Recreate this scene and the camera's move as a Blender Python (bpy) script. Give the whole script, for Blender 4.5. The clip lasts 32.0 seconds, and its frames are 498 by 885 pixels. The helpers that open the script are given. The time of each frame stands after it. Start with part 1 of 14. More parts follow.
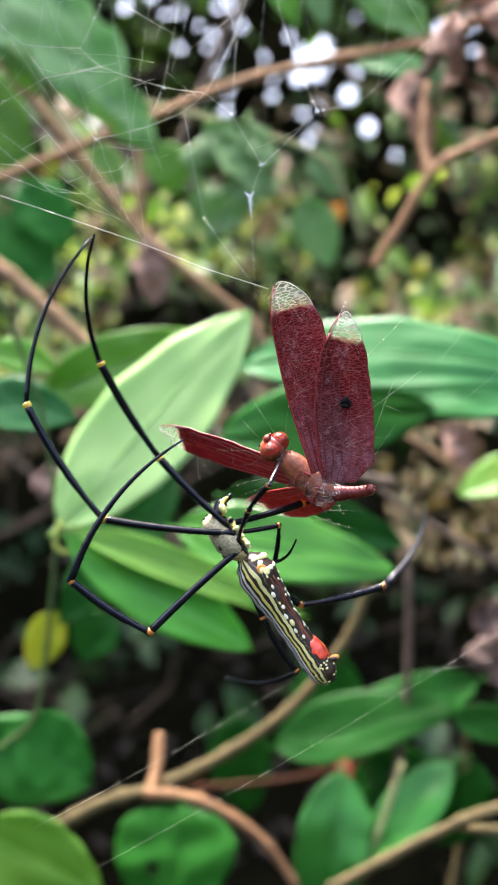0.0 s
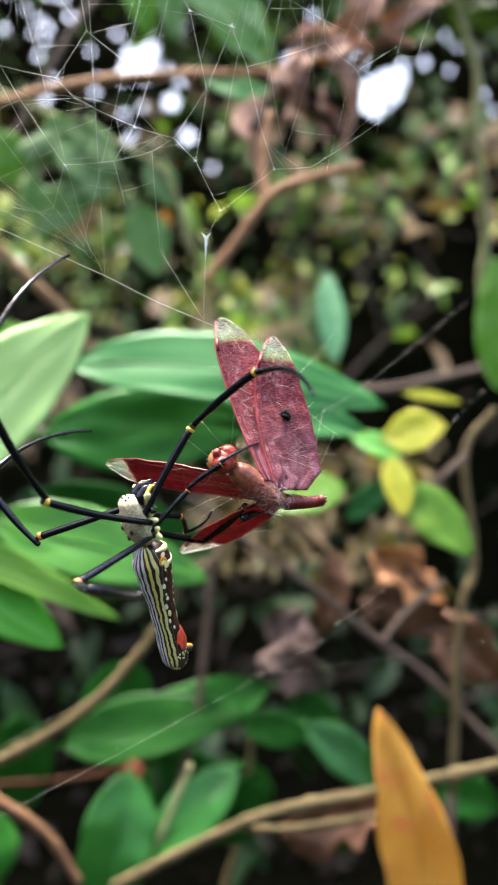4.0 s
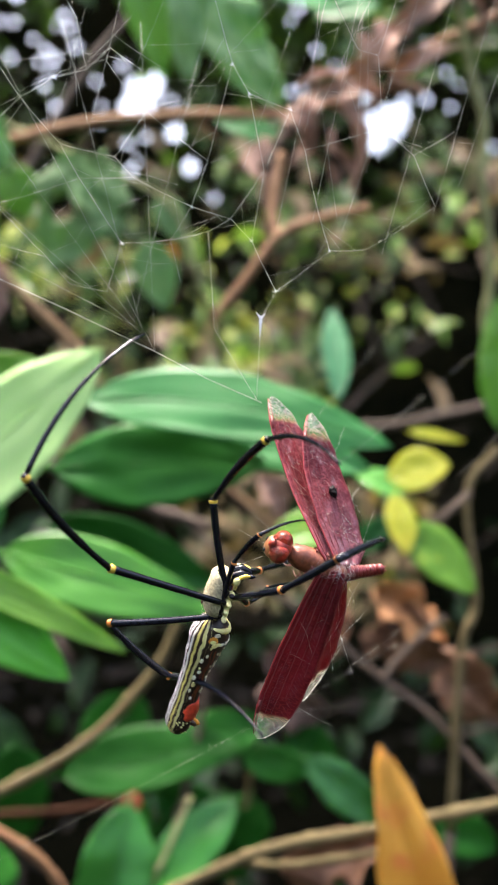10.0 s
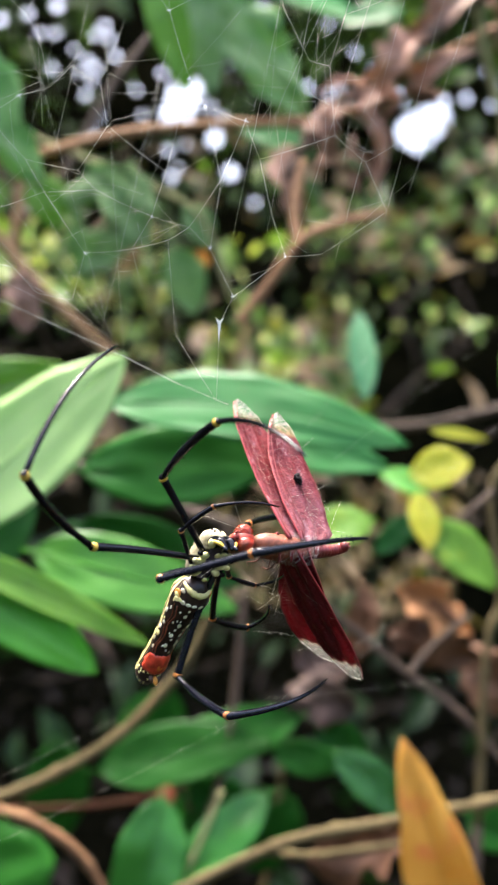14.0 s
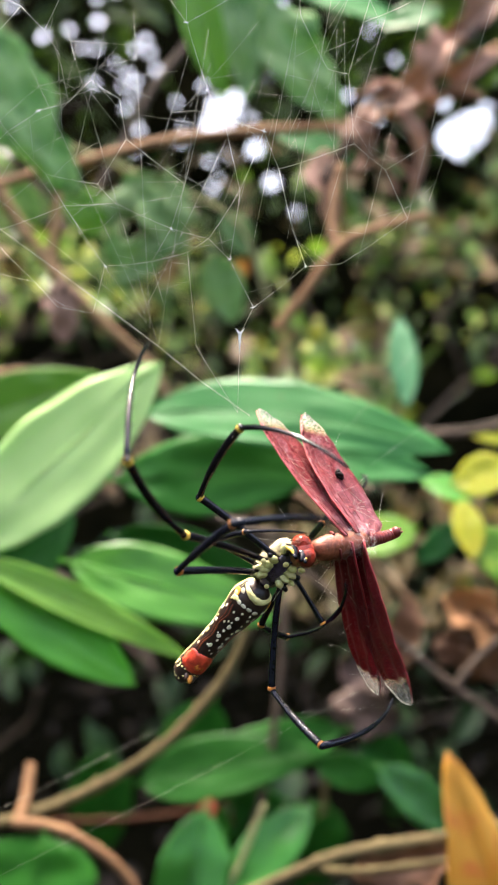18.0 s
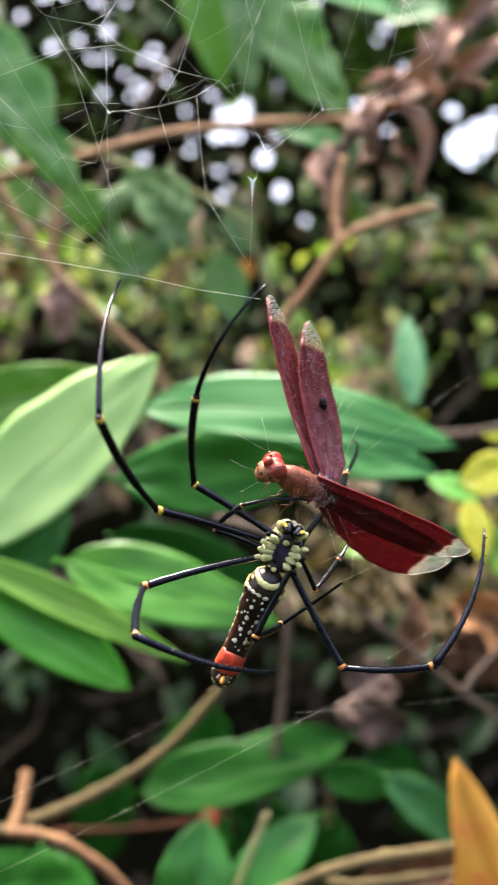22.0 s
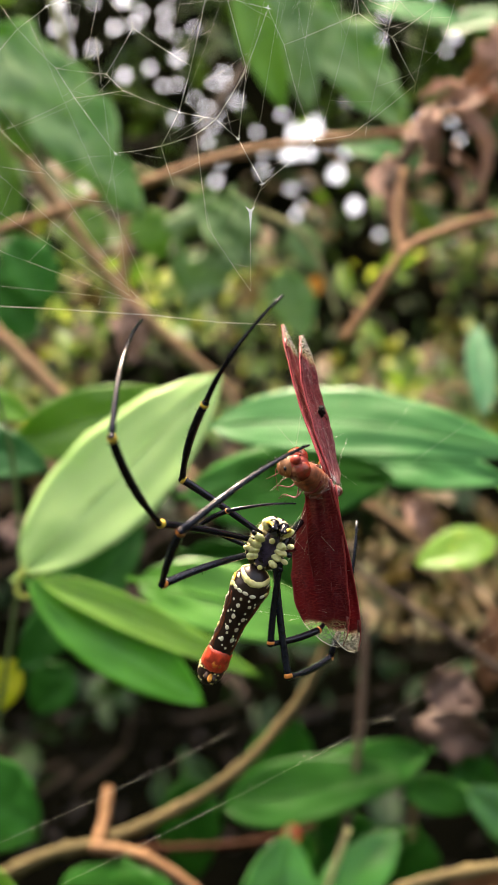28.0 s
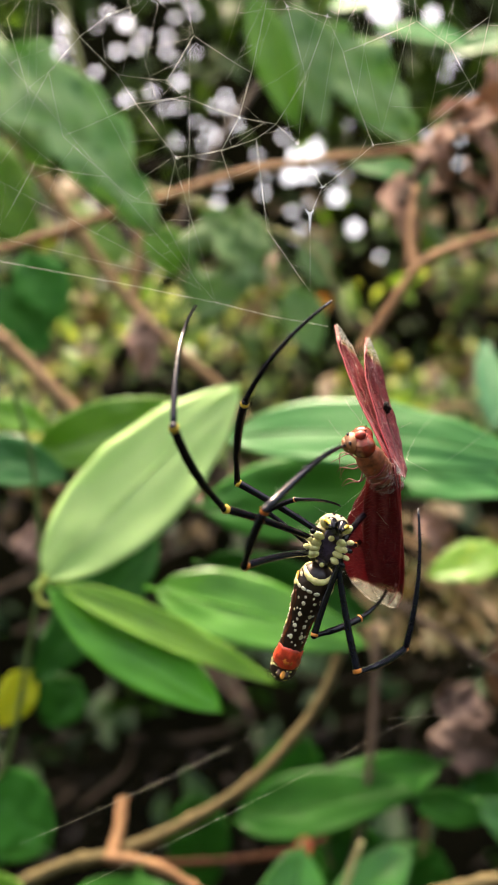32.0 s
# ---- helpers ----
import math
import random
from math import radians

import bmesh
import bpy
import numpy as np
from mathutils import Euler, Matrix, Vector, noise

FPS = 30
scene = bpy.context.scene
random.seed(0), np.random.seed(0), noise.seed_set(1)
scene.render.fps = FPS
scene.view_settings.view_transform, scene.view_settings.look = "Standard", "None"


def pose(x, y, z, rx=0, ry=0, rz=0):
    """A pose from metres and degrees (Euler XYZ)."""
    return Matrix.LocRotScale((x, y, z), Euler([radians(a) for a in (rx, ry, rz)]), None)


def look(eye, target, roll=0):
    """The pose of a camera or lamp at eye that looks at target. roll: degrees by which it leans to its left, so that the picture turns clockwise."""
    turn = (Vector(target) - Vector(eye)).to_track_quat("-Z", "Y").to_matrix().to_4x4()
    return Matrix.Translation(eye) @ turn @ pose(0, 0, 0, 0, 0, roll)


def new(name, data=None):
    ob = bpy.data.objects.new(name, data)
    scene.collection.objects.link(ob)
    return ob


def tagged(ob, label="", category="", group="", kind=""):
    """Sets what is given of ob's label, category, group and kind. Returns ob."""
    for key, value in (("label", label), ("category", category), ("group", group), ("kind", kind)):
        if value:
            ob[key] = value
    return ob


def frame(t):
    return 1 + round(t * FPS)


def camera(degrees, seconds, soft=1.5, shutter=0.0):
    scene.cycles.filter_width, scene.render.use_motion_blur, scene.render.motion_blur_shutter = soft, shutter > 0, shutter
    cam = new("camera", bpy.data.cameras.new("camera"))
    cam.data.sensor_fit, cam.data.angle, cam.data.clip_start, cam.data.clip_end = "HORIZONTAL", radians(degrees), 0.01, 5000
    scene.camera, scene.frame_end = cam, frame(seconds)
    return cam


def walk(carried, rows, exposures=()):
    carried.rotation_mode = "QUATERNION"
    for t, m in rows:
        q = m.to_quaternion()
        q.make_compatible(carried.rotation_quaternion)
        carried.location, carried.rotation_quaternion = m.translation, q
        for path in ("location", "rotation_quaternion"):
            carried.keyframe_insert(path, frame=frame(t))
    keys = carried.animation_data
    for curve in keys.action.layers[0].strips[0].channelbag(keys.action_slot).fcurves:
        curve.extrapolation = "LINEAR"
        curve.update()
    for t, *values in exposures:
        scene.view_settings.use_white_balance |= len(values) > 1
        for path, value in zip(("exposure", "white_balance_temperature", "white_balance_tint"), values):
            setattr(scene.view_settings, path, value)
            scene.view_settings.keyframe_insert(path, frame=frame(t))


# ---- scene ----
cam = camera(26.64, 32.0, soft=1.6, shutter=0.9)
PATH = [
    (0, pose(0.0079, 0.0176, 1.1991, 88.00, 3.38, 1.95)),
    (0.5, pose(0.0045, 0.0139, 1.1971, 89.31, 1.52, 0.11)),
    (1, pose(0.0033, 0.0079, 1.2017, 89.94, 0.45, -2.60)),
    (1.5, pose(0.0120, 0.0066, 1.2000, 89.96, -0.68, -3.57)),
    (2, pose(-0.0073, 0.0069, 1.1993, 89.49, -0.76, -4.98)),
    (2.5, pose(-0.0001, 0.0014, 1.1989, 88.74, -1.38, -8.54)),
    (4.5, pose(-0.0087, 0.0087, 1.2031, 88.02, -2.03, -9.52)),
    (5, pose(-0.0092, 0.0056, 1.2051, 87.91, -2.16, -9.92)),
    (5.5, pose(-0.0113, 0.0083, 1.2021, 87.84, -2.27, -9.71)),
    (6, pose(-0.0141, 0.0038, 1.2039, 88.44, -2.57, -9.42)),
    (6.5, pose(-0.0164, 0.0023, 1.2046, 89.28, -2.95, -9.54)),
    (7, pose(-0.0166, 0.0012, 1.2048, 89.57, -3.04, -9.86)),
    (7.5, pose(-0.0175, 0.0029, 1.2033, 89.69, -3.00, -9.94)),
    (8, pose(-0.0172, 0.0024, 1.2041, 89.91, -3.18, -10.11)),
    (8.5, pose(-0.0161, 0.0025, 1.2054, 90.12, -3.15, -10.03)),
    (9, pose(-0.0181, 0.0025, 1.2064, 90.20, -3.12, -9.82)),
    (9.5, pose(-0.0162, 0.0042, 1.2048, 89.97, -2.93, -9.68)),
    (10, pose(-0.0132, 0.0026, 1.2043, 89.64, -2.98, -9.46)),
    (10.5, pose(-0.0110, 0.0043, 1.2028, 89.36, -3.12, -9.15)),
    (11, pose(-0.0105, 0.0035, 1.2025, 89.40, -3.06, -8.95)),
    (11.5, pose(-0.0074, 0.0060, 1.2016, 89.43, -2.71, -8.77)),
    (12, pose(-0.0067, 0.0075, 1.1976, 89.24, -2.68, -8.36)),
    (12.5, pose(-0.0072, -0.0008, 1.1998, 89.40, -2.42, -7.59)),
    (13, pose(-0.0085, -0.0060, 1.2013, 89.41, -2.57, -7.00)),
    (13.5, pose(-0.0098, -0.0093, 1.2031, 89.35, -2.50, -7.04)),
    (14, pose(-0.0043, -0.0122, 1.2036, 89.72, -2.24, -6.96)),
    (14.5, pose(-0.0028, -0.0127, 1.2054, 89.92, -2.18, -6.29)),
    (16.5, pose(0.0003, -0.0086, 1.2046, 90.05, -2.03, -5.04)),
    (17, pose(0.0006, -0.0065, 1.2033, 90.17, -1.92, -4.95)),
    (17.5, pose(-0.0007, -0.0082, 1.2037, 90.29, -1.80, -4.70)),
    (18, pose(-0.0010, -0.0056, 1.2029, 90.18, -1.67, -4.56)),
    (18.5, pose(-0.0000, -0.0019, 1.2011, 89.72, -1.45, -4.44)),
    (19, pose(-0.0009, 0.0016, 1.2002, 89.69, -1.36, -4.14)),
    (19.5, pose(-0.0001, -0.0002, 1.2021, 90.04, -1.20, -4.20)),
    (20, pose(0.0023, 0.0026, 1.1995, 90.07, -0.99, -4.42)),
    (20.5, pose(0.0061, 0.0028, 1.1974, 90.20, -0.76, -3.87)),
    (21, pose(0.0045, 0.0061, 1.1956, 90.42, -0.84, -3.09)),
    (21.5, pose(0.0021, 0.0056, 1.1967, 90.76, -1.11, -3.16)),
    (22, pose(0.0048, 0.0082, 1.1971, 90.72, -1.60, -4.00)),
    (22.5, pose(0.0063, 0.0049, 1.1964, 90.94, -0.59, -3.97)),
    (23, pose(0.0097, 0.0061, 1.1953, 90.91, -0.02, -2.68)),
    (23.5, pose(0.0065, 0.0065, 1.1970, 91.42, -1.18, -2.62)),
    (24, pose(0.0146, 0.0087, 1.1953, 91.71, -0.43, -2.63)),
    (24.5, pose(0.0104, 0.0003, 1.1980, 92.95, -0.07, -1.37)),
    (25, pose(0.0179, -0.0070, 1.1931, 93.31, 0.50, 0.72)),
    (25.5, pose(0.0094, -0.0048, 1.1983, 93.18, -0.20, 0.88)),
    (27.5, pose(0.0125, 0.0035, 1.1962, 91.69, 0.10, 0.46)),
    (28, pose(0.0118, 0.0044, 1.1962, 91.61, 0.18, 0.55)),
    (28.5, pose(0.0121, 0.0032, 1.1978, 91.85, 0.27, 0.37)),
    (29, pose(0.0119, 0.0068, 1.1962, 91.74, 0.59, 0.83)),
    (29.5, pose(0.0118, 0.0053, 1.1961, 91.71, 0.67, 1.07)),
    (30, pose(0.0118, 0.0048, 1.1944, 91.68, 0.78, 1.23)),
    (30.5, pose(0.0095, 0.0031, 1.1937, 91.56, 0.59, 1.13)),
    (31, pose(0.0085, 0.0006, 1.1944, 91.47, 0.53, 0.95)),
    (31.5, pose(0.0059, -0.0033, 1.1935, 92.04, 0.58, 1.14)),
    (32, pose(0.0036, -0.0006, 1.1914, 92.79, 0.02, 0.46)),
]
walk(cam, PATH, [(0, 2.68, 6150, 13), (2.5, 2.56, 6200, 13), (5, 2.50, 6300, 13), (9, 2.50, 6350, 13), (14, 2.49, 6300, 13), (19, 2.49, 6700, 13), (22, 2.49, 6550, 13), (24, 2.49, 6800, 13), (25.5, 2.46, 7200, 13), (28, 2.46, 7800, 13), (32, 2.42, 7800, 13)])
cam.data.dof.use_dof = True
cam.data.dof.focus_distance = 0.2
cam.data.dof.aperture_fstop = 21.0

# ---- sky and sun ----
world = bpy.data.worlds.new("sky")
scene.world = world
world.use_nodes = True
wt = world.node_tree
sky = wt.nodes.new("ShaderNodeTexSky")
sky.sky_type = "NISHITA"
sky.sun_disc = False
sky.sun_elevation = radians(70)
sky.sun_rotation = radians(-30)
sky.air_density = 1.0
sky.dust_density = 9.0
wt.links.new(sky.outputs[0], wt.nodes["Background"].inputs[0])
wt.nodes["Background"].inputs[1].default_value = 0.15
sun_data = bpy.data.lights.new("sun", "SUN")
sun_data.energy = 2.2
sun_data.angle = radians(12)
sun_data.color = (1.0, 0.94, 0.82)
sun = new("sun", sun_data)
sun.matrix_world = look((-0.68, 1.18, 4.96), (0.0, 0.0, 1.2))


# ---- materials ----
def material(name):
    m = bpy.data.materials.new(name)
    m.use_nodes = True
    return m, m.node_tree, m.node_tree.nodes["Principled BSDF"]


def node(t, kind, **values):
    n = t.nodes.new(kind)
    for k, v in values.items():
        n.inputs[k].default_value = v
    return n


def ramp(t, fac, stops):
    r = t.nodes.new("ShaderNodeValToRGB")
    while len(r.color_ramp.elements) < len(stops):
        r.color_ramp.elements.new(0.5)
    for e, (p, c) in zip(r.color_ramp.elements, stops):
        e.position, e.color = p, (*c, 1)
    t.links.new(fac, r.inputs[0])
    return r.outputs[0]


def mix(t, fac, a, b, mode="MIX"):
    n = t.nodes.new("ShaderNodeMix")
    n.data_type, n.blend_type = "RGBA", mode
    for socket, value in ((n.inputs[0], fac), (n.inputs[6], a), (n.inputs[7], b)):
        if isinstance(value, bpy.types.NodeSocket):
            t.links.new(value, socket)
        elif isinstance(value, tuple):
            socket.default_value = (*value, 1)
        else:
            socket.default_value = value
    return n.outputs[2]


def bump(t, b, height, strength, distance):
    n = node(t, "ShaderNodeBump", Strength=strength, Distance=distance)
    t.links.new(height, n.inputs["Height"])
    t.links.new(n.outputs[0], b.inputs["Normal"])


def leaf_material(name, dark, light, vein, rough=0.42, lines=300.0, lit=0.35, blotch=None, per="object", shine=0.5):
    """A leaf: two greens in patches, fine side veins, gloss, and some light through the blade."""
    m, t, b = material(name)
    co = t.nodes.new("ShaderNodeTexCoord").outputs["Object"]
    big = node(t, "ShaderNodeTexNoise", Scale=28.0, Detail=4.0)
    t.links.new(co, big.inputs["Vector"])
    if per == "object":
        rnd = t.nodes.new("ShaderNodeObjectInfo").outputs["Random"]
    else:
        rnd = t.nodes.new("ShaderNodeNewGeometry").outputs["Random Per Island"]
    base = ramp(t, big.outputs[0], [(0.3, dark), (0.7, light)])
    hsv = node(t, "ShaderNodeHueSaturation", Saturation=1.0)
    shade = node(t, "ShaderNodeMapRange")
    shade.inputs["To Min"].default_value, shade.inputs["To Max"].default_value = 0.72, 1.3
    t.links.new(rnd, shade.inputs["Value"])
    t.links.new(shade.outputs[0], hsv.inputs["Value"])
    t.links.new(base, hsv.inputs["Color"])
    colour = hsv.outputs[0]
    wave = node(t, "ShaderNodeTexWave", Scale=lines, Distortion=1.2, Detail=2.0)
    wave.wave_type, wave.bands_direction = "BANDS", "X"
    t.links.new(co, wave.inputs["Vector"])
    veins = ramp(t, wave.outputs["Fac"], [(0.82, (0, 0, 0)), (0.98, (1, 1, 1))])
    colour = mix(t, veins, colour, mix(t, 0.3, colour, vein))
    if blotch:
        spots = node(t, "ShaderNodeTexNoise", Scale=60.0, Detail=6.0)
        t.links.new(co, spots.inputs["Vector"])
        colour = mix(t, ramp(t, spots.outputs[0], [(0.56, (0, 0, 0)), (0.72, (1, 1, 1))]), colour, blotch)
    specks = node(t, "ShaderNodeTexNoise", Scale=260.0, Detail=2.0)
    t.links.new(co, specks.inputs["Vector"])
    colour = mix(t, ramp(t, specks.outputs[0], [(0.68, (0, 0, 0)), (0.76, (0.55, 0.55, 0.55))]), colour, mix(t, 0.5, colour, (0.16, 0.1, 0.04)))
    t.links.new(colour, b.inputs["Base Color"])
    fine = node(t, "ShaderNodeTexNoise", Scale=700.0, Detail=3.0)
    t.links.new(co, fine.inputs["Vector"])
    swell = node(t, "ShaderNodeTexNoise", Scale=75.0, Detail=2.0)
    t.links.new(co, swell.inputs["Vector"])
    height = mix(t, 0.92, wave.outputs["Color"], fine.outputs["Color"])
    height = mix(t, 0.75, height, swell.outputs["Color"])
    bump(t, b, height, 0.5, 0.0016)
    b.inputs["Roughness"].default_value = rough
    b.inputs["Specular IOR Level"].default_value = shine
    tr = t.nodes.new("ShaderNodeBsdfTranslucent")
    t.links.new(mix(t, 1.0, colour, (0.9, 1.0, 0.45), "MULTIPLY"), tr.inputs["Color"])
    ms = t.nodes.new("ShaderNodeMixShader")
    ms.inputs[0].default_value = lit
    t.links.new(b.outputs[0], ms.inputs[1])
    t.links.new(tr.outputs[0], ms.inputs[2])
    t.links.new(ms.outputs[0], t.nodes["Material Output"].inputs[0])
    return m


def wood_material(name, dark, light, scale=220.0, gloss=0.4):
    m, t, b = material(name)
    co = t.nodes.new("ShaderNodeTexCoord").outputs["Object"]
    a = node(t, "ShaderNodeTexNoise", Scale=scale, Detail=6.0, Roughness=0.65)
    c = node(t, "ShaderNodeTexNoise", Scale=scale / 9, Detail=2.0)
    t.links.new(co, a.inputs["Vector"])
    t.links.new(co, c.inputs["Vector"])
    colour = ramp(t, a.outputs[0], [(0.3, dark), (0.7, light)])
    colour = mix(t, ramp(t, c.outputs[0], [(0.45, (0, 0, 0)), (0.65, (1, 1, 1))]), colour, mix(t, 0.5, colour, dark))
    t.links.new(colour, b.inputs["Base Color"])
    bump(t, b, a.outputs[0], 0.6, 0.001)
    b.inputs["Roughness"].default_value = 0.75
    b.inputs["Specular IOR Level"].default_value = gloss
    return m


M_PALE = leaf_material("pale_leaf", (0.29, 0.47, 0.14), (0.37, 0.55, 0.2), (0.4, 0.58, 0.24), 0.5, 62.0)
M_GREEN = leaf_material("green_leaf", (0.02, 0.14, 0.024), (0.036, 0.21, 0.044), (0.07, 0.24, 0.07), 0.42, 160.0, 0.3, None, "object", 0.3)
M_FRESH = leaf_material("fresh_leaf", (0.11, 0.31, 0.015), (0.2, 0.42, 0.035), (0.24, 0.42, 0.1), 0.4, 160.0)
M_DEEP = leaf_material("deep_leaf", (0.018, 0.125, 0.014), (0.036, 0.19, 0.024), (0.06, 0.19, 0.05), 0.42, 160.0, 0.32, None, "object", 0.2)
M_GREY = leaf_material("grey_green_leaf", (0.1, 0.26, 0.06), (0.27, 0.42, 0.17), (0.34, 0.46, 0.26), 0.5, 50.0, 0.4, (0.09, 0.25, 0.06), "object", 0.45)
M_YELLOW = leaf_material("yellow_leaf", (0.3, 0.38, 0.018), (0.56, 0.48, 0.025), (0.55, 0.52, 0.08), 0.4, 200.0, 0.4, (0.22, 0.4, 0.04), "object", 0.3)
M_ORANGE = leaf_material("orange_leaf", (0.7, 0.32, 0.03), (0.9, 0.5, 0.08), (0.9, 0.58, 0.18), 0.5, 160.0, 0.35, (0.75, 0.26, 0.06))
M_BROWN = leaf_material("dry_leaf", (0.1, 0.04, 0.016), (0.25, 0.115, 0.052), (0.4, 0.25, 0.16), 0.65, 240.0, 0.2, (0.1, 0.05, 0.03))
M_PINK = leaf_material("pale_dry_leaf", (0.075, 0.04, 0.03), (0.19, 0.115, 0.088), (0.5, 0.35, 0.28), 0.65, 240.0, 0.2)
M_RUST = leaf_material("rust_dry_leaf", (0.26, 0.11, 0.04), (0.5, 0.24, 0.09), (0.5, 0.3, 0.16), 0.65, 240.0, 0.25, (0.2, 0.08, 0.03))
M_TAN = leaf_material("tan_dry_leaf", (0.24, 0.125, 0.08), (0.46, 0.27, 0.19), (0.5, 0.35, 0.28), 0.65, 240.0, 0.25)
M_BRIGHT = leaf_material("bright_green_leaf", (0.056, 0.27, 0.015), (0.1, 0.38, 0.031), (0.13, 0.36, 0.07), 0.38, 120.0, 0.35, None, "object", 0.42)
# green darkened for the low plants: their shade is painted into it
M_LOW = leaf_material("low_shade_green_leaf", (0.009, 0.075, 0.006), (0.024, 0.14, 0.014), (0.05, 0.17, 0.03), 0.42, 160.0, 0.32, None, "object", 0.14)
M_GLOSS = leaf_material("glossy_low_leaf", (0.016, 0.12, 0.012), (0.036, 0.19, 0.022), (0.07, 0.23, 0.05), 0.3, 160.0, 0.3, None, "object", 0.45)
M_BLUEG = leaf_material("bluish_leaf", (0.026, 0.13, 0.055), (0.05, 0.18, 0.075), (0.09, 0.24, 0.12), 0.5, 120.0, 0.35, None, "object", 0.2)
M_LIME = leaf_material("lime_leaf", (0.1, 0.28, 0.016), (0.17, 0.38, 0.03), (0.28, 0.46, 0.08), 0.45, 120.0, 0.35, (0.4, 0.42, 0.03), "object", 0.25)
M_RED = leaf_material("red_leaf", (0.25, 0.03, 0.006), (0.36, 0.06, 0.015), (0.5, 0.2, 0.1), 0.5, 200.0)
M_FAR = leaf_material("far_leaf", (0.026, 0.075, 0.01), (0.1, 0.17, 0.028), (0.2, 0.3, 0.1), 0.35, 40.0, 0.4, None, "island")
# lighter copies of the far leaf: better light and highlights painted as colour
M_LIT = leaf_material("painted_lit_far_leaf", (0.08, 0.19, 0.025), (0.24, 0.36, 0.06), (0.3, 0.4, 0.15), 0.35, 40.0, 0.45, None, "island")
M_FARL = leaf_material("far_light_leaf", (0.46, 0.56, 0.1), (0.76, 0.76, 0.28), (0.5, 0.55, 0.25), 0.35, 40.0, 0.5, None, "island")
M_FARB = leaf_material("far_dry_leaf", (0.12, 0.08, 0.035), (0.26, 0.175, 0.08), (0.3, 0.2, 0.1), 0.6, 40.0, 0.3, None, "island")
M_MID = leaf_material("mid_dry_leaf", (0.045, 0.045, 0.016), (0.15, 0.1, 0.046), (0.3, 0.2, 0.1), 0.6, 40.0, 0.35, (0.07, 0.13, 0.03), "island", 0.3)
# darker copy of the far leaf, low shade painted into its green
M_DEEPF = leaf_material("painted_shade_low_leaf", (0.007, 0.03, 0.004), (0.02, 0.065, 0.009), (0.08, 0.2, 0.06), 0.5, 40.0, 0.3, None, "island")
# litter browns taken near black, so the floor's shade is in the colour
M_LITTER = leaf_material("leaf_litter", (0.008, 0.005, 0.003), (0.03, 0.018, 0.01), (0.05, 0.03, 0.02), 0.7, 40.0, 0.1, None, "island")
M_WOOD = wood_material("tan_bark", (0.2, 0.115, 0.055), (0.4, 0.255, 0.13))
M_STEM = wood_material("green_stem", (0.2, 0.21, 0.08), (0.4, 0.4, 0.19))
M_VINE = wood_material("olive_green_stem", (0.13, 0.14, 0.045), (0.29, 0.29, 0.12))
M_PETIOLE = wood_material("yellow_green_stalk", (0.26, 0.32, 0.05), (0.4, 0.44, 0.1))
M_MAUVE = wood_material("mauve_bark", (0.035, 0.024, 0.016), (0.105, 0.07, 0.046))
M_SHOOT = wood_material("green_shoot", (0.05, 0.09, 0.02), (0.1, 0.17, 0.04))
M_RUSTWOOD = wood_material("reddish_bark", (0.165, 0.08, 0.034), (0.36, 0.195, 0.088))
M_REDWOOD = wood_material("dark_reddish_bark", (0.022, 0.008, 0.003), (0.055, 0.02, 0.008), 220.0, 0.1)
M_OLIVE = wood_material("olive_bark", (0.07, 0.055, 0.022), (0.19, 0.145, 0.066), 220.0, 0.2)
# near-black, without gloss: the shade between far plants is in this colour
M_DARK = wood_material("undergrowth_shade", (0.003, 0.004, 0.002), (0.018, 0.015, 0.007), 6.0, 0.0)
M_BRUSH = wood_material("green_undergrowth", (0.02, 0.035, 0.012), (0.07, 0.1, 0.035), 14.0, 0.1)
# soil painted almost black in place of shade from the plants above
M_SOIL = wood_material("shade_dark_soil", (0.002, 0.0024, 0.0014), (0.009, 0.0085, 0.005), 30.0, 0.0)


# ---- builders ----
def part(name, bm, mat, parent=None, label="", smooth=True):
    """Links a bmesh as one mesh object under a thing or a part; its coordinates are the parent's."""
    me = bpy.data.meshes.new(name)
    bm.to_mesh(me)
    bm.free()
    for p in me.polygons:
        p.use_smooth = smooth
    for m in mat if isinstance(mat, (list, tuple)) else (mat,):
        me.materials.append(m)
    ob = new(name, me)
    ob.parent = parent
    return tagged(ob, label)


def thing(name, at, label, category, group=""):
    ob = new(name)
    ob.empty_display_size = 0.02
    ob.location = at
    return tagged(ob, label, category, group)


def tube(bm, pts, radii, sides=10, mat=0, closed=True):
    """A smooth tapering tube along pts."""
    rings = []
    side = None
    for i, p in enumerate(pts):
        d = (pts[min(i + 1, len(pts) - 1)] - pts[max(i - 1, 0)]).normalized()
        if side is None:
            side = d.orthogonal().normalized()
        side = (side - d * side.dot(d)).normalized()
        up = d.cross(side)
        rings.append([bm.verts.new(p + (side * math.cos(a) + up * math.sin(a)) * radii[i])
                      for a in (2 * math.pi * k / sides for k in range(sides))])
    for r, q in zip(rings, rings[1:]):
        for k in range(sides):
            f = bm.faces.new((r[k], r[(k + 1) % sides], q[(k + 1) % sides], q[k]))
            f.material_index = mat
    if closed:
        for r, flip in ((rings[0], True), (rings[-1], False)):
            f = bm.faces.new(r[::-1] if flip else r)
            f.material_index = mat
    return rings


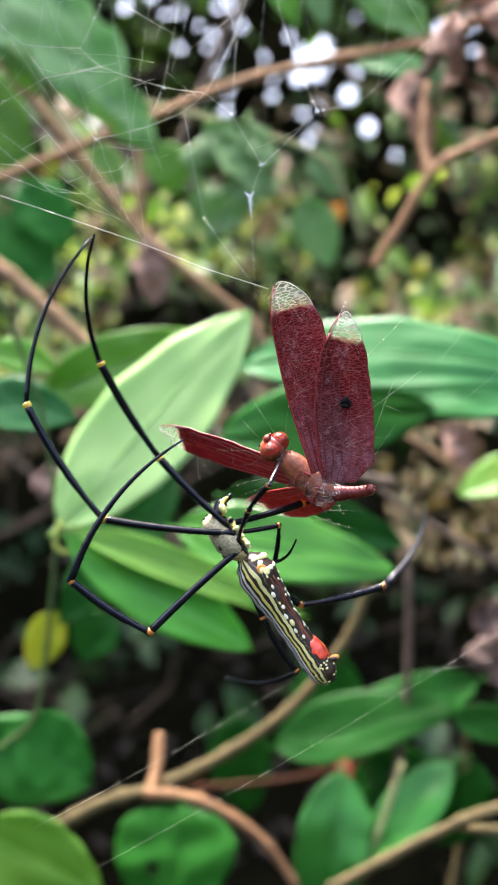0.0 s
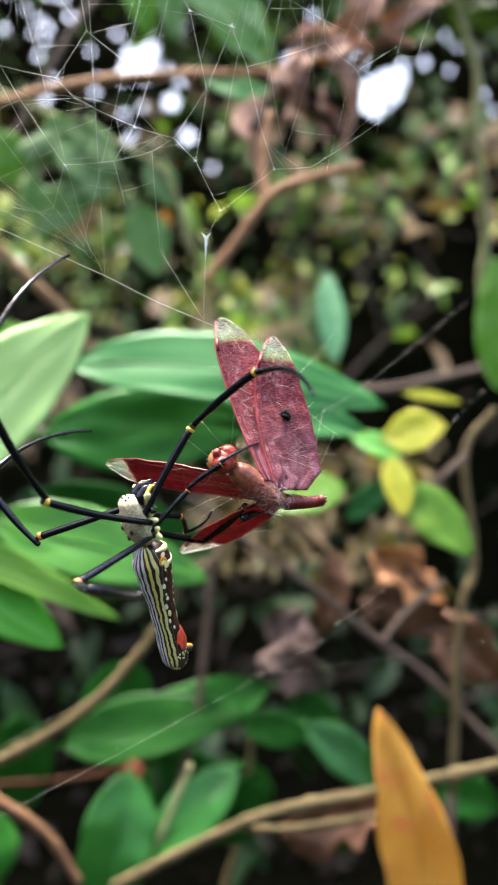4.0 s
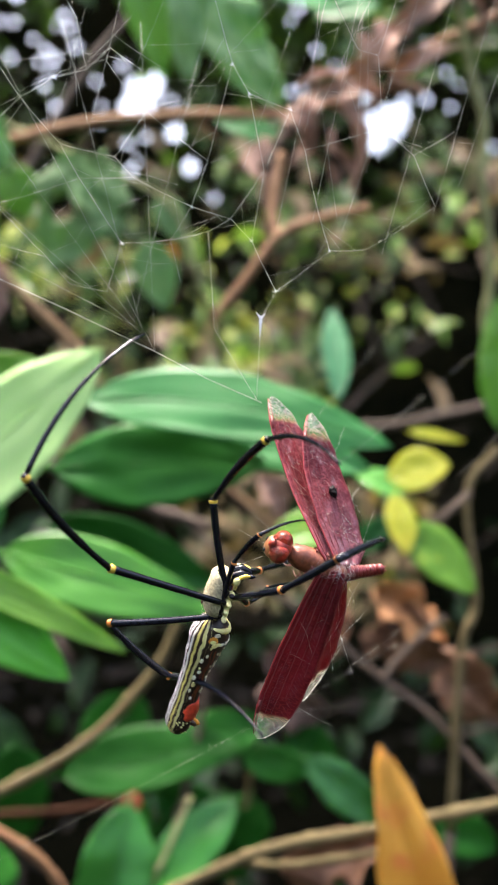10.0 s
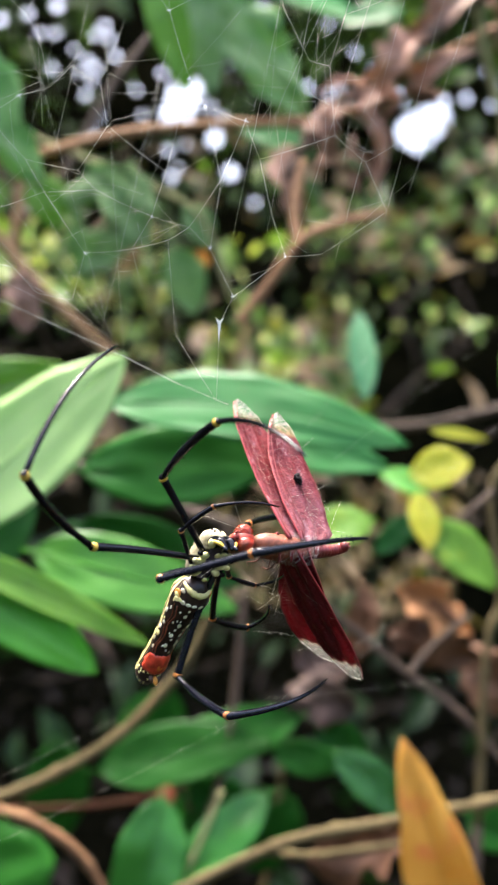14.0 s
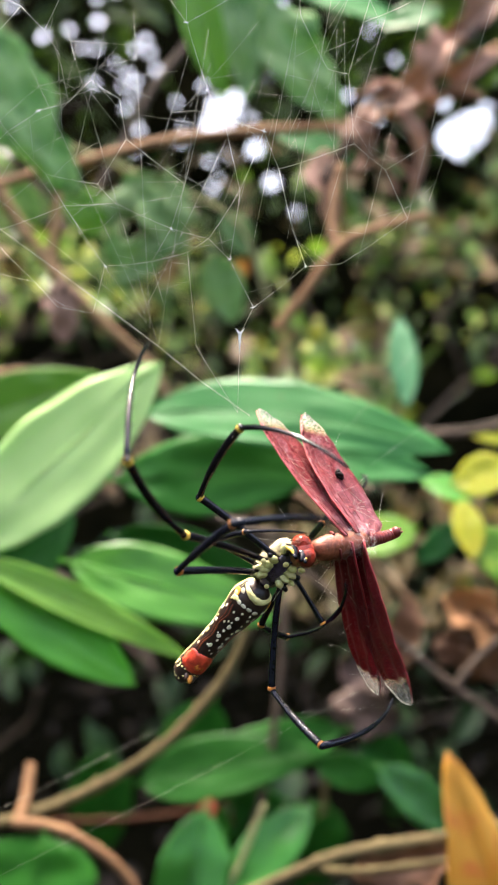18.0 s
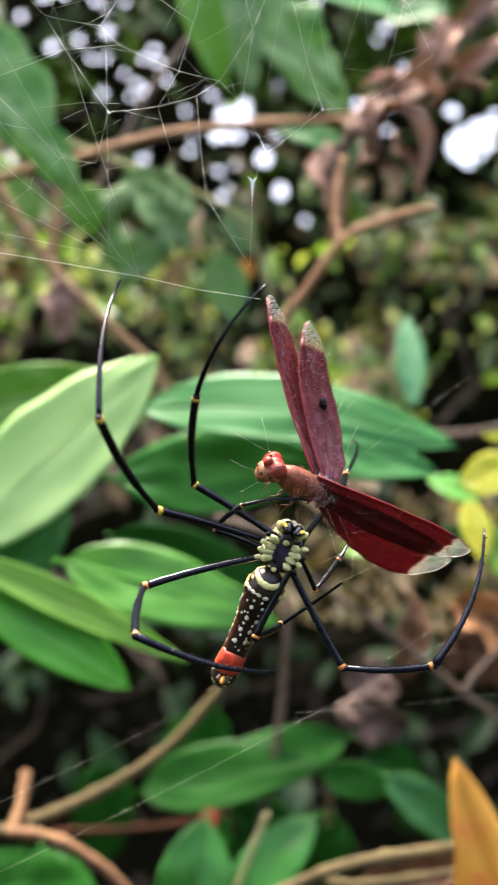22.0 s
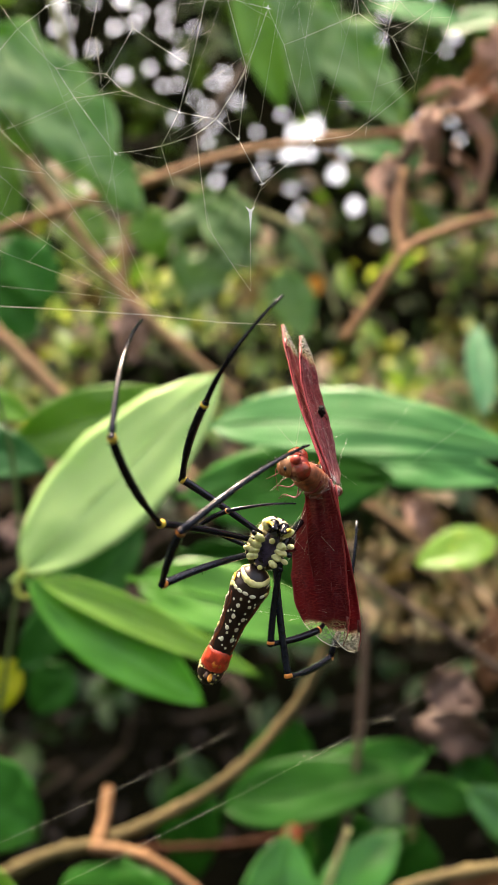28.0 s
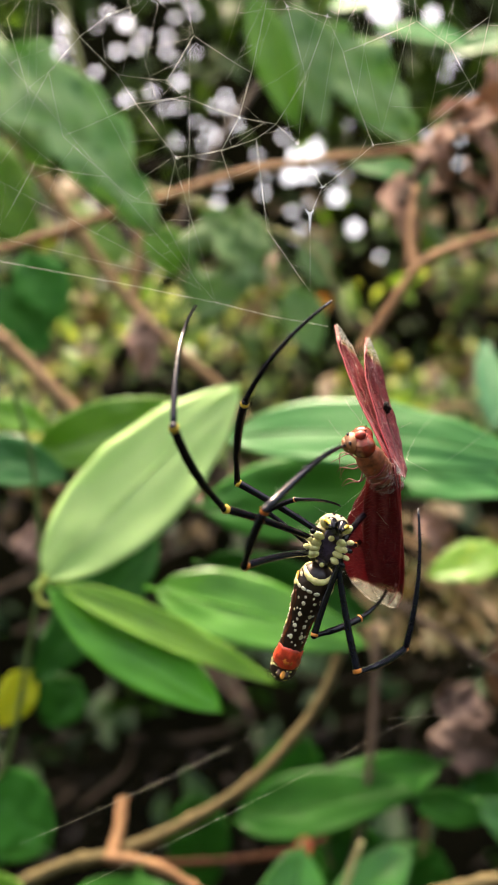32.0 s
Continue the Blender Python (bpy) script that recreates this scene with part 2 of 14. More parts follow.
def spline(knots, n):
    """Points along a smooth curve through the knots."""
    k = [Vector(p) for p in knots]
    k = [2 * k[0] - k[1], *k, 2 * k[-1] - k[-2]]
    out = []
    for i in range(1, len(k) - 2):
        a, b, c, d = k[i - 1:i + 3]
        for s in range(n):
            u = s / n
            out.append(0.5 * (2 * b + (c - a) * u + (2 * a - 5 * b + 4 * c - d) * u * u + (3 * b - a - 3 * c + d) * u ** 3))
    out.append(k[-2])
    return out


def branch(parent, knots, r0, r1, mat, name="branch", label="", knobs=True):
    """A tapering, slightly knotty branch through the knots (world places)."""
    origin = parent.matrix_basis.translation
    rng = random.Random(len(knots) * 1000 + int(abs(knots[0][0]) * 1e5))
    pts = [p - origin for p in spline(knots, 9)]
    n = len(pts)
    radii = []
    for i in range(n):
        r = r0 + (r1 - r0) * i / (n - 1)
        if knobs:
            r *= 1 + rng.uniform(-0.07, 0.09) + (0.3 if i % 8 == 5 else 0)
        radii.append(r)
    bm = bmesh.new()
    tube(bm, pts, radii, 12)
    return part(name, bm, mat, parent, label)


def blade(bm, length, width, bend, fold, curl, belly, rng, ragged=0.0, twist=0.0, hole=0.0, arc=0.0, seg=20, across=7, thick=0.0003):
    """A leaf blade along +y: pointed, folded along the midrib, bent over its length; its face looks along +z."""
    rows = []
    ph = rng.uniform(0, 6)
    for i in range(seg + 1):
        s = i / seg
        w = 0.5 * width * (math.sin(math.pi * min(1, s ** belly)) ** 0.75 if 0 < s < 1 else 0.0)
        w += 0.5 * width * 0.02
        row = []
        for k in range(-across, across + 1):
            u = k / across
            lobe = noise.noise((s * 6.0, ph, 3.0 if k < 0 else 9.0)) + 0.45 * noise.noise((s * 17.0, ph, 5.0 if k < 0 else 1.0))
            x = u * w * (1 + 2.2 * ragged * lobe * abs(u)) * (1 + 0.05 * noise.noise((s * 9.0, ph, 2.0 if k < 0 else 7.0)))
            z = bend * length * (s - s * s) * 2 + fold * abs(x) + curl * width * u * u * math.sin(s * 5 + ph) * 0.5
            z += 0.012 * width * math.sin(s * 21 + ph) * u
            z += ragged * width * 0.5 * noise.noise((u * 1.6, s * 4.5, ph))
            z += 0.035 * width * noise.noise((u * 2.2, s * 5.5, ph + 4)) + (0.05 * width * noise.noise((u * 5, s * 13, ph)) if ragged > 0.05 else 0.0)
            a = twist * (s - 0.3)
            row.append(bm.verts.new((arc * length * 4 * s * (1 - s) + x * math.cos(a) - z * math.sin(a), s * length, x * math.sin(a) + z * math.cos(a))))
        rows.append(row)
    for a, b in zip(rows, rows[1:]):
        for k in range(2 * across):
            c = (a[k].co + b[k + 1].co) / 2
            if hole and (c.x / width - 0.16) ** 2 + ((c.y / length - 0.5) * 1.6) ** 2 < hole * hole:
                continue
            bm.faces.new((a[k], a[k + 1], b[k + 1], b[k]))
    bmesh.ops.recalc_face_normals(bm, faces=bm.faces)
    bmesh.ops.solidify(bm, geom=bm.faces[:], thickness=thick)


def leaf(parent, base, tip, width, mat, lean=0.0, bend=0.08, fold=0.15, curl=0.05, belly=0.8, ragged=0.0, twist=0.0, hole=0.0, up=0.25, label="", rib=True, arc=0.0):
    """A leaf from base to tip (world places) whose face looks at -y, turned about its length by lean degrees."""
    base, tip = Vector(base), Vector(tip)
    y = (tip - base)
    length = y.length
    y.normalize()
    toward = Vector((0, -1, up))
    z = (toward - y * toward.dot(y)).normalized()
    x = y.cross(z)
    turn = Matrix((x, y, z)).transposed().to_4x4() @ pose(0, 0, 0, 0, lean, 0)
    rng = random.Random(int(abs(base.x * 7 + tip.z * 13 + base.y) * 1e5))
    bm = bmesh.new()
    blade(bm, length, width, bend, fold, curl, belly, rng, ragged, twist, hole, arc)
    ob = part("leaf", bm, mat, parent, label)
    ob.matrix_basis = Matrix.Translation(base - parent.matrix_basis.translation) @ turn
    if rib and not twist:
        bm = bmesh.new()
        n = 14
        pts = [Vector((arc * length * 4 * s * (1 - s), s * length, bend * length * (s - s * s) * 2 + 0.0002)) for s in (-0.05 + 1.03 * i / n for i in range(n + 1))]
        tube(bm, pts, [width * 0.016 * (1 - 0.8 * i / n) + 0.0002 for i in range(n + 1)], 6)
        part("midrib", bm, mat, ob)
    return ob


def scatter(name, places, rng, sizes, mat, label, drop=0.5):
    """Many small leaves as one mesh of kind stuff: each a bent, pointed blade of six faces."""
    verts, faces = [], []
    for p in places:
        L = rng.uniform(*sizes)
        w = L * rng.uniform(0.32, 0.55)
        q = Euler((rng.uniform(-1.2, 0.6), rng.uniform(-0.9, 0.9), rng.uniform(0, 6.28))).to_matrix()
        if rng.random() < drop:
            q = Euler((rng.uniform(0.6, 1.5), rng.uniform(-0.7, 0.7), rng.uniform(-0.9, 0.9))).to_matrix()
        k = len(verts)
        for x, y, z in ((0, 0, 0), (-.5, .35, .1), (0, .35, 0), (.5, .35, .1), (-.42, .68, .05), (0, .68, -.04), (.42, .68, .05), (0, 1, -.15)):
            v = q @ Vector((x * w, y * L, z * L))
            verts.append((p[0] + v.x, p[1] + v.y, p[2] + v.z))
        for f in ((0, 2, 1), (0, 3, 2), (1, 2, 5, 4), (2, 3, 6, 5), (4, 5, 7), (5, 6, 7)):
            faces.append(tuple(k + i for i in f))
    me = bpy.data.meshes.new(name)
    me.from_pydata(verts, [], faces)
    me.materials.append(mat)
    return tagged(new(name, me), label, "foliage", kind="stuff")


# ---- the large setting: forest floor and far thicket ----
# gaps in the far foliage where the sky shows: middle x, z and radius of the large ones
GAPS = [
    (1.45, 2.80, 0.077), (0.23, 2.82, 0.066), (0.64, 3.64, 0.054), (1.52, 2.85, 0.049), (1.38, 2.77, 0.049), (0.27, 2.89, 0.043),
    (0.17, 2.77, 0.038), (1.43, 2.71, 0.038), (0.20, 2.89, 0.032), (0.40, 2.67, 0.032), (0.49, 2.52, 0.032), (0.33, 3.24, 0.032),
    (0.89, 3.62, 0.032), (0.45, 3.36, 0.032), (1.34, 2.95, 0.029), (-0.66, 3.57, 0.027), (-0.70, 3.42, 0.021), (-0.65, 3.16, 0.021),
    (0.42, 3.41, 0.021), (0.52, 3.35, 0.021), (1.56, 2.94, 0.021), (1.67, 2.97, 0.021), (0.94, 3.29, 0.021), (0.99, 3.36, 0.018),
    (0.44, 2.76, 0.015), (-0.40, 3.38, 0.015), (-0.65, 3.26, 0.015), (1.23, 3.12, 0.015), (2.05, 2.76, 0.015), (1.01, 2.84, 0.015),
    (0.46, 3.05, 0.013), (0.81, 2.94, 0.013),
]
# groups of pinholes: middle x, z, half width, half height, number
PINHOLES = [
    (0.51, 3.50, 0.28, 0.31, 6),
    (-0.87, 3.45, 0.13, 0.21, 11),
    (-0.20, 2.68, 0.05, 0.07, 2),
    (-0.37, 3.14, 0.19, 0.19, 8),
    (1.77, 3.02, 0.25, 0.27, 6),
    (-0.43, 3.57, 0.20, 0.18, 10),
    (-0.24, 2.93, 0.05, 0.09, 4),
    (1.00, 3.23, 0.22, 0.31, 6),
    (-0.06, 2.82, 0.10, 0.15, 3),
    (-0.04, 3.10, 0.15, 0.10, 3),
    (0.31, 2.50, 0.16, 0.10, 3),
    (0.66, 2.33, 0.05, 0.05, 1),
    (0.32, 2.77, 0.19, 0.22, 4),
]


def in_gap(x, y, z, spare):
    """Whether the line of sight from the viewing place to (x, y, z) runs through a gap in the far foliage, or within spare of one."""
    k = 5.2 / y
    gx, gz = x * k, 1.2 + (z - 1.2) * k
    return any((gx - a) ** 2 + (gz - b) ** 2 < (r + spare * k) ** 2 for a, b, r in GAPS)


def pinholes():
    """Breaks each large gap up into a cluster of holes and adds the small ones."""
    rng = random.Random(19)
    for a, b, r in GAPS[:]:
        if r > 0.04:
            GAPS.remove((a, b, r))
            turn = rng.uniform(0, 6.28)
            GAPS.append((a, b, 0.024))
            GAPS.extend((a + 0.95 * r * math.cos(turn + 0.9 * k), b + 0.95 * r * math.sin(turn + 0.9 * k), rng.uniform(0.019, 0.025)) for k in range(7))
    small = []
    for a, b, w, h, n in PINHOLES:
        tries = 0
        got = 0
        while got < n and tries < 400:
            tries += 1
            x, z = a + rng.uniform(-w, w), b + rng.uniform(-h, h)
            if all((x - p) ** 2 + (z - q) ** 2 > 0.045 ** 2 for p, q, _ in GAPS + small):
                small.append((x, z, rng.uniform(0.013, 0.019)))
                got += 1
    GAPS.extend(small)


def ground():
    rng = random.Random(3)
    bm = bmesh.new()
    xs = [-400, -60, -12] + [-6 + 0.5 * i for i in range(25)] + [12, 60, 400]
    ys = [-400, -60, -12] + [-4 + 0.5 * i for i in range(29)] + [16, 60, 400]
    grid = [[bm.verts.new((x, y, rng.uniform(-0.06, 0.06))) for y in ys] for x in xs]
    for a, b in zip(grid, grid[1:]):
        for k in range(len(ys) - 1):
            bm.faces.new((a[k], b[k], b[k + 1], a[k + 1]))
    tagged(part("ground", bm, M_SOIL), "forest soil under the undergrowth, shade painted into its colour", "ground", kind="structure")


def far_wall():
    """A near-black sheet, painted as the shade deep in the undergrowth, that closes the view, with the gaps through
    which the sky shows.
    """
    rng = random.Random(5)
    step = 0.011
    nx, nz = 370, 250
    x0, z0 = -1.6, 1.3
    x1, z1 = x0 + nx * step, z0 + nz * step
    verts, faces = [], []
    for i in range(nx + 1):
        for k in range(nz + 1):
            x, z = x0 + i * step, z0 + k * step
            y = 5.2 + 0.1 * noise.noise((x * 2.3, z * 2.3, 0))
            verts.append((x + rng.uniform(-.003, .003), y, z + rng.uniform(-.003, .003)))
    gx, gz = [x0 + (i + .5) * step for i in range(nx)], [z0 + (k + .5) * step for k in range(nz)]
    open_cells = set()
    for a, b, r in GAPS:
        for i in range(max(0, int((a - 1.4 * r - x0) / step)), min(nx, int((a + 1.4 * r - x0) / step) + 1)):
            for k in range(max(0, int((b - 1.4 * r - z0) / step)), min(nz, int((b + 1.4 * r - z0) / step) + 1)):
                if (gx[i] - a) ** 2 + (gz[k] - b) ** 2 < r * r * (1 + 0.5 * noise.noise((gx[i] * 30, gz[k] * 30, 9))):
                    open_cells.add((i, k))
    for i in range(nx):
        for k in range(nz):
            if (i, k) in open_cells:
                continue
            q = i * (nz + 1) + k
            faces.append((q, q + nz + 1, q + nz + 2, q + 1))
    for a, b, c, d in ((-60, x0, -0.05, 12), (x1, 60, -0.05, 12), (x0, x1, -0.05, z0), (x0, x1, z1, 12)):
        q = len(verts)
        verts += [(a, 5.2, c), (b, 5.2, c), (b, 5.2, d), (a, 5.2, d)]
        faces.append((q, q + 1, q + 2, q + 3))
    me = bpy.data.meshes.new("far_shade_sheet")
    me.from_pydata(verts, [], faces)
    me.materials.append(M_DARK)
    tagged(new("backdrop_far_shade_sheet", me), "near-black sheet for the shade in the far undergrowth, sky through its gaps", "undergrowth", kind="structure")


def foliage():
    """Loose far foliage between the near shrubs and the undergrowth."""
    rng = random.Random(11)

    def places(n, y0, y1, up, down, spare):
        out = []
        while len(out) < n:
            y = y0 + (y1 - y0) * rng.random()
            x = y * rng.uniform(-0.36, 0.5)
            e = rng.uniform(-down, up)
            z = 1.2 + y * e
            if x / y > 0.25 and -0.03 < e < 0.1 and rng.random() < 0.96 or x / y > 0.23 and -0.05 < e < 0.17 and rng.random() < 0.8:
                continue
            if z < 0.02 or in_gap(x, y, z, spare):
                continue
            clump = noise.noise((x * 9 / y, e * 9, y * 1.3))
            if clump < rng.uniform(0.0, 0.3):
                continue
            out.append((x, y, z))
        return out

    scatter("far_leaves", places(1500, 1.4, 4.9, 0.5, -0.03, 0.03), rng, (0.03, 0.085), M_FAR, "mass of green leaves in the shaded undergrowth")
    # height and light told by leaf colour: shade-dark low, lit and pale above
    scatter("low_far_leaves", places(300, 1.4, 4.5, 0.0, 0.42, 0.03), rng, (0.05, 0.12), M_DEEPF, "sparse green leaves low in the undergrowth, painted dark as in shade")
    scatter("lit_leaves", places(360, 1.05, 1.9, 0.26, -0.01, 0.02), rng, (0.02, 0.05), M_LIT, "small green leaves painted lighter as if better lit")
    scatter("far_light_leaves", places(460, 1.05, 2.6, 0.21, -0.03, 0.035), rng, (0.012, 0.032), M_FARL, "leaves painted pale yellow-green for highlights on far foliage")
    scatter("far_dry_leaves", places(430, 1.1, 3.4, 0.3, 0.04, 0.03), rng, (0.03, 0.08), M_FARB, "dry brown leaves hanging in the undergrowth")
    mid = []
    while len(mid) < 210:
        y = rng.uniform(0.68, 1.15)
        x, z = y * rng.uniform(0.10, 0.34), 1.2 - y * rng.uniform(0.03, 0.17)
        if noise.noise((x * 22, y * 6, z * 22)) > -0.12:
            mid.append((x, y, z))
    scatter("mid_dry_leaves", mid, rng, (0.014, 0.034), M_MID, "brown and olive withered leaves in the middle of the thicket")
    # roof of leaves, mostly above the view, added to hold light off the thicket
    roof = [(rng.uniform(-3.5, 3.8), rng.uniform(1.7, 5.2), rng.uniform(2.7, 3.9)) for _ in range(2400)]
    roof = [p for p in roof if not in_gap(*p, 0.06)]
    scatter("canopy_leaves", roof, rng, (0.14, 0.3), M_FAR, "added leafy canopy, mostly out of view, that shades the thicket", 0.1)


def thicket():
    """The rest of the thicket, beside and behind the viewing place, with dead leaves on the ground."""
    rng = random.Random(41)
    side, rear, litter = [], [], []
    while len(side) < 2600:
        x, y = rng.uniform(-3.0, 3.2), rng.uniform(0.7, 5.0)
        if abs(x - 0.07 * y) > 0.55 * y + 0.1:
            side.append((x, y, rng.uniform(0.05, 2.1) * rng.uniform(0.4, 1.0)))
    while len(rear) < 1500:
        a = radians(rng.uniform(150, 390))
        r = rng.uniform(2.0, 2.8)
        rear.append((r * math.cos(a), 0.9 + r * math.sin(a), rng.uniform(0.05, 1.8)))
    while len(litter) < 1800:
        x, y = rng.uniform(-3.2, 3.4), rng.uniform(-2.0, 5.0)
        litter.append((x, y, 0.07))
    scatter("side_leaves", side, rng, (0.06, 0.14), M_FAR, "green leaves of the thicket beside the clearing")
    scatter("rear_leaves", rear, rng, (0.06, 0.14), M_FAR, "green leaves of the undergrowth round the clearing")
    scatter("leaf_litter", litter, rng, (0.05, 0.11), M_LITTER, "dead leaves on the forest floor, shade painted into their colour", 0.0)


def twigs():
    """Thin bare twigs criss-crossing the shaded thicket."""
    rng = random.Random(29)
    bm = bmesh.new()
    made = 0
    while made < 90:
        y = rng.uniform(1.0, 2.6)
        p = Vector((y * rng.uniform(-0.34, 0.4), y, 1.2 + y * rng.uniform(-0.3, 0.32)))
        d = Vector((rng.uniform(-1, 1), rng.uniform(-0.4, 0.4), rng.uniform(-0.4, 1))).normalized() * rng.uniform(0.1, 0.35)
        q = p + d
        m = (p + q) / 2 + Vector((rng.uniform(-.03, .03), 0, rng.uniform(-.03, .03)))
        if any(in_gap(*v, 0.03) for v in (p, m, q, (p + m) / 2, (q + m) / 2)):
            continue
        r = rng.uniform(0.0015, 0.005)
        tube(bm, spline([p, m, q], 4), [r * (1 - 0.06 * i) for i in range(9)], 6)
        made += 1
    tagged(part("thicket_twigs", bm, M_MAUVE), "bare brown twigs in the shaded thicket", "twigs", kind="stuff")


def surround():
    """An added, unseen ring of dim undergrowth beside and behind the viewing place, up to the open crown over it; it
    cuts low sky light.
    """
    verts, faces = [], []
    n, m = 90, 24
    for i in range(n + 1):
        a = radians(128 + 284 * i / n)
        for k in range(m + 1):
            z = 1.9 * k / m
            r = 2.9 + 0.35 * noise.noise((math.cos(a) * 3, math.sin(a) * 3, z)) + 0.12 * noise.noise((math.cos(a) * 14, math.sin(a) * 14, z * 4))
            verts.append((r * math.cos(a), 0.9 + r * math.sin(a), z - 0.05))
    for i in range(n):
        for k in range(m):
            q = i * (m + 1) + k
            faces.append((q, q + m + 1, q + m + 2, q + 1))
    me = bpy.data.meshes.new("unseen_ring")
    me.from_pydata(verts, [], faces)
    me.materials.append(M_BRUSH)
    tagged(new("backdrop_unseen_ring", me), "added unseen ring of dim green undergrowth that cuts the side light", "undergrowth", kind="structure")


pinholes()
ground()
surround()
far_wall()
foliage()
thicket()
twigs()


# ---- the near shrubs ----
shrub = thing("shrub", (-0.0900, 0.4300, 0.9000), "broad-leaved shrub with long smooth green leaves", "shrub")
branch(shrub, [(-0.1700, 0.5000, 1.0300), (-0.1180, 0.4740, 1.0600), (-0.1045, 0.4667, 1.0820), (-0.0921, 0.4551, 1.1425), (-0.0878, 0.4448, 1.1555), (-0.0896, 0.4334, 1.2049), (-0.1006, 0.4220, 1.2498)], 0.00126, 0.00090, M_SHOOT, "stem", "")
branch(shrub, [(-0.0785, 0.4095, 1.1596), (-0.0812, 0.4090, 1.1540), (-0.0806, 0.4085, 1.1495), (-0.0770, 0.4095, 1.1480)], 0.0012, 0.0009, M_PETIOLE, "petiole", "yellow-green leaf stalk", False)
leaf(shrub, (-0.0799, 0.4098, 1.1583), (-0.0036, 0.4333, 1.2364), 0.0413, M_PALE, 0, 0.02, 0.03, 0.0, 0.85, label="pale green leaf with fine lengthwise veins")
leaf(shrub, (-0.0773, 0.4099, 1.1543), (-0.0099, 0.4169, 1.1059), 0.0272, M_BRIGHT, -12, 0.03, 0.1, 0.02, 0.9)
leaf(shrub, (-0.0730, 0.4049, 1.1566), (0.0122, 0.4269, 1.1146), 0.0142, M_FRESH, -4, 0.05, 0.15, 0.03, 0.75, up=0.5)
leaf(shrub, (-0.0405, 0.4531, 1.1503), (0.0503, 0.4476, 1.1274), 0.0319, M_BRIGHT, -15, 0.06, 0.06, 0.04, 0.75)
leaf(shrub, (-0.0217, 0.4801, 1.1855), (0.0701, 0.4541, 1.1935), 0.0379, M_DEEP, 0, 0.04, 0.05, 0.02, 0.9)
leaf(shrub, (-0.0112, 0.4579, 1.2160), (0.1184, 0.4254, 1.2030), 0.0320, M_GREEN, -14, 0.16, 0.05, 0.05, 0.85, up=0.25, arc=-0.012, label="long arching green leaf with a glossy upper side")
leaf(shrub, (0.0443, 0.4715, 1.2029), (0.1194, 0.4614, 1.1919), 0.0250, M_GREEN, -10, 0.08, 0.1, 0.04, 0.8, up=0.3)
leaf(shrub, (-0.0965, 0.4733, 1.2082), (-0.0291, 0.4832, 1.2327), 0.0278, M_FRESH, 10, 0.05, 0.15)
leaf(shrub, (-0.1208, 0.4530, 1.2102), (-0.0766, 0.4437, 1.1979), 0.0230, M_GREEN, 0, 0.05, 0.15)
leaf(shrub, (-0.1163, 0.4625, 1.2302), (-0.0879, 0.4630, 1.2202), 0.0148, M_FRESH, 0, 0.05, 0.15)
leaf(shrub, (-0.0444, 0.5048, 1.1712), (-0.1037, 0.5062, 1.1016), 0.0322, M_DEEP, 0, 0.05, 0.15)
leaf(shrub, (-0.1084, 0.5267, 1.1034), (-0.1243, 0.5270, 1.0762), 0.0200, M_YELLOW, 0, 0.05, 0.15)
leaf(shrub, (-0.0230, 0.5054, 1.1577), (0.0601, 0.5070, 1.1306), 0.0295, M_DEEP, 10, 0.05, 0.15)
sapling = thing("sapling", (0.2000, 0.6000, 0.8000), "slender sapling with yellowing leaves", "sapling")
branch(sapling, [(0.1952, 0.5347, 0.9993), (0.1978, 0.5389, 1.0947), (0.2057, 0.5425, 1.1216), (0.2000, 0.5484, 1.1792), (0.2164, 0.5505, 1.2047)], 0.0023, 0.0017, M_OLIVE, "stem", "")
branch(sapling, [(0.1958, 0.5339, 1.1800), (0.1785, 0.5319, 1.1660), (0.1596, 0.5301, 1.1595)], 0.00210, 0.00118, M_MAUVE, "twig", "")
leaf(sapling, (0.1463, 0.5221, 1.1873), (0.1740, 0.5071, 1.1950), 0.0238, M_YELLOW, 0, 0.05, 0.1, 0.03, 0.9, up=0.58, label="yellow leaf with a green flush")
leaf(sapling, (0.1568, 0.5204, 1.1632), (0.1893, 0.5048, 1.1310), 0.0275, M_LIME, 0, 0.05, 0.1, up=0.65)
leaf(sapling, (0.1545, 0.5330, 1.1775), (0.1540, 0.5080, 1.1490), 0.0165, M_YELLOW, 0, 0.05, 0.1, 0.03, 0.85, up=0.8)
leaf(sapling, (0.1617, 0.5398, 1.1781), (0.1372, 0.5542, 1.1883), 0.0150, M_BRIGHT, 0, 0.05, 0.1, up=0.65)
branch(sapling, [(0.0693, 0.7656, 1.1863), (0.1059, 0.7666, 1.1617), (0.1385, 0.7677, 1.1351), (0.1832, 0.7693, 1.0921)], 0.00286, 0.00245, M_WOOD, "twig", "")
leaf(sapling, (0.1401, 0.5750, 1.1596), (0.0958, 0.5750, 1.1460), 0.0270, M_LIME, 10, 0.05, 0.1, up=0.65)
leaf(sapling, (0.1597, 0.5504, 1.1635), (0.1394, 0.5641, 1.1412), 0.0153, M_GREEN, 0, 0.05, 0.1, up=0.65)
leaf(sapling, (0.1678, 0.5589, 1.2114), (0.1988, 0.5536, 1.2075), 0.0065, M_YELLOW, 0, 0.05, 0.1, up=0.65)
leaf(sapling, (0.1501, 0.6482, 1.2293), (0.1548, 0.6979, 1.2940), 0.0190, M_BLUEG, 0, 0.05, 0.1, 0.04, 0.95, 0.03, up=0.15, label="upright bluish-green leaf")
leaf(sapling, (0.2300, 0.5697, 1.2140), (0.2210, 0.5718, 1.2900), 0.0330, M_FRESH, 0, 0.05, 0.1, 0.06, 0.75, 0.05, up=0.4)

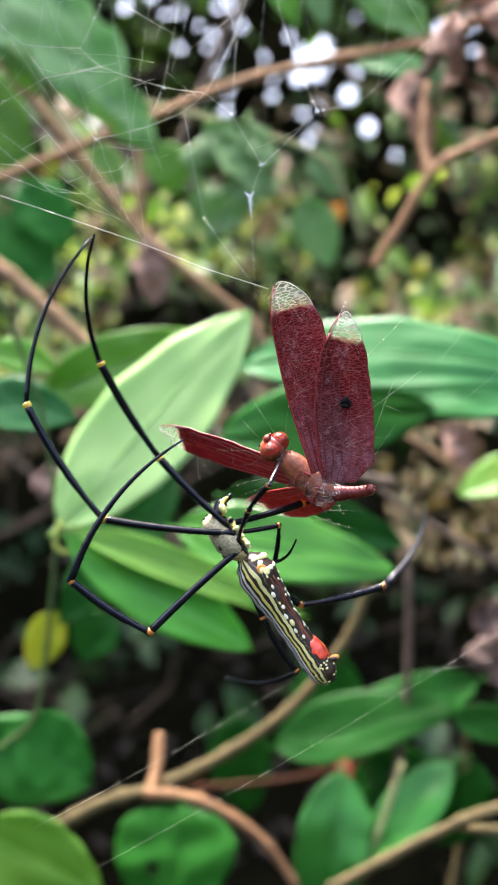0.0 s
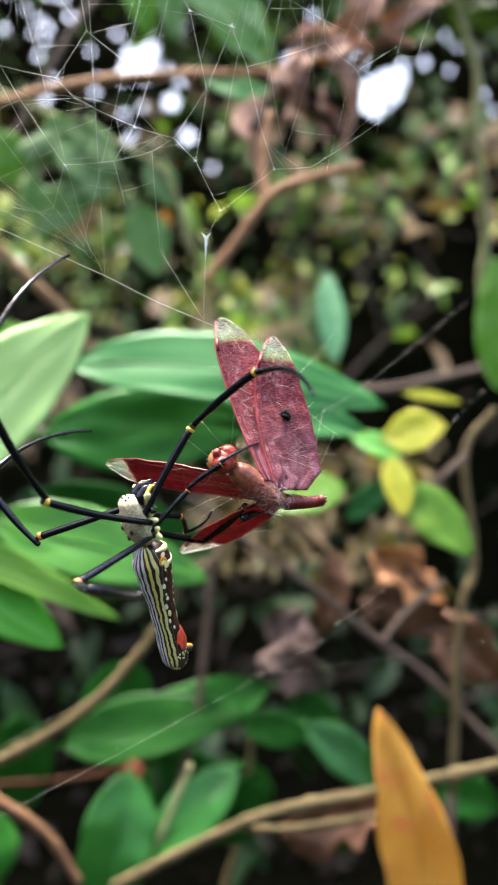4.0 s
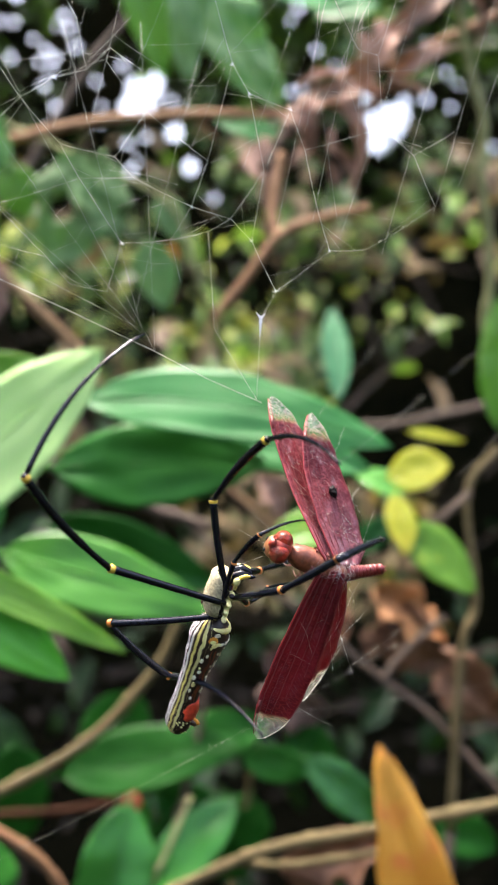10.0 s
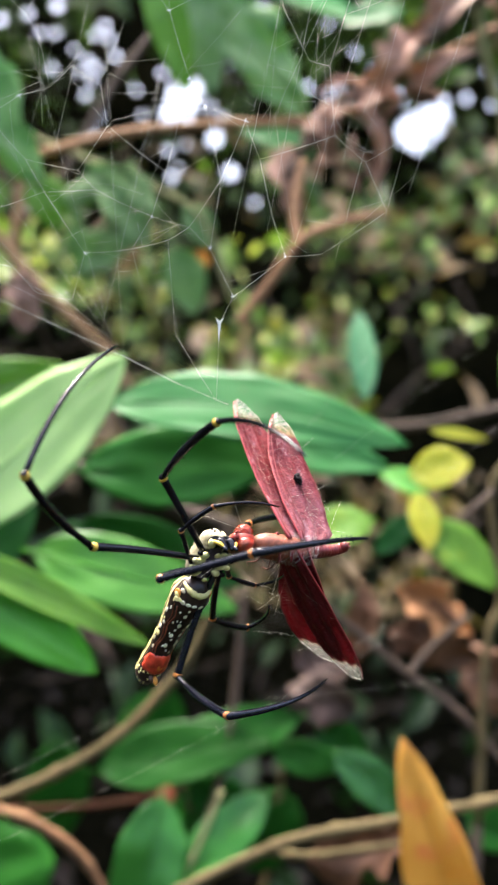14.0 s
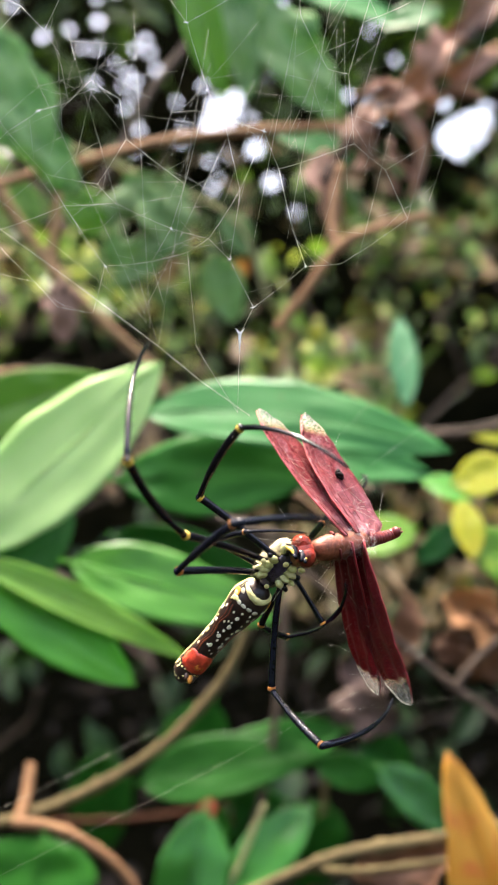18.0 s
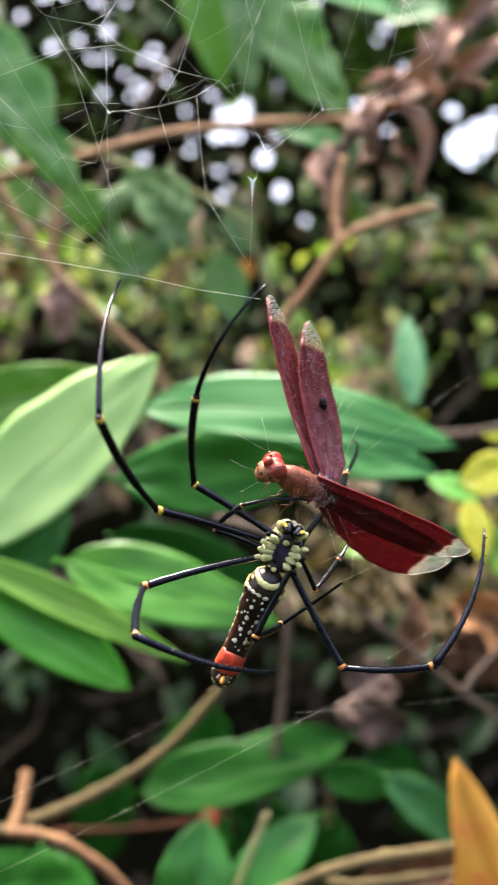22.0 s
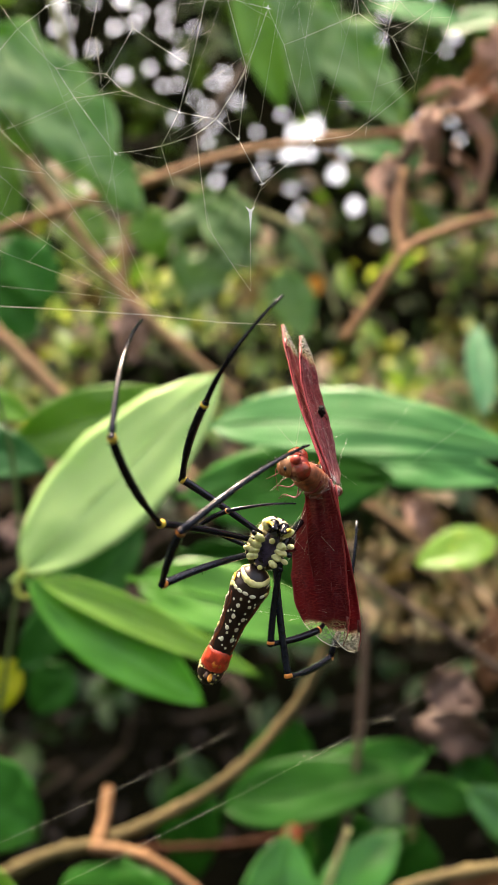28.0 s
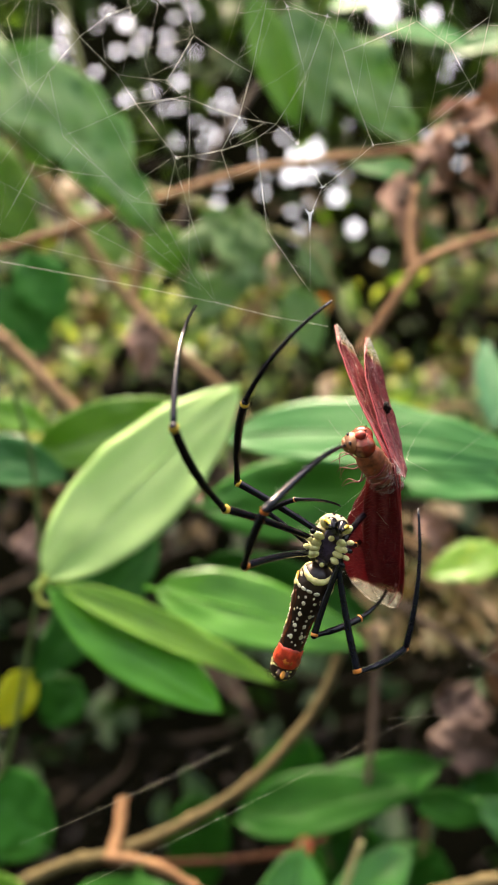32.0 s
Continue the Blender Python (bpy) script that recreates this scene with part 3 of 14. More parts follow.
# ---- branches and vines ----
low_branch = thing("branch", (-0.1551, 0.5088, 0.9917), "bare tan branch with a cut stub and a fork", "branch", "bare branches in the thicket")
branch(low_branch, [(-0.1551, 0.5088, 0.9917), (-0.1181, 0.5114, 1.0014), (-0.0889, 0.5138, 1.0133), (-0.0662, 0.5164, 1.0178), (-0.0323, 0.5189, 1.0311), (0.0005, 0.5211, 1.0508), (0.0227, 0.5232, 1.0735), (0.0361, 0.5253, 1.0923), (0.0509, 0.5270, 1.1280)], 0.00349, 0.00223, M_OLIVE, "branch", "")
branch(low_branch, [(-0.0686, 0.5058, 1.0194), (-0.0497, 0.5043, 1.0178), (-0.0337, 0.5029, 1.0112), (-0.0151, 0.5017, 0.9973), (0.0007, 0.5008, 0.9743)], 0.00267, 0.00210, M_RUSTWOOD, "twig", "")
branch(low_branch, [(-0.0659, 0.5089, 1.0194), (-0.0638, 0.5186, 1.0284), (-0.0633, 0.5283, 1.0405)], 0.00295, 0.00251, M_RUSTWOOD, "twig", "")
branch(low_branch, [(-0.1551, 0.5088, 0.9917), (-0.3000, 0.5600, 0.7800), (-0.4500, 0.6000, 0.4000), (-0.5000, 0.6200, -0.0300)], 0.00349, 0.00523, M_OLIVE, "stem")
cross_branch = thing("branch", (-0.1539, 0.6192, 1.3352), "thin tan branch crossing the thicket", "branch", "bare branches in the thicket")
branch(cross_branch, [(-0.1539, 0.6192, 1.3352), (-0.1067, 0.6164, 1.3493), (-0.0533, 0.6136, 1.3659), (-0.0070, 0.6108, 1.3797), (0.0454, 0.6082, 1.3875), (0.0900, 0.6066, 1.3915), (0.1130, 0.6058, 1.3960), (0.1330, 0.6050, 1.4110), (0.1560, 0.6040, 1.4260), (0.1830, 0.6030, 1.4400), (0.2351, 0.6007, 1.4700)], 0.0027, 0.0024, M_RUSTWOOD, "branch", "")
branch(cross_branch, [(0.0454, 0.6082, 1.3875), (0.0533, 0.6134, 1.3826), (0.0624, 0.6187, 1.3756)], 0.00132, 0.00060, M_RUSTWOOD, "twig", "")
branch(cross_branch, [(0.2351, 0.6007, 1.4700), (0.3800, 0.6600, 1.4300), (0.5500, 0.7500, 1.0000), (0.6200, 0.8000, -0.0300)], 0.00366, 0.00549, M_RUSTWOOD, "stem")
diag_branch = thing("branch", (-0.1713, 0.6559, 1.4469), "grey-brown branch leaning through the thicket", "branch", "bare branches in the thicket")
branch(diag_branch, [(-0.1713, 0.6559, 1.4469), (-0.1509, 0.6603, 1.4154), (-0.1233, 0.6650, 1.3777), (-0.0810, 0.6704, 1.3174), (-0.0454, 0.6751, 1.2817), (-0.0131, 0.6796, 1.2530), (0.0085, 0.6841, 1.2167)], 0.00390, 0.00329, M_WOOD, "branch", "")
branch(diag_branch, [(-0.0865, 0.7102, 1.3246), (-0.0721, 0.7177, 1.3491), (-0.0535, 0.7251, 1.3741), (-0.0185, 0.7314, 1.4469), (0.0132, 0.7383, 1.4973), (0.0376, 0.7449, 1.5568)], 0.0028, 0.0024, M_MAUVE, "twig", "")
branch(diag_branch, [(-0.0808, 0.7105, 1.3170), (-0.0775, 0.7142, 1.3639), (-0.0838, 0.7183, 1.3921)], 0.00381, 0.00309, M_WOOD, "twig", "")
forked_branch = thing("branch", (0.0562, 0.5500, 1.2650), "forked bare tan branch", "branch", "bare branches in the thicket")
branch(forked_branch, [(0.0562, 0.5500, 1.2650), (0.0710, 0.5487, 1.2857), (0.0890, 0.5462, 1.3110), (0.1114, 0.5441, 1.3213), (0.1343, 0.5421, 1.3280)], 0.0026, 0.0023, M_RUSTWOOD, "branch", "")
branch(forked_branch, [(0.0871, 0.5472, 1.3089), (0.0852, 0.5543, 1.3253), (0.0893, 0.5609, 1.3571)], 0.00263, 0.00210, M_RUSTWOOD, "twig", "")
vine = thing("vine", (0.1789, 0.5762, 1.5054), "smooth greenish vine hanging through the thicket", "branch", "bare branches in the thicket")
branch(vine, [(0.1789, 0.5762, 1.5054), (0.1842, 0.5770, 1.4840), (0.1900, 0.5780, 1.4640), (0.1955, 0.5790, 1.4370), (0.2040, 0.5800, 1.4110), (0.2110, 0.5806, 1.3900), (0.2105, 0.5811, 1.3620), (0.2165, 0.5820, 1.3330), (0.2205, 0.5828, 1.3020), (0.2190, 0.5840, 1.2760), (0.2270, 0.5855, 1.2480)], 0.0023, 0.0025, M_VINE, "branch", "")
branch(vine, [(0.2110, 0.5811, 1.3720), (0.2070, 0.5869, 1.3650), (0.2025, 0.5931, 1.3334)], 0.0012, 0.0006, M_VINE, "twig", "")
branch(vine, [(0.2270, 0.5855, 1.2480), (0.2550, 0.6000, 1.2150), (0.3500, 0.6300, 1.1500), (0.4200, 0.6600, 0.9000), (0.4300, 0.6800, 0.4000), (0.4200, 0.7000, -0.0300)], 0.0025, 0.0055, M_VINE, "stem")
right_branch = thing("branch", (0.0495, 0.5796, 1.1549), "dull brown branch slanting down", "branch", "bare branches in the thicket")
branch(right_branch, [(0.0495, 0.5796, 1.1549), (0.0778, 0.5714, 1.1336), (0.1214, 0.5606, 1.1041), (0.1584, 0.5509, 1.0761), (0.1823, 0.5434, 1.0600), (0.2127, 0.5349, 1.0292), (0.2425, 0.5265, 1.0019)], 0.0017, 0.0023, M_MAUVE, "branch", "")
branch(right_branch, [(0.1584, 0.5509, 1.0761), (0.1712, 0.5537, 1.0910), (0.1933, 0.5549, 1.1099)], 0.00214, 0.00156, M_MAUVE, "twig", "")
bottom_branch = thing("branch", (0.0148, 0.4847, 0.9793), "olive-brown branch low in the thicket", "branch", "bare branches in the thicket")
branch(bottom_branch, [(0.0148, 0.4847, 0.9793), (0.0614, 0.4745, 1.0065), (0.0881, 0.4678, 1.0193), (0.1298, 0.4586, 1.0301), (0.1613, 0.4511, 1.0394), (0.1973, 0.4428, 1.0498)], 0.00258, 0.00278, M_OLIVE, "branch", "")
branch(bottom_branch, [(0.0695, 0.4772, 1.0086), (0.0948, 0.4718, 1.0091), (0.1399, 0.4630, 1.0185)], 0.00207, 0.00155, M_OLIVE, "twig", "")
thin_stem = thing("stem", (0.0725, 0.6163, 1.1157), "thin dull stem rising from the ground", "branch", "bare branches in the thicket")
branch(thin_stem, [(0.0725, 0.6163, 1.1157), (0.0706, 0.6066, 1.0778), (0.0639, 0.5979, 1.0183), (0.0511, 0.5901, 0.9732), (0.0367, 0.5826, 0.9390)], 0.00200, 0.00218, M_MAUVE, "branch", "")
branch(thin_stem, [(0.0639, 0.5979, 1.0183), (0.0562, 0.6043, 1.0118), (0.0462, 0.6111, 1.0047)], 0.00087, 0.00039, M_MAUVE, "twig", "")
stick = thing("branch", (-0.0346, 0.5737, 1.1883), "brown stick behind the leaves", "branch", "bare branches in the thicket")
branch(stick, [(-0.0346, 0.5737, 1.1883), (-0.0133, 0.5701, 1.1775), (0.0290, 0.5628, 1.1632), (0.0621, 0.5571, 1.1545)], 0.00331, 0.00301, M_MAUVE, "branch", "")
branch(stick, [(0.0290, 0.5628, 1.1632), (0.0339, 0.5671, 1.1548), (0.0392, 0.5712, 1.1442)], 0.00149, 0.00067, M_MAUVE, "twig", "")
stick_b = thing("branch", (-0.1647, 0.6603, 1.2946), "brown stick behind the leaves", "branch", "bare branches in the thicket")
branch(stick_b, [(-0.1647, 0.6603, 1.2946), (-0.1471, 0.6609, 1.2786), (-0.1117, 0.6622, 1.2430), (-0.0870, 0.6630, 1.2235)], 0.00496, 0.00425, M_WOOD, "branch", "")
branch(stick_b, [(-0.1117, 0.6622, 1.2430), (-0.1019, 0.6673, 1.2449), (-0.0898, 0.6723, 1.2478)], 0.00223, 0.00101, M_WOOD, "twig", "")
stick_c = thing("branch", (0.1853, 0.7792, 1.2147), "thin brown stick in the shade", "branch", "bare branches in the thicket")
branch(stick_c, [(0.1853, 0.7792, 1.2147), (0.2274, 0.7719, 1.2191), (0.2901, 0.7610, 1.2355), (0.3320, 0.7537, 1.2443)], 0.00344, 0.00301, M_MAUVE, "branch", "")
branch(stick_c, [(0.2901, 0.7610, 1.2355), (0.3027, 0.7639, 1.2282), (0.3172, 0.7665, 1.2185)], 0.00155, 0.00070, M_MAUVE, "twig", "")
stick_d = thing("branch", (-0.0701, 0.7228, 0.9412), "thin reddish stick low in the thicket", "branch", "bare branches in the thicket")
branch(stick_d, [(-0.0701, 0.7228, 0.9412), (-0.0111, 0.7126, 0.9475), (0.0328, 0.7050, 0.9582), (0.0727, 0.6980, 0.9754)], 0.0026, 0.0020, M_REDWOOD, "branch", "")
branch(stick_d, [(0.0328, 0.7050, 0.9582), (0.0436, 0.7082, 0.9519), (0.0565, 0.7111, 0.9438)], 0.00152, 0.00069, M_REDWOOD, "twig", "")

# ---- leaves of the other plants ----
climber = thing("climber", (0.0000, 0.6300, 1.0000), "climbing plant with ragged grey-green leaves", "climber")
branch(climber, [(-0.1285, 0.6541, 1.5283), (-0.1110, 0.6558, 1.4715), (-0.0935, 0.6579, 1.4042), (-0.0333, 0.6593, 1.3756), (-0.0015, 0.6599, 1.3649), (0.0410, 0.6609, 1.3435), (0.0621, 0.6625, 1.2939)], 0.00177, 0.00142, M_STEM, "stem", "")
leaf(climber, (-0.1417, 0.5961, 1.4498), (-0.0544, 0.6000, 1.3417), 0.0483, M_GREY, 10, 0.06, 0.1, 0.08, 0.7, 0.3, up=0.7)
leaf(climber, (-0.1833, 0.6148, 1.4817), (-0.1204, 0.6181, 1.3850), 0.0433, M_GREY, -20, 0.05, 0.1, 0.08, 0.8, 0.3, up=0.7)
leaf(climber, (-0.1842, 0.6763, 1.4290), (-0.1443, 0.6790, 1.3486), 0.0438, M_FRESH, 0, 0.05, 0.1, up=0.7)
leaf(climber, (-0.0047, 0.6497, 1.3693), (-0.0312, 0.6515, 1.2962), 0.0523, M_GREY, 0, 0.05, 0.12, 0.1, 0.6, 0.2, up=0.7, hole=0.15)
leaf(climber, (-0.0220, 0.6448, 1.3611), (0.0091, 0.6462, 1.3195), 0.0277, M_GREY, 0, 0.05, 0.1, 0.1, 0.7, 0.2, up=0.7)
leaf(climber, (-0.0640, 0.6792, 1.3666), (-0.0495, 0.6803, 1.3337), 0.0292, M_FRESH, 0, 0.05, 0.1, up=0.7)
leaf(climber, (0.0353, 0.7004, 1.3600), (0.0502, 0.7014, 1.3299), 0.0226, M_GREY, 0, 0.05, 0.1, up=0.7)
leaf(climber, (0.0276, 0.7011, 1.3300), (0.0425, 0.7025, 1.2848), 0.0301, M_GREY, 0, 0.05, 0.1, up=0.7)
leaf(climber, (-0.1078, 0.6788, 1.3667), (-0.0859, 0.6797, 1.3411), 0.0256, M_FRESH, 0, 0.05, 0.1, up=0.7)
leaf(climber, (-0.1644, 0.7484, 1.3643), (-0.1364, 0.7500, 1.3159), 0.0403, M_DEEP, 0, 0.05, 0.1, up=0.7)
leaf(climber, (-0.1846, 0.7488, 1.3402), (-0.1486, 0.7505, 1.2918), 0.0443, M_DEEP, 0, 0.05, 0.1, up=0.7)
leaf(climber, (0.0006, 0.5768, 1.4721), (0.0268, 0.5792, 1.3957), 0.0234, M_FRESH, 25, 0.06, 0.2, 0.03, 0.9, up=0.7)
leaf(climber, (0.0275, 0.5970, 1.4751), (0.0402, 0.5992, 1.4010), 0.0306, M_GREY, -15, 0.05, 0.15, 0.06, 0.7, 0.2, up=0.7)
leaf(climber, (0.0363, 0.6172, 1.4710), (0.1010, 0.6199, 1.3993), 0.0433, M_GREY, 15, 0.05, 0.15, 0.06, 0.8, 0.25, up=0.7)
leaf(climber, (0.0594, 0.6197, 1.3894), (0.1066, 0.6205, 1.3793), 0.0206, M_GREEN, 0, 0.05, 0.1, up=0.7)
leaf(climber, (0.1485, 0.6977, 1.4949), (0.0809, 0.6967, 1.5064), 0.0226, M_GREEN, 0, 0.05, 0.1, up=0.7)
leaf(climber, (0.1905, 0.7473, 1.5242), (0.1421, 0.7472, 1.5082), 0.0242, M_GREEN, 0, 0.05, 0.1, up=0.7)
leaf(climber, (0.1035, 0.6961, 1.5363), (0.0508, 0.6961, 1.5177), 0.0301, M_GREEN, 0, 0.05, 0.1, up=0.7)
dead_twigs = thing("dead_twig_tangle", (0.1077, 0.5687, 1.3858), "tangle of withered brown leaves hung on a branch", "dead leaves")
branch(dead_twigs, [(0.0819, 0.5733, 1.3501), (0.1027, 0.5746, 1.3839), (0.1339, 0.5742, 1.4061), (0.1710, 0.5728, 1.4450), (0.2099, 0.5710, 1.4749)], 0.00249, 0.00322, M_MAUVE, "twig", "")
leaf(dead_twigs, (0.1545, 0.5503, 1.4253), (0.1166, 0.5569, 1.4002), 0.0190, M_TAN, 20, 0.15, 0.4, 0.3, 0.9, 0.32, twist=2.7)
leaf(dead_twigs, (0.1071, 0.5687, 1.3952), (0.0956, 0.5709, 1.3540), 0.0149, M_TAN, 10, 0.15, 0.5, 0.3, 0.9, 0.32, twist=2.7)
leaf(dead_twigs, (0.1200, 0.5564, 1.3927), (0.1280, 0.5552, 1.3403), 0.0130, M_TAN, -20, 0.2, 0.5, 0.5, 0.9, 0.32, twist=2.2)
leaf(dead_twigs, (0.0843, 0.5931, 1.3744), (0.0880, 0.5926, 1.3181), 0.0168, M_TAN, 15, 0.12, 0.4, 0.4, 0.8, 0.32, twist=1.9)
leaf(dead_twigs, (0.2001, 0.5727, 1.4679), (0.1476, 0.5819, 1.4392), 0.0193, M_TAN, 30, 0.1, 0.4, 0.3, 0.9, 0.32, twist=2.2)
leaf(dead_twigs, (0.1520, 0.5812, 1.4168), (0.1925, 0.5742, 1.4320), 0.0142, M_TAN, 30, 0.1, 0.4, 0.3, 0.32, twist=1.7)
leaf(dead_twigs, (0.1784, 0.5968, 1.4650), (0.2099, 0.5912, 1.4901), 0.0200, M_TAN, 0, 0.1, 0.3, 0.3, 0.32, twist=2.2)
tangle_rng = random.Random(77)
for k in range(13):
    u = k / 18 if k < 9 else 0.86 + 0.045 * (k - 9)
    x, z = 0.092 + 0.125 * u + tangle_rng.uniform(-0.012, 0.012), 1.365 + 0.105 * u + tangle_rng.uniform(-0.014, 0.012)
    y = 0.568 + tangle_rng.uniform(-0.012, 0.03)
    way = Vector((tangle_rng.uniform(-0.9, 0.7), tangle_rng.uniform(-0.4, 0.4), tangle_rng.uniform(-1.0, 0.25))).normalized() * tangle_rng.uniform(0.018, 0.04)
    leaf(dead_twigs, (x, y, z), tuple(Vector((x, y, z)) + way), tangle_rng.uniform(0.006, 0.014), M_TAN if k % 3 else M_BROWN, tangle_rng.uniform(-60, 60), 0.25, 0.5, 0.6, 0.8, 0.4, twist=tangle_rng.uniform(1.5, 3.5))
low_plant = thing("low_plant", (0.0300, 0.6200, 0.7500), "low plant with glossy oval leaves, most painted dark as in shade", "plant")
branch(low_plant, [(0.0761, 0.6166, 0.8692), (0.0947, 0.6131, 0.9503), (0.1009, 0.6118, 1.0173)], 0.00266, 0.00166, M_OLIVE, "stem", "")
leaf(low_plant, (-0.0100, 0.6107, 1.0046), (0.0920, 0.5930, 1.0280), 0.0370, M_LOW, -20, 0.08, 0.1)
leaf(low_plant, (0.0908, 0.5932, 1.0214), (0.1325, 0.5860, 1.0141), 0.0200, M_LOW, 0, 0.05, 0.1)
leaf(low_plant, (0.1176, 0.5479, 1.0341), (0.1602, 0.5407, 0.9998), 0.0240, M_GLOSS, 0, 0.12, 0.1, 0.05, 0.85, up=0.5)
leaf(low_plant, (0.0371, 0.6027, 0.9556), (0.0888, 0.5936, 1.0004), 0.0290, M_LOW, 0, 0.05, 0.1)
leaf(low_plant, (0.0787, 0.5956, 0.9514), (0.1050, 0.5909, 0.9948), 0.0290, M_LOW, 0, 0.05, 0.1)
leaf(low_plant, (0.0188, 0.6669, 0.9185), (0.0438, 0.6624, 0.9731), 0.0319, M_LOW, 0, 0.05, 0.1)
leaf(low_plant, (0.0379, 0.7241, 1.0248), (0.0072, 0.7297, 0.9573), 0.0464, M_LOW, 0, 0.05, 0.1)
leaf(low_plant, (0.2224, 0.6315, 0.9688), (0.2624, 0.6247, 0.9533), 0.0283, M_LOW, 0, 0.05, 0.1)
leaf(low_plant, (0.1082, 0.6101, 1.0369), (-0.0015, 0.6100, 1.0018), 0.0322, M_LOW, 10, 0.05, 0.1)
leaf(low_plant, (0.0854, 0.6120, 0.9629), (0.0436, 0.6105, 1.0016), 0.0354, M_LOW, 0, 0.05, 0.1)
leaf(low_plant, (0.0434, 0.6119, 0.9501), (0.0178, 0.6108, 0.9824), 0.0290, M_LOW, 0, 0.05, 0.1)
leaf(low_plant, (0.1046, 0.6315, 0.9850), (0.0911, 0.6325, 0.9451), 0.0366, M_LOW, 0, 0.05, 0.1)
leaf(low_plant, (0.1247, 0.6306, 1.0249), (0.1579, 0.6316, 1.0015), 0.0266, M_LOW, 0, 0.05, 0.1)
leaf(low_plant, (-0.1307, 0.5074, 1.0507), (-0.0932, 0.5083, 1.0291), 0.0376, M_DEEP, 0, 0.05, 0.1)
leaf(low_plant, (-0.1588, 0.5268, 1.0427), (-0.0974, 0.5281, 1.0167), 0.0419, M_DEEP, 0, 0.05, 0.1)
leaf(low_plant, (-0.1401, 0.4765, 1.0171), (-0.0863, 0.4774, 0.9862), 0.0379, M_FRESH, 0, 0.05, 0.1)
# these two take the darkened green to stand for deep shade
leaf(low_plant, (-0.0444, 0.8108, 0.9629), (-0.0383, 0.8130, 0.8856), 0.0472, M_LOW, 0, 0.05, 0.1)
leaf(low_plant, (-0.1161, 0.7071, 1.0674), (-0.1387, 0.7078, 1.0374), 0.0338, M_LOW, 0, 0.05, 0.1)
leaf(low_plant, (-0.0593, 0.5650, 0.9908), (-0.0665, 0.5450, 0.9300), 0.0640, M_LOW, 8, 0.14, 0.12, 0.05, 0.6, 0.02, up=0.5, hole=0.07, label="broad green leaf with a small hole")
leaf(low_plant, (0.0269, 0.5750, 1.0014), (0.0085, 0.5500, 0.9301), 0.0400, M_GLOSS, -12, 0.16, 0.16, 0.08, 0.9, up=0.5, label="broad glossy green leaf")
leaf(low_plant, (0.0878, 0.5900, 0.9979), (0.0343, 0.5700, 0.9496), 0.0300, M_GLOSS, 14, 0.1, 0.12, 0.05, 0.9, up=0.4)
leaf(low_plant, (0.0297, 0.5850, 1.0040), (0.0268, 0.5800, 0.9888), 0.0100, M_RED, 0, 0.1, 0.3, 0.1, 0.7, 0.1, label="small red leaf")
branch(low_plant, [(0.0582, 0.5600, 1.0097), (0.0470, 0.5600, 0.9804), (0.0318, 0.5620, 0.9458), (0.0167, 0.5700, 0.9127), (0.0180, 0.6200, 0.4500), (0.0200, 0.6300, -0.0300)], 0.0013, 0.0020, M_STEM, "stem", "pale slender stem")
branch(shrub, [(-0.1700, 0.5000, 1.0300), (-0.2500, 0.5200, 0.9600), (-0.2900, 0.5300, 0.4870), (-0.3000, 0.5300, -0.0300)], 0.00126, 0.00177, M_SHOOT, "stem")
branch(sapling, [(0.1952, 0.5347, 0.9993), (0.2176, 0.5973, 0.4846), (0.2200, 0.6200, -0.0300)], 0.00271, 0.00379, M_MAUVE, "stem")
branch(low_plant, [(0.0761, 0.6166, 0.8692), (0.0780, 0.6583, 0.4196), (0.0600, 0.6600, -0.0300)], 0.00266, 0.00373, M_STEM, "stem")

# ---- dead leaves caught in the thicket ----
dead = thing("dead_leaf", (0.1643, 0.4448, 0.9441), "upright orange dead leaf with a pointed tip", "dead leaf", "dead leaves caught in the thicket")
leaf(dead, (0.1643, 0.4448, 0.9441), (0.1273, 0.4507, 1.0699), 0.0330, M_ORANGE, -20, 0.1, 0.22, 0.12, 0.8, 0.09, 0, arc=0.02)
dead = thing("dead_leaf", (0.1565, 0.5918, 1.0924), "crumpled brown dead leaf", "dead leaf", "dead leaves caught in the thicket")
leaf(dead, (0.1565, 0.5918, 1.0924), (0.2119, 0.5822, 1.0824), 0.0295, M_BROWN, 17, 0.1, 0.3, 0.3, 0.85, 0.3, -0.8)
dead = thing("dead_leaf", (0.1779, 0.5778, 1.1150), "crumpled brown dead leaf", "dead leaf", "dead leaves caught in the thicket")
leaf(dead, (0.1779, 0.5778, 1.1150), (0.1865, 0.5765, 1.0735), 0.0226, M_BROWN, 14, 0.1, 0.3, 0.3, 0.85, 0.3, 0.8)
dead = thing("dead_leaf", (0.1992, 0.5946, 1.0827), "dark brown dead leaf in shade", "dead leaf", "dead leaves caught in the thicket")
leaf(dead, (0.1992, 0.5946, 1.0827), (0.2439, 0.5870, 1.0452), 0.0333, M_BROWN, 11, 0.1, 0.3, 0.3, 0.85, 0.3, -0.8)
dead = thing("dead_leaf", (0.0986, 0.5108, 0.9900), "brown dead leaf under a branch", "dead leaf", "dead leaves caught in the thicket")
leaf(dead, (0.0986, 0.5108, 0.9900), (0.1500, 0.5018, 1.0068), 0.0279, M_BROWN, 8, 0.1, 0.3, 0.3, 0.85, 0.3, 0.8)
dead = thing("dead_leaf", (0.1048, 0.6298, 1.0482), "pale pinkish dead leaf", "dead leaf", "dead leaves caught in the thicket")
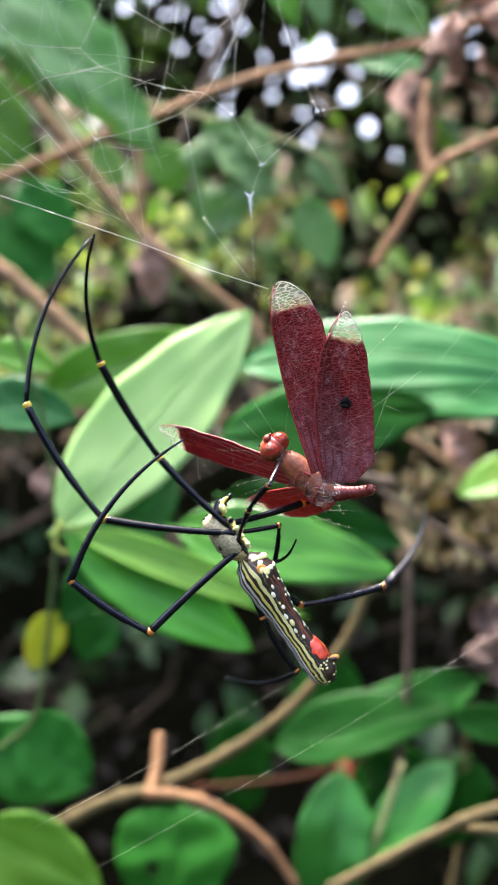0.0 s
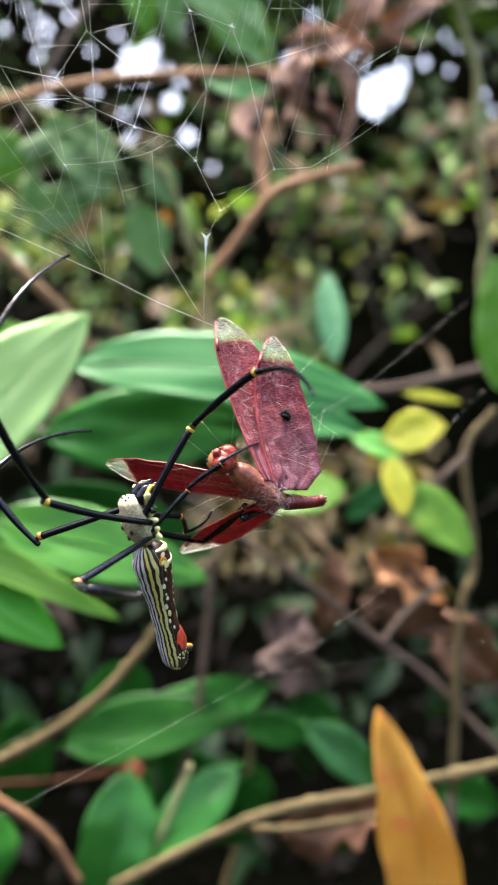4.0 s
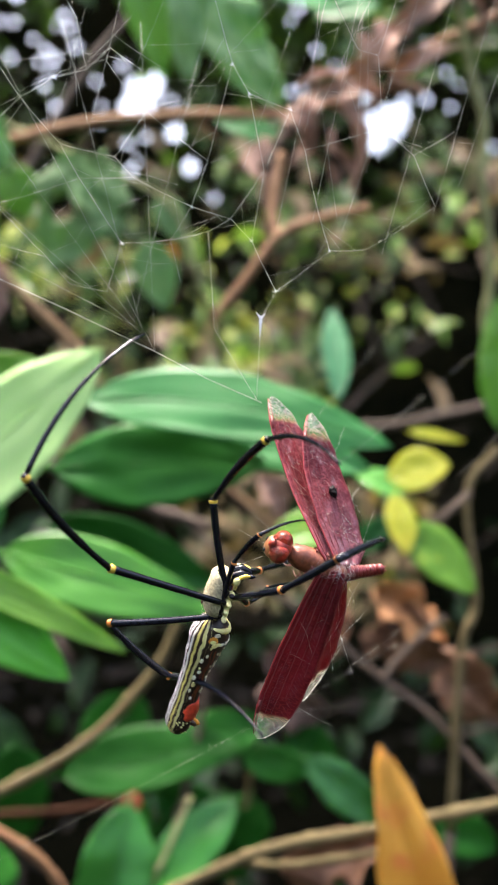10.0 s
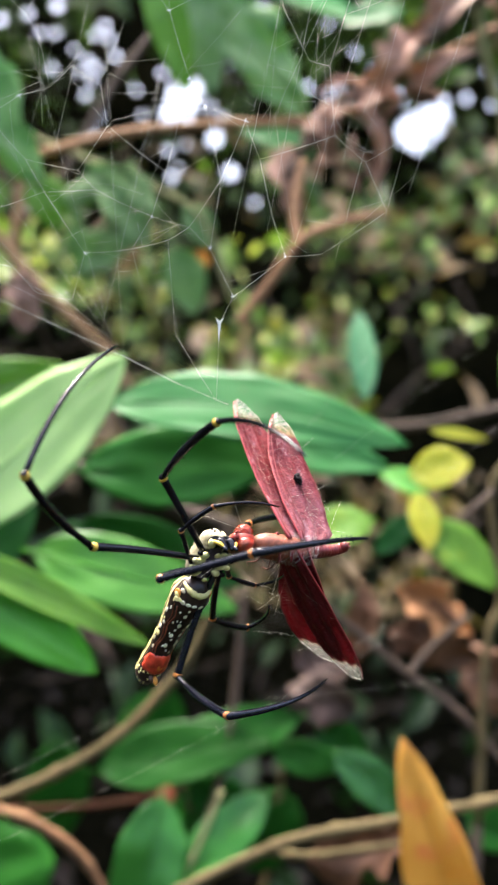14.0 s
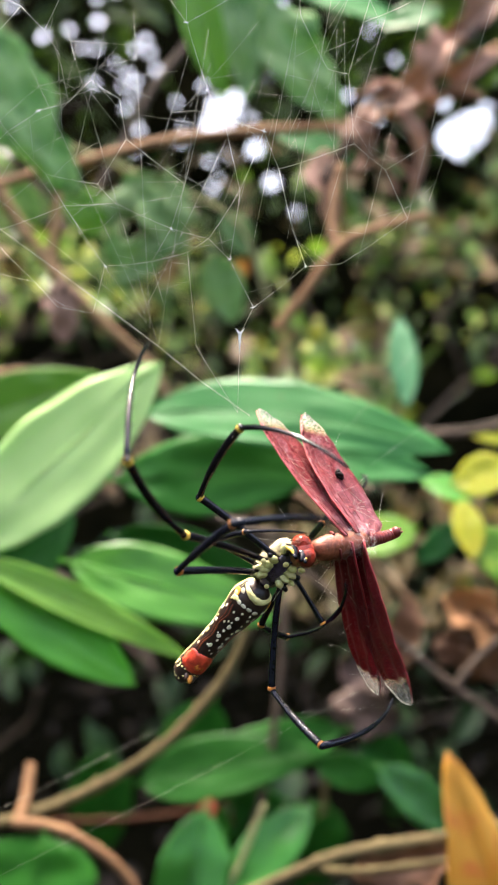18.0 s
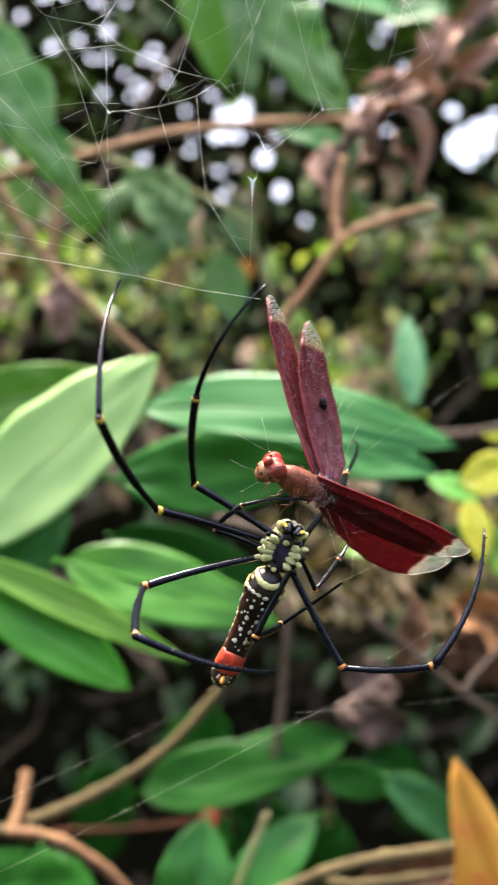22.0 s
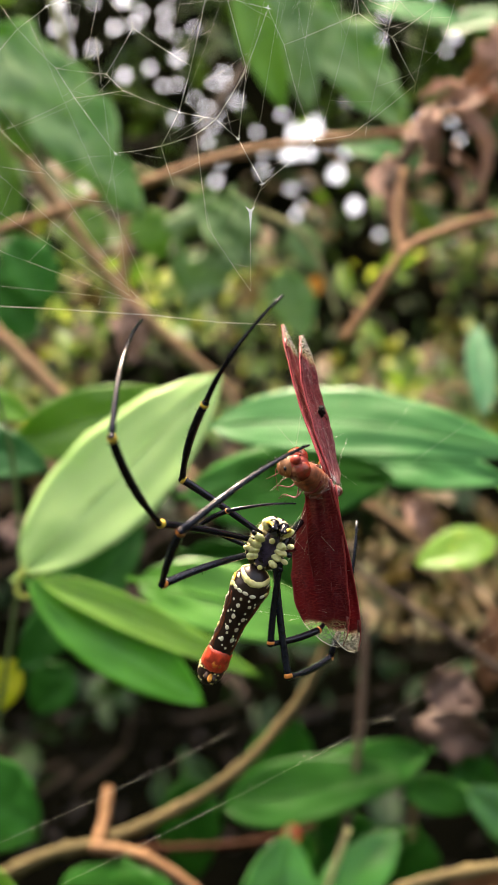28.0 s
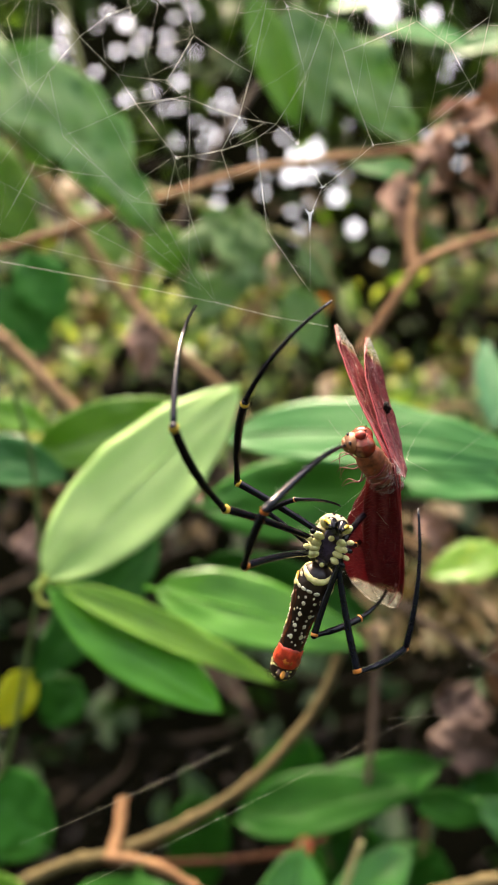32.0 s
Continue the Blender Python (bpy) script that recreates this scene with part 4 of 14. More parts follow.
leaf(dead, (0.1048, 0.6298, 1.0482), (0.1480, 0.6304, 1.0381), 0.0283, M_PINK, 5, 0.1, 0.3, 0.3, 0.85, 0.3, -0.8)
dead = thing("dead_leaf", (-0.0634, 0.6211, 1.2983), "hanging reddish-brown dead leaf", "dead leaf", "dead leaves caught in the thicket")
leaf(dead, (-0.0634, 0.6211, 1.2983), (-0.0649, 0.6222, 1.2600), 0.0200, M_TAN, 2, 0.1, 0.3, 0.3, 0.85, 0.3, 0.8)
dead = thing("dead_leaf", (0.1516, 0.6283, 1.1146), "hanging orange-brown dead leaf", "dead leaf", "dead leaves caught in the thicket")
leaf(dead, (0.1516, 0.6283, 1.1146), (0.1448, 0.6297, 1.0647), 0.0200, M_BROWN, -1, 0.1, 0.3, 0.3, 0.85, 0.3, -0.8)
dead = thing("dead_leaf", (0.1121, 0.6503, 1.0692), "pale pinkish dead leaf", "dead leaf", "dead leaves caught in the thicket")
leaf(dead, (0.1121, 0.6503, 1.0692), (0.1444, 0.6447, 1.0532), 0.0283, M_PINK, -4, 0.1, 0.3, 0.3, 0.85, 0.3, 0.8)
dead = thing("dead_leaf", (0.0966, 0.6000, 1.1820), "pinkish-brown dead leaf caught on twigs", "dead leaf", "dead leaves caught in the thicket")
leaf(dead, (0.0966, 0.6000, 1.1820), (0.1092, 0.6000, 1.1549), 0.0180, M_TAN, -4, 0.1, 0.3, 0.3, 0.85, 0.3, 0.8)
dead = thing("dead_leaf", (-0.1362, 0.6041, 1.1664), "pale dead leaf behind the shrub", "dead leaf", "dead leaves caught in the thicket")
leaf(dead, (-0.1362, 0.6041, 1.1664), (-0.1137, 0.6046, 1.1567), 0.0193, M_PINK, -7, 0.1, 0.3, 0.3, 0.85, 0.3, -0.8)
dead = thing("dead_leaf", (0.1585, 0.5812, 1.1204), "crumpled orange-brown dead leaf", "dead leaf", "dead leaves caught in the thicket")
leaf(dead, (0.1585, 0.5812, 1.1204), (0.2013, 0.5739, 1.0937), 0.0274, M_RUST, -10, 0.1, 0.3, 0.3, 0.85, 0.3, 0.8)
dead = thing("dead_leaf", (0.1113, 0.8029, 1.2973), "small yellow leaf caught in the thicket", "dead leaf", "dead leaves caught in the thicket")
leaf(dead, (0.1113, 0.8029, 1.2973), (0.1134, 0.8033, 1.2835), 0.0129, M_YELLOW, -13, 0.1, 0.3, 0.3, 0.85, 0.3, -0.8)
dead = thing("dead_leaf", (0.0587, 0.9006, 1.3633), "small orange dead leaf", "dead leaf", "dead leaves caught in the thicket")
leaf(dead, (0.0587, 0.9006, 1.3633), (0.0611, 0.9011, 1.3463), 0.0145, M_ORANGE, -16, 0.1, 0.3, 0.3, 0.85, 0.3, 0.8)
dead = thing("dead_leaf", (0.0719, 0.8527, 1.2923), "small yellow leaf caught in the thicket", "dead leaf", "dead leaves caught in the thicket")
leaf(dead, (0.0719, 0.8527, 1.2923), (0.0764, 0.8530, 1.2809), 0.0110, M_YELLOW, -19, 0.1, 0.3, 0.3, 0.85, 0.3, -0.8)


# ---- materials of the animals ----
def plain(name, colour, rough=0.4, metal=0.0, vary=0.25, scale=900.0, coat=0.0, depth=0.0001, gloss=0.5):
    m, t, b = material(name)
    co = t.nodes.new("ShaderNodeTexCoord").outputs["Object"]
    n = node(t, "ShaderNodeTexNoise", Scale=scale, Detail=5.0)
    n2 = node(t, "ShaderNodeTexNoise", Scale=scale / 7, Detail=2.0)
    t.links.new(co, n.inputs["Vector"])
    t.links.new(co, n2.inputs["Vector"])
    lo = tuple(c * (1 - vary) for c in colour)
    hi = tuple(min(1, c * (1 + vary)) for c in colour)
    c = ramp(t, n.outputs[0], [(0.3, lo), (0.7, hi)])
    c = mix(t, ramp(t, n2.outputs[0], [(0.4, (0, 0, 0)), (0.7, (0.6, 0.6, 0.6))]), c, lo)
    t.links.new(c, b.inputs["Base Color"])
    bump(t, b, n.outputs[0], 0.4, depth)
    b.inputs["Roughness"].default_value = rough
    b.inputs["Metallic"].default_value = metal
    b.inputs["Specular IOR Level"].default_value = gloss
    b.inputs["Coat Weight"].default_value = coat
    return m


def abdomen_material():
    """Dark brown skin; the upper side carries fine lengthwise cream and yellow stripes."""
    m, t, b = material("abdomen_skin")
    co = t.nodes.new("ShaderNodeTexCoord").outputs["Object"]
    sep = t.nodes.new("ShaderNodeSeparateXYZ")
    t.links.new(co, sep.inputs[0])

    def calc(op, x, y=None):
        n = t.nodes.new("ShaderNodeMath")
        n.operation = op
        for s, v in zip(n.inputs, (x, y)):
            if isinstance(v, bpy.types.NodeSocket):
                t.links.new(v, s)
            elif v is not None:
                s.default_value = v
        return n.outputs[0]

    wob = node(t, "ShaderNodeTexNoise", Scale=420.0, Detail=3.0)
    t.links.new(co, wob.inputs["Vector"])
    up = calc("ADD", sep.outputs["Z"], -0.0004)
    ang = calc("ARCTAN2", sep.outputs["X"], up)
    ang = calc("ADD", ang, calc("MULTIPLY", calc("SUBTRACT", wob.outputs[0], 0.5), 0.35))
    stripe = calc("SINE", calc("MULTIPLY", ang, 17.0), 0.0)
    wide = calc("GREATER_THAN", stripe, -0.12)
    top = calc("LESS_THAN", calc("ABSOLUTE", ang), 1.85)
    cream = ramp(t, calc("MULTIPLY", calc("ABSOLUTE", ang), 0.5), [(0.15, (0.6, 0.56, 0.62)), (0.42, (0.66, 0.64, 0.6)), (0.55, (0.74, 0.62, 0.14)), (0.85, (0.72, 0.66, 0.3))])
    skin = ramp(t, wob.outputs[0], [(0.35, (0.012, 0.008, 0.007)), (0.7, (0.05, 0.024, 0.016))])
    t.links.new(mix(t, calc("MULTIPLY", wide, top), skin, cream), b.inputs["Base Color"])
    bump(t, b, wob.outputs[0], 0.5, 0.0003)
    b.inputs["Roughness"].default_value = 0.38
    return m


def wing_material(name, reach, bloom):
    """Dark red membrane with a fine net of cells, a bloom of silk and painted sky sheen, and a clear tip from reach
    outwards.
    """
    m, t, b = material(name)
    co = t.nodes.new("ShaderNodeTexCoord").outputs["Object"]
    mp = t.nodes.new("ShaderNodeMapping")
    mp.inputs["Scale"].default_value = (2.1, 0.6, 1.0)
    mp.inputs["Rotation"].default_value = (0, 0, 0.28)
    t.links.new(co, mp.inputs[0])
    vo = node(t, "ShaderNodeTexVoronoi", Scale=950.0)
    vo.feature = "DISTANCE_TO_EDGE"
    t.links.new(mp.outputs[0], vo.inputs["Vector"])
    n = node(t, "ShaderNodeTexNoise", Scale=260.0, Detail=5.0)
    t.links.new(co, n.inputs["Vector"])
    lines = ramp(t, vo.outputs["Distance"], [(0.02, (1, 1, 1)), (0.11, (0, 0, 0))])
    sep = t.nodes.new("ShaderNodeSeparateXYZ")
    t.links.new(co, sep.inputs[0])
    away = t.nodes.new("ShaderNodeMath")
    away.operation = "ABSOLUTE"
    t.links.new(sep.outputs[0], away.inputs[0])
    rough_edge = node(t, "ShaderNodeMath")
    rough_edge.operation = "MULTIPLY_ADD"
    rough_edge.inputs[1].default_value = 0.0035
    t.links.new(n.outputs[0], rough_edge.inputs[0])
    t.links.new(away.outputs[0], rough_edge.inputs[2])
    tip = node(t, "ShaderNodeMapRange")
    tip.inputs["From Min"].default_value, tip.inputs["From Max"].default_value = reach, reach + 0.0012
    t.links.new(rough_edge.outputs[0], tip.inputs["Value"])
    streak = t.nodes.new("ShaderNodeMapping")
    streak.inputs["Scale"].default_value = (1.2, 1.8, 1.0)
    streak.inputs["Rotation"].default_value = (0, 0, 0.5)
    t.links.new(co, streak.inputs[0])
    dust = node(t, "ShaderNodeTexNoise", Scale=230.0, Detail=7.0, Roughness=0.7)
    t.links.new(streak.outputs[0], dust.inputs["Vector"])
    c = ramp(t, n.outputs[0], [(0.3, (0.06, 0.004, 0.008)), (0.72, (0.17, 0.011, 0.02))])
    c = mix(t, lines, c, (0.34, 0.08, 0.085) if bloom > 0.5 else (0.2, 0.024, 0.026))
    c = mix(t, ramp(t, dust.outputs[0], [(0.54, (0, 0, 0)), (0.74, (bloom,) * 3)]), c, (0.55, 0.36, 0.4))
    # pale haze towards the base: silk veil and sky sheen, both as colour
    if bloom > 0.5:
        haze = node(t, "ShaderNodeMapRange")
        haze.inputs["From Min"].default_value, haze.inputs["From Max"].default_value = 0.017, 0.002
        haze.inputs["To Max"].default_value = 0.42
        t.links.new(away.outputs[0], haze.inputs["Value"])
        cloud = ramp(t, n.outputs[0], [(0.35, (0.15, 0.15, 0.15)), (0.65, (1, 1, 1))])
        c = mix(t, mix(t, 1.0, cloud, haze.outputs[0], "MULTIPLY"), c, (0.46, 0.29, 0.35))
    band = node(t, "ShaderNodeMapRange")
    band.inputs["From Min"].default_value, band.inputs["From Max"].default_value = reach + 0.0028, reach + 0.0008
    t.links.new(rough_edge.outputs[0], band.inputs["Value"])
    glass = mix(t, lines, (0.62, 0.66, 0.58), (0.5, 0.42, 0.34))
    c = mix(t, tip.outputs[0], c, mix(t, band.outputs[0], glass, (0.62, 0.42, 0.16)))
    t.links.new(c, b.inputs["Base Color"])
    b.inputs["Roughness"].default_value = 0.35
    b.inputs["Specular IOR Level"].default_value = 0.28
    bump(t, b, vo.outputs["Distance"], 0.4, 0.0002)
    tr = t.nodes.new("ShaderNodeBsdfTranslucent")
    t.links.new(mix(t, tip.outputs[0], mix(t, 0.6, c, (0.32, 0.014, 0.022)), (0.6, 0.62, 0.55)), tr.inputs["Color"])
    ms = t.nodes.new("ShaderNodeMixShader")
    ms.inputs[0].default_value = 0.28
    t.links.new(b.outputs[0], ms.inputs[1])
    t.links.new(tr.outputs[0], ms.inputs[2])
    out = ms.outputs[0]
    clear = t.nodes.new("ShaderNodeBsdfTransparent")
    m2 = t.nodes.new("ShaderNodeMixShader")
    see = mix(t, tip.outputs[0], (0.05, 0.05, 0.05), ramp(t, vo.outputs["Distance"], [(0.03, (0.35, 0.35, 0.35) if bloom > 0.5 else (0.6, 0.6, 0.6)), (0.12, (0.86, 0.86, 0.86) if bloom > 0.5 else (0.95, 0.95, 0.95))]))
    t.links.new(see, m2.inputs[0])
    t.links.new(out, m2.inputs[1])
    t.links.new(clear.outputs[0], m2.inputs[2])
    t.links.new(m2.outputs[0], t.nodes["Material Output"].inputs[0])
    return m


def eye_material():
    """A large insect eye: red above, tan with dark cross bands below."""
    m, t, b = material("red_eye")
    co = t.nodes.new("ShaderNodeTexCoord").outputs["Object"]
    sep = t.nodes.new("ShaderNodeSeparateXYZ")
    t.links.new(co, sep.inputs[0])
    wob = node(t, "ShaderNodeTexNoise", Scale=700.0, Detail=4.0)
    t.links.new(co, wob.inputs["Vector"])
    level = node(t, "ShaderNodeMapRange")
    level.inputs["From Min"].default_value, level.inputs["From Max"].default_value = -0.0022, 0.0016
    t.links.new(sep.outputs[2], level.inputs["Value"])
    c = ramp(t, level.outputs[0], [(0.0, (0.4, 0.2, 0.08)), (0.22, (0.16, 0.05, 0.025)), (0.36, (0.42, 0.17, 0.07)), (0.52, (0.19, 0.034, 0.018)), (1.0, (0.34, 0.03, 0.015))])
    c = mix(t, ramp(t, wob.outputs[0], [(0.42, (0, 0, 0)), (0.6, (0.85, 0.85, 0.85))]), c, (0.12, 0.036, 0.018))
    t.links.new(c, b.inputs["Base Color"])
    b.inputs["Roughness"].default_value = 0.22
    b.inputs["Specular IOR Level"].default_value = 0.35
    bump(t, b, wob.outputs[0], 0.6, 0.0008)
    return m


M_BLACK = plain("black_chitin", (0.006, 0.006, 0.01), 0.14, 0.0, 0.4, 1500.0, 0.0, 0.00003, 0.32)
M_BLUE = plain("grey_chitin", (0.009, 0.01, 0.017), 0.15, 0.0, 0.4, 1500.0, 0.0, 0.00003, 0.32)
M_BAND = plain("yellow_joint", (0.75, 0.5, 0.06), 0.45)
M_OBAND = plain("orange_joint", (0.6, 0.2, 0.03), 0.45)
M_CREAM = plain("cream_hair", (0.52, 0.45, 0.27), 0.8, 0.0, 0.5, 2400.0, 0.0, 0.0004)
M_YSPOT = plain("yellow_spot", (1.0, 0.82, 0.34), 0.4)
M_COXA = plain("yellow_leg_base", (1.0, 0.84, 0.36), 0.3, 0.0, 0.3, 1300.0, 0.0, 0.0003)
M_WSPOT = plain("white_spot", (0.95, 0.86, 0.62), 0.4)
M_SEAM = plain("rusty_line", (0.22, 0.055, 0.02), 0.45, 0.0, 0.7, 500.0)
M_STERN = plain("violet_sternum", (0.05, 0.036, 0.075), 0.14, 0.0, 0.7, 700.0, 1.0, 0.0008)
M_REDP = plain("red_patch", (0.68, 0.065, 0.03), 0.3, 0.0, 0.6, 520.0, 0.2, 0.0003)
M_KNOB = plain("orange_knob", (0.75, 0.2, 0.035), 0.3, 0.0, 0.5, 900.0)
M_ORANGEP = plain("orange_patch", (0.72, 0.3, 0.04), 0.45)
M_DBROWN = plain("dark_brown", (0.05, 0.022, 0.012), 0.4)
M_ABD = abdomen_material()
M_DRED = plain("red_body", (0.2, 0.025, 0.022), 0.5, 0.0, 0.5, 800.0)
M_DTAIL = plain("dark_red_tail", (0.17, 0.02, 0.017), 0.3, 0.0, 0.5, 700.0)
M_DFACE = plain("red_head", (0.34, 0.035, 0.018), 0.45, 0.0, 0.5, 700.0, 0.0)
M_DTAN = plain("tan_thorax", (0.27, 0.075, 0.034), 0.5, 0.0, 0.6, 900.0, 0.0, 0.0004)
M_EYE = eye_material()
M_FACE = plain("yellow_face", (0.26, 0.1, 0.03), 0.5, 0.0, 0.5, 600.0)
M_HAIR = plain("brown_hair", (0.2, 0.1, 0.06), 0.6)
M_DLEG = plain("brown_red_leg", (0.15, 0.04, 0.025), 0.4)
M_FOREWING = wing_material("forewing_membrane", 0.0326, 0.8)
M_HINDWING = wing_material("hindwing_membrane", 0.0285, 0.8)
# same wings on the shadowed side, so almost no painted sheen
M_OFF_FOREWING = wing_material("off_forewing_membrane", 0.0326, 0.1)
M_OFF_HINDWING = wing_material("off_hindwing_membrane", 0.0288, 0.12)
M_EDGE = plain("bright_red_vein", (0.3, 0.026, 0.03), 0.35)
M_VEIN = plain("wing_vein", (0.2, 0.026, 0.028), 0.35)
M_SCRAP = plain("dull_black_scrap", (0.012, 0.009, 0.009), 0.8, 0.0, 0.5, 1500.0, 0.0, 0.0003, 0.15)
M_RIM = plain("pale_rim", (0.62, 0.58, 0.46), 0.4)
M_SILK = plain("silk", (0.85, 0.82, 0.64), 0.25, 0.0, 0.1)
M_TUFT = plain("silk_tuft", (0.85, 0.87, 0.84), 0.5, 0.0, 0.1)

U = 0.00010736  # the small unit in which the animals are built, about a tenth of a millimetre


def lathe(bm, rows, sides=24, mat=0, squash=1.0):
    """A round body along y: rows of y, half width, lift of the middle line; squash flattens it."""
    rings = []
    for y, r, lift in rows:
        rings.append([bm.verts.new((r * math.cos(a), y, lift + r * squash * math.sin(a))) for a in (2 * math.pi * i / sides for i in range(sides))])
    for p, q in zip(rings, rings[1:]):
        for i in range(sides):
            f = bm.faces.new((p[i], q[i], q[(i + 1) % sides], p[(i + 1) % sides]))
            f.material_index = mat
    bm.faces.new(rings[0])
    bm.faces.new(rings[-1][::-1])


def blob(bm, at, size, axis=None, seg=10, mat=0):
    """A small rounded lump; axis: the direction of its third size."""
    m = Matrix.Translation(at)
    if axis is not None:
        m = m @ Vector(axis).to_track_quat("Z", "Y").to_matrix().to_4x4()
    made = bmesh.ops.create_uvsphere(bm, u_segments=seg, v_segments=max(5, seg // 2 + 1), radius=1.0, matrix=m @ Matrix.Diagonal((*size, 1)))
    for v in made["verts"]:
        for f in v.link_faces:
            f.material_index = mat


def profile(s):
    """Half width of the abdomen at s from its front (0) to its tail (1), in small units."""
    knots = ((0.0, 12), (0.05, 28), (0.15, 36), (0.28, 31), (0.48, 24), (0.68, 23), (0.82, 25.5), (0.93, 25), (1.0, 14))
    for (a, p), (b, q) in zip(knots, knots[1:]):
        if s <= b:
            u = (s - a) / (b - a)
            return p + (q - p) * (3 * u * u - 2 * u ** 3)
    return knots[-1][1]


def on_abdomen(s, angle, out=0.0):
    """A place on the abdomen's skin and its normal: s along it, angle from the belly's middle line (0) round to the back (180)."""
    r = (profile(s) + out) * U
    a = radians(angle)
    lift = (-6 + 4 * math.sin(s * 3)) * U
    return Vector((r * math.sin(a), -s * 268 * U, lift - r * math.cos(a))), Vector((math.sin(a), 0.0, -math.cos(a)))


def build_spider():
    rng = random.Random(21)
    root = thing("spider", (0, 0.2, 1.2), "large black-legged orb spider with a spotted abdomen in its web", "spider")
    # front body: shield above, breastplate below
    bm = bmesh.new()
    lathe(bm, [(y * U, r * U, l * U) for y, r, l in ((-4, 8, 0), (4, 22, 0), (18, 33, 2), (36, 36, 4), (54, 33, 7), (70, 27, 10), (84, 25, 12), (93, 19, 10), (97, 8, 8))], 24, 0, 0.72)
    bmesh.ops.delete(bm, geom=[v for v in bm.verts if v.co.z < -9 * U], context="VERTS")
    head = part("carapace", bm, M_CREAM, root, "cream-haired carapace")
    for x, y, z, r in ((-7, 94, 19, 2.6), (7, 94, 19, 2.6), (-14, 92, 17, 2.2), (14, 92, 17, 2.2), (-6, 97, 12, 2.4), (6, 97, 12, 2.4)):
        bm = bmesh.new()
        blob(bm, (x * U, y * U, z * U), (r * U, r * U, r * U), None, 8)
        part("eye", bm, M_BLACK, head, "tiny black eye")
    bm = bmesh.new()
    for x, y, r in ((-20, 34, 4), (19, 38, 4), (0, 20, 4)):
        blob(bm, (x * U, y * U, 27 * U), (r * U, r * 1.3 * U, 3 * U), None, 10)
    part("dark_mark", bm, M_DBROWN, head, "dark marks in the pale hair")
    bm = bmesh.new()
    for _ in range(320):
        a, y = rng.uniform(0.05, 3.1), rng.uniform(6, 92)
        r = 14 + 21 * math.sin(math.pi * (y + 10) / 112) ** 0.6
        p = Vector((r * math.cos(a), y, 5 + r * 0.72 * math.sin(a)))
        d = Vector((math.cos(a), rng.uniform(-0.2, 1.2), math.sin(a))).normalized()
        tube(bm, [p * U, (p + d * rng.uniform(1.2, 2.6)) * U], [0.6 * U, 0.2 * U], 3)
    part("pale_hair", bm, M_CREAM, head, "silvery cream hair")
    bm = bmesh.new()
    lathe(bm, [(y * U, r * U, -9 * U) for y, r in ((0, 6), (8, 13), (24, 17), (44, 18), (62, 15), (78, 11), (86, 5))], 20, 0, 0.46)
    for v in bm.verts:
        v.co.z += 3.0 * U * noise.noise(v.co / (9 * U))
    part("sternum", bm, M_STERN, root, "dark violet breastplate")
    bm = bmesh.new()
    for x, y, r in ((0, 68, 6), (0, 10, 5)):
        blob(bm, (x * U, y * U, -20 * U), (r * U, r * U, 3 * U), None, 8)
    part("sternum_spot", bm, M_YSPOT, root, "pale yellow spots on the breastplate")
    for side in (1, -1):
        for y, x, turn in ((61, 20, 24), (49, 22, 8), (37, 22, -6), (25, 20, -20)):
            bm = bmesh.new()
            d = Vector((side * math.cos(radians(turn)), math.sin(radians(turn)), -0.25)).normalized()
            c = Vector((side * (x + rng.uniform(-2, 2.5)), y + rng.uniform(-2.5, 2.5), -13 + rng.uniform(-2, 2))) * U
            blob(bm, c, (rng.uniform(6.2, 8.2) * U, rng.uniform(5.2, 6.6) * U, rng.uniform(9, 13) * U), d, 16)
            for v in bm.verts:
                v.co += (v.co - c).normalized() * 1.7 * U * noise.noise(v.co / (5 * U))
            part("coxa", bm, M_COXA, root, "yellow leg base")
            bm = bmesh.new()
            blob(bm, Vector((side * (x - 2) * U, y * U, -11 * U)) + d * rng.uniform(15, 19) * U, (5 * U, 5 * U, 7 * U), d, 10)
            part("trochanter", bm, M_COXA if rng.random() < 0.4 else M_BLACK, root)
        bm = bmesh.new()
        pts = [Vector((side * x * U, y * U, z * U)) for x, y, z in ((9, 82, -2), (10, 94, -12), (9, 102, -26), (5, 100, -40))]
        tube(bm, spline(pts, 5), [11 * U] * 5 + [10 * U] * 5 + [7 * U - i * 0.9 * U for i in range(6)], 12)
        part("chelicera", bm, M_BLACK, root, "black fang base")
        bm = bmesh.new()
        pts = [Vector((side * x * U, y * U, z * U)) for x, y, z in ((15, 82, -10), (19, 91, -15), (20, 99, -19), (16, 104, -28), (12, 104, -38))]
        tube(bm, spline(pts, 6), [3.8 * U] * 10 + [3.6 * U] * 9 + [3.4 * U - i * 0.4 * U for i in range(6)], 10)
        palp = part("pedipalp", bm, M_BAND, root, "orange feeler with a dark end")
        bm = bmesh.new()
        blob(bm, (side * 11 * U, 103.5 * U, -38 * U), (4 * U, 4 * U, 8 * U), (0, 0.2, -1), 10)
        part("dark_end", bm, M_BLACK, palp, "dark end")
        bm = bmesh.new()
        blob(bm, (side * 22 * U, 92 * U, -16 * U), (6.5 * U, 6.5 * U, 11 * U), (side * 0.5, 0.8, 0), 10)
        part("yellow_base", bm, M_YSPOT, palp, "pale yellow base")
    # abdomen
    bm = bmesh.new()
    n = 40
    rings = []
    for i in range(n + 1):
        s = i / n
        ring = []
        for k in range(36):
            p, nv = on_abdomen(s, k * 10)
            ring.append(bm.verts.new(p + nv * 0.5 * U * math.sin(k * 2.7 + i * 1.3)))
        rings.append(ring)
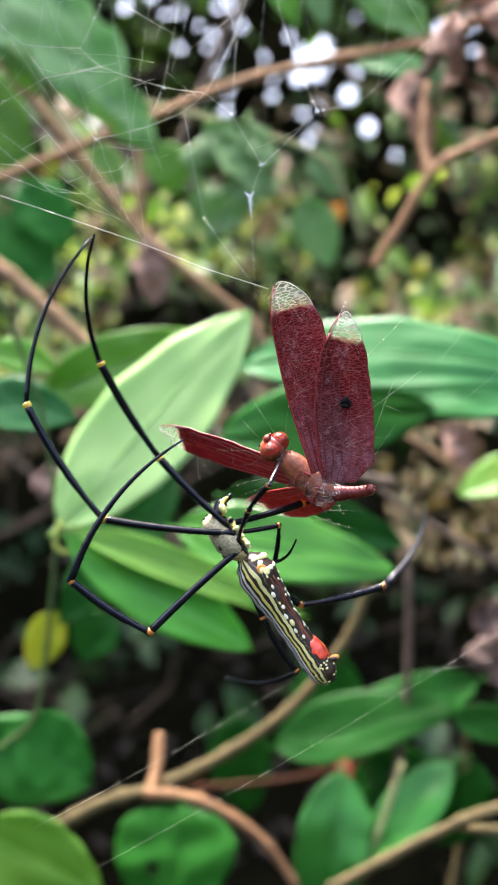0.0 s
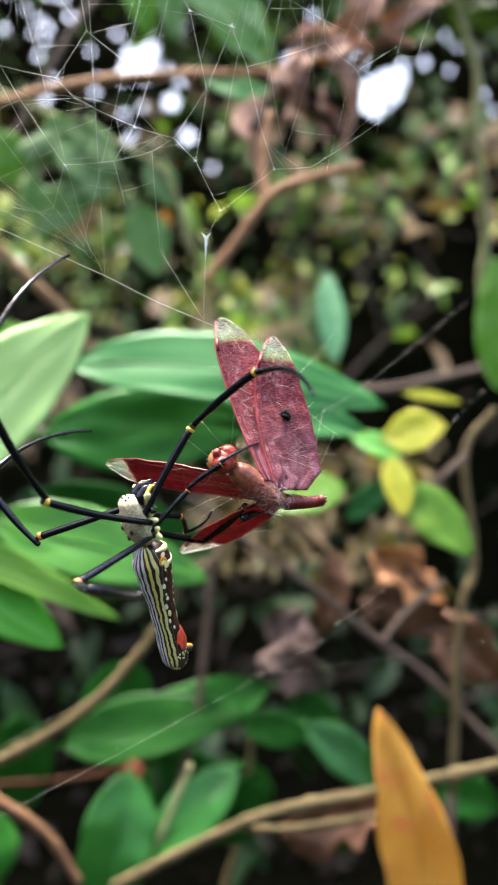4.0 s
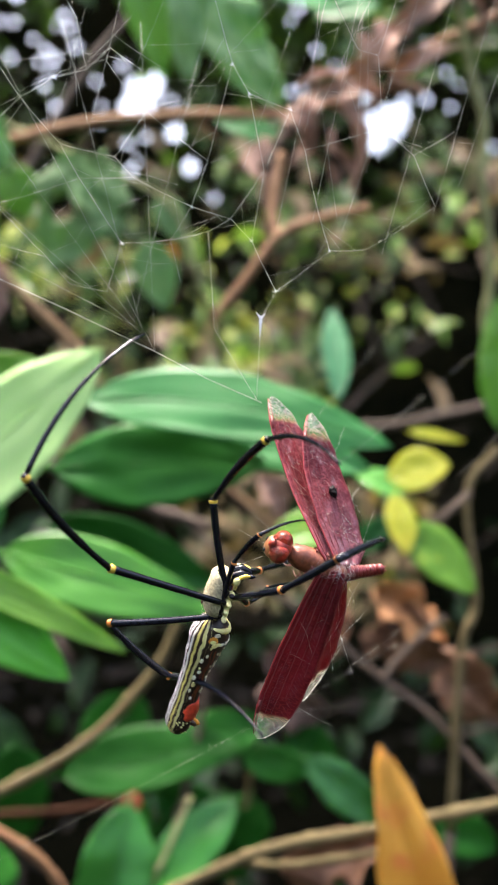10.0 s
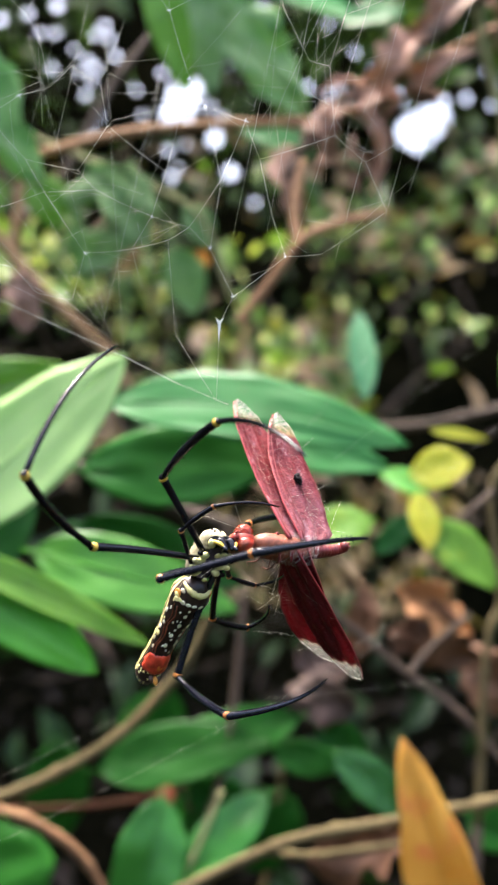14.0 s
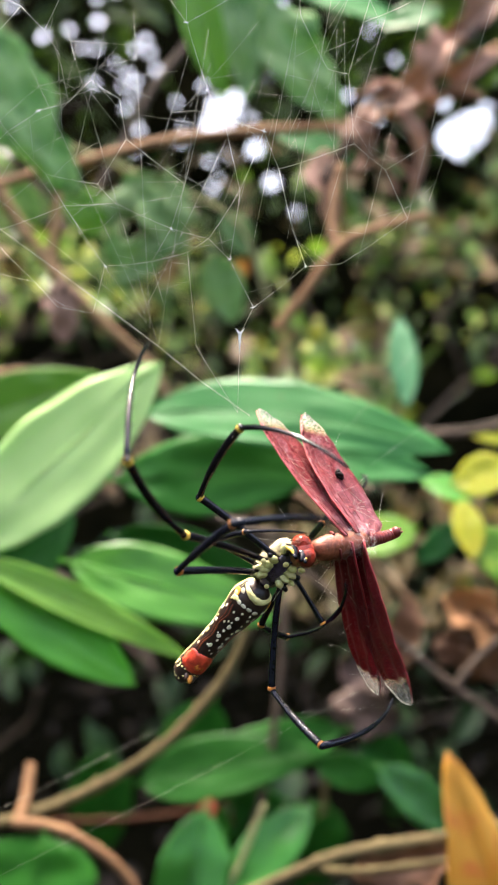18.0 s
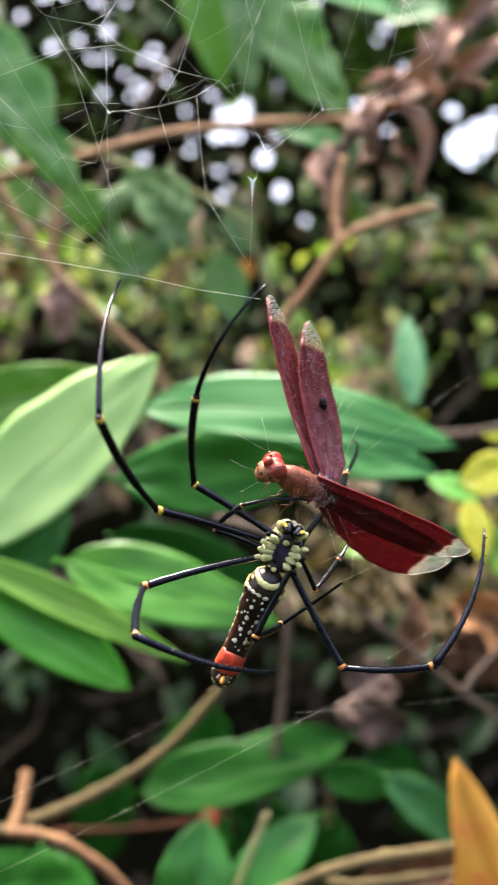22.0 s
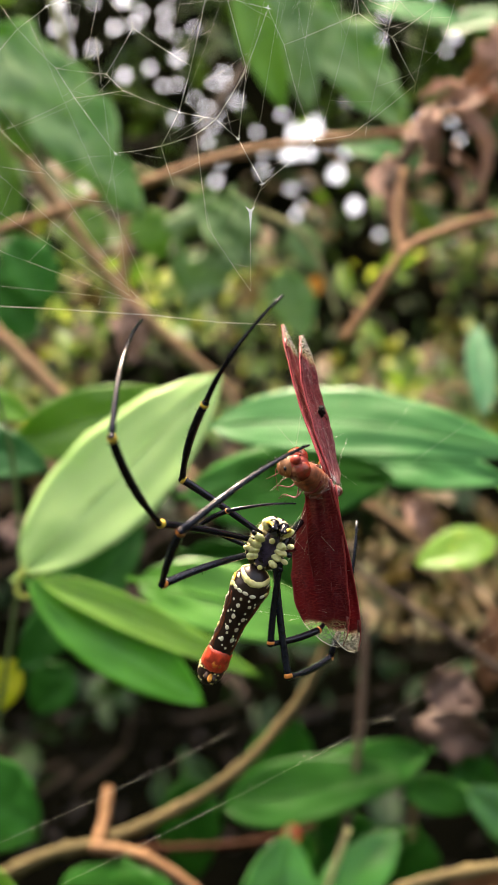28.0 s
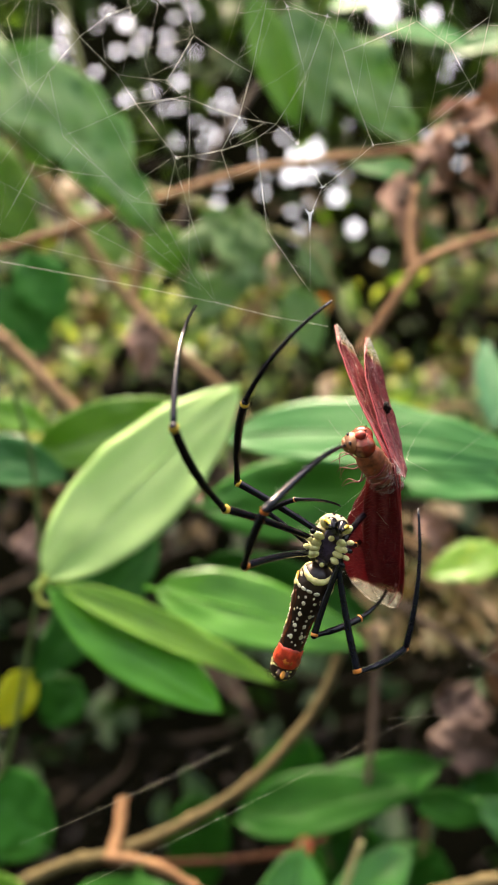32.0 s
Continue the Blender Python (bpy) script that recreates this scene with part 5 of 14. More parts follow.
    for p, q in zip(rings, rings[1:]):
        for k in range(36):
            bm.faces.new((p[k], p[(k + 1) % 36], q[(k + 1) % 36], q[k]))
    bm.faces.new(rings[0][::-1])
    bm.faces.new(rings[-1])
    bmesh.ops.recalc_face_normals(bm, faces=bm.faces)
    abdomen = part("abdomen", bm, M_ABD, root, "long dark abdomen, striped above and white-spotted below")

    def spot(name, s, angle, wide, long, mat, label=""):
        bm = bmesh.new()
        p, nv = on_abdomen(s, angle, 0.2)
        m = nv.to_track_quat("Z", "Y").to_matrix().to_4x4()
        bmesh.ops.create_uvsphere(bm, u_segments=10, v_segments=6, radius=1, matrix=Matrix.Translation(p) @ m @ Matrix.Diagonal((wide * U, wide * U, 1.0 * U, 1)))
        for v in bm.verts:
            v.co.y = p.y + (v.co.y - p.y) * long / wide
        part(name, bm, mat, abdomen, label)

    for row in range(9):
        s = 0.2 + 0.054 * row
        big = row % 2
        for k in (-1, 1):
            w = rng.uniform(3.3, 4.3) if big else rng.uniform(1.6, 2.6)
            spot("white_spot", s + rng.uniform(-0.012, 0.012), k * (15 + 4 * big) + rng.uniform(-6, 6), w, w * rng.uniform(1.1, 1.6), M_WSPOT)
            if rng.random() < 0.55:
                w = rng.uniform(1.3, 2.4)
                spot("white_spot", s + rng.uniform(-0.02, 0.02), k * rng.uniform(32, 44), w, w * 1.5, M_WSPOT)
    for side in (-1, 1):
        for k in range(9):
            w = rng.uniform(2.0, 4.0)
            spot("white_spot", 0.19 + 0.057 * k + rng.uniform(-0.012, 0.012), side * rng.uniform(72, 98), w, w * rng.uniform(1.2, 1.7), M_WSPOT if k % 3 else M_YSPOT)
        for k in range(15):
            spot("tail_dot", rng.uniform(0.85, 0.985), side * rng.uniform(6, 150), rng.uniform(1.4, 2.9), 2.2, M_YSPOT)
        spot("flank_spot", 0.12, side * 78, 9, 10, M_ORANGEP, "orange flank spot")
        spot("flank_spot", 0.085, side * 68, 6, 6, M_WSPOT, "white flank spot")
        spot("flank_spot", 0.155, side * 70, 6, 5, M_YSPOT, "yellow flank spot")
    # belts across the front of the belly, and the red patch before the spinnerets
    for s, half, w, mat in ((0.06, 92, 7.5, M_YSPOT),):
        bm = bmesh.new()
        pts = [on_abdomen(s + 0.012 * math.cos(radians(a * 2)), a, -0.4 * w)[0] for a in range(-half, half + 1, 8)]
        m = len(pts)
        tube(bm, pts, [w * U * (0.25 + 0.75 * math.sin(math.pi * (i + 0.5) / m)) * (1 + 0.25 * noise.noise((i * 0.7, s * 90, 2))) for i in range(m)], 8)
        part("belly_belt", bm, mat, abdomen, "pale yellow cross belt")
    for a in (-74, -58, -40, -13, 8, 27, 45, 60, 76):
        spot("belt_spot", 0.128 + 0.02 * math.cos(radians(a)) + rng.uniform(-0.006, 0.006), a + rng.uniform(-4, 4), rng.uniform(4.4, 6.4), rng.uniform(3.6, 5.0), M_WSPOT if abs(a) < 50 else M_YSPOT)
    for side in (-1, 1):
        for turn, w in ((52, 1.7), (64, 1.2)):
            bm = bmesh.new()
            pts = [on_abdomen(0.2 + 0.03 * i, side * (turn + 5 * math.sin(i * 0.9 + turn)), -0.3)[0] for i in range(17)]
            tube(bm, pts, [w * U * (1 + 0.5 * noise.noise((i * 0.8, turn, side))) for i in range(17)], 6)
            part("rusty_line", bm, M_SEAM, abdomen, "thin rusty line along the belly")
    bm = bmesh.new()
    grid = []
    for i in range(9):
        row = []
        for k in range(17):
            u, w = i / 4 - 1, k / 8 - 1
            u, w = u * math.sqrt(1 - w * w / 2.4), w * math.sqrt(1 - u * u / 2.4)
            e = 1 + 0.3 * noise.noise((u * 2.2, w * 2.2, 4.0))
            row.append(bm.verts.new(on_abdomen(0.77 + 0.085 * u * e, 84 * w * e, 0.8 + 4 * (1 - u * u) * (1 - w * w) + 0.8 * math.sin(k * 2.1 + i))[0]))
        grid.append(row)
    for p, q in zip(grid, grid[1:]):
        for k in range(16):
            bm.faces.new((p[k], p[k + 1], q[k + 1], q[k]))
    bmesh.ops.recalc_face_normals(bm, faces=bm.faces)
    bmesh.ops.solidify(bm, geom=bm.faces[:], thickness=0.6 * U)
    patch = part("red_patch", bm, M_REDP, abdomen, "glossy red patch before the tail")
    bm = bmesh.new()
    for _ in range(9):
        a, r = rng.uniform(0, 6.28), rng.uniform(0.1, 1)
        p, nv = on_abdomen(0.785 + 0.022 * r * math.cos(a), 17 * r * math.sin(a), 4.0 * (1 - 0.3 * r))
        blob(bm, p, (rng.uniform(3.5, 5.5) * U, rng.uniform(3.5, 5.5) * U, 1.5 * U), nv, 10)
    part("orange_knobs", bm, M_KNOB, patch, "orange knobs in the middle of the patch")
    for x in (-7, 7, 0):
        bm = bmesh.new()
        blob(bm, (x * U, -238 * U, (-31 if x else -36) * U), (5 * U, 5 * U, 9 * U), (0, -0.5, -1), 10)
        part("spinneret", bm, M_DBROWN if x else M_ORANGEP, root, "short blunt spinneret")
    bm = bmesh.new()
    tube(bm, [Vector((0, 6 * U, 0)), Vector((0, -12 * U, -2 * U))], [7 * U, 8 * U], 12)
    part("waist", bm, M_BLACK, root)
    return root


def bow(length, amount, n=12):
    return [Vector((0, s * length, amount * length * 4 * s * (1 - s))) for s in (i / n for i in range(n + 1))]


def build_leg(root, lengths, thick, band, blue):
    """The three long pieces of a leg, each along its own +y, with a bright band at the knees."""
    skin = M_BLUE if blue else M_BLACK
    rng = random.Random(int(sum(lengths)))
    made = []
    for name, length, r, arch in zip(("femur", "tibia", "metatarsus"), lengths, ((5.3, 6.7), (5.2, 6.4), (6.8, 1.9) if blue else (4.6, 2.2)), (0.02, 0.035, 0.09)):
        L = length * U
        pts = bow(L, arch, 16)
        n = len(pts) - 1
        radii = []
        for i in range(n + 1):
            s = i / n
            q = (r[0] + (r[1] - r[0]) * s) * thick * 0.97
            if name == "tibia":
                q *= 0.92 if 0.12 < s < 0.3 else 1 + 0.12 * math.sin(math.pi * s)
            radii.append(q * U)
        bm = bmesh.new()
        tube(bm, pts, radii, 12)
        blob(bm, pts[0], (radii[0] * 1.04,) * 3, None, 10)
        blob(bm, pts[-1], (radii[-1] * 1.04,) * 3, None, 10)
        ob = part(name, bm, skin, root)
        # short bristles
        bm = bmesh.new()
        for _ in range(int(length / (1.6 if blue and name == "metatarsus" else 4))):
            i = rng.randrange(2, n)
            a = rng.uniform(0, 6.28)
            d = Vector((math.cos(a), 0.5, math.sin(a))).normalized()
            tube(bm, [pts[i] + d * radii[i] * 0.7, pts[i] + d * (radii[i] + rng.uniform(3, 7) * U)], [0.5 * U, 0.15 * U], 3)
        part("bristle", bm, M_BLACK, ob)
        if name != "metatarsus":
            bm = bmesh.new()
            c = pts[-1]
            tube(bm, [pts[-2] * 0.5 + c * 0.5, pts[-2] * 0.25 + c * 0.75, c, c + (c - pts[-2]) * 0.2], [radii[-1] * 0.98, radii[-1] * 1.07, radii[-1] * 1.12, radii[-1] * 0.95], 12)
            part("joint_band", bm, band, ob, "bright band at the joint")
        made.append(ob)
    return made


def build_wing(parent, side, length, width, hind, rng, skin):
    """One wing from its hinge at the origin along side * x; leading edge towards +y."""
    folded = skin is M_OFF_HINDWING  # its broad base is tucked under the forewing
    n, across = 56, 16

    def place(s, u):
        """s along the wing, u across it from the leading edge (0) to the trailing edge (1)."""
        lead = 6 + (20 if hind and not folded else 7) * math.sin(math.pi * s)
        if hind:
            back = width * ((0.3 + 0.85 * math.sin(math.pi * (0.05 + 0.7 * s))) if folded else (1.22 - 0.12 * s - 0.55 * s * s) * min(1, 0.6 + s * 3.2))
        else:
            back = width * (0.45 + 0.6 * math.sin(math.pi * (0.12 + 0.62 * s)))
        back *= 1 + 0.012 * math.sin(s * 41 + width) * u
        y = lead - u * (lead + back * 0.93)
        if s > 0.74:
            mid = -0.22 * width
            y = mid + (y - mid) * (math.sqrt(max(0.0, 1 - ((s - 0.74) / 0.26) ** 2)) * 0.98 + 0.02)
        x = s * length
        z = 2.4 * math.sin(u * 16) * (1 - s * 0.5) + 9 * math.sin(s * 2.6) * (u - 0.5) + 16 * s * s
        z += 4 * noise.noise((s * 4.0, u * 1.7, width)) + 2.2 * noise.noise((s * 15.0, u * 6.0, width))
        return Vector((side * x, y, z)) * U

    bm = bmesh.new()
    grid = [[bm.verts.new(place(i / n, k / across)) for k in range(across + 1)] for i in range(n + 1)]
    for i in range(n):
        for k in range(across):
            bm.faces.new((grid[i][k], grid[i][k + 1], grid[i + 1][k + 1], grid[i + 1][k]))
    bmesh.ops.recalc_face_normals(bm, faces=bm.faces)
    bmesh.ops.solidify(bm, geom=bm.faces[:], thickness=0.35 * U)
    wing = part("hindwing" if hind else "forewing", bm, skin, parent, "dark red net-veined wing with a clear tip")
    # main veins
    for u, r, end in ((0.0, 1.6, 0.985), (0.1, 1.1, 0.97), (0.24, 0.8, 0.9), (0.4, 0.7, 0.85), (0.58, 0.6, 0.75), (0.78, 0.55, 0.6)):
        bm = bmesh.new()
        pts = [place(s, u + 0.06 * s * (u > 0.2)) + Vector((0, 0, 0.4 * U)) for s in (end * i / 14 for i in range(15))]
        tube(bm, pts, [r * U * (1.25 - 0.7 * i / 14) for i in range(15)], 6)
        part("vein", bm, M_EDGE if u < 0.05 else M_VEIN, wing)
    # the rim, pale round the clear tip
    for name, s0, s1, mat in (("rim", 0.03, 0.84, M_VEIN), ("tip_rim", 0.84, 1.0, M_RIM)):
        bm = bmesh.new()
        tube(bm, [place(s0 + (s1 - s0) * i / 20, 1.0) for i in range(21)], [0.7 * U] * 21, 6)
        part(name, bm, mat, wing)
    bm = bmesh.new()
    for i in range(64):
        s = 0.1 + 0.0125 * i + rng.uniform(-0.004, 0.004)
        for a, b, lean in ((0.01, 0.1, 0.0), (0.11, 0.24, 0.006), (0.26, 0.4, -0.006), (0.44, 0.6, 0.01)):
            if rng.random() < 0.6:
                tube(bm, [place(s, a), place(s + lean, b)], [0.32 * U, 0.3 * U], 4)
        if i % 2:
            tube(bm, [place(s, 0.66), place(s + 0.02, 0.8), place(s + 0.05, 0.97)], [0.34 * U, 0.3 * U, 0.22 * U], 4)
    part("cross_vein", bm, M_VEIN, wing)
    bm = bmesh.new()
    tube(bm, [place(0.80, 0.04) + Vector((0, 0, 0.6 * U)), place(0.87, 0.05) + Vector((0, 0, 0.6 * U))], [3.0 * U, 2.6 * U], 8)
    part("wing_mark", bm, M_DRED, wing, "small red mark at the leading edge")
    # loose silk wound over the wing
    bm = bmesh.new()
    for _ in range((34 if hind else 24) if skin in (M_FOREWING, M_HINDWING) else 3):
        s = rng.uniform(0.15, 0.95)
        p, q = place(s, rng.uniform(-0.02, 0.5)), place(min(1, max(0.05, s + rng.uniform(-0.16, 0.16))), rng.uniform(0.55, 1.02))
        mid = (p + q) / 2 + Vector((rng.uniform(-9, 9) * U, rng.uniform(-4, 4) * U, rng.choice((-1, 1)) * rng.uniform(2, 5) * U))
        tube(bm, spline([p, mid, q], 4), [rng.uniform(0.07, 0.15) * U] * 9, 4)
    part("silk_wrapping", bm, M_SILK, wing, "white silk threads wound round the wing")
    for _ in range(5):
        p = place(rng.uniform(0.1, 0.98), 1.0)
        q = p + Vector((side * rng.uniform(-60, 110), rng.uniform(-100, -15), rng.uniform(-40, 40))) * U
        bm = bmesh.new()
        tube(bm, [p, (p + q) / 2 + Vector((0, 0, rng.uniform(-5, 5) * U)), q], [0.15 * U, 0.12 * U, 0.08 * U], 4)
        for u in (0.35, 0.6, 0.85):
            if rng.random() < 0.6:
                blob(bm, p.lerp(q, u), (0.8 * U,) * 3, None, 6)
        part("stray_thread", bm, M_SILK, wing)
    return wing, place


def build_dragonfly():
    rng = random.Random(8)
    root = thing("dragonfly", (0, 0.2, 1.2), "dead red dragonfly with dark red wings, caught in the web", "dragonfly")
    bm = bmesh.new()
    lathe(bm, [(y * U, r * U, l * U) for y, r, l in ((-36, 12, -2), (-26, 18, -4), (-6, 22, -6), (18, 23.5, -7), (38, 23, -8), (56, 22, -8), (68, 18, -7), (80, 10, -6))], 22, 0, 1.12)
    for v in bm.verts:
        v.co += v.co.normalized() * 2.2 * U * noise.noise(v.co / (16 * U))
    thorax = part("thorax", bm, M_DTAN, root, "tan and reddish-brown thorax")
    bm = bmesh.new()
    for _ in range(150):
        a, y = rng.uniform(0, 6.28), rng.uniform(-30, 72)
        r = 12 + 12 * math.sin(math.pi * (y + 36) / 120)
        d = Vector((math.cos(a), rng.uniform(-0.3, 0.8), math.sin(a))).normalized()
        p = Vector((r * math.cos(a), y, r * 1.1 * math.sin(a) - 6))
        tube(bm, [p * U, (p + d * rng.uniform(4, 9)) * U], [0.36 * U, 0.1 * U], 3)
    part("thorax_hair", bm, M_HAIR, thorax, "pale brown hair")
    for side in (1, -1):
        for y, w in ((36, 4), (12, 5), (-10, 4)):
            bm = bmesh.new()
            pts = [Vector((side * x * U, (y - dy) * U, z * U)) for x, dy, z in ((15, 0, 14), (26, 6, -4), (20, 14, -26))]
            tube(bm, spline(pts, 5), [w * 0.6 * U] * 11, 8)
            part("side_stripe", bm, M_DRED, thorax, "reddish side stripe")
    # silk wound round the body between the wing roots
    bm = bmesh.new()
    for _ in range(80):
        y, a, k = rng.uniform(-40, 22), rng.uniform(0, 6.28), rng.uniform(0.82, 1.06)
        pts = [Vector((28 * k * math.cos(a + 0.45 * i), y + rng.uniform(-16, 16), 31 * k * math.sin(a + 0.45 * i) - 5)) * U for i in range(5)]
        tube(bm, spline(pts, 4), [rng.uniform(0.05, 0.1) * U] * 17, 4)
    part("silk_wrapping", bm, M_TUFT, root, "white silk threads wound round the body")
    # head with eyes and face
    bm = bmesh.new()
    blob(bm, (0, 99 * U, -6 * U), (24 * U, 21 * U, 23 * U), None, 20)
    blob(bm, (0, 84 * U, -6 * U), (7 * U, 12 * U, 7 * U), None, 10)
    head = part("head", bm, M_DFACE, root, "glossy red head")
    for side in (1, -1):
        bm = bmesh.new()
        blob(bm, (side * 10.5 * U, 99 * U, -3 * U), (18.5 * U, 20 * U, 22 * U), (side * 0.45, 0, 1), 24)
        part("eye", bm, M_EYE, head, "large dark red eye")
        bm = bmesh.new()
        tube(bm, [Vector((side * 5 * U, 106 * U, 4 * U)), Vector((side * 10 * U, 126 * U, 18 * U))], [1.0 * U, 0.3 * U], 6)
        part("antenna", bm, M_BLACK, head)
    bm = bmesh.new()
    blob(bm, (0, 118 * U, 2 * U), (9 * U, 8 * U, 10 * U), None, 14)
    for _ in range(9):
        blob(bm, (rng.uniform(-9, 9) * U, rng.uniform(112, 121) * U, rng.uniform(-6, 14) * U), (rng.uniform(1.5, 3.5) * U,) * 3, None, 7)
    part("brow", bm, M_DFACE, head, "knobbly red brow between the eyes")
    bm = bmesh.new()
    blob(bm, (0, 106 * U, -17 * U), (22 * U, 17 * U, 17 * U), None, 16)
    blob(bm, (0, 108 * U, -28 * U), (16 * U, 12 * U, 9 * U), None, 12)
    part("face", bm, M_FACE, head, "yellowish face")
    for side in (1, -1):
        bm = bmesh.new()
        blob(bm, (side * 10 * U, 120.5 * U, -19 * U), (4.5 * U, 3 * U, 2.6 * U), None, 8)
        part("face_mark", bm, M_BLACK, head, "black mark on the face")
    # the tail hinges at the thorax: a base and nine rings
    bm = bmesh.new()
    blob(bm, (0, -4 * U, -2 * U), (13 * U, 14 * U, 12 * U), None, 12)
    tail = part("tail", bm, M_DTAIL, root, "short red tail")
    y = -8
    for i in range(9):
        L = (8, 8, 8, 8, 8, 7, 7, 6, 6)[i]
        r = (15, 15, 14, 12.5, 12, 11.5, 11, 11, 10.5)[i]
        bm = bmesh.new()
        rise = 0.9 * max(0, i - 4) ** 1.7
        lathe(bm, [((y - s * L) * U, r * k * U, (-2 + rise + s * 1.2 * max(0, i - 4) ** 0.7) * U) for s, k in ((0, 0.96), (0.15, 1.0), (0.6, 1.0), (0.92, 0.99), (1.02, 0.96))], 16, 0, 0.9)
        part("tail_ring", bm, M_DTAIL, tail)
        y -= L
    bm = bmesh.new()
    blob(bm, (0, (y + 1) * U, 13 * U), (11 * U, 9 * U, 11 * U), None, 12)
    for side in (1, -1):
        tube(bm, [Vector((side * 3 * U, (y - 2) * U, 16 * U)), Vector((side * 3.5 * U, (y - 8) * U, 22 * U))], [3.0 * U, 1.4 * U], 8)
    part("tail_tip", bm, M_DTAIL, tail, "blunt dark red tail tip")
    # six thin legs drawn up under the thorax
    for side in (1, -1):
        for y, out in ((48, 26), (32, 32), (16, 36)):
            bm = bmesh.new()
            pts = [Vector((side * a * U, b * U, c * U)) for a, b, c in ((7, y, -30), (out * rng.uniform(0.4, 0.9), y + rng.uniform(2, 14), -40), (out * rng.uniform(0.3, 0.9), y + rng.uniform(-8, 26), -58), (out * rng.uniform(0.1, 0.7), y + rng.uniform(-20, 22), rng.uniform(-84, -66)))]
            tube(bm, spline(pts, 5), [1.7 * U - 0.09 * U * i for i in range(16)], 7)
            part("leg", bm, M_DLEG, root)
    # stray silk threads round the head and thorax
    for _ in range(6):
        p = Vector((rng.uniform(-24, 24), rng.uniform(20, 112), rng.uniform(-24, 20)))
        q = p + Vector((rng.uniform(-60, 60), rng.uniform(10, 90), rng.uniform(-30, 60)))
        bm = bmesh.new()
        tube(bm, [p * U, p.lerp(q, 0.5) * U + Vector((0, 0, rng.uniform(-4, 4) * U)), q * U], [0.1 * U] * 3, 4)
        part("stray_thread", bm, M_SILK, root)
    wings = {}
    for key, side in (("near", 1), ("off", -1)):
        wings[key + "_fore"], _ = build_wing(root, side, 342, 84 if key == "near" else 66, False, rng, M_FOREWING if key == "near" else M_OFF_FOREWING)
        wings[key + "_hind"], place = build_wing(root, side, 304, 78 if key == "near" else 98, True, rng, M_HINDWING if key == "near" else M_OFF_HINDWING)
        if key == "near":
            bm = bmesh.new()
            p = place(0.46, 0.5) + Vector((0, 0, 4 * U))
            for _ in range(7):
                blob(bm, p + Vector([rng.uniform(-9, 9) * U for _ in range(2)] + [rng.uniform(-3, 5) * U]), (rng.uniform(5, 9) * U, rng.uniform(3.5, 7) * U, 4 * U), Vector((rng.uniform(-1, 1), rng.uniform(-1, 1), 0.4)), 8)
            for _ in range(6):
                d = Vector((rng.uniform(-1, 1), rng.uniform(-1, 1), 0.3)).normalized()
                tube(bm, [p, p + d * 18 * U], [0.8 * U, 0.4 * U], 5)
            part("dark_scrap", bm, M_SCRAP, wings[key + "_hind"], "small black scrap stuck to the wing")
    return root, wings, tail


def thread(bm, a, b, r=0.55, sag=0.02, n=5):
    a, b = Vector(a), Vector(b)
    drop = Vector((0, 0, -sag * (b - a).length))
    tube(bm, [a.lerp(b, i / n) + drop * 4 * (i / n) * (1 - i / n) for i in range(n + 1)], [r * U] * (n + 1), 4)


def beads(bm, a, b, rng, gap=0.004, size=1.2):
    a, b = Vector(a), Vector(b)
    n = int((b - a).length / gap)
    for i in range(n):
        if rng.random() < 0.45:
            p = a.lerp(b, (i + rng.random()) / max(1, n))
            blob(bm, p, (size * U * rng.uniform(0.6, 1.3),) * 3, None, 6)


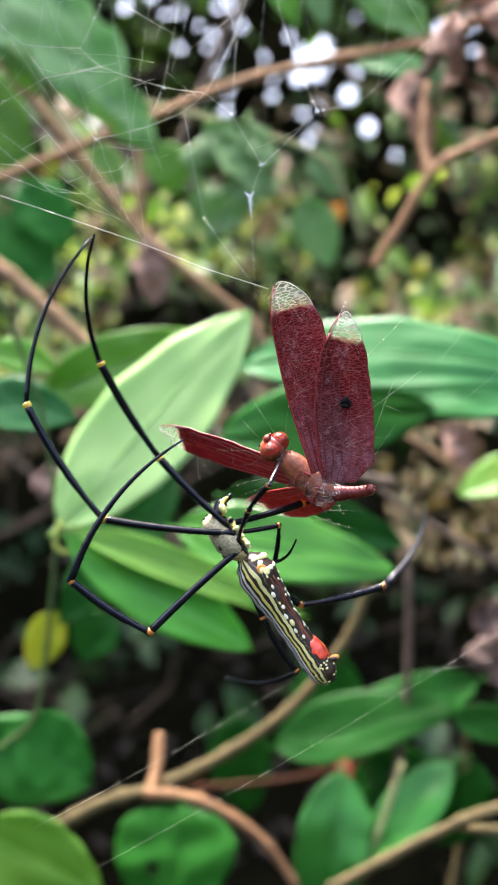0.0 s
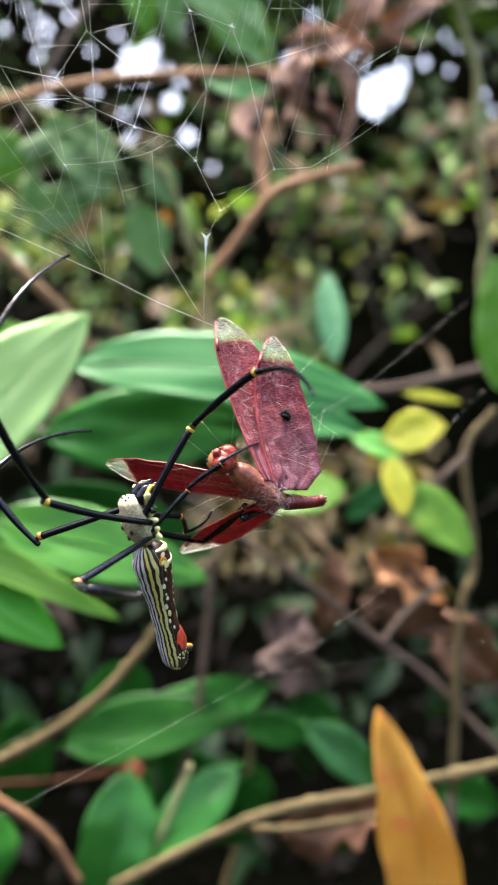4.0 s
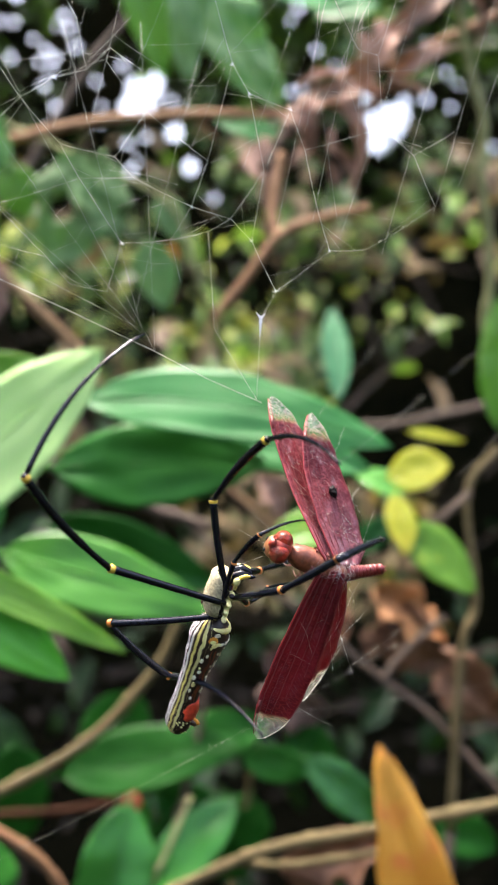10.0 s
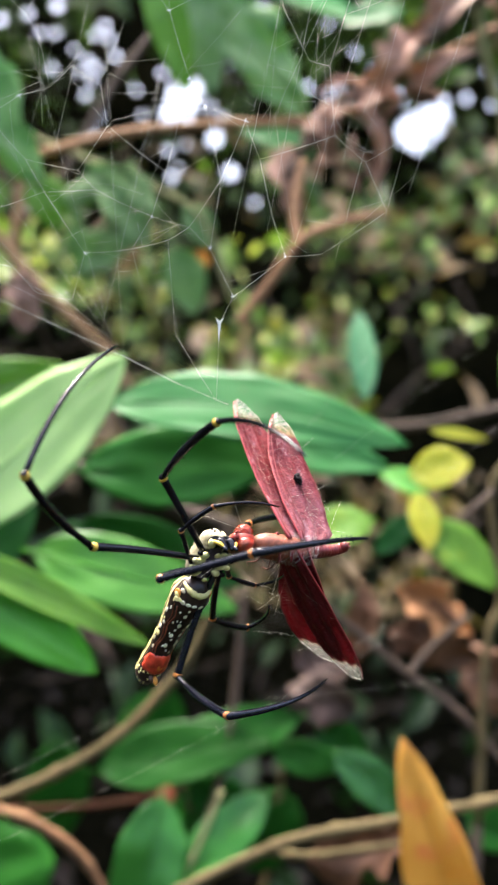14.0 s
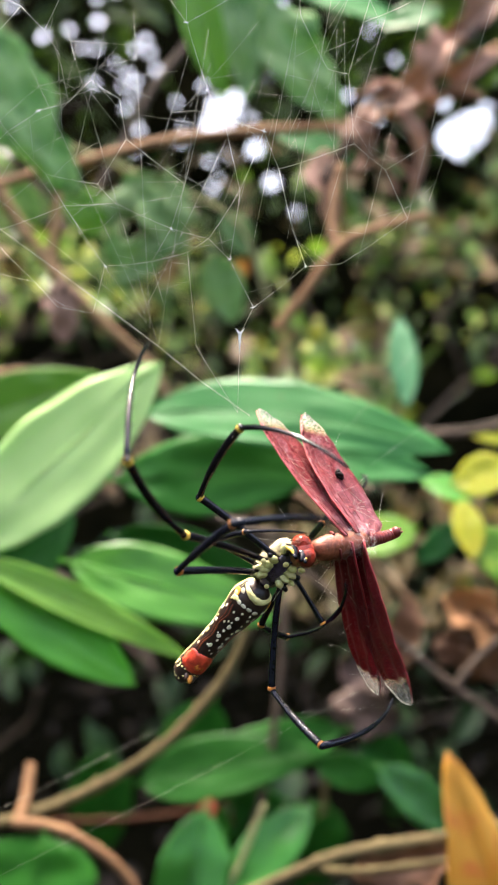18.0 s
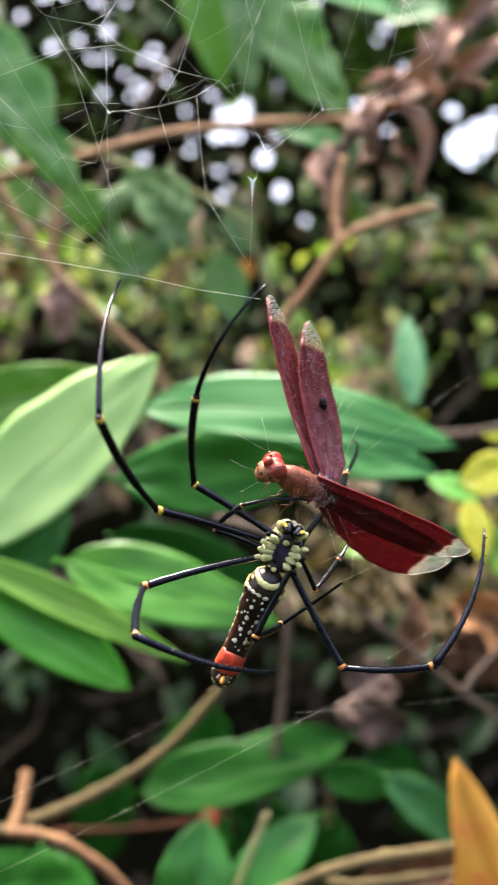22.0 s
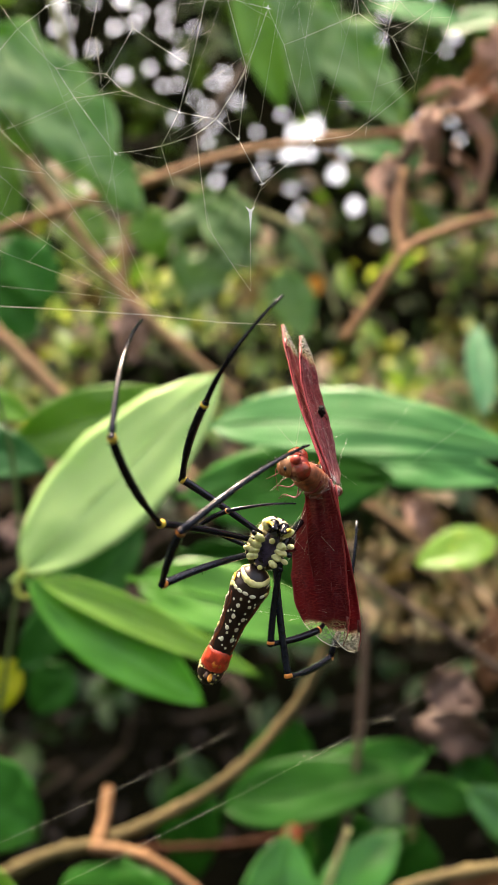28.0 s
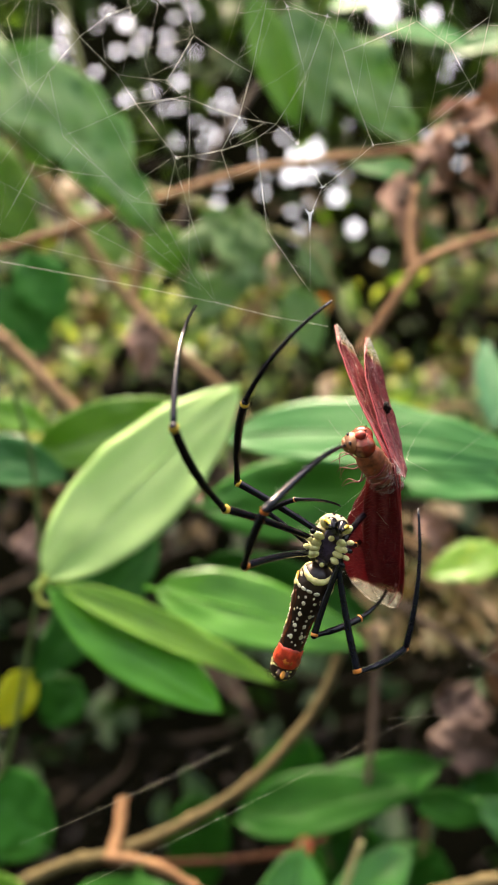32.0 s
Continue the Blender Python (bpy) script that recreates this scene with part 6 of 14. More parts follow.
def build_web():
    """The irregular upper web: cells of thread with small silk tufts where they meet."""
    rng = random.Random(17)
    root = thing("spider_web", (0, 0.2, 1.2), "torn irregular orb web of fine white threads", "spider web")
    HIGH = {
        "a": (-0.0546, 0.0732), "b": (-0.0485, 0.0798), "c": (-0.0434, 0.0744), "d": (-0.0407, 0.0707), "e": (-0.0602, 0.0680), "f": (-0.0538, 0.0596),
        "g": (-0.0503, 0.0544), "h": (-0.0441, 0.0585), "i": (-0.0383, 0.0605), "l": (-0.0341, 0.0651), "m": (-0.0282, 0.0610), "p": (-0.0267, 0.0535),
        "w": (-0.0155, 0.0757), "x": (-0.0111, 0.0631), "y": (-0.0078, 0.0573), "z": (0.0001, 0.0548), "K": (0.0174, 0.0524), "L": (0.0064, 0.0771),
        "M": (0.0118, 0.0665), "N": (0.0183, 0.0756), "O": (0.0161, 0.0662), "Y": (-0.0072, 0.0807), "Z": (-0.0190, 0.0812), "aa": (-0.0670, 0.0752),
        "ab": (-0.0662, 0.0600), "af": (0.0309, 0.0523), "ag": (-0.0612, 0.0865), "ah": (-0.0377, 0.0878), "ai": (-0.0164, 0.0911), "aj": (0.0051, 0.0923),
        "ak": (0.0223, 0.0911), "am": (0.0272, 0.0794),
    }
    LOW = {
        "j": (-0.0424, 0.0461), "k": (-0.0386, 0.0400), "n": (-0.0321, 0.0445), "o": (-0.0286, 0.0405), "q": (-0.0323, 0.0189), "r": (-0.0301, 0.0280),
        "s": (-0.0362, 0.0366), "t": (-0.0210, 0.0291), "u": (-0.0174, 0.0357), "v": (-0.0149, 0.0443), "A": (-0.0100, 0.0337), "B": (-0.0140, 0.0311),
        "C": (-0.0057, 0.0299), "D": (-0.0010, 0.0204), "E": (-0.0034, 0.0153), "F": (0.0090, 0.0288), "G": (0.0158, 0.0294), "H": (0.0060, 0.0357),
        "I": (-0.0041, 0.0433), "J": (0.0032, 0.0475), "P": (-0.0118, 0.0129), "Q": (-0.0086, 0.0076), "R": (-0.0185, 0.0213), "S": (-0.0439, 0.0247),
        "T": (-0.0394, 0.0201), "U": (-0.0569, 0.0475), "V": (-0.0541, 0.0345), "W": (-0.0609, 0.0418), "X": (-0.0602, 0.0288), "ac": (-0.0034, -0.0000),
        "ad": (0.0279, 0.0380), "ae": (0.0236, 0.0476), "al": (-0.0661, 0.0175),
    }
    # the net hangs in one sloping sheet, a little uneven
    NODES = {k: (x, -0.0162 + -0.173 * x + -0.004 * z + 0.001 * math.sin(900 * x), z) for k, (x, z) in {**HIGH, **LOW}.items()}
    TIES = """a-b b-c c-d a-e e-f f-g g-h h-i d-i g-j j-k i-l l-m m-p p-n n-j
        n-o o-u u-v v-p k-s s-r r-q r-t t-u u-A A-C B-t B-A C-D D-E E-ac
        D-F F-G F-H H-J J-z z-y y-x x-w y-I I-C I-A z-I J-K K-O O-M M-L
        N-O G-ad ad-ae ae-K w-Y w-Z v-x P-Q Q-ac B-P R-t S-T V-S U-V U-g W-U
        X-S aa-a ab-e b-ag c-ah w-ai L-aj N-ak V-k al-X T-q k-o af-ae N-am ab-W"""
    TIES = [pair.split("-") for pair in TIES.split()]
    KNOTS = "a w x y z C D F u r h".split()
    TUFT = "E"
    FINE_A, FINE_B = (-0.0670, -0.0055, 0.0761), (0.0333, -0.0228, 0.0817)

    def tie(name, pairs, r):
        bm = bmesh.new()
        for a, b in pairs:
            thread(bm, NODES[a], NODES[b], r, 0.015)
            beads(bm, NODES[a], NODES[b], rng, 0.0028, 1.0)
        part(name, bm, M_SILK, root)

    for a, b in TIES:
        tie("thread", [(a, b)], 0.25)
    middles = [(Vector(NODES[a]) * w + Vector(NODES[b]) * (1 - w)) for a, b in TIES for w in (0.3, 0.7)]
    for i, p in enumerate(middles):
        near = [q for q in middles[i + 1:] if 0.0035 < (q - p).length < 0.009]
        if near and rng.random() < 0.55:
            q = near[i % len(near)]
            bm = bmesh.new()
            thread(bm, p, q, 0.13, 0.02)
            beads(bm, p, q, rng, 0.003, 0.6)
            part("cross_thread", bm, M_SILK, root)
    for a in KNOTS:
        bm = bmesh.new()
        p = Vector(NODES[a])
        for _ in range(4):
            d = Vector((rng.uniform(-1, 1), 0, rng.uniform(-1, 1))).normalized()
            tube(bm, [p, p + d * rng.uniform(3, 7) * U], [1.0 * U, 0.2 * U], 6)
        blob(bm, p, (1.5 * U, 1.0 * U, 1.5 * U), None, 8)
        part("knot", bm, M_TUFT, root)
    # the thick tuft over the prey
    bm = bmesh.new()
    p = Vector(NODES[TUFT])
    star = []
    for a, r in ((132, 13), (90, 3.5), (50, 13), (-12, 3.2), (-90, 36), (192, 3.2)):
        star.append((r * math.cos(radians(a)) * U, r * math.sin(radians(a)) * U))
    front = [bm.verts.new(p + Vector((x, -0.5 * U, z))) for x, z in star]
    back = [bm.verts.new(p + Vector((x, 0.5 * U, z))) for x, z in star]
    bm.faces.new(front[::-1])
    bm.faces.new(back)
    for k in range(6):
        bm.faces.new((front[k], front[(k + 1) % 6], back[(k + 1) % 6], back[k]))
    blob(bm, p, (3 * U, 1.5 * U, 3 * U), None, 8)
    part("silk_tuft", bm, M_TUFT, root, "dense white silk tuft", False)
    def sheet(x, z):
        return Vector((x, -0.0162 - 0.173 * x - 0.004 * z + 0.001 * math.sin(900 * x), z))

    # slanting threads at the other side of the net, each with a few short ties
    slants = []
    for i in range(7):
        top = sheet(0.008 + 0.0062 * i + rng.uniform(-0.001, 0.001), 0.092)
        low = sheet(top.x - rng.uniform(0.009, 0.016), rng.uniform(0.03, 0.056) - 0.001 * i)
        slants.append((top, low))
        bm = bmesh.new()
        thread(bm, top, low, 0.17, 0.003)
        beads(bm, top, low, rng, 0.0035, 0.75)
        part("thread", bm, M_SILK, root)
    for (p, q), (r, w) in zip(slants, slants[1:]):
        for k in range(2):
            u = rng.uniform(0.1, 0.95)
            bm = bmesh.new()
            thread(bm, p.lerp(q, u), r.lerp(w, min(1, u + rng.uniform(-0.06, 0.1))), 0.12, 0.02)
            part("cross_thread", bm, M_SILK, root)
    # finer threads across the top of the web
    for i in range(26):
        a, b = Vector(FINE_A), Vector(FINE_B)
        x = rng.uniform(0, 1)
        top = Vector((a.x + (b.x - a.x) * x, a.y + rng.uniform(-0.004, 0.02), a.z + rng.uniform(-0.004, 0.01)))
        d = Vector((rng.uniform(-0.018, 0.006), rng.uniform(-0.003, 0.003), -rng.uniform(0.012, 0.035)))
        bm = bmesh.new()
        thread(bm, top, top + d, 0.15, 0.02)
        beads(bm, top, top + d, rng, 0.005, 0.6)
        q = top + d * rng.uniform(0.3, 0.8)
        thread(bm, q, q + Vector((rng.uniform(-0.012, 0.012), 0, rng.uniform(-0.008, 0.002))), 0.17, 0.02)
        part("thread", bm, M_SILK, root)
    return root


def build_line():
    """The strong line from the prey's wing to which the spider's front leg holds; it runs on beyond that leg."""
    rng = random.Random(4)
    root = thing("silk_line", (0, 0.2, 1.2), "strong cream silk line from the prey out to the thicket", "silk thread")
    knots = [Vector((x * U, y * U, z * U)) for x, y, z in ((0, -4, 0), (2, 110, 0), (12, 222, -4), (22, 420, -20), (40, 900, -80))]
    for a, b in zip(knots, knots[1:]):
        bm = bmesh.new()
        thread(bm, a, b, 0.6, 0.0, 8)
        beads(bm, a, b, rng, 0.0028, 1.1)
        part("strand", bm, M_SILK, root, "cream silk strand with small beads")
    # the fan of radial threads above the foothold, tied by short cross threads
    hub = knots[2]
    rays = []
    for angle, reach, start in ((9, 640, 90), (19, 620, 60), (30, 600, 110), (41, 640, 0), (53, 660, 70), (64, 640, 0), (74, 560, 120)):
        a = radians(angle + rng.uniform(-2, 2))
        lean = rng.uniform(-0.12, 0.12)
        rays.append((a, reach, lean))
        way = Vector((math.sin(a), math.cos(a), lean))
        foot = hub + Vector((math.sin(radians(33)), math.cos(radians(33)), 0)) * start * 0.6 * U if start else hub
        bm = bmesh.new()
        thread(bm, foot, hub + way * reach * U, 0.2, 0.0)
        beads(bm, foot, hub + way * reach * U, rng, 0.003, 0.8)
        part("radial_thread", bm, M_SILK, root)
    for (a, la, ka), (b, lb, kb) in zip(rays, rays[1:]):
        d = rng.uniform(110, 150)
        while d < min(la, lb) - 20:
            e = d + rng.uniform(-22, 22)
            if rng.random() < 0.7:
                p = hub + Vector((math.sin(a), math.cos(a), ka)) * d * U
                q = hub + Vector((math.sin(b), math.cos(b), kb)) * e * U
                bm = bmesh.new()
                thread(bm, p, q, 0.14, 0.0)
                beads(bm, p, q, rng, 0.0026, 0.7)
                part("cross_thread", bm, M_SILK, root)
            d += rng.uniform(32, 70)
    return root


spider = build_spider()
LEG = {}
LEG["A"] = build_leg(spider, (228, 240, 318), 1.08, M_BAND, False)
LEG["B"] = build_leg(spider, (166, 195, 222), 1.08, M_BAND, False)
LEG["C"] = build_leg(spider, (95, 75, 125), 0.75, M_OBAND, False)
LEG["D"] = build_leg(spider, (220, 165, 310), 1.08, M_OBAND, True)
LEG["E"] = build_leg(spider, (200, 165, 265), 1.08, M_OBAND, True)
LEG["F"] = build_leg(spider, (150, 112, 160), 1.00, M_OBAND, False)
LEG["G"] = build_leg(spider, (105, 80, 110), 0.75, M_OBAND, False)
LEG["H"] = build_leg(spider, (190, 150, 280), 1.05, M_OBAND, False)

dragonfly, WING, prey_tail = build_dragonfly()
web = build_web()
silk_line = build_line()
strand_root = thing("silk_strand", (-0.0357, 0.2266, 1.1073), "single loose silk strand stretched through the thicket", "silk thread", "loose silk strands")
bm = bmesh.new()
thread(bm, (0, 0, 0), (0.1088, 0.0398, 0.0449), 0.1, 0.01, 10)
beads(bm, (0, 0, 0), (0.1088, 0.0398, 0.0449), random.Random(0), 0.005, 0.5)
part("strand", bm, M_SILK, strand_root)
strand_root = thing("silk_strand", (-0.0448, 0.2161, 1.1204), "single loose silk strand stretched through the thicket", "silk thread", "loose silk strands")
bm = bmesh.new()
thread(bm, (0, 0, 0), (0.0506, 0.0602, 0.0100), 0.1, 0.01, 10)
beads(bm, (0, 0, 0), (0.0506, 0.0602, 0.0100), random.Random(1), 0.005, 0.5)
part("strand", bm, M_SILK, strand_root)
strand_root = thing("silk_strand", (0.0460, 0.2350, 1.1987), "single loose silk strand stretched through the thicket", "silk thread", "loose silk strands")
bm = bmesh.new()
thread(bm, (0, 0, 0), (0.0583, 0.0507, 0.0391), 0.1, 0.01, 10)
beads(bm, (0, 0, 0), (0.0583, 0.0507, 0.0391), random.Random(2), 0.005, 0.5)
part("strand", bm, M_SILK, strand_root)
strand_root = thing("silk_strand", (0.0766, 0.2398, 1.1972), "single loose silk strand stretched through the thicket", "silk thread", "loose silk strands")
bm = bmesh.new()
thread(bm, (0, 0, 0), (0.0442, 0.0430, 0.0302), 0.1, 0.01, 10)
beads(bm, (0, 0, 0), (0.0442, 0.0430, 0.0302), random.Random(3), 0.005, 0.5)
part("strand", bm, M_SILK, strand_root)
strand_root = thing("silk_strand", (0.0428, 0.2546, 1.2063), "single loose silk strand stretched through the thicket", "silk thread", "loose silk strands")
bm = bmesh.new()
thread(bm, (0, 0, 0), (0.0402, 0.0493, 0.0406), 0.1, 0.01, 10)
beads(bm, (0, 0, 0), (0.0402, 0.0493, 0.0406), random.Random(4), 0.005, 0.5)
part("strand", bm, M_SILK, strand_root)
strand_root = thing("silk_strand", (0.0326, 0.2375, 1.1412), "single loose silk strand stretched through the thicket", "silk thread", "loose silk strands")
bm = bmesh.new()
thread(bm, (0, 0, 0), (0.0771, 0.0476, -0.0031), 0.1, 0.01, 10)
beads(bm, (0, 0, 0), (0.0771, 0.0476, -0.0031), random.Random(5), 0.005, 0.5)
part("strand", bm, M_SILK, strand_root)
strand_root = thing("silk_strand", (0.0482, 0.2246, 1.1548), "single loose silk strand stretched through the thicket", "silk thread", "loose silk strands")
bm = bmesh.new()
thread(bm, (0, 0, 0), (0.0171, 0.0173, 0.0056), 0.1, 0.01, 10)
beads(bm, (0, 0, 0), (0.0171, 0.0173, 0.0056), random.Random(6), 0.005, 0.5)
part("strand", bm, M_SILK, strand_root)



def motions():
    walk(spider, [
        (0, pose(-0.00169, 0.2165, 1.17038, 119.9, -7.0, -79.3)),
        (0.5, pose(0.00308, 0.2145, 1.17189, 112.7, 5.9, -78.6)),
        (1, pose(0.00459, 0.20959, 1.17075, 116.6, 17.0, -84.2)),
        (1.5, pose(-0.00511, 0.20932, 1.17333, 111.3, 11.3, -78.9)),
        (2, pose(0.01272, 0.207, 1.17139, 114.0, 9.0, -75.0)),
        (2.5, pose(0.00319, 0.2047, 1.17296, 125.3, 12.0, -72.8)),
        (4.5, pose(0.00719, 0.20959, 1.17455, 106.3, 10.1, -64.6)),
        (5, pose(0.00513, 0.20665, 1.176, 105.3, 7.9, -62.6)),
        (5.5, pose(0.00701, 0.20913, 1.17996, 99.8, 16.2, -63.7)),
        (6, pose(0.00937, 0.20439, 1.18053, 113.6, 17.4, -67.5)),
        (6.5, pose(0.01187, 0.20234, 1.17938, 111.0, 18.5, -62.4)),
        (7, pose(0.01328, 0.20093, 1.17693, 100.8, 24.6, -54.8)),
        (7.5, pose(0.01508, 0.20249, 1.17813, 109.1, 22.2, -69.5)),
        (8, pose(0.01405, 0.20232, 1.17572, 106.4, 23.8, -66.3)),
        (8.5, pose(0.01444, 0.20278, 1.17133, 85.2, 31.2, -93.9)),
        (9, pose(0.0168, 0.20184, 1.17116, 98.8, 27.5, -91.3)),
        (9.5, pose(0.01779, 0.20392, 1.16998, 83.7, 33.1, -101.5)),
        (10, pose(0.01505, 0.20238, 1.16964, 74.5, 23.6, -101.2)),
        (10.5, pose(0.01583, 0.20466, 1.1701, 64.2, 24.2, -118.2)),
        (11, pose(0.01552, 0.20294, 1.16934, 64.3, 13.1, -110.8)),
        (11.5, pose(0.01384, 0.20631, 1.17327, 61.1, 8.2, -120.0)),
        (12, pose(0.01614, 0.20763, 1.17795, 59.8, -0.5, -137.6)),
        (12.5, pose(0.01444, 0.19994, 1.1775, 61.2, 10.0, -136.4)),
        (13, pose(0.01553, 0.1947, 1.17733, 55.4, 12.1, -135.1)),
        (13.5, pose(0.01455, 0.19164, 1.17752, 48.6, 4.5, -147.2)),
        (14, pose(0.01152, 0.1895, 1.17661, 53.0, -3.8, -152.3)),
        (14.5, pose(0.01554, 0.18868, 1.17741, 58.4, 6.7, -144.6)),
        (16.5, pose(0.01667, 0.1928, 1.17589, 54.3, -14.0, -157.2)),
        (17, pose(0.01545, 0.19514, 1.17507, 52.4, -13.7, -155.5)),
        (17.5, pose(0.01687, 0.1936, 1.17659, 49.7, -34.5, -168.7)),
        (18, pose(0.01837, 0.19559, 1.17673, 52.5, -24.3, -159.5)),
        (18.5, pose(0.01981, 0.19907, 1.17573, 57.0, -20.3, -165.3)),
        (19, pose(0.02014, 0.20224, 1.17638, 63.0, -39.8, -174.7)),
        (19.5, pose(0.017, 0.20083, 1.17351, 66.0, -30.0, -178.8)),
        (20, pose(0.01831, 0.20366, 1.17584, 66.3, -30.7, -178.9)),
        (20.5, pose(0.01744, 0.20465, 1.17645, 63.8, -33.3, 176.3)),
        (21, pose(0.02205, 0.20713, 1.17761, 70.5, -34.1, 177.2)),
        (21.5, pose(0.02492, 0.20696, 1.17389, 65.5, -28.4, 177.3)),
        (22, pose(0.02415, 0.20954, 1.17556, 65.5, -21.8, 176.3)),
        (22.5, pose(0.02343, 0.20698, 1.17357, 59.7, -27.1, 176.5)),
        (23, pose(0.02133, 0.20793, 1.1769, 66.3, -24.2, 177.7)),
        (23.5, pose(0.01872, 0.20907, 1.17132, 61.0, -19.7, 177.9)),
        (24, pose(0.01526, 0.21154, 1.17858, 63.0, -20.7, 178.0)),
        (24.5, pose(0.01576, 0.20403, 1.17551, 57.8, -19.0, 179.6)),
        (25, pose(0.01327, 0.19639, 1.1801, 59.8, -24.2, 177.4)),
        (25.5, pose(0.01636, 0.19922, 1.17548, 58.1, -16.7, -178.2)),
        (27.5, pose(0.0122, 0.2062, 1.17565, 62.2, -19.1, -176.1)),
        (28, pose(0.01165, 0.20698, 1.17812, 62.6, -21.4, -173.9)),
        (29, pose(0.01117, 0.20931, 1.17788, 64.0, -19.1, -173.7)),
        (30, pose(0.012, 0.20744, 1.17705, 62.6, -20.1, -173.3)),
        (31, pose(0.01153, 0.20333, 1.1754, 58.1, -22.6, -168.7)),
        (32, pose(0.01581, 0.20262, 1.17804, 59.5, -17.0, -178.7)),
    ])
    walk(LEG["A"][0], [
        (0, pose(0.00322, 0.00515, -0.00064, 48.8, -0.0, 11.6)),
        (0.5, pose(0.00322, 0.00515, -0.00064, 49.6, -0.0, 19.8)),
        (1, pose(0.00322, 0.00515, -0.00064, 50.2, -0.0, 19.0)),
        (1.5, pose(0.00322, 0.00515, -0.00064, 34.4, 0.0, -43.0)),
        (2, pose(0.00322, 0.00515, -0.00064, 41.0, 0.0, -16.5)),
        (2.5, pose(0.00322, 0.00515, -0.00064, 31.8, 0.0, -11.6)),
        (4.5, pose(0.00322, 0.00515, -0.00064, 59.2, -0.0, -26.2)),
        (5, pose(0.00322, 0.00515, -0.00064, 60.5, 0.0, -46.2)),
        (5.5, pose(0.00322, 0.00515, -0.00064, 59.9, -0.0, -50.8)),
        (6, pose(0.00322, 0.00515, -0.00064, 48.1, -0.0, -44.6)),
        (6.5, pose(0.00322, 0.00515, -0.00064, 59.9, -0.0, -29.4)),
        (7, pose(0.00322, 0.00515, -0.00064, 73.5, 0.0, 1.9)),
        (7.5, pose(0.00322, 0.00515, -0.00064, 53.6, -0.0, -30.9)),
        (8, pose(0.00322, 0.00515, -0.00064, 61.6, -0.0, -14.2)),
        (8.5, pose(0.00322, 0.00515, -0.00064, 55.7, 0.0, -36.1)),
        (9, pose(0.00322, 0.00515, -0.00064, 44.6, 0.0, -35.1)),
        (9.5, pose(0.00322, 0.00515, -0.00064, 60.7, 0.0, -31.5)),
        (10, pose(0.00322, 0.00515, -0.00064, 63.8, -0.0, -56.5)),
        (10.5, pose(0.00322, 0.00515, -0.00064, 63.5, 0.0, -66.4)),
        (11, pose(0.00322, 0.00515, -0.00064, 67.2, 0.0, -88.1)),
        (11.5, pose(0.00322, 0.00515, -0.00064, 59.7, -0.0, -108.1)),
        (12, pose(0.00322, 0.00515, -0.00064, 46.8, 0.0, -113.8)),
        (12.5, pose(0.00322, 0.00515, -0.00064, 31.0, -0.0, -85.7)),
        (13, pose(0.00322, 0.00515, -0.00064, 29.0, 0.0, -82.2)),
        (13.5, pose(0.00322, 0.00515, -0.00064, 11.6, -0.0, -81.3)),
        (14, pose(0.00322, 0.00515, -0.00064, -6.2, 0.0, -80.3)),
        (14.5, pose(0.00322, 0.00515, -0.00064, 1.7, -0.0, -72.3)),
        (16.5, pose(0.00322, 0.00515, -0.00064, -16.6, 0.0, -77.2)),
        (17, pose(0.00322, 0.00515, -0.00064, -14.7, 0.0, -74.6)),
        (17.5, pose(0.00322, 0.00515, -0.00064, -36.0, 0.0, -76.6)),
        (18, pose(0.00322, 0.00515, -0.00064, -26.5, -0.0, -78.4)),
        (18.5, pose(0.00322, 0.00515, -0.00064, -22.8, 0.0, -74.1)),
        (19, pose(0.00322, 0.00515, -0.00064, -39.8, 0.0, -91.9)),
        (19.5, pose(0.00322, 0.00515, -0.00064, -39.8, -0.0, -86.9)),
        (20, pose(0.00322, 0.00515, -0.00064, -34.0, 0.0, -87.4)),
        (20.5, pose(0.00322, 0.00515, -0.00064, -44.1, 0.0, -72.8)),
        (21, pose(0.00322, 0.00515, -0.00064, -42.6, -0.0, -91.4)),
        (21.5, pose(0.00322, 0.00515, -0.00064, -34.6, -0.0, -75.5)),
        (22, pose(0.00322, 0.00515, -0.00064, -30.5, -0.0, -79.6)),
        (22.5, pose(0.00322, 0.00515, -0.00064, -32.7, 0.0, -67.6)),
        (23, pose(0.00322, 0.00515, -0.00064, -33.9, -0.0, -79.6)),
        (23.5, pose(0.00322, 0.00515, -0.00064, -27.3, -0.0, -68.8)),
        (24, pose(0.00322, 0.00515, -0.00064, -29.1, -0.0, -80.5)),
        (24.5, pose(0.00322, 0.00515, -0.00064, -35.5, -0.0, -64.9)),
        (25, pose(0.00322, 0.00515, -0.00064, -47.4, -0.0, -54.0)),
        (25.5, pose(0.00322, 0.00515, -0.00064, -33.9, -0.0, -58.6)),
        (27.5, pose(0.00322, 0.00515, -0.00064, -36.2, -0.0, -69.7)),
        (28, pose(0.00322, 0.00515, -0.00064, -40.2, 0.0, -73.7)),
        (29, pose(0.00322, 0.00515, -0.00064, -40.8, 0.0, -68.0)),
        (30, pose(0.00322, 0.00515, -0.00064, -35.5, -0.0, -71.0)),
        (31, pose(0.00322, 0.00515, -0.00064, -31.2, -0.0, -71.9)),
        (32, pose(0.00322, 0.00515, -0.00064, -35.9, -0.0, -61.8)),
    ])
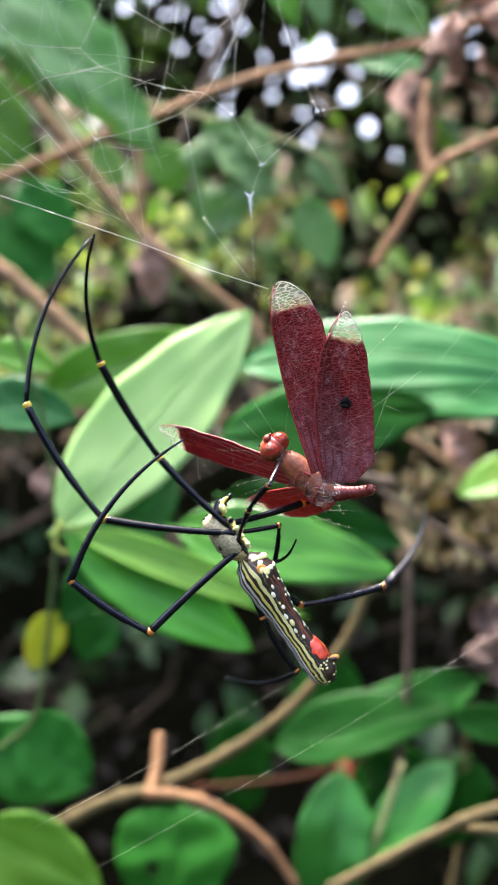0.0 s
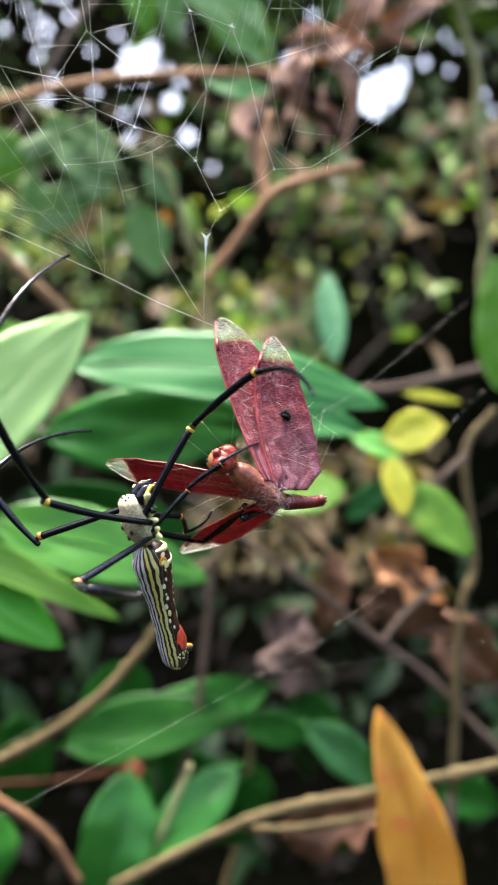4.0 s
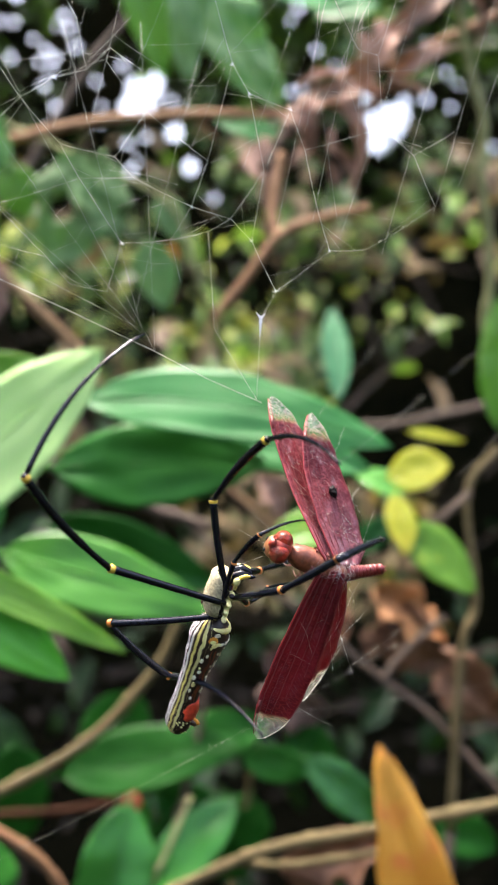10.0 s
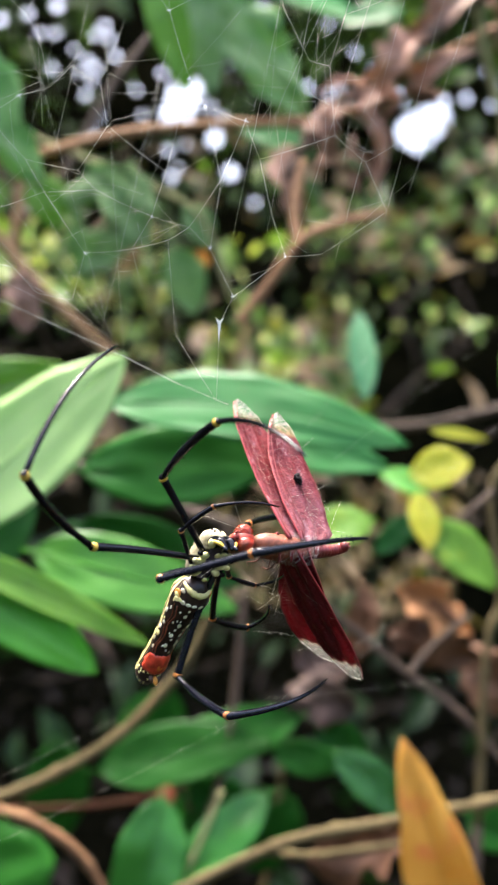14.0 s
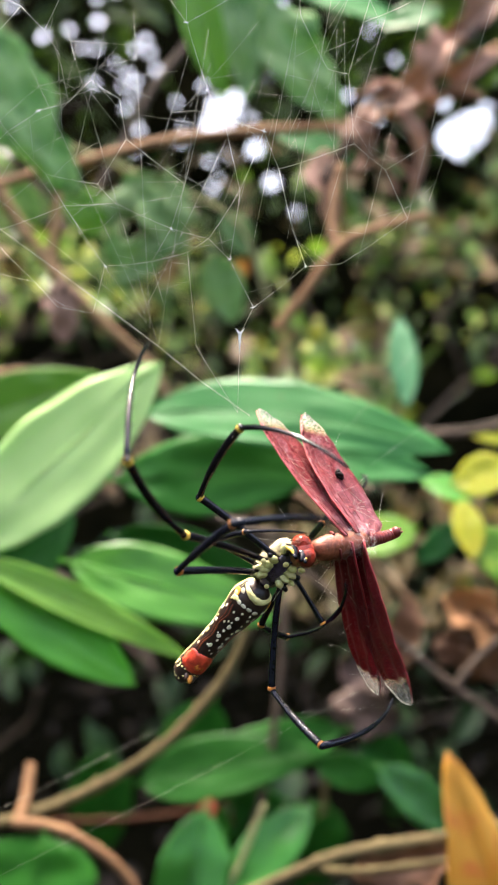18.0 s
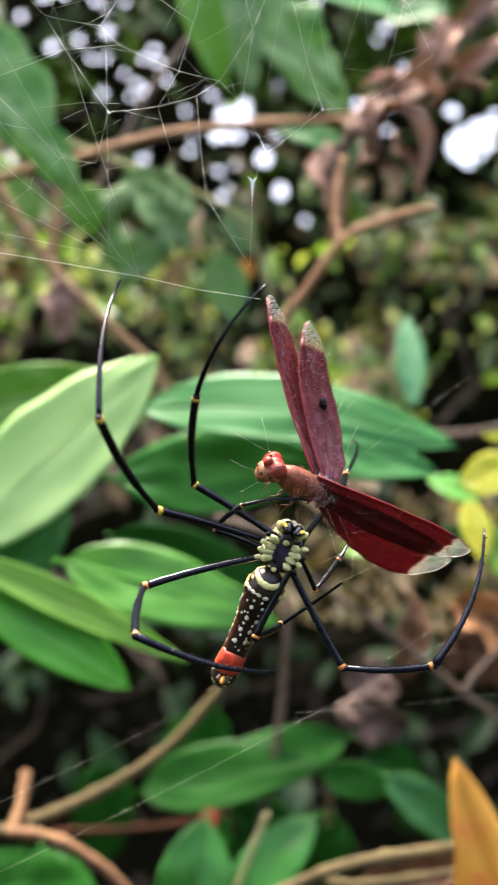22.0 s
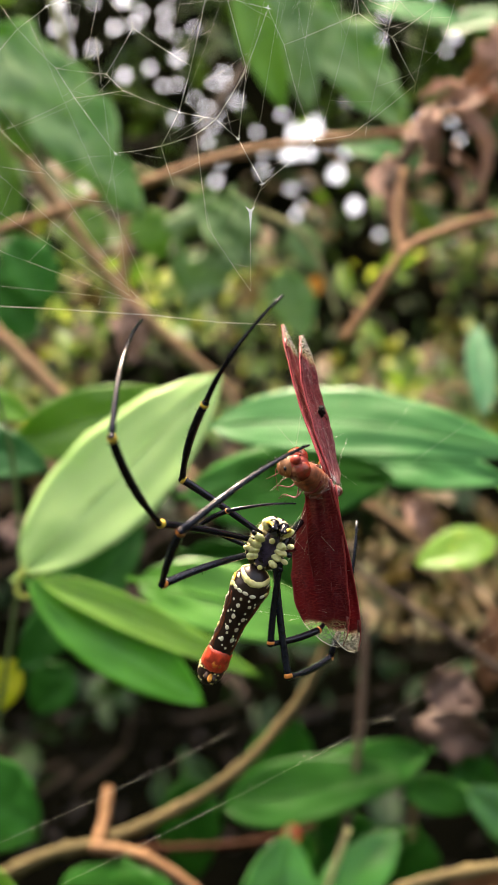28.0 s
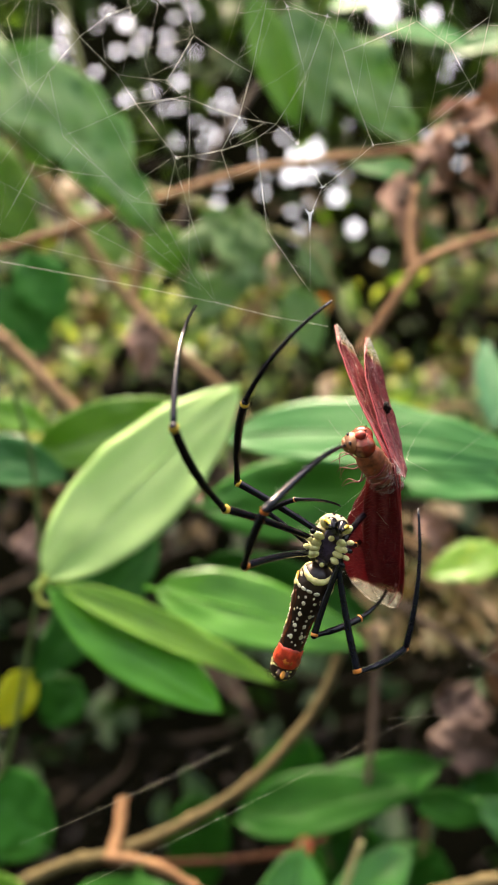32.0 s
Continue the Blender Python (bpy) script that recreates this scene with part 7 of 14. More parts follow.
    walk(LEG["A"][1], [
        (0, pose(-0.00003, 0.02095, 0.01778, -0.3, -10.0, 0.0)),
        (0.5, pose(-0.00216, 0.02007, 0.01801, 8.8, -7.9, 10.5)),
        (1, pose(-0.00188, 0.01999, 0.01815, 5.3, -15.5, -0.5)),
        (1.5, pose(0.01701, 0.01992, 0.01319, 4.5, 37.0, -11.9)),
        (2, pose(0.00847, 0.02288, 0.01541, 9.7, 19.0, 0.9)),
        (2.5, pose(0.00741, 0.02553, 0.01227, -5.2, 0.6, -11.2)),
        (4.5, pose(0.00876, 0.01641, 0.02038, 20.5, 15.2, 0.8)),
        (5, pose(0.01192, 0.01348, 0.02067, 23.3, 22.0, -0.6)),
        (5.5, pose(0.01275, 0.01293, 0.02053, 30.9, 28.7, 19.5)),
        (6, pose(0.0147, 0.01679, 0.01759, 18.5, 34.2, 4.8)),
        (6.5, pose(0.00925, 0.01584, 0.02054, 26.5, 20.5, 10.9)),
        (7, pose(0.00299, 0.01209, 0.02283, 40.0, 3.6, 14.2)),
        (7.5, pose(0.01067, 0.01763, 0.01906, 29.6, 27.4, 13.8)),
        (8, pose(0.00607, 0.01645, 0.02089, 30.6, 11.7, 8.3)),
        (8.5, pose(0.01135, 0.01632, 0.01957, 42.7, 26.1, 9.7)),
        (9, pose(0.01324, 0.01943, 0.01654, 29.6, 31.9, 2.8)),
        (9.5, pose(0.00947, 0.01536, 0.02071, 35.0, 14.3, -4.4)),
        (10, pose(0.01224, 0.01112, 0.02132, 45.4, 20.7, -6.4)),
        (10.5, pose(0.01322, 0.00953, 0.02127, 47.3, 23.2, -7.1)),
        (11, pose(0.0127, 0.00548, 0.02193, 51.2, 21.4, -19.4)),
        (11.5, pose(0.01498, 0.00132, 0.02049, 33.4, 29.2, -35.1)),
        (12, pose(0.01854, -0.00162, 0.01721, 29.6, 42.3, -37.6)),
        (12.5, pose(0.02414, 0.00674, 0.01198, 21.4, 53.8, -30.4)),
        (13, pose(0.02444, 0.00808, 0.01122, 26.1, 55.9, -27.2)),
        (13.5, pose(0.02693, 0.00877, 0.00427, 32.0, 77.2, -17.3)),
        (14, pose(0.02721, 0.00927, -0.0033, -87.1, 82.4, -135.3)),
        (14.5, pose(0.02654, 0.01258, 0.00006, -18.5, 79.6, -63.3)),
        (16.5, pose(0.0261, 0.01036, -0.00765, -106.8, 73.2, -158.1)),
        (17, pose(0.02606, 0.01144, -0.00684, -104.9, 75.2, -156.3)),
        (17.5, pose(0.02248, 0.00976, -0.01504, -131.8, 51.4, 168.9)),
        (18, pose(0.02468, 0.00956, -0.01158, -128.2, 62.2, 173.2)),
        (18.5, pose(0.02492, 0.01134, -0.01015, -93.6, 65.7, -143.2)),
        (19, pose(0.02203, 0.00452, -0.0163, -110.9, 50.1, -176.3)),
        (19.5, pose(0.02201, 0.00616, -0.01631, -120.0, 50.2, -174.2)),
        (20, pose(0.02349, 0.00608, -0.01434, -96.5, 51.0, -143.8)),
        (20.5, pose(0.02003, 0.01035, -0.01767, -122.0, 45.6, -172.0)),
        (21, pose(0.02123, 0.00471, -0.01722, -113.6, 46.8, -170.2)),
        (21.5, pose(0.02275, 0.01019, -0.01453, -110.5, 55.3, -160.8)),
        (22, pose(0.02397, 0.00895, -0.01307, -111.8, 58.2, -151.6)),
        (22.5, pose(0.02228, 0.01301, -0.01386, -115.7, 57.3, -157.1)),
        (23, pose(0.02322, 0.00882, -0.01429, -108.7, 54.4, -149.3)),
        (23.5, pose(0.02351, 0.01304, -0.01186, -109.9, 62.0, -144.8)),
        (24, pose(0.02431, 0.00867, -0.01257, -111.4, 58.0, -143.5)),
        (24.5, pose(0.02127, 0.01361, -0.01486, -129.3, 54.3, -162.1)),
        (25, pose(0.01663, 0.0149, -0.01866, -133.1, 39.8, -169.2)),
        (25.5, pose(0.02058, 0.01573, -0.0143, -124.1, 55.8, -157.9)),
        (27.5, pose(0.02176, 0.01201, -0.01509, -120.0, 53.8, -155.5)),
        (28, pose(0.02116, 0.01042, -0.01645, -128.1, 49.7, -169.3)),
        (29, pose(0.0204, 0.01209, -0.01665, -127.8, 48.7, -169.0)),
        (30, pose(0.02207, 0.01165, -0.01486, -119.8, 54.5, -158.3)),
        (31, pose(0.02314, 0.01165, -0.01332, -114.9, 58.7, -156.9)),
        (32, pose(0.0207, 0.01451, -0.01501, -121.7, 53.9, -157.4)),
    ])
    walk(LEG["A"][2], [
        (0, pose(-0.00001, 0.04672, 0.01766, -53.7, 0.2, -0.0)),
        (0.5, pose(-0.00733, 0.04502, 0.02191, -45.4, 21.2, 15.1)),
        (1, pose(-0.0023, 0.04565, 0.02045, -57.5, 36.1, 4.7)),
        (1.5, pose(0.02351, 0.0448, 0.01481, -66.4, 50.0, -10.3)),
        (2, pose(0.00947, 0.0483, 0.01951, -68.5, 37.5, 4.8)),
        (2.5, pose(0.01238, 0.05071, 0.00994, -89.3, 37.8, -15.2)),
        (4.5, pose(0.01077, 0.04058, 0.02909, -65.4, 32.2, 8.3)),
        (5, pose(0.01597, 0.03711, 0.03013, -67.6, 35.5, 6.6)),
        (5.5, pose(0.01136, 0.03589, 0.03214, -61.5, 30.7, 20.9)),
        (6, pose(0.01724, 0.04152, 0.02435, -81.7, 43.7, 9.2)),
        (6.5, pose(0.00885, 0.03925, 0.03131, -74.8, 26.1, 14.0)),
        (7, pose(-0.00085, 0.03149, 0.03935, -61.9, 17.0, 26.0)),
        (7.5, pose(0.01102, 0.04078, 0.03037, -70.9, 33.6, 18.1)),
        (8, pose(0.0055, 0.03877, 0.03375, -67.7, 25.5, 17.4)),
        (8.5, pose(0.01572, 0.03629, 0.03526, -42.5, 43.1, 33.6)),
        (9, pose(0.01885, 0.04215, 0.02734, -60.2, 47.9, 16.9)),
        (9.5, pose(0.01474, 0.03612, 0.03504, -40.8, 45.5, 28.8)),
        (10, pose(0.02071, 0.02837, 0.0385, -25.7, 43.9, 33.1)),
        (10.5, pose(0.02278, 0.02594, 0.03869, 9.2, 45.2, 82.3)),
        (11, pose(0.02496, 0.0183, 0.04062, -8.3, 42.6, 31.8)),
        (11.5, pose(0.03302, 0.01492, 0.03288, -5.4, 59.2, 14.1)),
        (12, pose(0.03901, 0.01091, 0.02662, 46.5, 57.9, 82.8)),
        (12.5, pose(0.04283, 0.02359, 0.01754, 44.5, 67.6, 99.6)),
        (13, pose(0.04337, 0.02437, 0.01758, 43.4, 58.9, 105.8)),
        (13.5, pose(0.04616, 0.02565, 0.00731, 61.4, 48.2, 123.6)),
        (14, pose(0.04625, 0.0263, -0.00669, 80.2, 41.3, 138.5)),
        (14.5, pose(0.04475, 0.03076, -0.00141, 68.2, 43.4, 138.1)),
        (16.5, pose(0.04526, 0.02605, -0.01479, 85.2, 18.6, 134.9)),
        (17, pose(0.04544, 0.02719, -0.01321, 81.9, 15.4, 133.1)),
        (17.5, pose(0.04051, 0.02373, -0.02704, 96.0, -5.2, 125.0)),
        (18, pose(0.04437, 0.02324, -0.02103, 90.5, 6.9, 127.5)),
        (18.5, pose(0.04271, 0.0267, -0.02073, 96.5, 6.2, 133.6)),
        (19, pose(0.03987, 0.0149, -0.03174, 114.0, 1.2, 121.1)),
        (19.5, pose(0.03777, 0.02069, -0.03061, 111.7, 5.5, 136.3)),
        (20, pose(0.0378, 0.0202, -0.03046, 114.6, -1.3, 133.6)),
        (20.5, pose(0.03357, 0.02606, -0.03297, 114.7, -10.6, 131.3)),
        (21, pose(0.03644, 0.01781, -0.03339, 121.5, -1.7, 129.4)),
        (21.5, pose(0.03853, 0.02523, -0.02826, 118.0, -2.6, 132.0)),
        (22, pose(0.03733, 0.02704, -0.02566, 117.3, -0.4, 143.3)),
        (22.5, pose(0.03591, 0.03094, -0.02639, 110.6, -12.6, 135.6)),
        (23, pose(0.03606, 0.02607, -0.02849, 116.6, -3.7, 140.9)),
        (23.5, pose(0.03595, 0.03253, -0.02323, 111.1, -1.0, 147.0)),
        (24, pose(0.03505, 0.02835, -0.02529, 116.2, -0.2, 151.3)),
        (24.5, pose(0.03166, 0.03412, -0.02651, 105.2, -8.1, 149.0)),
        (25, pose(0.02516, 0.03445, -0.03313, 105.8, -17.2, 144.3)),
        (25.5, pose(0.0315, 0.03575, -0.0263, 100.2, -4.6, 148.9)),
        (27.5, pose(0.03279, 0.0312, -0.02829, 105.5, -0.1, 150.1)),
        (28, pose(0.03339, 0.02891, -0.02958, 104.2, 1.5, 147.4)),
        (29, pose(0.03239, 0.03052, -0.0301, 105.1, 0.8, 147.4)),
        (30, pose(0.03421, 0.0303, -0.02785, 106.0, 1.6, 147.9)),
        (31, pose(0.03727, 0.02946, -0.02546, 101.6, 3.5, 143.4)),
        (32, pose(0.03185, 0.03382, -0.02793, 104.2, -0.3, 149.8)),
    ])
    walk(LEG["B"][0], [
        (0, pose(0.00258, 0.00709, -0.00064, 11.2, 0.0, 2.0)),
        (0.5, pose(0.00258, 0.00709, -0.00064, 12.9, -0.0, 12.3)),
        (1, pose(0.00258, 0.00709, -0.00064, 22.4, 0.0, -39.4)),
        (1.5, pose(0.00258, 0.00709, -0.00064, -21.5, 0.0, -28.1)),
        (2, pose(0.00258, 0.00709, -0.00064, -14.8, 0.0, -48.5)),
        (2.5, pose(0.00258, 0.00709, -0.00064, -46.5, 0.0, -25.5)),
        (4.5, pose(0.00258, 0.00709, -0.00064, -39.2, -0.0, -5.5)),
        (5, pose(0.00258, 0.00709, -0.00064, -20.6, 0.0, -43.2)),
        (5.5, pose(0.00258, 0.00709, -0.00064, -25.2, -0.0, -28.5)),
        (6, pose(0.00258, 0.00709, -0.00064, -33.1, -0.0, -32.7)),
        (6.5, pose(0.00258, 0.00709, -0.00064, -17.0, -0.0, -18.0)),
        (7, pose(0.00258, 0.00709, -0.00064, -1.4, 0.0, -2.2)),
        (7.5, pose(0.00258, 0.00709, -0.00064, -17.8, -0.0, -10.0)),
        (8, pose(0.00258, 0.00709, -0.00064, -14.1, -0.0, 3.4)),
        (8.5, pose(0.00258, 0.00709, -0.00064, 6.6, 0.0, 31.5)),
        (9, pose(0.00258, 0.00709, -0.00064, -7.3, 0.0, 3.4)),
        (9.5, pose(0.00258, 0.00709, -0.00064, 15.4, 0.0, 33.6)),
        (10, pose(0.00258, 0.00709, -0.00064, 25.5, -0.0, 16.4)),
        (10.5, pose(0.00258, 0.00709, -0.00064, 37.7, -0.0, 24.9)),
        (11, pose(0.00258, 0.00709, -0.00064, 40.1, -0.0, 13.3)),
        (11.5, pose(0.00258, 0.00709, -0.00064, 38.5, -0.0, -12.5)),
        (12, pose(0.00258, 0.00709, -0.00064, 51.0, -0.0, -30.5)),
        (12.5, pose(0.00258, 0.00709, -0.00064, 49.7, 0.0, -10.8)),
        (13, pose(0.00258, 0.00709, -0.00064, 57.1, -0.0, -11.0)),
        (13.5, pose(0.00258, 0.00709, -0.00064, 37.8, -0.0, -37.1)),
        (14, pose(0.00258, 0.00709, -0.00064, 17.7, -0.0, -44.1)),
        (14.5, pose(0.00258, 0.00709, -0.00064, 29.7, -0.0, -31.5)),
        (16.5, pose(0.00258, 0.00709, -0.00064, 20.4, -0.0, -70.2)),
        (17, pose(0.00258, 0.00709, -0.00064, 37.5, 0.0, -72.5)),
        (17.5, pose(0.00258, 0.00709, -0.00064, 12.6, 0.0, -94.2)),
        (18, pose(0.00258, 0.00709, -0.00064, 15.9, 0.0, -86.2)),
        (18.5, pose(0.00258, 0.00709, -0.00064, 23.4, 0.0, -81.5)),
        (19, pose(0.00258, 0.00709, -0.00064, 4.6, 0.0, -98.7)),
        (19.5, pose(0.00258, 0.00709, -0.00064, 6.6, -0.0, -85.7)),
        (20, pose(0.00258, 0.00709, -0.00064, -1.4, 0.0, -106.5)),
        (20.5, pose(0.00258, 0.00709, -0.00064, -6.4, -0.0, -103.2)),
        (21, pose(0.00258, 0.00709, -0.00064, -4.8, 0.0, -104.0)),
        (21.5, pose(0.00258, 0.00709, -0.00064, -0.2, -0.0, -90.5)),
        (22, pose(0.00258, 0.00709, -0.00064, 3.6, -0.0, -81.8)),
        (22.5, pose(0.00258, 0.00709, -0.00064, 2.0, 0.0, -86.5)),
        (23, pose(0.00258, 0.00709, -0.00064, 0.2, -0.0, -89.5)),
        (23.5, pose(0.00258, 0.00709, -0.00064, 6.7, 0.0, -77.0)),
        (24, pose(0.00258, 0.00709, -0.00064, 5.0, 0.0, -79.2)),
        (24.5, pose(0.00258, 0.00709, -0.00064, -4.7, -0.0, -68.2)),
        (25, pose(0.00258, 0.00709, -0.00064, -19.8, -0.0, -70.1)),
        (25.5, pose(0.00258, 0.00709, -0.00064, 6.2, -0.0, -78.5)),
        (27.5, pose(0.00258, 0.00709, -0.00064, 7.2, -0.0, -80.7)),
        (28, pose(0.00258, 0.00709, -0.00064, 3.8, 0.0, -76.5)),
        (29, pose(0.00258, 0.00709, -0.00064, 9.1, -0.0, -79.7)),
        (30, pose(0.00258, 0.00709, -0.00064, 8.7, 0.0, -81.3)),
        (31, pose(0.00258, 0.00709, -0.00064, 13.5, -0.0, -82.6)),
        (32, pose(0.00258, 0.00709, -0.00064, 6.4, -0.0, -77.5)),
    ])
    walk(LEG["B"][1], [
        (0, pose(0.00196, 0.02456, 0.00283, -1.1, -54.8, -14.4)),
        (0.5, pose(-0.00113, 0.02406, 0.00334, 9.9, -63.4, -15.0)),
        (0.75, pose(0.00595, 0.02195, 0.00474, -7.3, -27.3, -21.4)),
        (1, pose(0.01303, 0.01983, 0.00614, -26.2, 5.8, -37.0)),
        (1.5, pose(0.0104, 0.02171, -0.00719, -55.6, -40.0, -8.8)),
        (1.75, pose(0.01294, 0.02011, -0.00619, -126.6, -60.7, 70.5)),
        (2, pose(0.01549, 0.01851, -0.0052, -171.7, -25.1, 124.4)),
        (2.5, pose(0.00786, 0.01815, -0.01358, -127.5, -42.1, 82.3)),
        (4.5, pose(0.00391, 0.02084, -0.0119, -159.9, -47.5, 111.7)),
        (5, pose(0.01399, 0.01925, -0.00693, -152.1, -56.3, 102.5)),
        (5.5, pose(0.01026, 0.02127, -0.00823, -174.6, -41.9, 126.5)),
        (6, pose(0.01065, 0.01965, -0.01038, -157.5, -40.4, 113.5)),
        (6.5, pose(0.00785, 0.0233, -0.00586, -156.3, -69.2, 108.4)),
        (7, pose(0.00327, 0.02489, -0.00109, 153.2, -81.8, 167.8)),
        (7.5, pose(0.00554, 0.0238, -0.00609, -121.1, -72.2, 76.6)),
        (8, pose(0.00155, 0.02435, -0.00498, -131.8, -75.9, 91.3)),
        (8.5, pose(-0.00668, 0.02218, 0.00141, -40.2, -66.4, 16.1)),
        (9, pose(0.00152, 0.02474, -0.0029, -51.5, -58.6, 15.5)),
        (9.5, pose(-0.00692, 0.02141, 0.0041, -33.8, -53.9, 11.3)),
        (10, pose(-0.00198, 0.02252, 0.00702, -18.3, -45.0, -12.0)),
        (10.5, pose(-0.00336, 0.01989, 0.01025, -14.5, -30.6, -2.3)),
        (11, pose(-0.00056, 0.02035, 0.01084, -12.4, -30.8, -16.9)),
        (11.5, pose(0.00559, 0.02071, 0.01045, -18.3, -11.9, -22.2)),
        (12, pose(0.00826, 0.01674, 0.01322, -27.2, 11.5, -15.9)),
        (12.5, pose(0.00473, 0.01842, 0.01295, -32.3, 3.1, -7.1)),
        (13, pose(0.00442, 0.01659, 0.01432, -23.5, 1.4, -8.8)),
        (13.5, pose(0.01107, 0.01833, 0.01028, -22.4, 24.8, -16.1)),
        (14, pose(0.01439, 0.01929, 0.00477, -33.2, 41.6, -27.6)),
        (14.5, pose(0.01066, 0.02029, 0.00819, -37.1, 18.7, -20.3)),
        (16.5, pose(0.0183, 0.01275, 0.00557, -37.9, 54.1, -39.3)),
        (17, pose(0.01606, 0.01133, 0.01021, -23.1, 44.3, -24.0)),
        (17.5, pose(0.01993, 0.00582, 0.00325, -43.1, 70.5, -55.0)),
        (18, pose(0.01968, 0.00822, 0.00425, -39.7, 63.7, -50.9)),
        (18.5, pose(0.01876, 0.00949, 0.00644, -26.4, 58.4, -36.8)),
        (19, pose(0.02014, 0.00441, 0.00079, -64.6, 71.1, -85.0)),
        (19.5, pose(0.02023, 0.00842, 0.00142, -64.3, 64.7, -71.4)),
        (20, pose(0.01966, 0.00201, -0.00108, -77.2, 60.4, -109.0)),
        (20.5, pose(0.01982, 0.00304, -0.00262, -90.0, 63.8, -116.3)),
        (21, pose(0.01981, 0.00278, -0.00213, -83.2, 64.4, -114.1)),
        (21.5, pose(0.0204, 0.00694, -0.00071, -64.2, 70.0, -91.1)),
        (22, pose(0.02019, 0.00962, 0.00047, -58.8, 68.5, -72.6)),
        (22.5, pose(0.02036, 0.00819, -0.00003, -61.0, 71.5, -80.5)),
        (23, pose(0.0204, 0.00723, -0.00058, -70.0, 70.2, -89.0)),
        (23.5, pose(0.01983, 0.01106, 0.00142, -44.0, 71.9, -56.1)),
        (24, pose(0.02002, 0.01041, 0.00092, -53.7, 71.3, -64.2)),
        (24.5, pose(0.01907, 0.01369, -0.0021, -79.7, 72.7, -83.5)),
        (25, pose(0.01835, 0.01279, -0.00667, -113.2, 64.4, -118.7)),
        (25.5, pose(0.01994, 0.01062, 0.00129, -59.1, 67.1, -63.5)),
        (27.5, pose(0.02003, 0.00994, 0.0016, -57.6, 65.9, -64.2)),
        (28, pose(0.01987, 0.01123, 0.00054, -65.7, 65.1, -68.3)),
        (29, pose(0.01989, 0.01025, 0.00218, -58.5, 63.0, -61.3)),
        (30, pose(0.02, 0.00974, 0.00206, -51.8, 65.3, -61.8)),
        (31, pose(0.01977, 0.00933, 0.00351, -44.1, 61.9, -55.9)),
        (32, pose(0.01987, 0.01091, 0.00135, -56.2, 66.8, -62.3)),
    ])
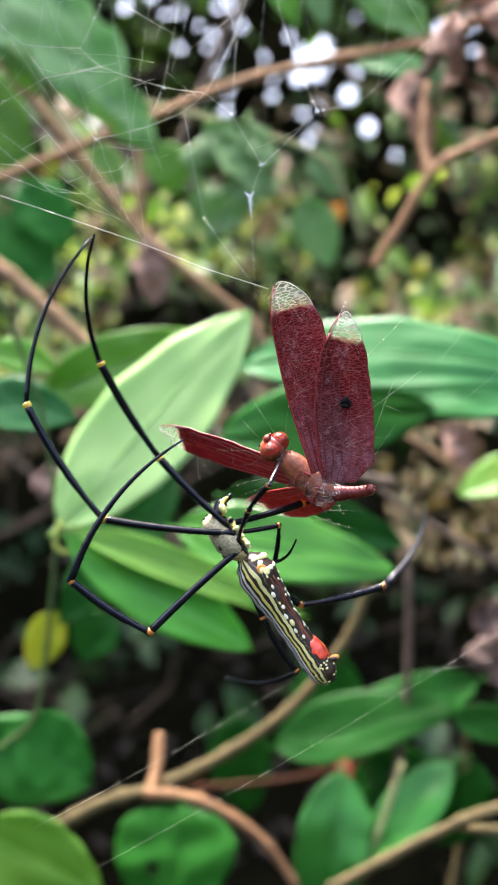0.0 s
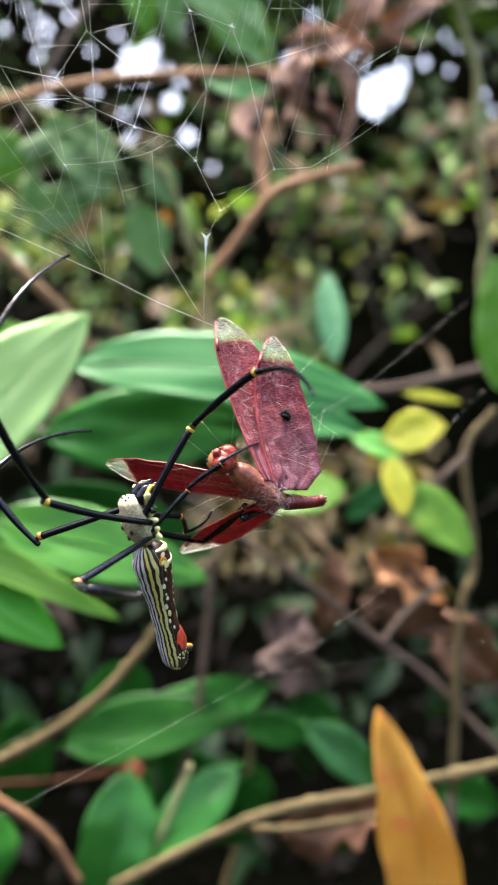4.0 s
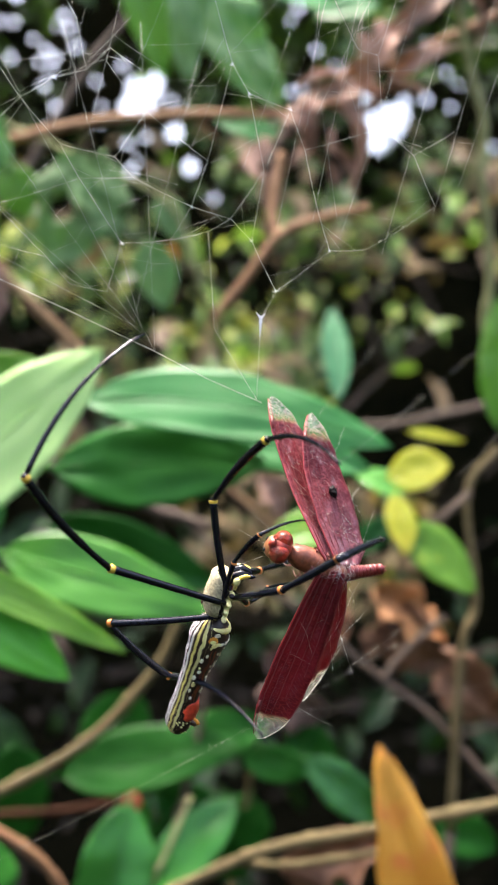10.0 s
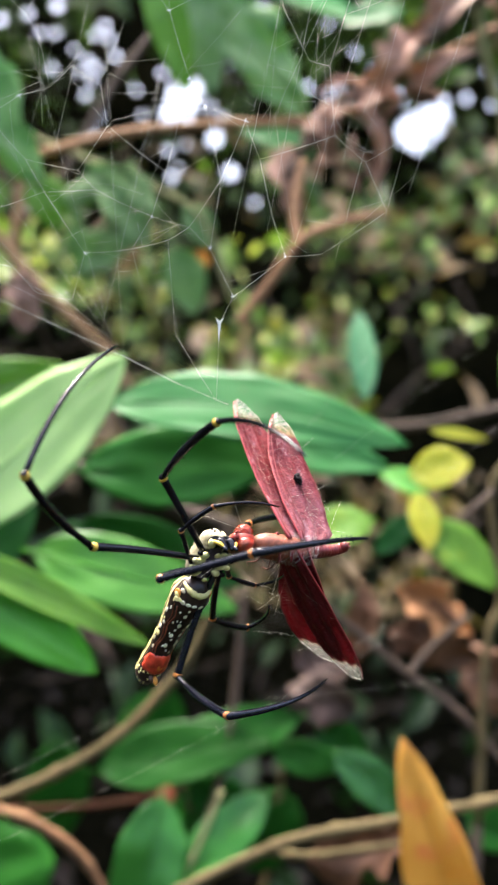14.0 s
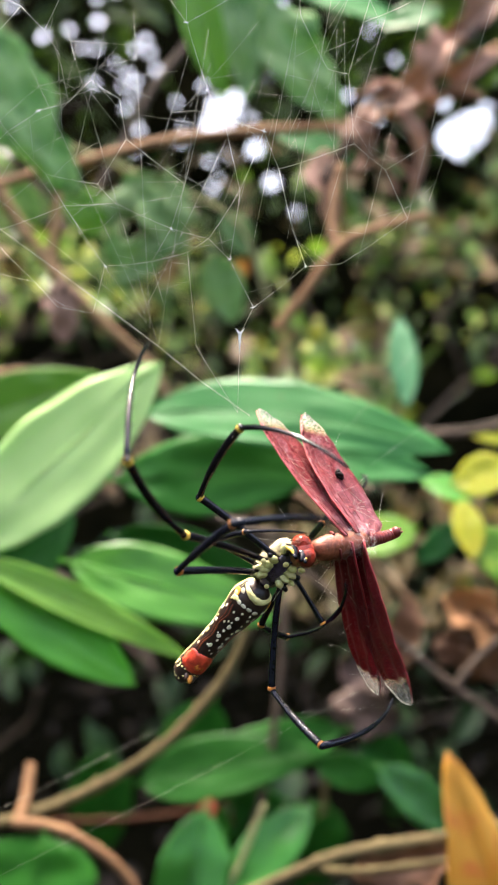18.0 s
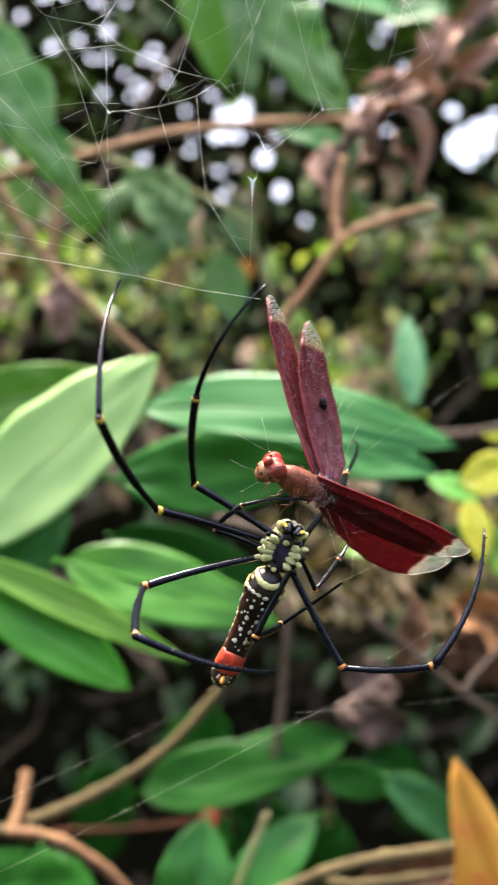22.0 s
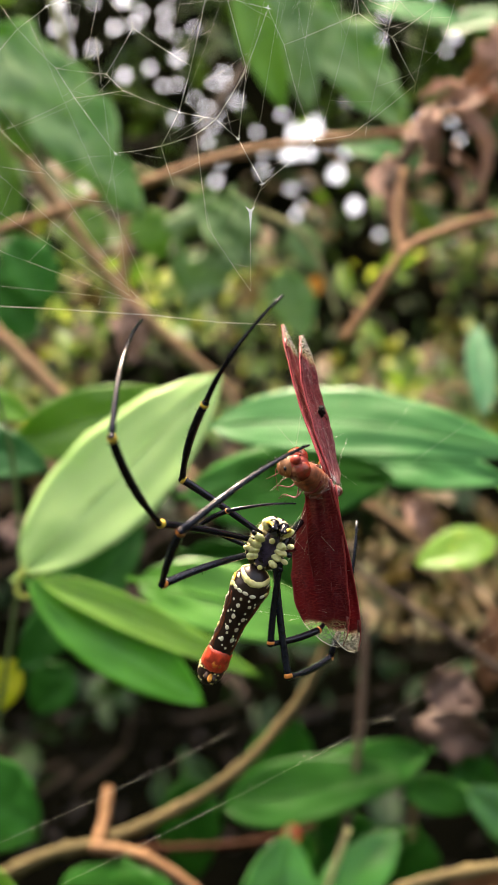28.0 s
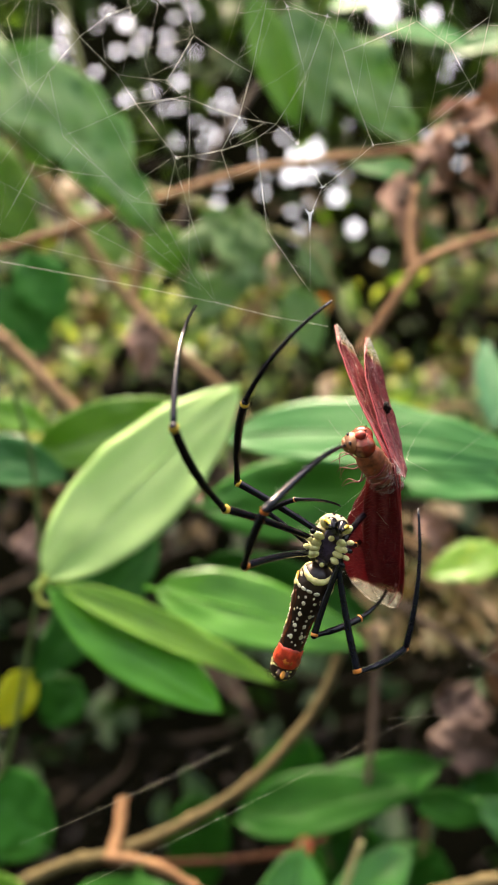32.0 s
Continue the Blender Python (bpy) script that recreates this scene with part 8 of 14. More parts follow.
    walk(LEG["B"][2], [
        (0, pose(0.00748, 0.04476, 0.0026, -32.8, -37.8, -14.8)),
        (0.5, pose(0.00107, 0.04482, 0.00496, -16.9, -51.5, -11.6)),
        (1, pose(0.02358, 0.0354, -0.00306, -139.9, -59.8, 88.6)),
        (1.5, pose(0.02319, 0.03171, -0.02041, -159.5, -40.3, 84.3)),
        (2, pose(0.03186, 0.03127, -0.00794, -170.6, -70.9, 105.6)),
        (2.5, pose(0.02199, 0.02746, -0.02592, -175.5, -34.0, 93.9)),
        (4.5, pose(0.02022, 0.03304, -0.01676, 157.6, -47.0, 112.0)),
        (5, pose(0.0303, 0.03121, -0.01237, 148.9, -32.4, 116.4)),
        (5.5, pose(0.02623, 0.03474, -0.0097, 145.7, -42.8, 126.4)),
        (6, pose(0.02631, 0.03214, -0.01648, 158.4, -31.1, 118.0)),
        (6.5, pose(0.02357, 0.0368, -0.00884, 151.0, -41.4, 123.4)),
        (7, pose(0.01636, 0.04117, 0.00025, 128.8, -44.4, 144.8)),
        (7.5, pose(0.02002, 0.0379, -0.01157, 155.3, -41.8, 120.2)),
        (8, pose(0.01516, 0.0398, -0.00877, 153.6, -52.3, 124.8)),
        (8.5, pose(0.00077, 0.04099, -0.004, -96.0, -70.7, 28.3)),
        (9, pose(0.01152, 0.04103, -0.01145, -137.2, -65.7, 67.4)),
        (9.5, pose(-0.0011, 0.04032, -0.00275, -88.8, -62.1, 23.7)),
        (10, pose(0.0067, 0.041, 0.00237, -73.4, -65.4, 4.6)),
        (10.5, pose(0.00014, 0.04004, 0.00574, -65.7, -46.1, 3.4)),
        (11, pose(0.00758, 0.03925, 0.00698, -64.4, -48.5, -11.1)),
        (11.5, pose(0.01435, 0.03861, 0.00403, -66.4, -36.6, -12.2)),
        (12, pose(0.01152, 0.03518, 0.00384, -76.2, -14.8, -2.4)),
        (12.5, pose(0.00634, 0.03605, 0.00177, -79.0, -24.3, 11.4)),
        (13, pose(0.00715, 0.03559, 0.00596, -69.8, -28.2, 5.3)),
        (13.5, pose(0.01325, 0.03785, 0.00304, -62.3, -13.2, -1.4)),
        (14, pose(0.01578, 0.03835, -0.00381, -64.9, 5.1, -6.4)),
        (14.5, pose(0.01268, 0.03736, -0.00377, -72.2, 18.1, -19.9)),
        (16.5, pose(0.02069, 0.03213, -0.00197, -91.9, 40.7, -26.4)),
        (17, pose(0.01864, 0.03126, 0.00434, -78.8, 36.3, -19.8)),
        (17.5, pose(0.0247, 0.02564, -0.00153, -95.4, 63.2, -41.2)),
        (18, pose(0.02461, 0.02769, -0.00167, -77.3, 39.2, -28.1)),
        (18.5, pose(0.02364, 0.02926, 0.00156, -95.9, 48.8, -29.8)),
        (19, pose(0.02752, 0.02302, -0.00533, -125.8, 64.3, -61.1)),
        (19.5, pose(0.0234, 0.02749, -0.00663, 158.1, 53.2, -155.5)),
        (20, pose(0.02985, 0.01729, -0.01115, -163.0, 57.7, -153.5)),
        (20.5, pose(0.02814, 0.01988, -0.01187, -171.5, 53.9, -163.9)),
        (21, pose(0.02974, 0.01887, -0.01112, -159.6, 59.4, -158.3)),
        (21.5, pose(0.02985, 0.02448, -0.00714, -166.9, 65.1, -164.3)),
        (22, pose(0.02556, 0.02877, -0.00608, 177.4, 49.5, -172.9)),
        (22.5, pose(0.02752, 0.02698, -0.00585, -157.5, 67.4, -156.7)),
        (23, pose(0.02724, 0.02586, -0.00726, -167.2, 63.3, -158.1)),
        (23.5, pose(0.02463, 0.03094, -0.0031, 162.7, 54.9, -175.2)),
        (24, pose(0.02422, 0.03019, -0.00451, 149.5, 36.9, 179.6)),
        (24.5, pose(0.02056, 0.03366, -0.00821, -151.0, 66.3, -140.4)),
        (25, pose(0.01944, 0.03198, -0.01498, -112.6, 66.4, -100.7)),
        (25.5, pose(0.02218, 0.03023, -0.00571, -156.4, 63.7, -140.7)),
        (27.5, pose(0.02312, 0.02935, -0.00562, -173.3, 56.8, -154.9)),
        (28, pose(0.02147, 0.0305, -0.0075, -175.6, 38.7, -165.3)),
        (29, pose(0.02185, 0.02946, -0.00592, -173.6, 47.5, -158.6)),
        (30, pose(0.02435, 0.02904, -0.00481, -168.7, 62.4, -151.1)),
        (31, pose(0.02501, 0.02841, -0.00335, -170.8, 58.1, -161.5)),
        (32, pose(0.02275, 0.03048, -0.00551, 176.1, 52.8, -161.1)),
    ])
    walk(LEG["C"][0], [
        (0, pose(0.00333, 0.00344, -0.00064, -21.2, -0.0, -65.2)),
        (0.5, pose(0.00333, 0.00344, -0.00064, -23.8, 0.0, -43.1)),
        (1, pose(0.00333, 0.00344, -0.00064, -40.0, 0.0, -21.6)),
        (1.5, pose(0.00333, 0.00344, -0.00064, -37.3, 0.0, -27.0)),
        (2, pose(0.00333, 0.00344, -0.00064, -24.5, 0.0, 10.2)),
        (2.5, pose(0.00333, 0.00344, -0.00064, -65.3, 0.0, -6.0)),
        (4.5, pose(0.00333, 0.00344, -0.00064, -48.7, -0.0, -18.5)),
        (5, pose(0.00333, 0.00344, -0.00064, -15.9, -0.0, -58.3)),
        (5.5, pose(0.00333, 0.00344, -0.00064, -23.0, -0.0, -49.5)),
        (6, pose(0.00333, 0.00344, -0.00064, -29.9, 0.0, -50.6)),
        (6.5, pose(0.00333, 0.00344, -0.00064, 0.1, 0.0, -38.6)),
        (7, pose(0.00333, 0.00344, -0.00064, 6.4, 0.0, -20.0)),
        (7.5, pose(0.00333, 0.00344, -0.00064, -8.4, -0.0, -31.8)),
        (8, pose(0.00333, 0.00344, -0.00064, -18.1, -0.0, -17.0)),
        (8.5, pose(0.00333, 0.00344, -0.00064, -9.9, 0.0, 29.0)),
        (9, pose(0.00333, 0.00344, -0.00064, -26.1, 0.0, 1.0)),
        (9.5, pose(0.00333, 0.00344, -0.00064, -5.2, 0.0, 32.9)),
        (10, pose(0.00333, 0.00344, -0.00064, 3.4, -0.0, 6.3)),
        (10.5, pose(0.00333, 0.00344, -0.00064, 12.6, -0.0, 28.7)),
        (11, pose(0.00333, 0.00344, -0.00064, 10.2, 0.0, -1.7)),
        (11.5, pose(0.00333, 0.00344, -0.00064, 3.5, -0.0, -23.1)),
        (12, pose(0.00333, 0.00344, -0.00064, 11.3, -0.0, -26.6)),
        (12.5, pose(0.00333, 0.00344, -0.00064, 18.3, -0.0, -10.3)),
        (13, pose(0.00333, 0.00344, -0.00064, 39.5, -0.0, 11.1)),
        (13.5, pose(0.00333, 0.00344, -0.00064, 24.9, -0.0, -18.8)),
        (14, pose(0.00333, 0.00344, -0.00064, 0.7, -0.0, -36.4)),
        (14.5, pose(0.00333, 0.00344, -0.00064, 19.7, -0.0, -42.2)),
        (16.5, pose(0.00333, 0.00344, -0.00064, -4.6, 0.0, -94.8)),
        (17, pose(0.00333, 0.00344, -0.00064, 21.3, -0.0, -83.4)),
        (17.5, pose(0.00333, 0.00344, -0.00064, -6.7, 0.0, -85.5)),
        (18, pose(0.00333, 0.00344, -0.00064, 3.3, 0.0, -89.0)),
        (18.5, pose(0.00333, 0.00344, -0.00064, 23.8, 0.0, -80.4)),
        (19, pose(0.00333, 0.00344, -0.00064, -10.5, 0.0, -81.6)),
        (19.5, pose(0.00333, 0.00344, -0.00064, -24.1, -0.0, -54.2)),
        (20, pose(0.00333, 0.00344, -0.00064, -27.9, 0.0, -58.6)),
        (20.5, pose(0.00333, 0.00344, -0.00064, -25.2, 0.0, -47.5)),
        (21, pose(0.00333, 0.00344, -0.00064, -4.8, -0.0, -104.1)),
        (21.5, pose(0.00333, 0.00344, -0.00064, -3.7, -0.0, -98.5)),
        (22, pose(0.00333, 0.00344, -0.00064, -0.6, -0.0, -91.4)),
        (22.5, pose(0.00333, 0.00344, -0.00064, -1.7, 0.0, -93.0)),
        (23, pose(0.00333, 0.00344, -0.00064, 0.2, -0.0, -89.6)),
        (23.5, pose(0.00333, 0.00344, -0.00064, 7.5, 0.0, -75.4)),
        (24, pose(0.00333, 0.00344, -0.00064, 2.8, 0.0, -84.1)),
        (24.5, pose(0.00333, 0.00344, -0.00064, 6.5, -0.0, -78.1)),
        (25, pose(0.00333, 0.00344, -0.00064, -1.0, -0.0, -82.7)),
        (25.5, pose(0.00333, 0.00344, -0.00064, -22.5, -0.0, -63.5)),
        (27.5, pose(0.00333, 0.00344, -0.00064, 3.7, -0.0, -88.5)),
        (28, pose(0.00333, 0.00344, -0.00064, 5.1, 0.0, -89.8)),
        (29, pose(0.00333, 0.00344, -0.00064, 4.7, -0.0, -90.7)),
        (30, pose(0.00333, 0.00344, -0.00064, 9.0, -0.0, -80.6)),
        (31, pose(0.00333, 0.00344, -0.00064, 17.0, -0.0, -74.2)),
        (32, pose(0.00333, 0.00344, -0.00064, 9.8, -0.0, -70.7)),
    ])
    walk(LEG["C"][1], [
        (0, pose(0.01196, 0.00743, -0.00434, -37.6, -24.6, -55.0)),
        (0.5, pose(0.00971, 0.01024, -0.00477, -69.4, -61.6, 11.7)),
        (1, pose(0.0062, 0.0107, -0.00721, -129.9, -47.1, 93.5)),
        (1.5, pose(0.00701, 0.01066, -0.00683, -152.6, -42.3, 109.0)),
        (2, pose(0.00169, 0.01257, -0.00488, -125.8, -31.3, 26.3)),
        (2.5, pose(0.00377, 0.00767, -0.00991, -124.2, -24.4, 92.8)),
        (4.5, pose(0.00547, 0.00982, -0.00831, -90.0, -39.8, 53.0)),
        (4.75, pose(0.00857, 0.00921, -0.00588, -55.6, -19.3, -13.9)),
        (5, pose(0.01168, 0.00859, -0.00345, -56.6, 16.7, -63.2)),
        (5.5, pose(0.01046, 0.00954, -0.00463, -44.1, 29.8, -63.5)),
        (5.67, pose(0.01036, 0.00937, -0.005, -42.6, -18.0, -32.0)),
        (5.83, pose(0.01026, 0.00921, -0.00537, -82.4, -55.2, 24.9)),
        (6, pose(0.01016, 0.00905, -0.00573, -147.3, -35.2, 105.4)),
        (6.25, pose(0.00993, 0.01023, -0.00318, -87.9, -67.2, 35.5)),
        (6.5, pose(0.00969, 0.01141, -0.00062, -24.3, -37.1, -38.7)),
        (7, pose(0.00679, 0.01296, 0.00049, -46.3, -5.0, -20.6)),
        (7.5, pose(0.00864, 0.01201, -0.00214, -64.1, 4.7, -32.5)),
        (8, pose(0.00617, 0.01271, -0.00382, -56.9, -14.4, -12.2)),
        (8.5, pose(-0.00154, 0.01223, -0.0024, -43.4, -8.6, 30.5)),
        (9, pose(0.00316, 0.0126, -0.00513, -50.4, -16.3, 9.3)),
        (9.5, pose(-0.0022, 0.01196, -0.00156, -44.4, -39.6, 37.2)),
        (10, pose(0.00222, 0.01356, -0.00004, -21.1, -27.1, 4.5)),
        (10.5, pose(-0.00145, 0.01217, 0.00159, -20.5, -45.2, 15.6)),
        (10.8, pose(0.00109, 0.01282, 0.00138, -17.5, -2.9, 10.7)),
        (11, pose(0.00362, 0.01347, 0.00117, -17.8, 39.6, 6.9)),
        (11.5, pose(0.00732, 0.0128, -0.00003, -39.2, 66.6, -15.1)),
        (12, pose(0.00781, 0.01238, 0.00136, -34.1, 65.7, -0.3)),
        (12.5, pose(0.00506, 0.01297, 0.00256, -37.6, 32.1, 1.7)),
        (13, pose(0.00181, 0.01116, 0.00585, -19.7, 22.2, 30.7)),
        (13.5, pose(0.00632, 0.01219, 0.00365, -23.0, 39.7, 3.8)),
        (14, pose(0.00938, 0.01165, -0.00051, -56.2, 77.9, -32.9)),
        (14.5, pose(0.00978, 0.01055, 0.00279, -39.2, 45.9, -20.5)),
        (16.5, pose(0.01346, 0.00259, -0.00147, -98.3, 74.0, -111.1)),
        (17, pose(0.01277, 0.00452, 0.00306, -49.8, 56.7, -47.0)),
        (17.5, pose(0.01343, 0.00422, -0.00183, -97.9, 61.9, -98.3)),
        (18, pose(0.01351, 0.00361, -0.00006, -93.6, 63.1, -82.5)),
        (18.5, pose(0.01253, 0.00499, 0.00348, -51.4, 56.9, -37.6)),
        (19, pose(0.01325, 0.0049, -0.0025, -112.8, 56.4, -97.8)),
        (19.5, pose(0.01088, 0.00889, -0.0048, -145.5, 65.1, -128.0)),
        (20, pose(0.01103, 0.00813, -0.00541, -143.4, 62.0, -143.3)),
        (20.5, pose(0.01013, 0.00967, -0.00499, -115.9, 63.5, -118.4)),
        (21, pose(0.01319, 0.00097, -0.00149, -104.1, 59.6, -112.3)),
        (21.5, pose(0.0134, 0.00193, -0.00131, -111.0, 77.2, -115.1)),
        (22, pose(0.01353, 0.00319, -0.00075, -121.1, 84.7, -97.9)),
        (22.5, pose(0.01351, 0.0029, -0.00094, -111.1, 77.0, -100.4)),
        (23, pose(0.01353, 0.00351, -0.00061, -106.0, 67.5, -89.1)),
        (23.5, pose(0.01312, 0.00599, 0.00068, -65.4, 78.1, -37.1)),
        (24, pose(0.01346, 0.00448, -0.00015, 33.4, 85.2, 60.7)),
        (24.5, pose(0.01325, 0.00552, 0.00052, -89.0, 75.6, -51.6)),
        (25, pose(0.01345, 0.00473, -0.00082, -109.5, 68.7, -85.3)),
        (25.5, pose(0.01177, 0.00764, -0.00455, -151.1, 66.7, -137.4)),
        (27.5, pose(0.01351, 0.00369, 0.00001, -102.2, 71.2, -77.6)),
        (28, pose(0.01349, 0.00348, 0.00026, -103.3, 68.5, -76.7)),
        (29, pose(0.01349, 0.00332, 0.0002, -104.9, 71.0, -76.8)),
        (30, pose(0.01327, 0.00508, 0.00096, -63.0, 78.4, -30.1)),
        (31, pose(0.01272, 0.00609, 0.00233, -15.5, 73.0, 13.4)),
        (32, pose(0.01282, 0.00676, 0.00109, -80.0, 67.6, -45.9)),
    ])
    walk(LEG["C"][2], [
        (0, pose(0.01835, 0.00942, -0.00881, -139.0, 24.3, -90.2)),
        (0.5, pose(0.01563, 0.01436, -0.00836, -143.0, 32.9, -74.0)),
        (1, pose(0.01108, 0.01554, -0.01141, -158.7, 30.9, -66.7)),
        (1.5, pose(0.01296, 0.01535, -0.00957, -157.2, 33.2, -65.4)),
        (2, pose(0.00682, 0.00985, -0.01046, -135.7, -13.8, -104.3)),
        (2.5, pose(0.00816, 0.01065, -0.01598, -142.8, 17.0, -76.3)),
        (4.5, pose(0.00857, 0.01395, -0.01449, -111.4, 6.6, -44.9)),
        (5, pose(0.01476, 0.0123, -0.00989, -108.8, 7.8, -50.2)),
        (5.5, pose(0.0144, 0.01461, -0.0095, -106.9, 13.0, -47.9)),
        (6, pose(0.01603, 0.01327, -0.00929, -122.8, -5.0, -51.8)),
        (6.5, pose(0.01583, 0.0159, -0.00326, -115.2, -1.7, -53.3)),
        (7, pose(0.00923, 0.01799, -0.00531, -111.0, 5.0, -31.0)),
        (7.5, pose(0.01003, 0.0153, -0.00936, -129.1, 6.4, -35.9)),
        (8, pose(0.00874, 0.01665, -0.01035, -119.3, 3.6, -38.1)),
        (8.5, pose(-0.00379, 0.01769, -0.00787, -116.5, 35.8, -19.5)),
        (9, pose(0.00405, 0.01795, -0.01108, -132.8, 24.1, -38.8)),
        (9.5, pose(-0.00282, 0.01872, -0.0059, -114.4, 35.2, -21.5)),
        (10, pose(0.00295, 0.02115, -0.00262, -109.4, 47.2, -26.9)),
        (10.5, pose(-0.00155, 0.01997, -0.0004, -101.2, 58.9, -24.3)),
        (11, pose(0.00114, 0.02089, -0.00074, -91.1, 65.9, -14.3)),
        (11.5, pose(0.00443, 0.02004, -0.00205, -127.1, 74.1, -44.5)),
        (12, pose(0.00372, 0.01907, -0.0005, -123.9, 76.2, -43.1)),
        (12.5, pose(0.00226, 0.01927, -0.00161, -155.3, 58.8, -61.9)),
        (13, pose(-0.00294, 0.01715, 0.00334, -136.0, 71.2, -35.8)),
        (13.5, pose(0.00383, 0.01946, 0.00123, -157.9, 72.0, -57.7)),
        (14, pose(0.00632, 0.01896, -0.00192, -164.9, 79.6, -81.6)),
        (14.5, pose(0.00855, 0.01768, -0.00075, -164.1, 63.8, -75.1)),
        (16.5, pose(0.01513, 0.01015, -0.00367, 130.4, 64.3, -156.3)),
        (17, pose(0.01307, 0.01183, -0.00032, 168.6, 63.7, -113.6)),
        (17.5, pose(0.01335, 0.01135, -0.00559, 116.1, 46.9, -145.2)),
        (18, pose(0.01208, 0.01066, -0.0037, 149.7, 51.7, -128.6)),
        (18.5, pose(0.01142, 0.01219, 0.00004, -171.7, 61.1, -112.5)),
        (19, pose(0.011, 0.01145, -0.0066, 147.6, 29.9, -141.1)),
        (19.5, pose(0.00819, 0.01623, -0.00672, 121.0, 37.4, -149.0)),
        (20, pose(0.01056, 0.01585, -0.00766, 118.6, 32.3, -166.0)),
        (20.5, pose(0.01012, 0.01705, -0.00822, 105.3, 17.9, -171.7)),
        (21, pose(0.01393, 0.00795, -0.00544, 112.4, 24.4, -171.2)),
        (21.5, pose(0.01389, 0.00979, -0.00298, 72.5, 12.5, 179.1)),
        (22, pose(0.01036, 0.01057, -0.00139, 127.1, 50.9, -151.2)),
        (22.5, pose(0.01198, 0.01063, -0.00263, 106.8, 40.6, -158.2)),
        (23, pose(0.01119, 0.01063, -0.00358, 149.5, 49.9, -133.7)),
        (23.5, pose(0.00942, 0.01298, -0.00083, 117.5, 43.1, -141.8)),
        (24, pose(0.00977, 0.01163, 0.00022, 103.8, 40.1, -154.9)),
        (24.5, pose(0.00851, 0.01173, -0.00149, 105.9, 36.4, -131.7)),
        (25, pose(0.01019, 0.01156, -0.00358, 108.0, 33.1, -140.8)),
        (25.5, pose(0.00962, 0.01524, -0.00609, 93.8, 44.4, -153.3)),
        (27.5, pose(0.01025, 0.01061, -0.00252, 130.2, 44.2, -136.0)),
        (28, pose(0.01, 0.01015, -0.00261, 147.4, 42.9, -131.7)),
        (29, pose(0.0098, 0.01001, -0.00233, 149.5, 47.1, -130.3)),
        (30, pose(0.00903, 0.01178, -0.00049, 138.5, 54.3, -132.9)),
        (31, pose(0.00892, 0.01316, 0.00171, 128.7, 66.2, -141.5)),
        (32, pose(0.00872, 0.013, -0.00193, 113.9, 42.5, -125.0)),
    ])
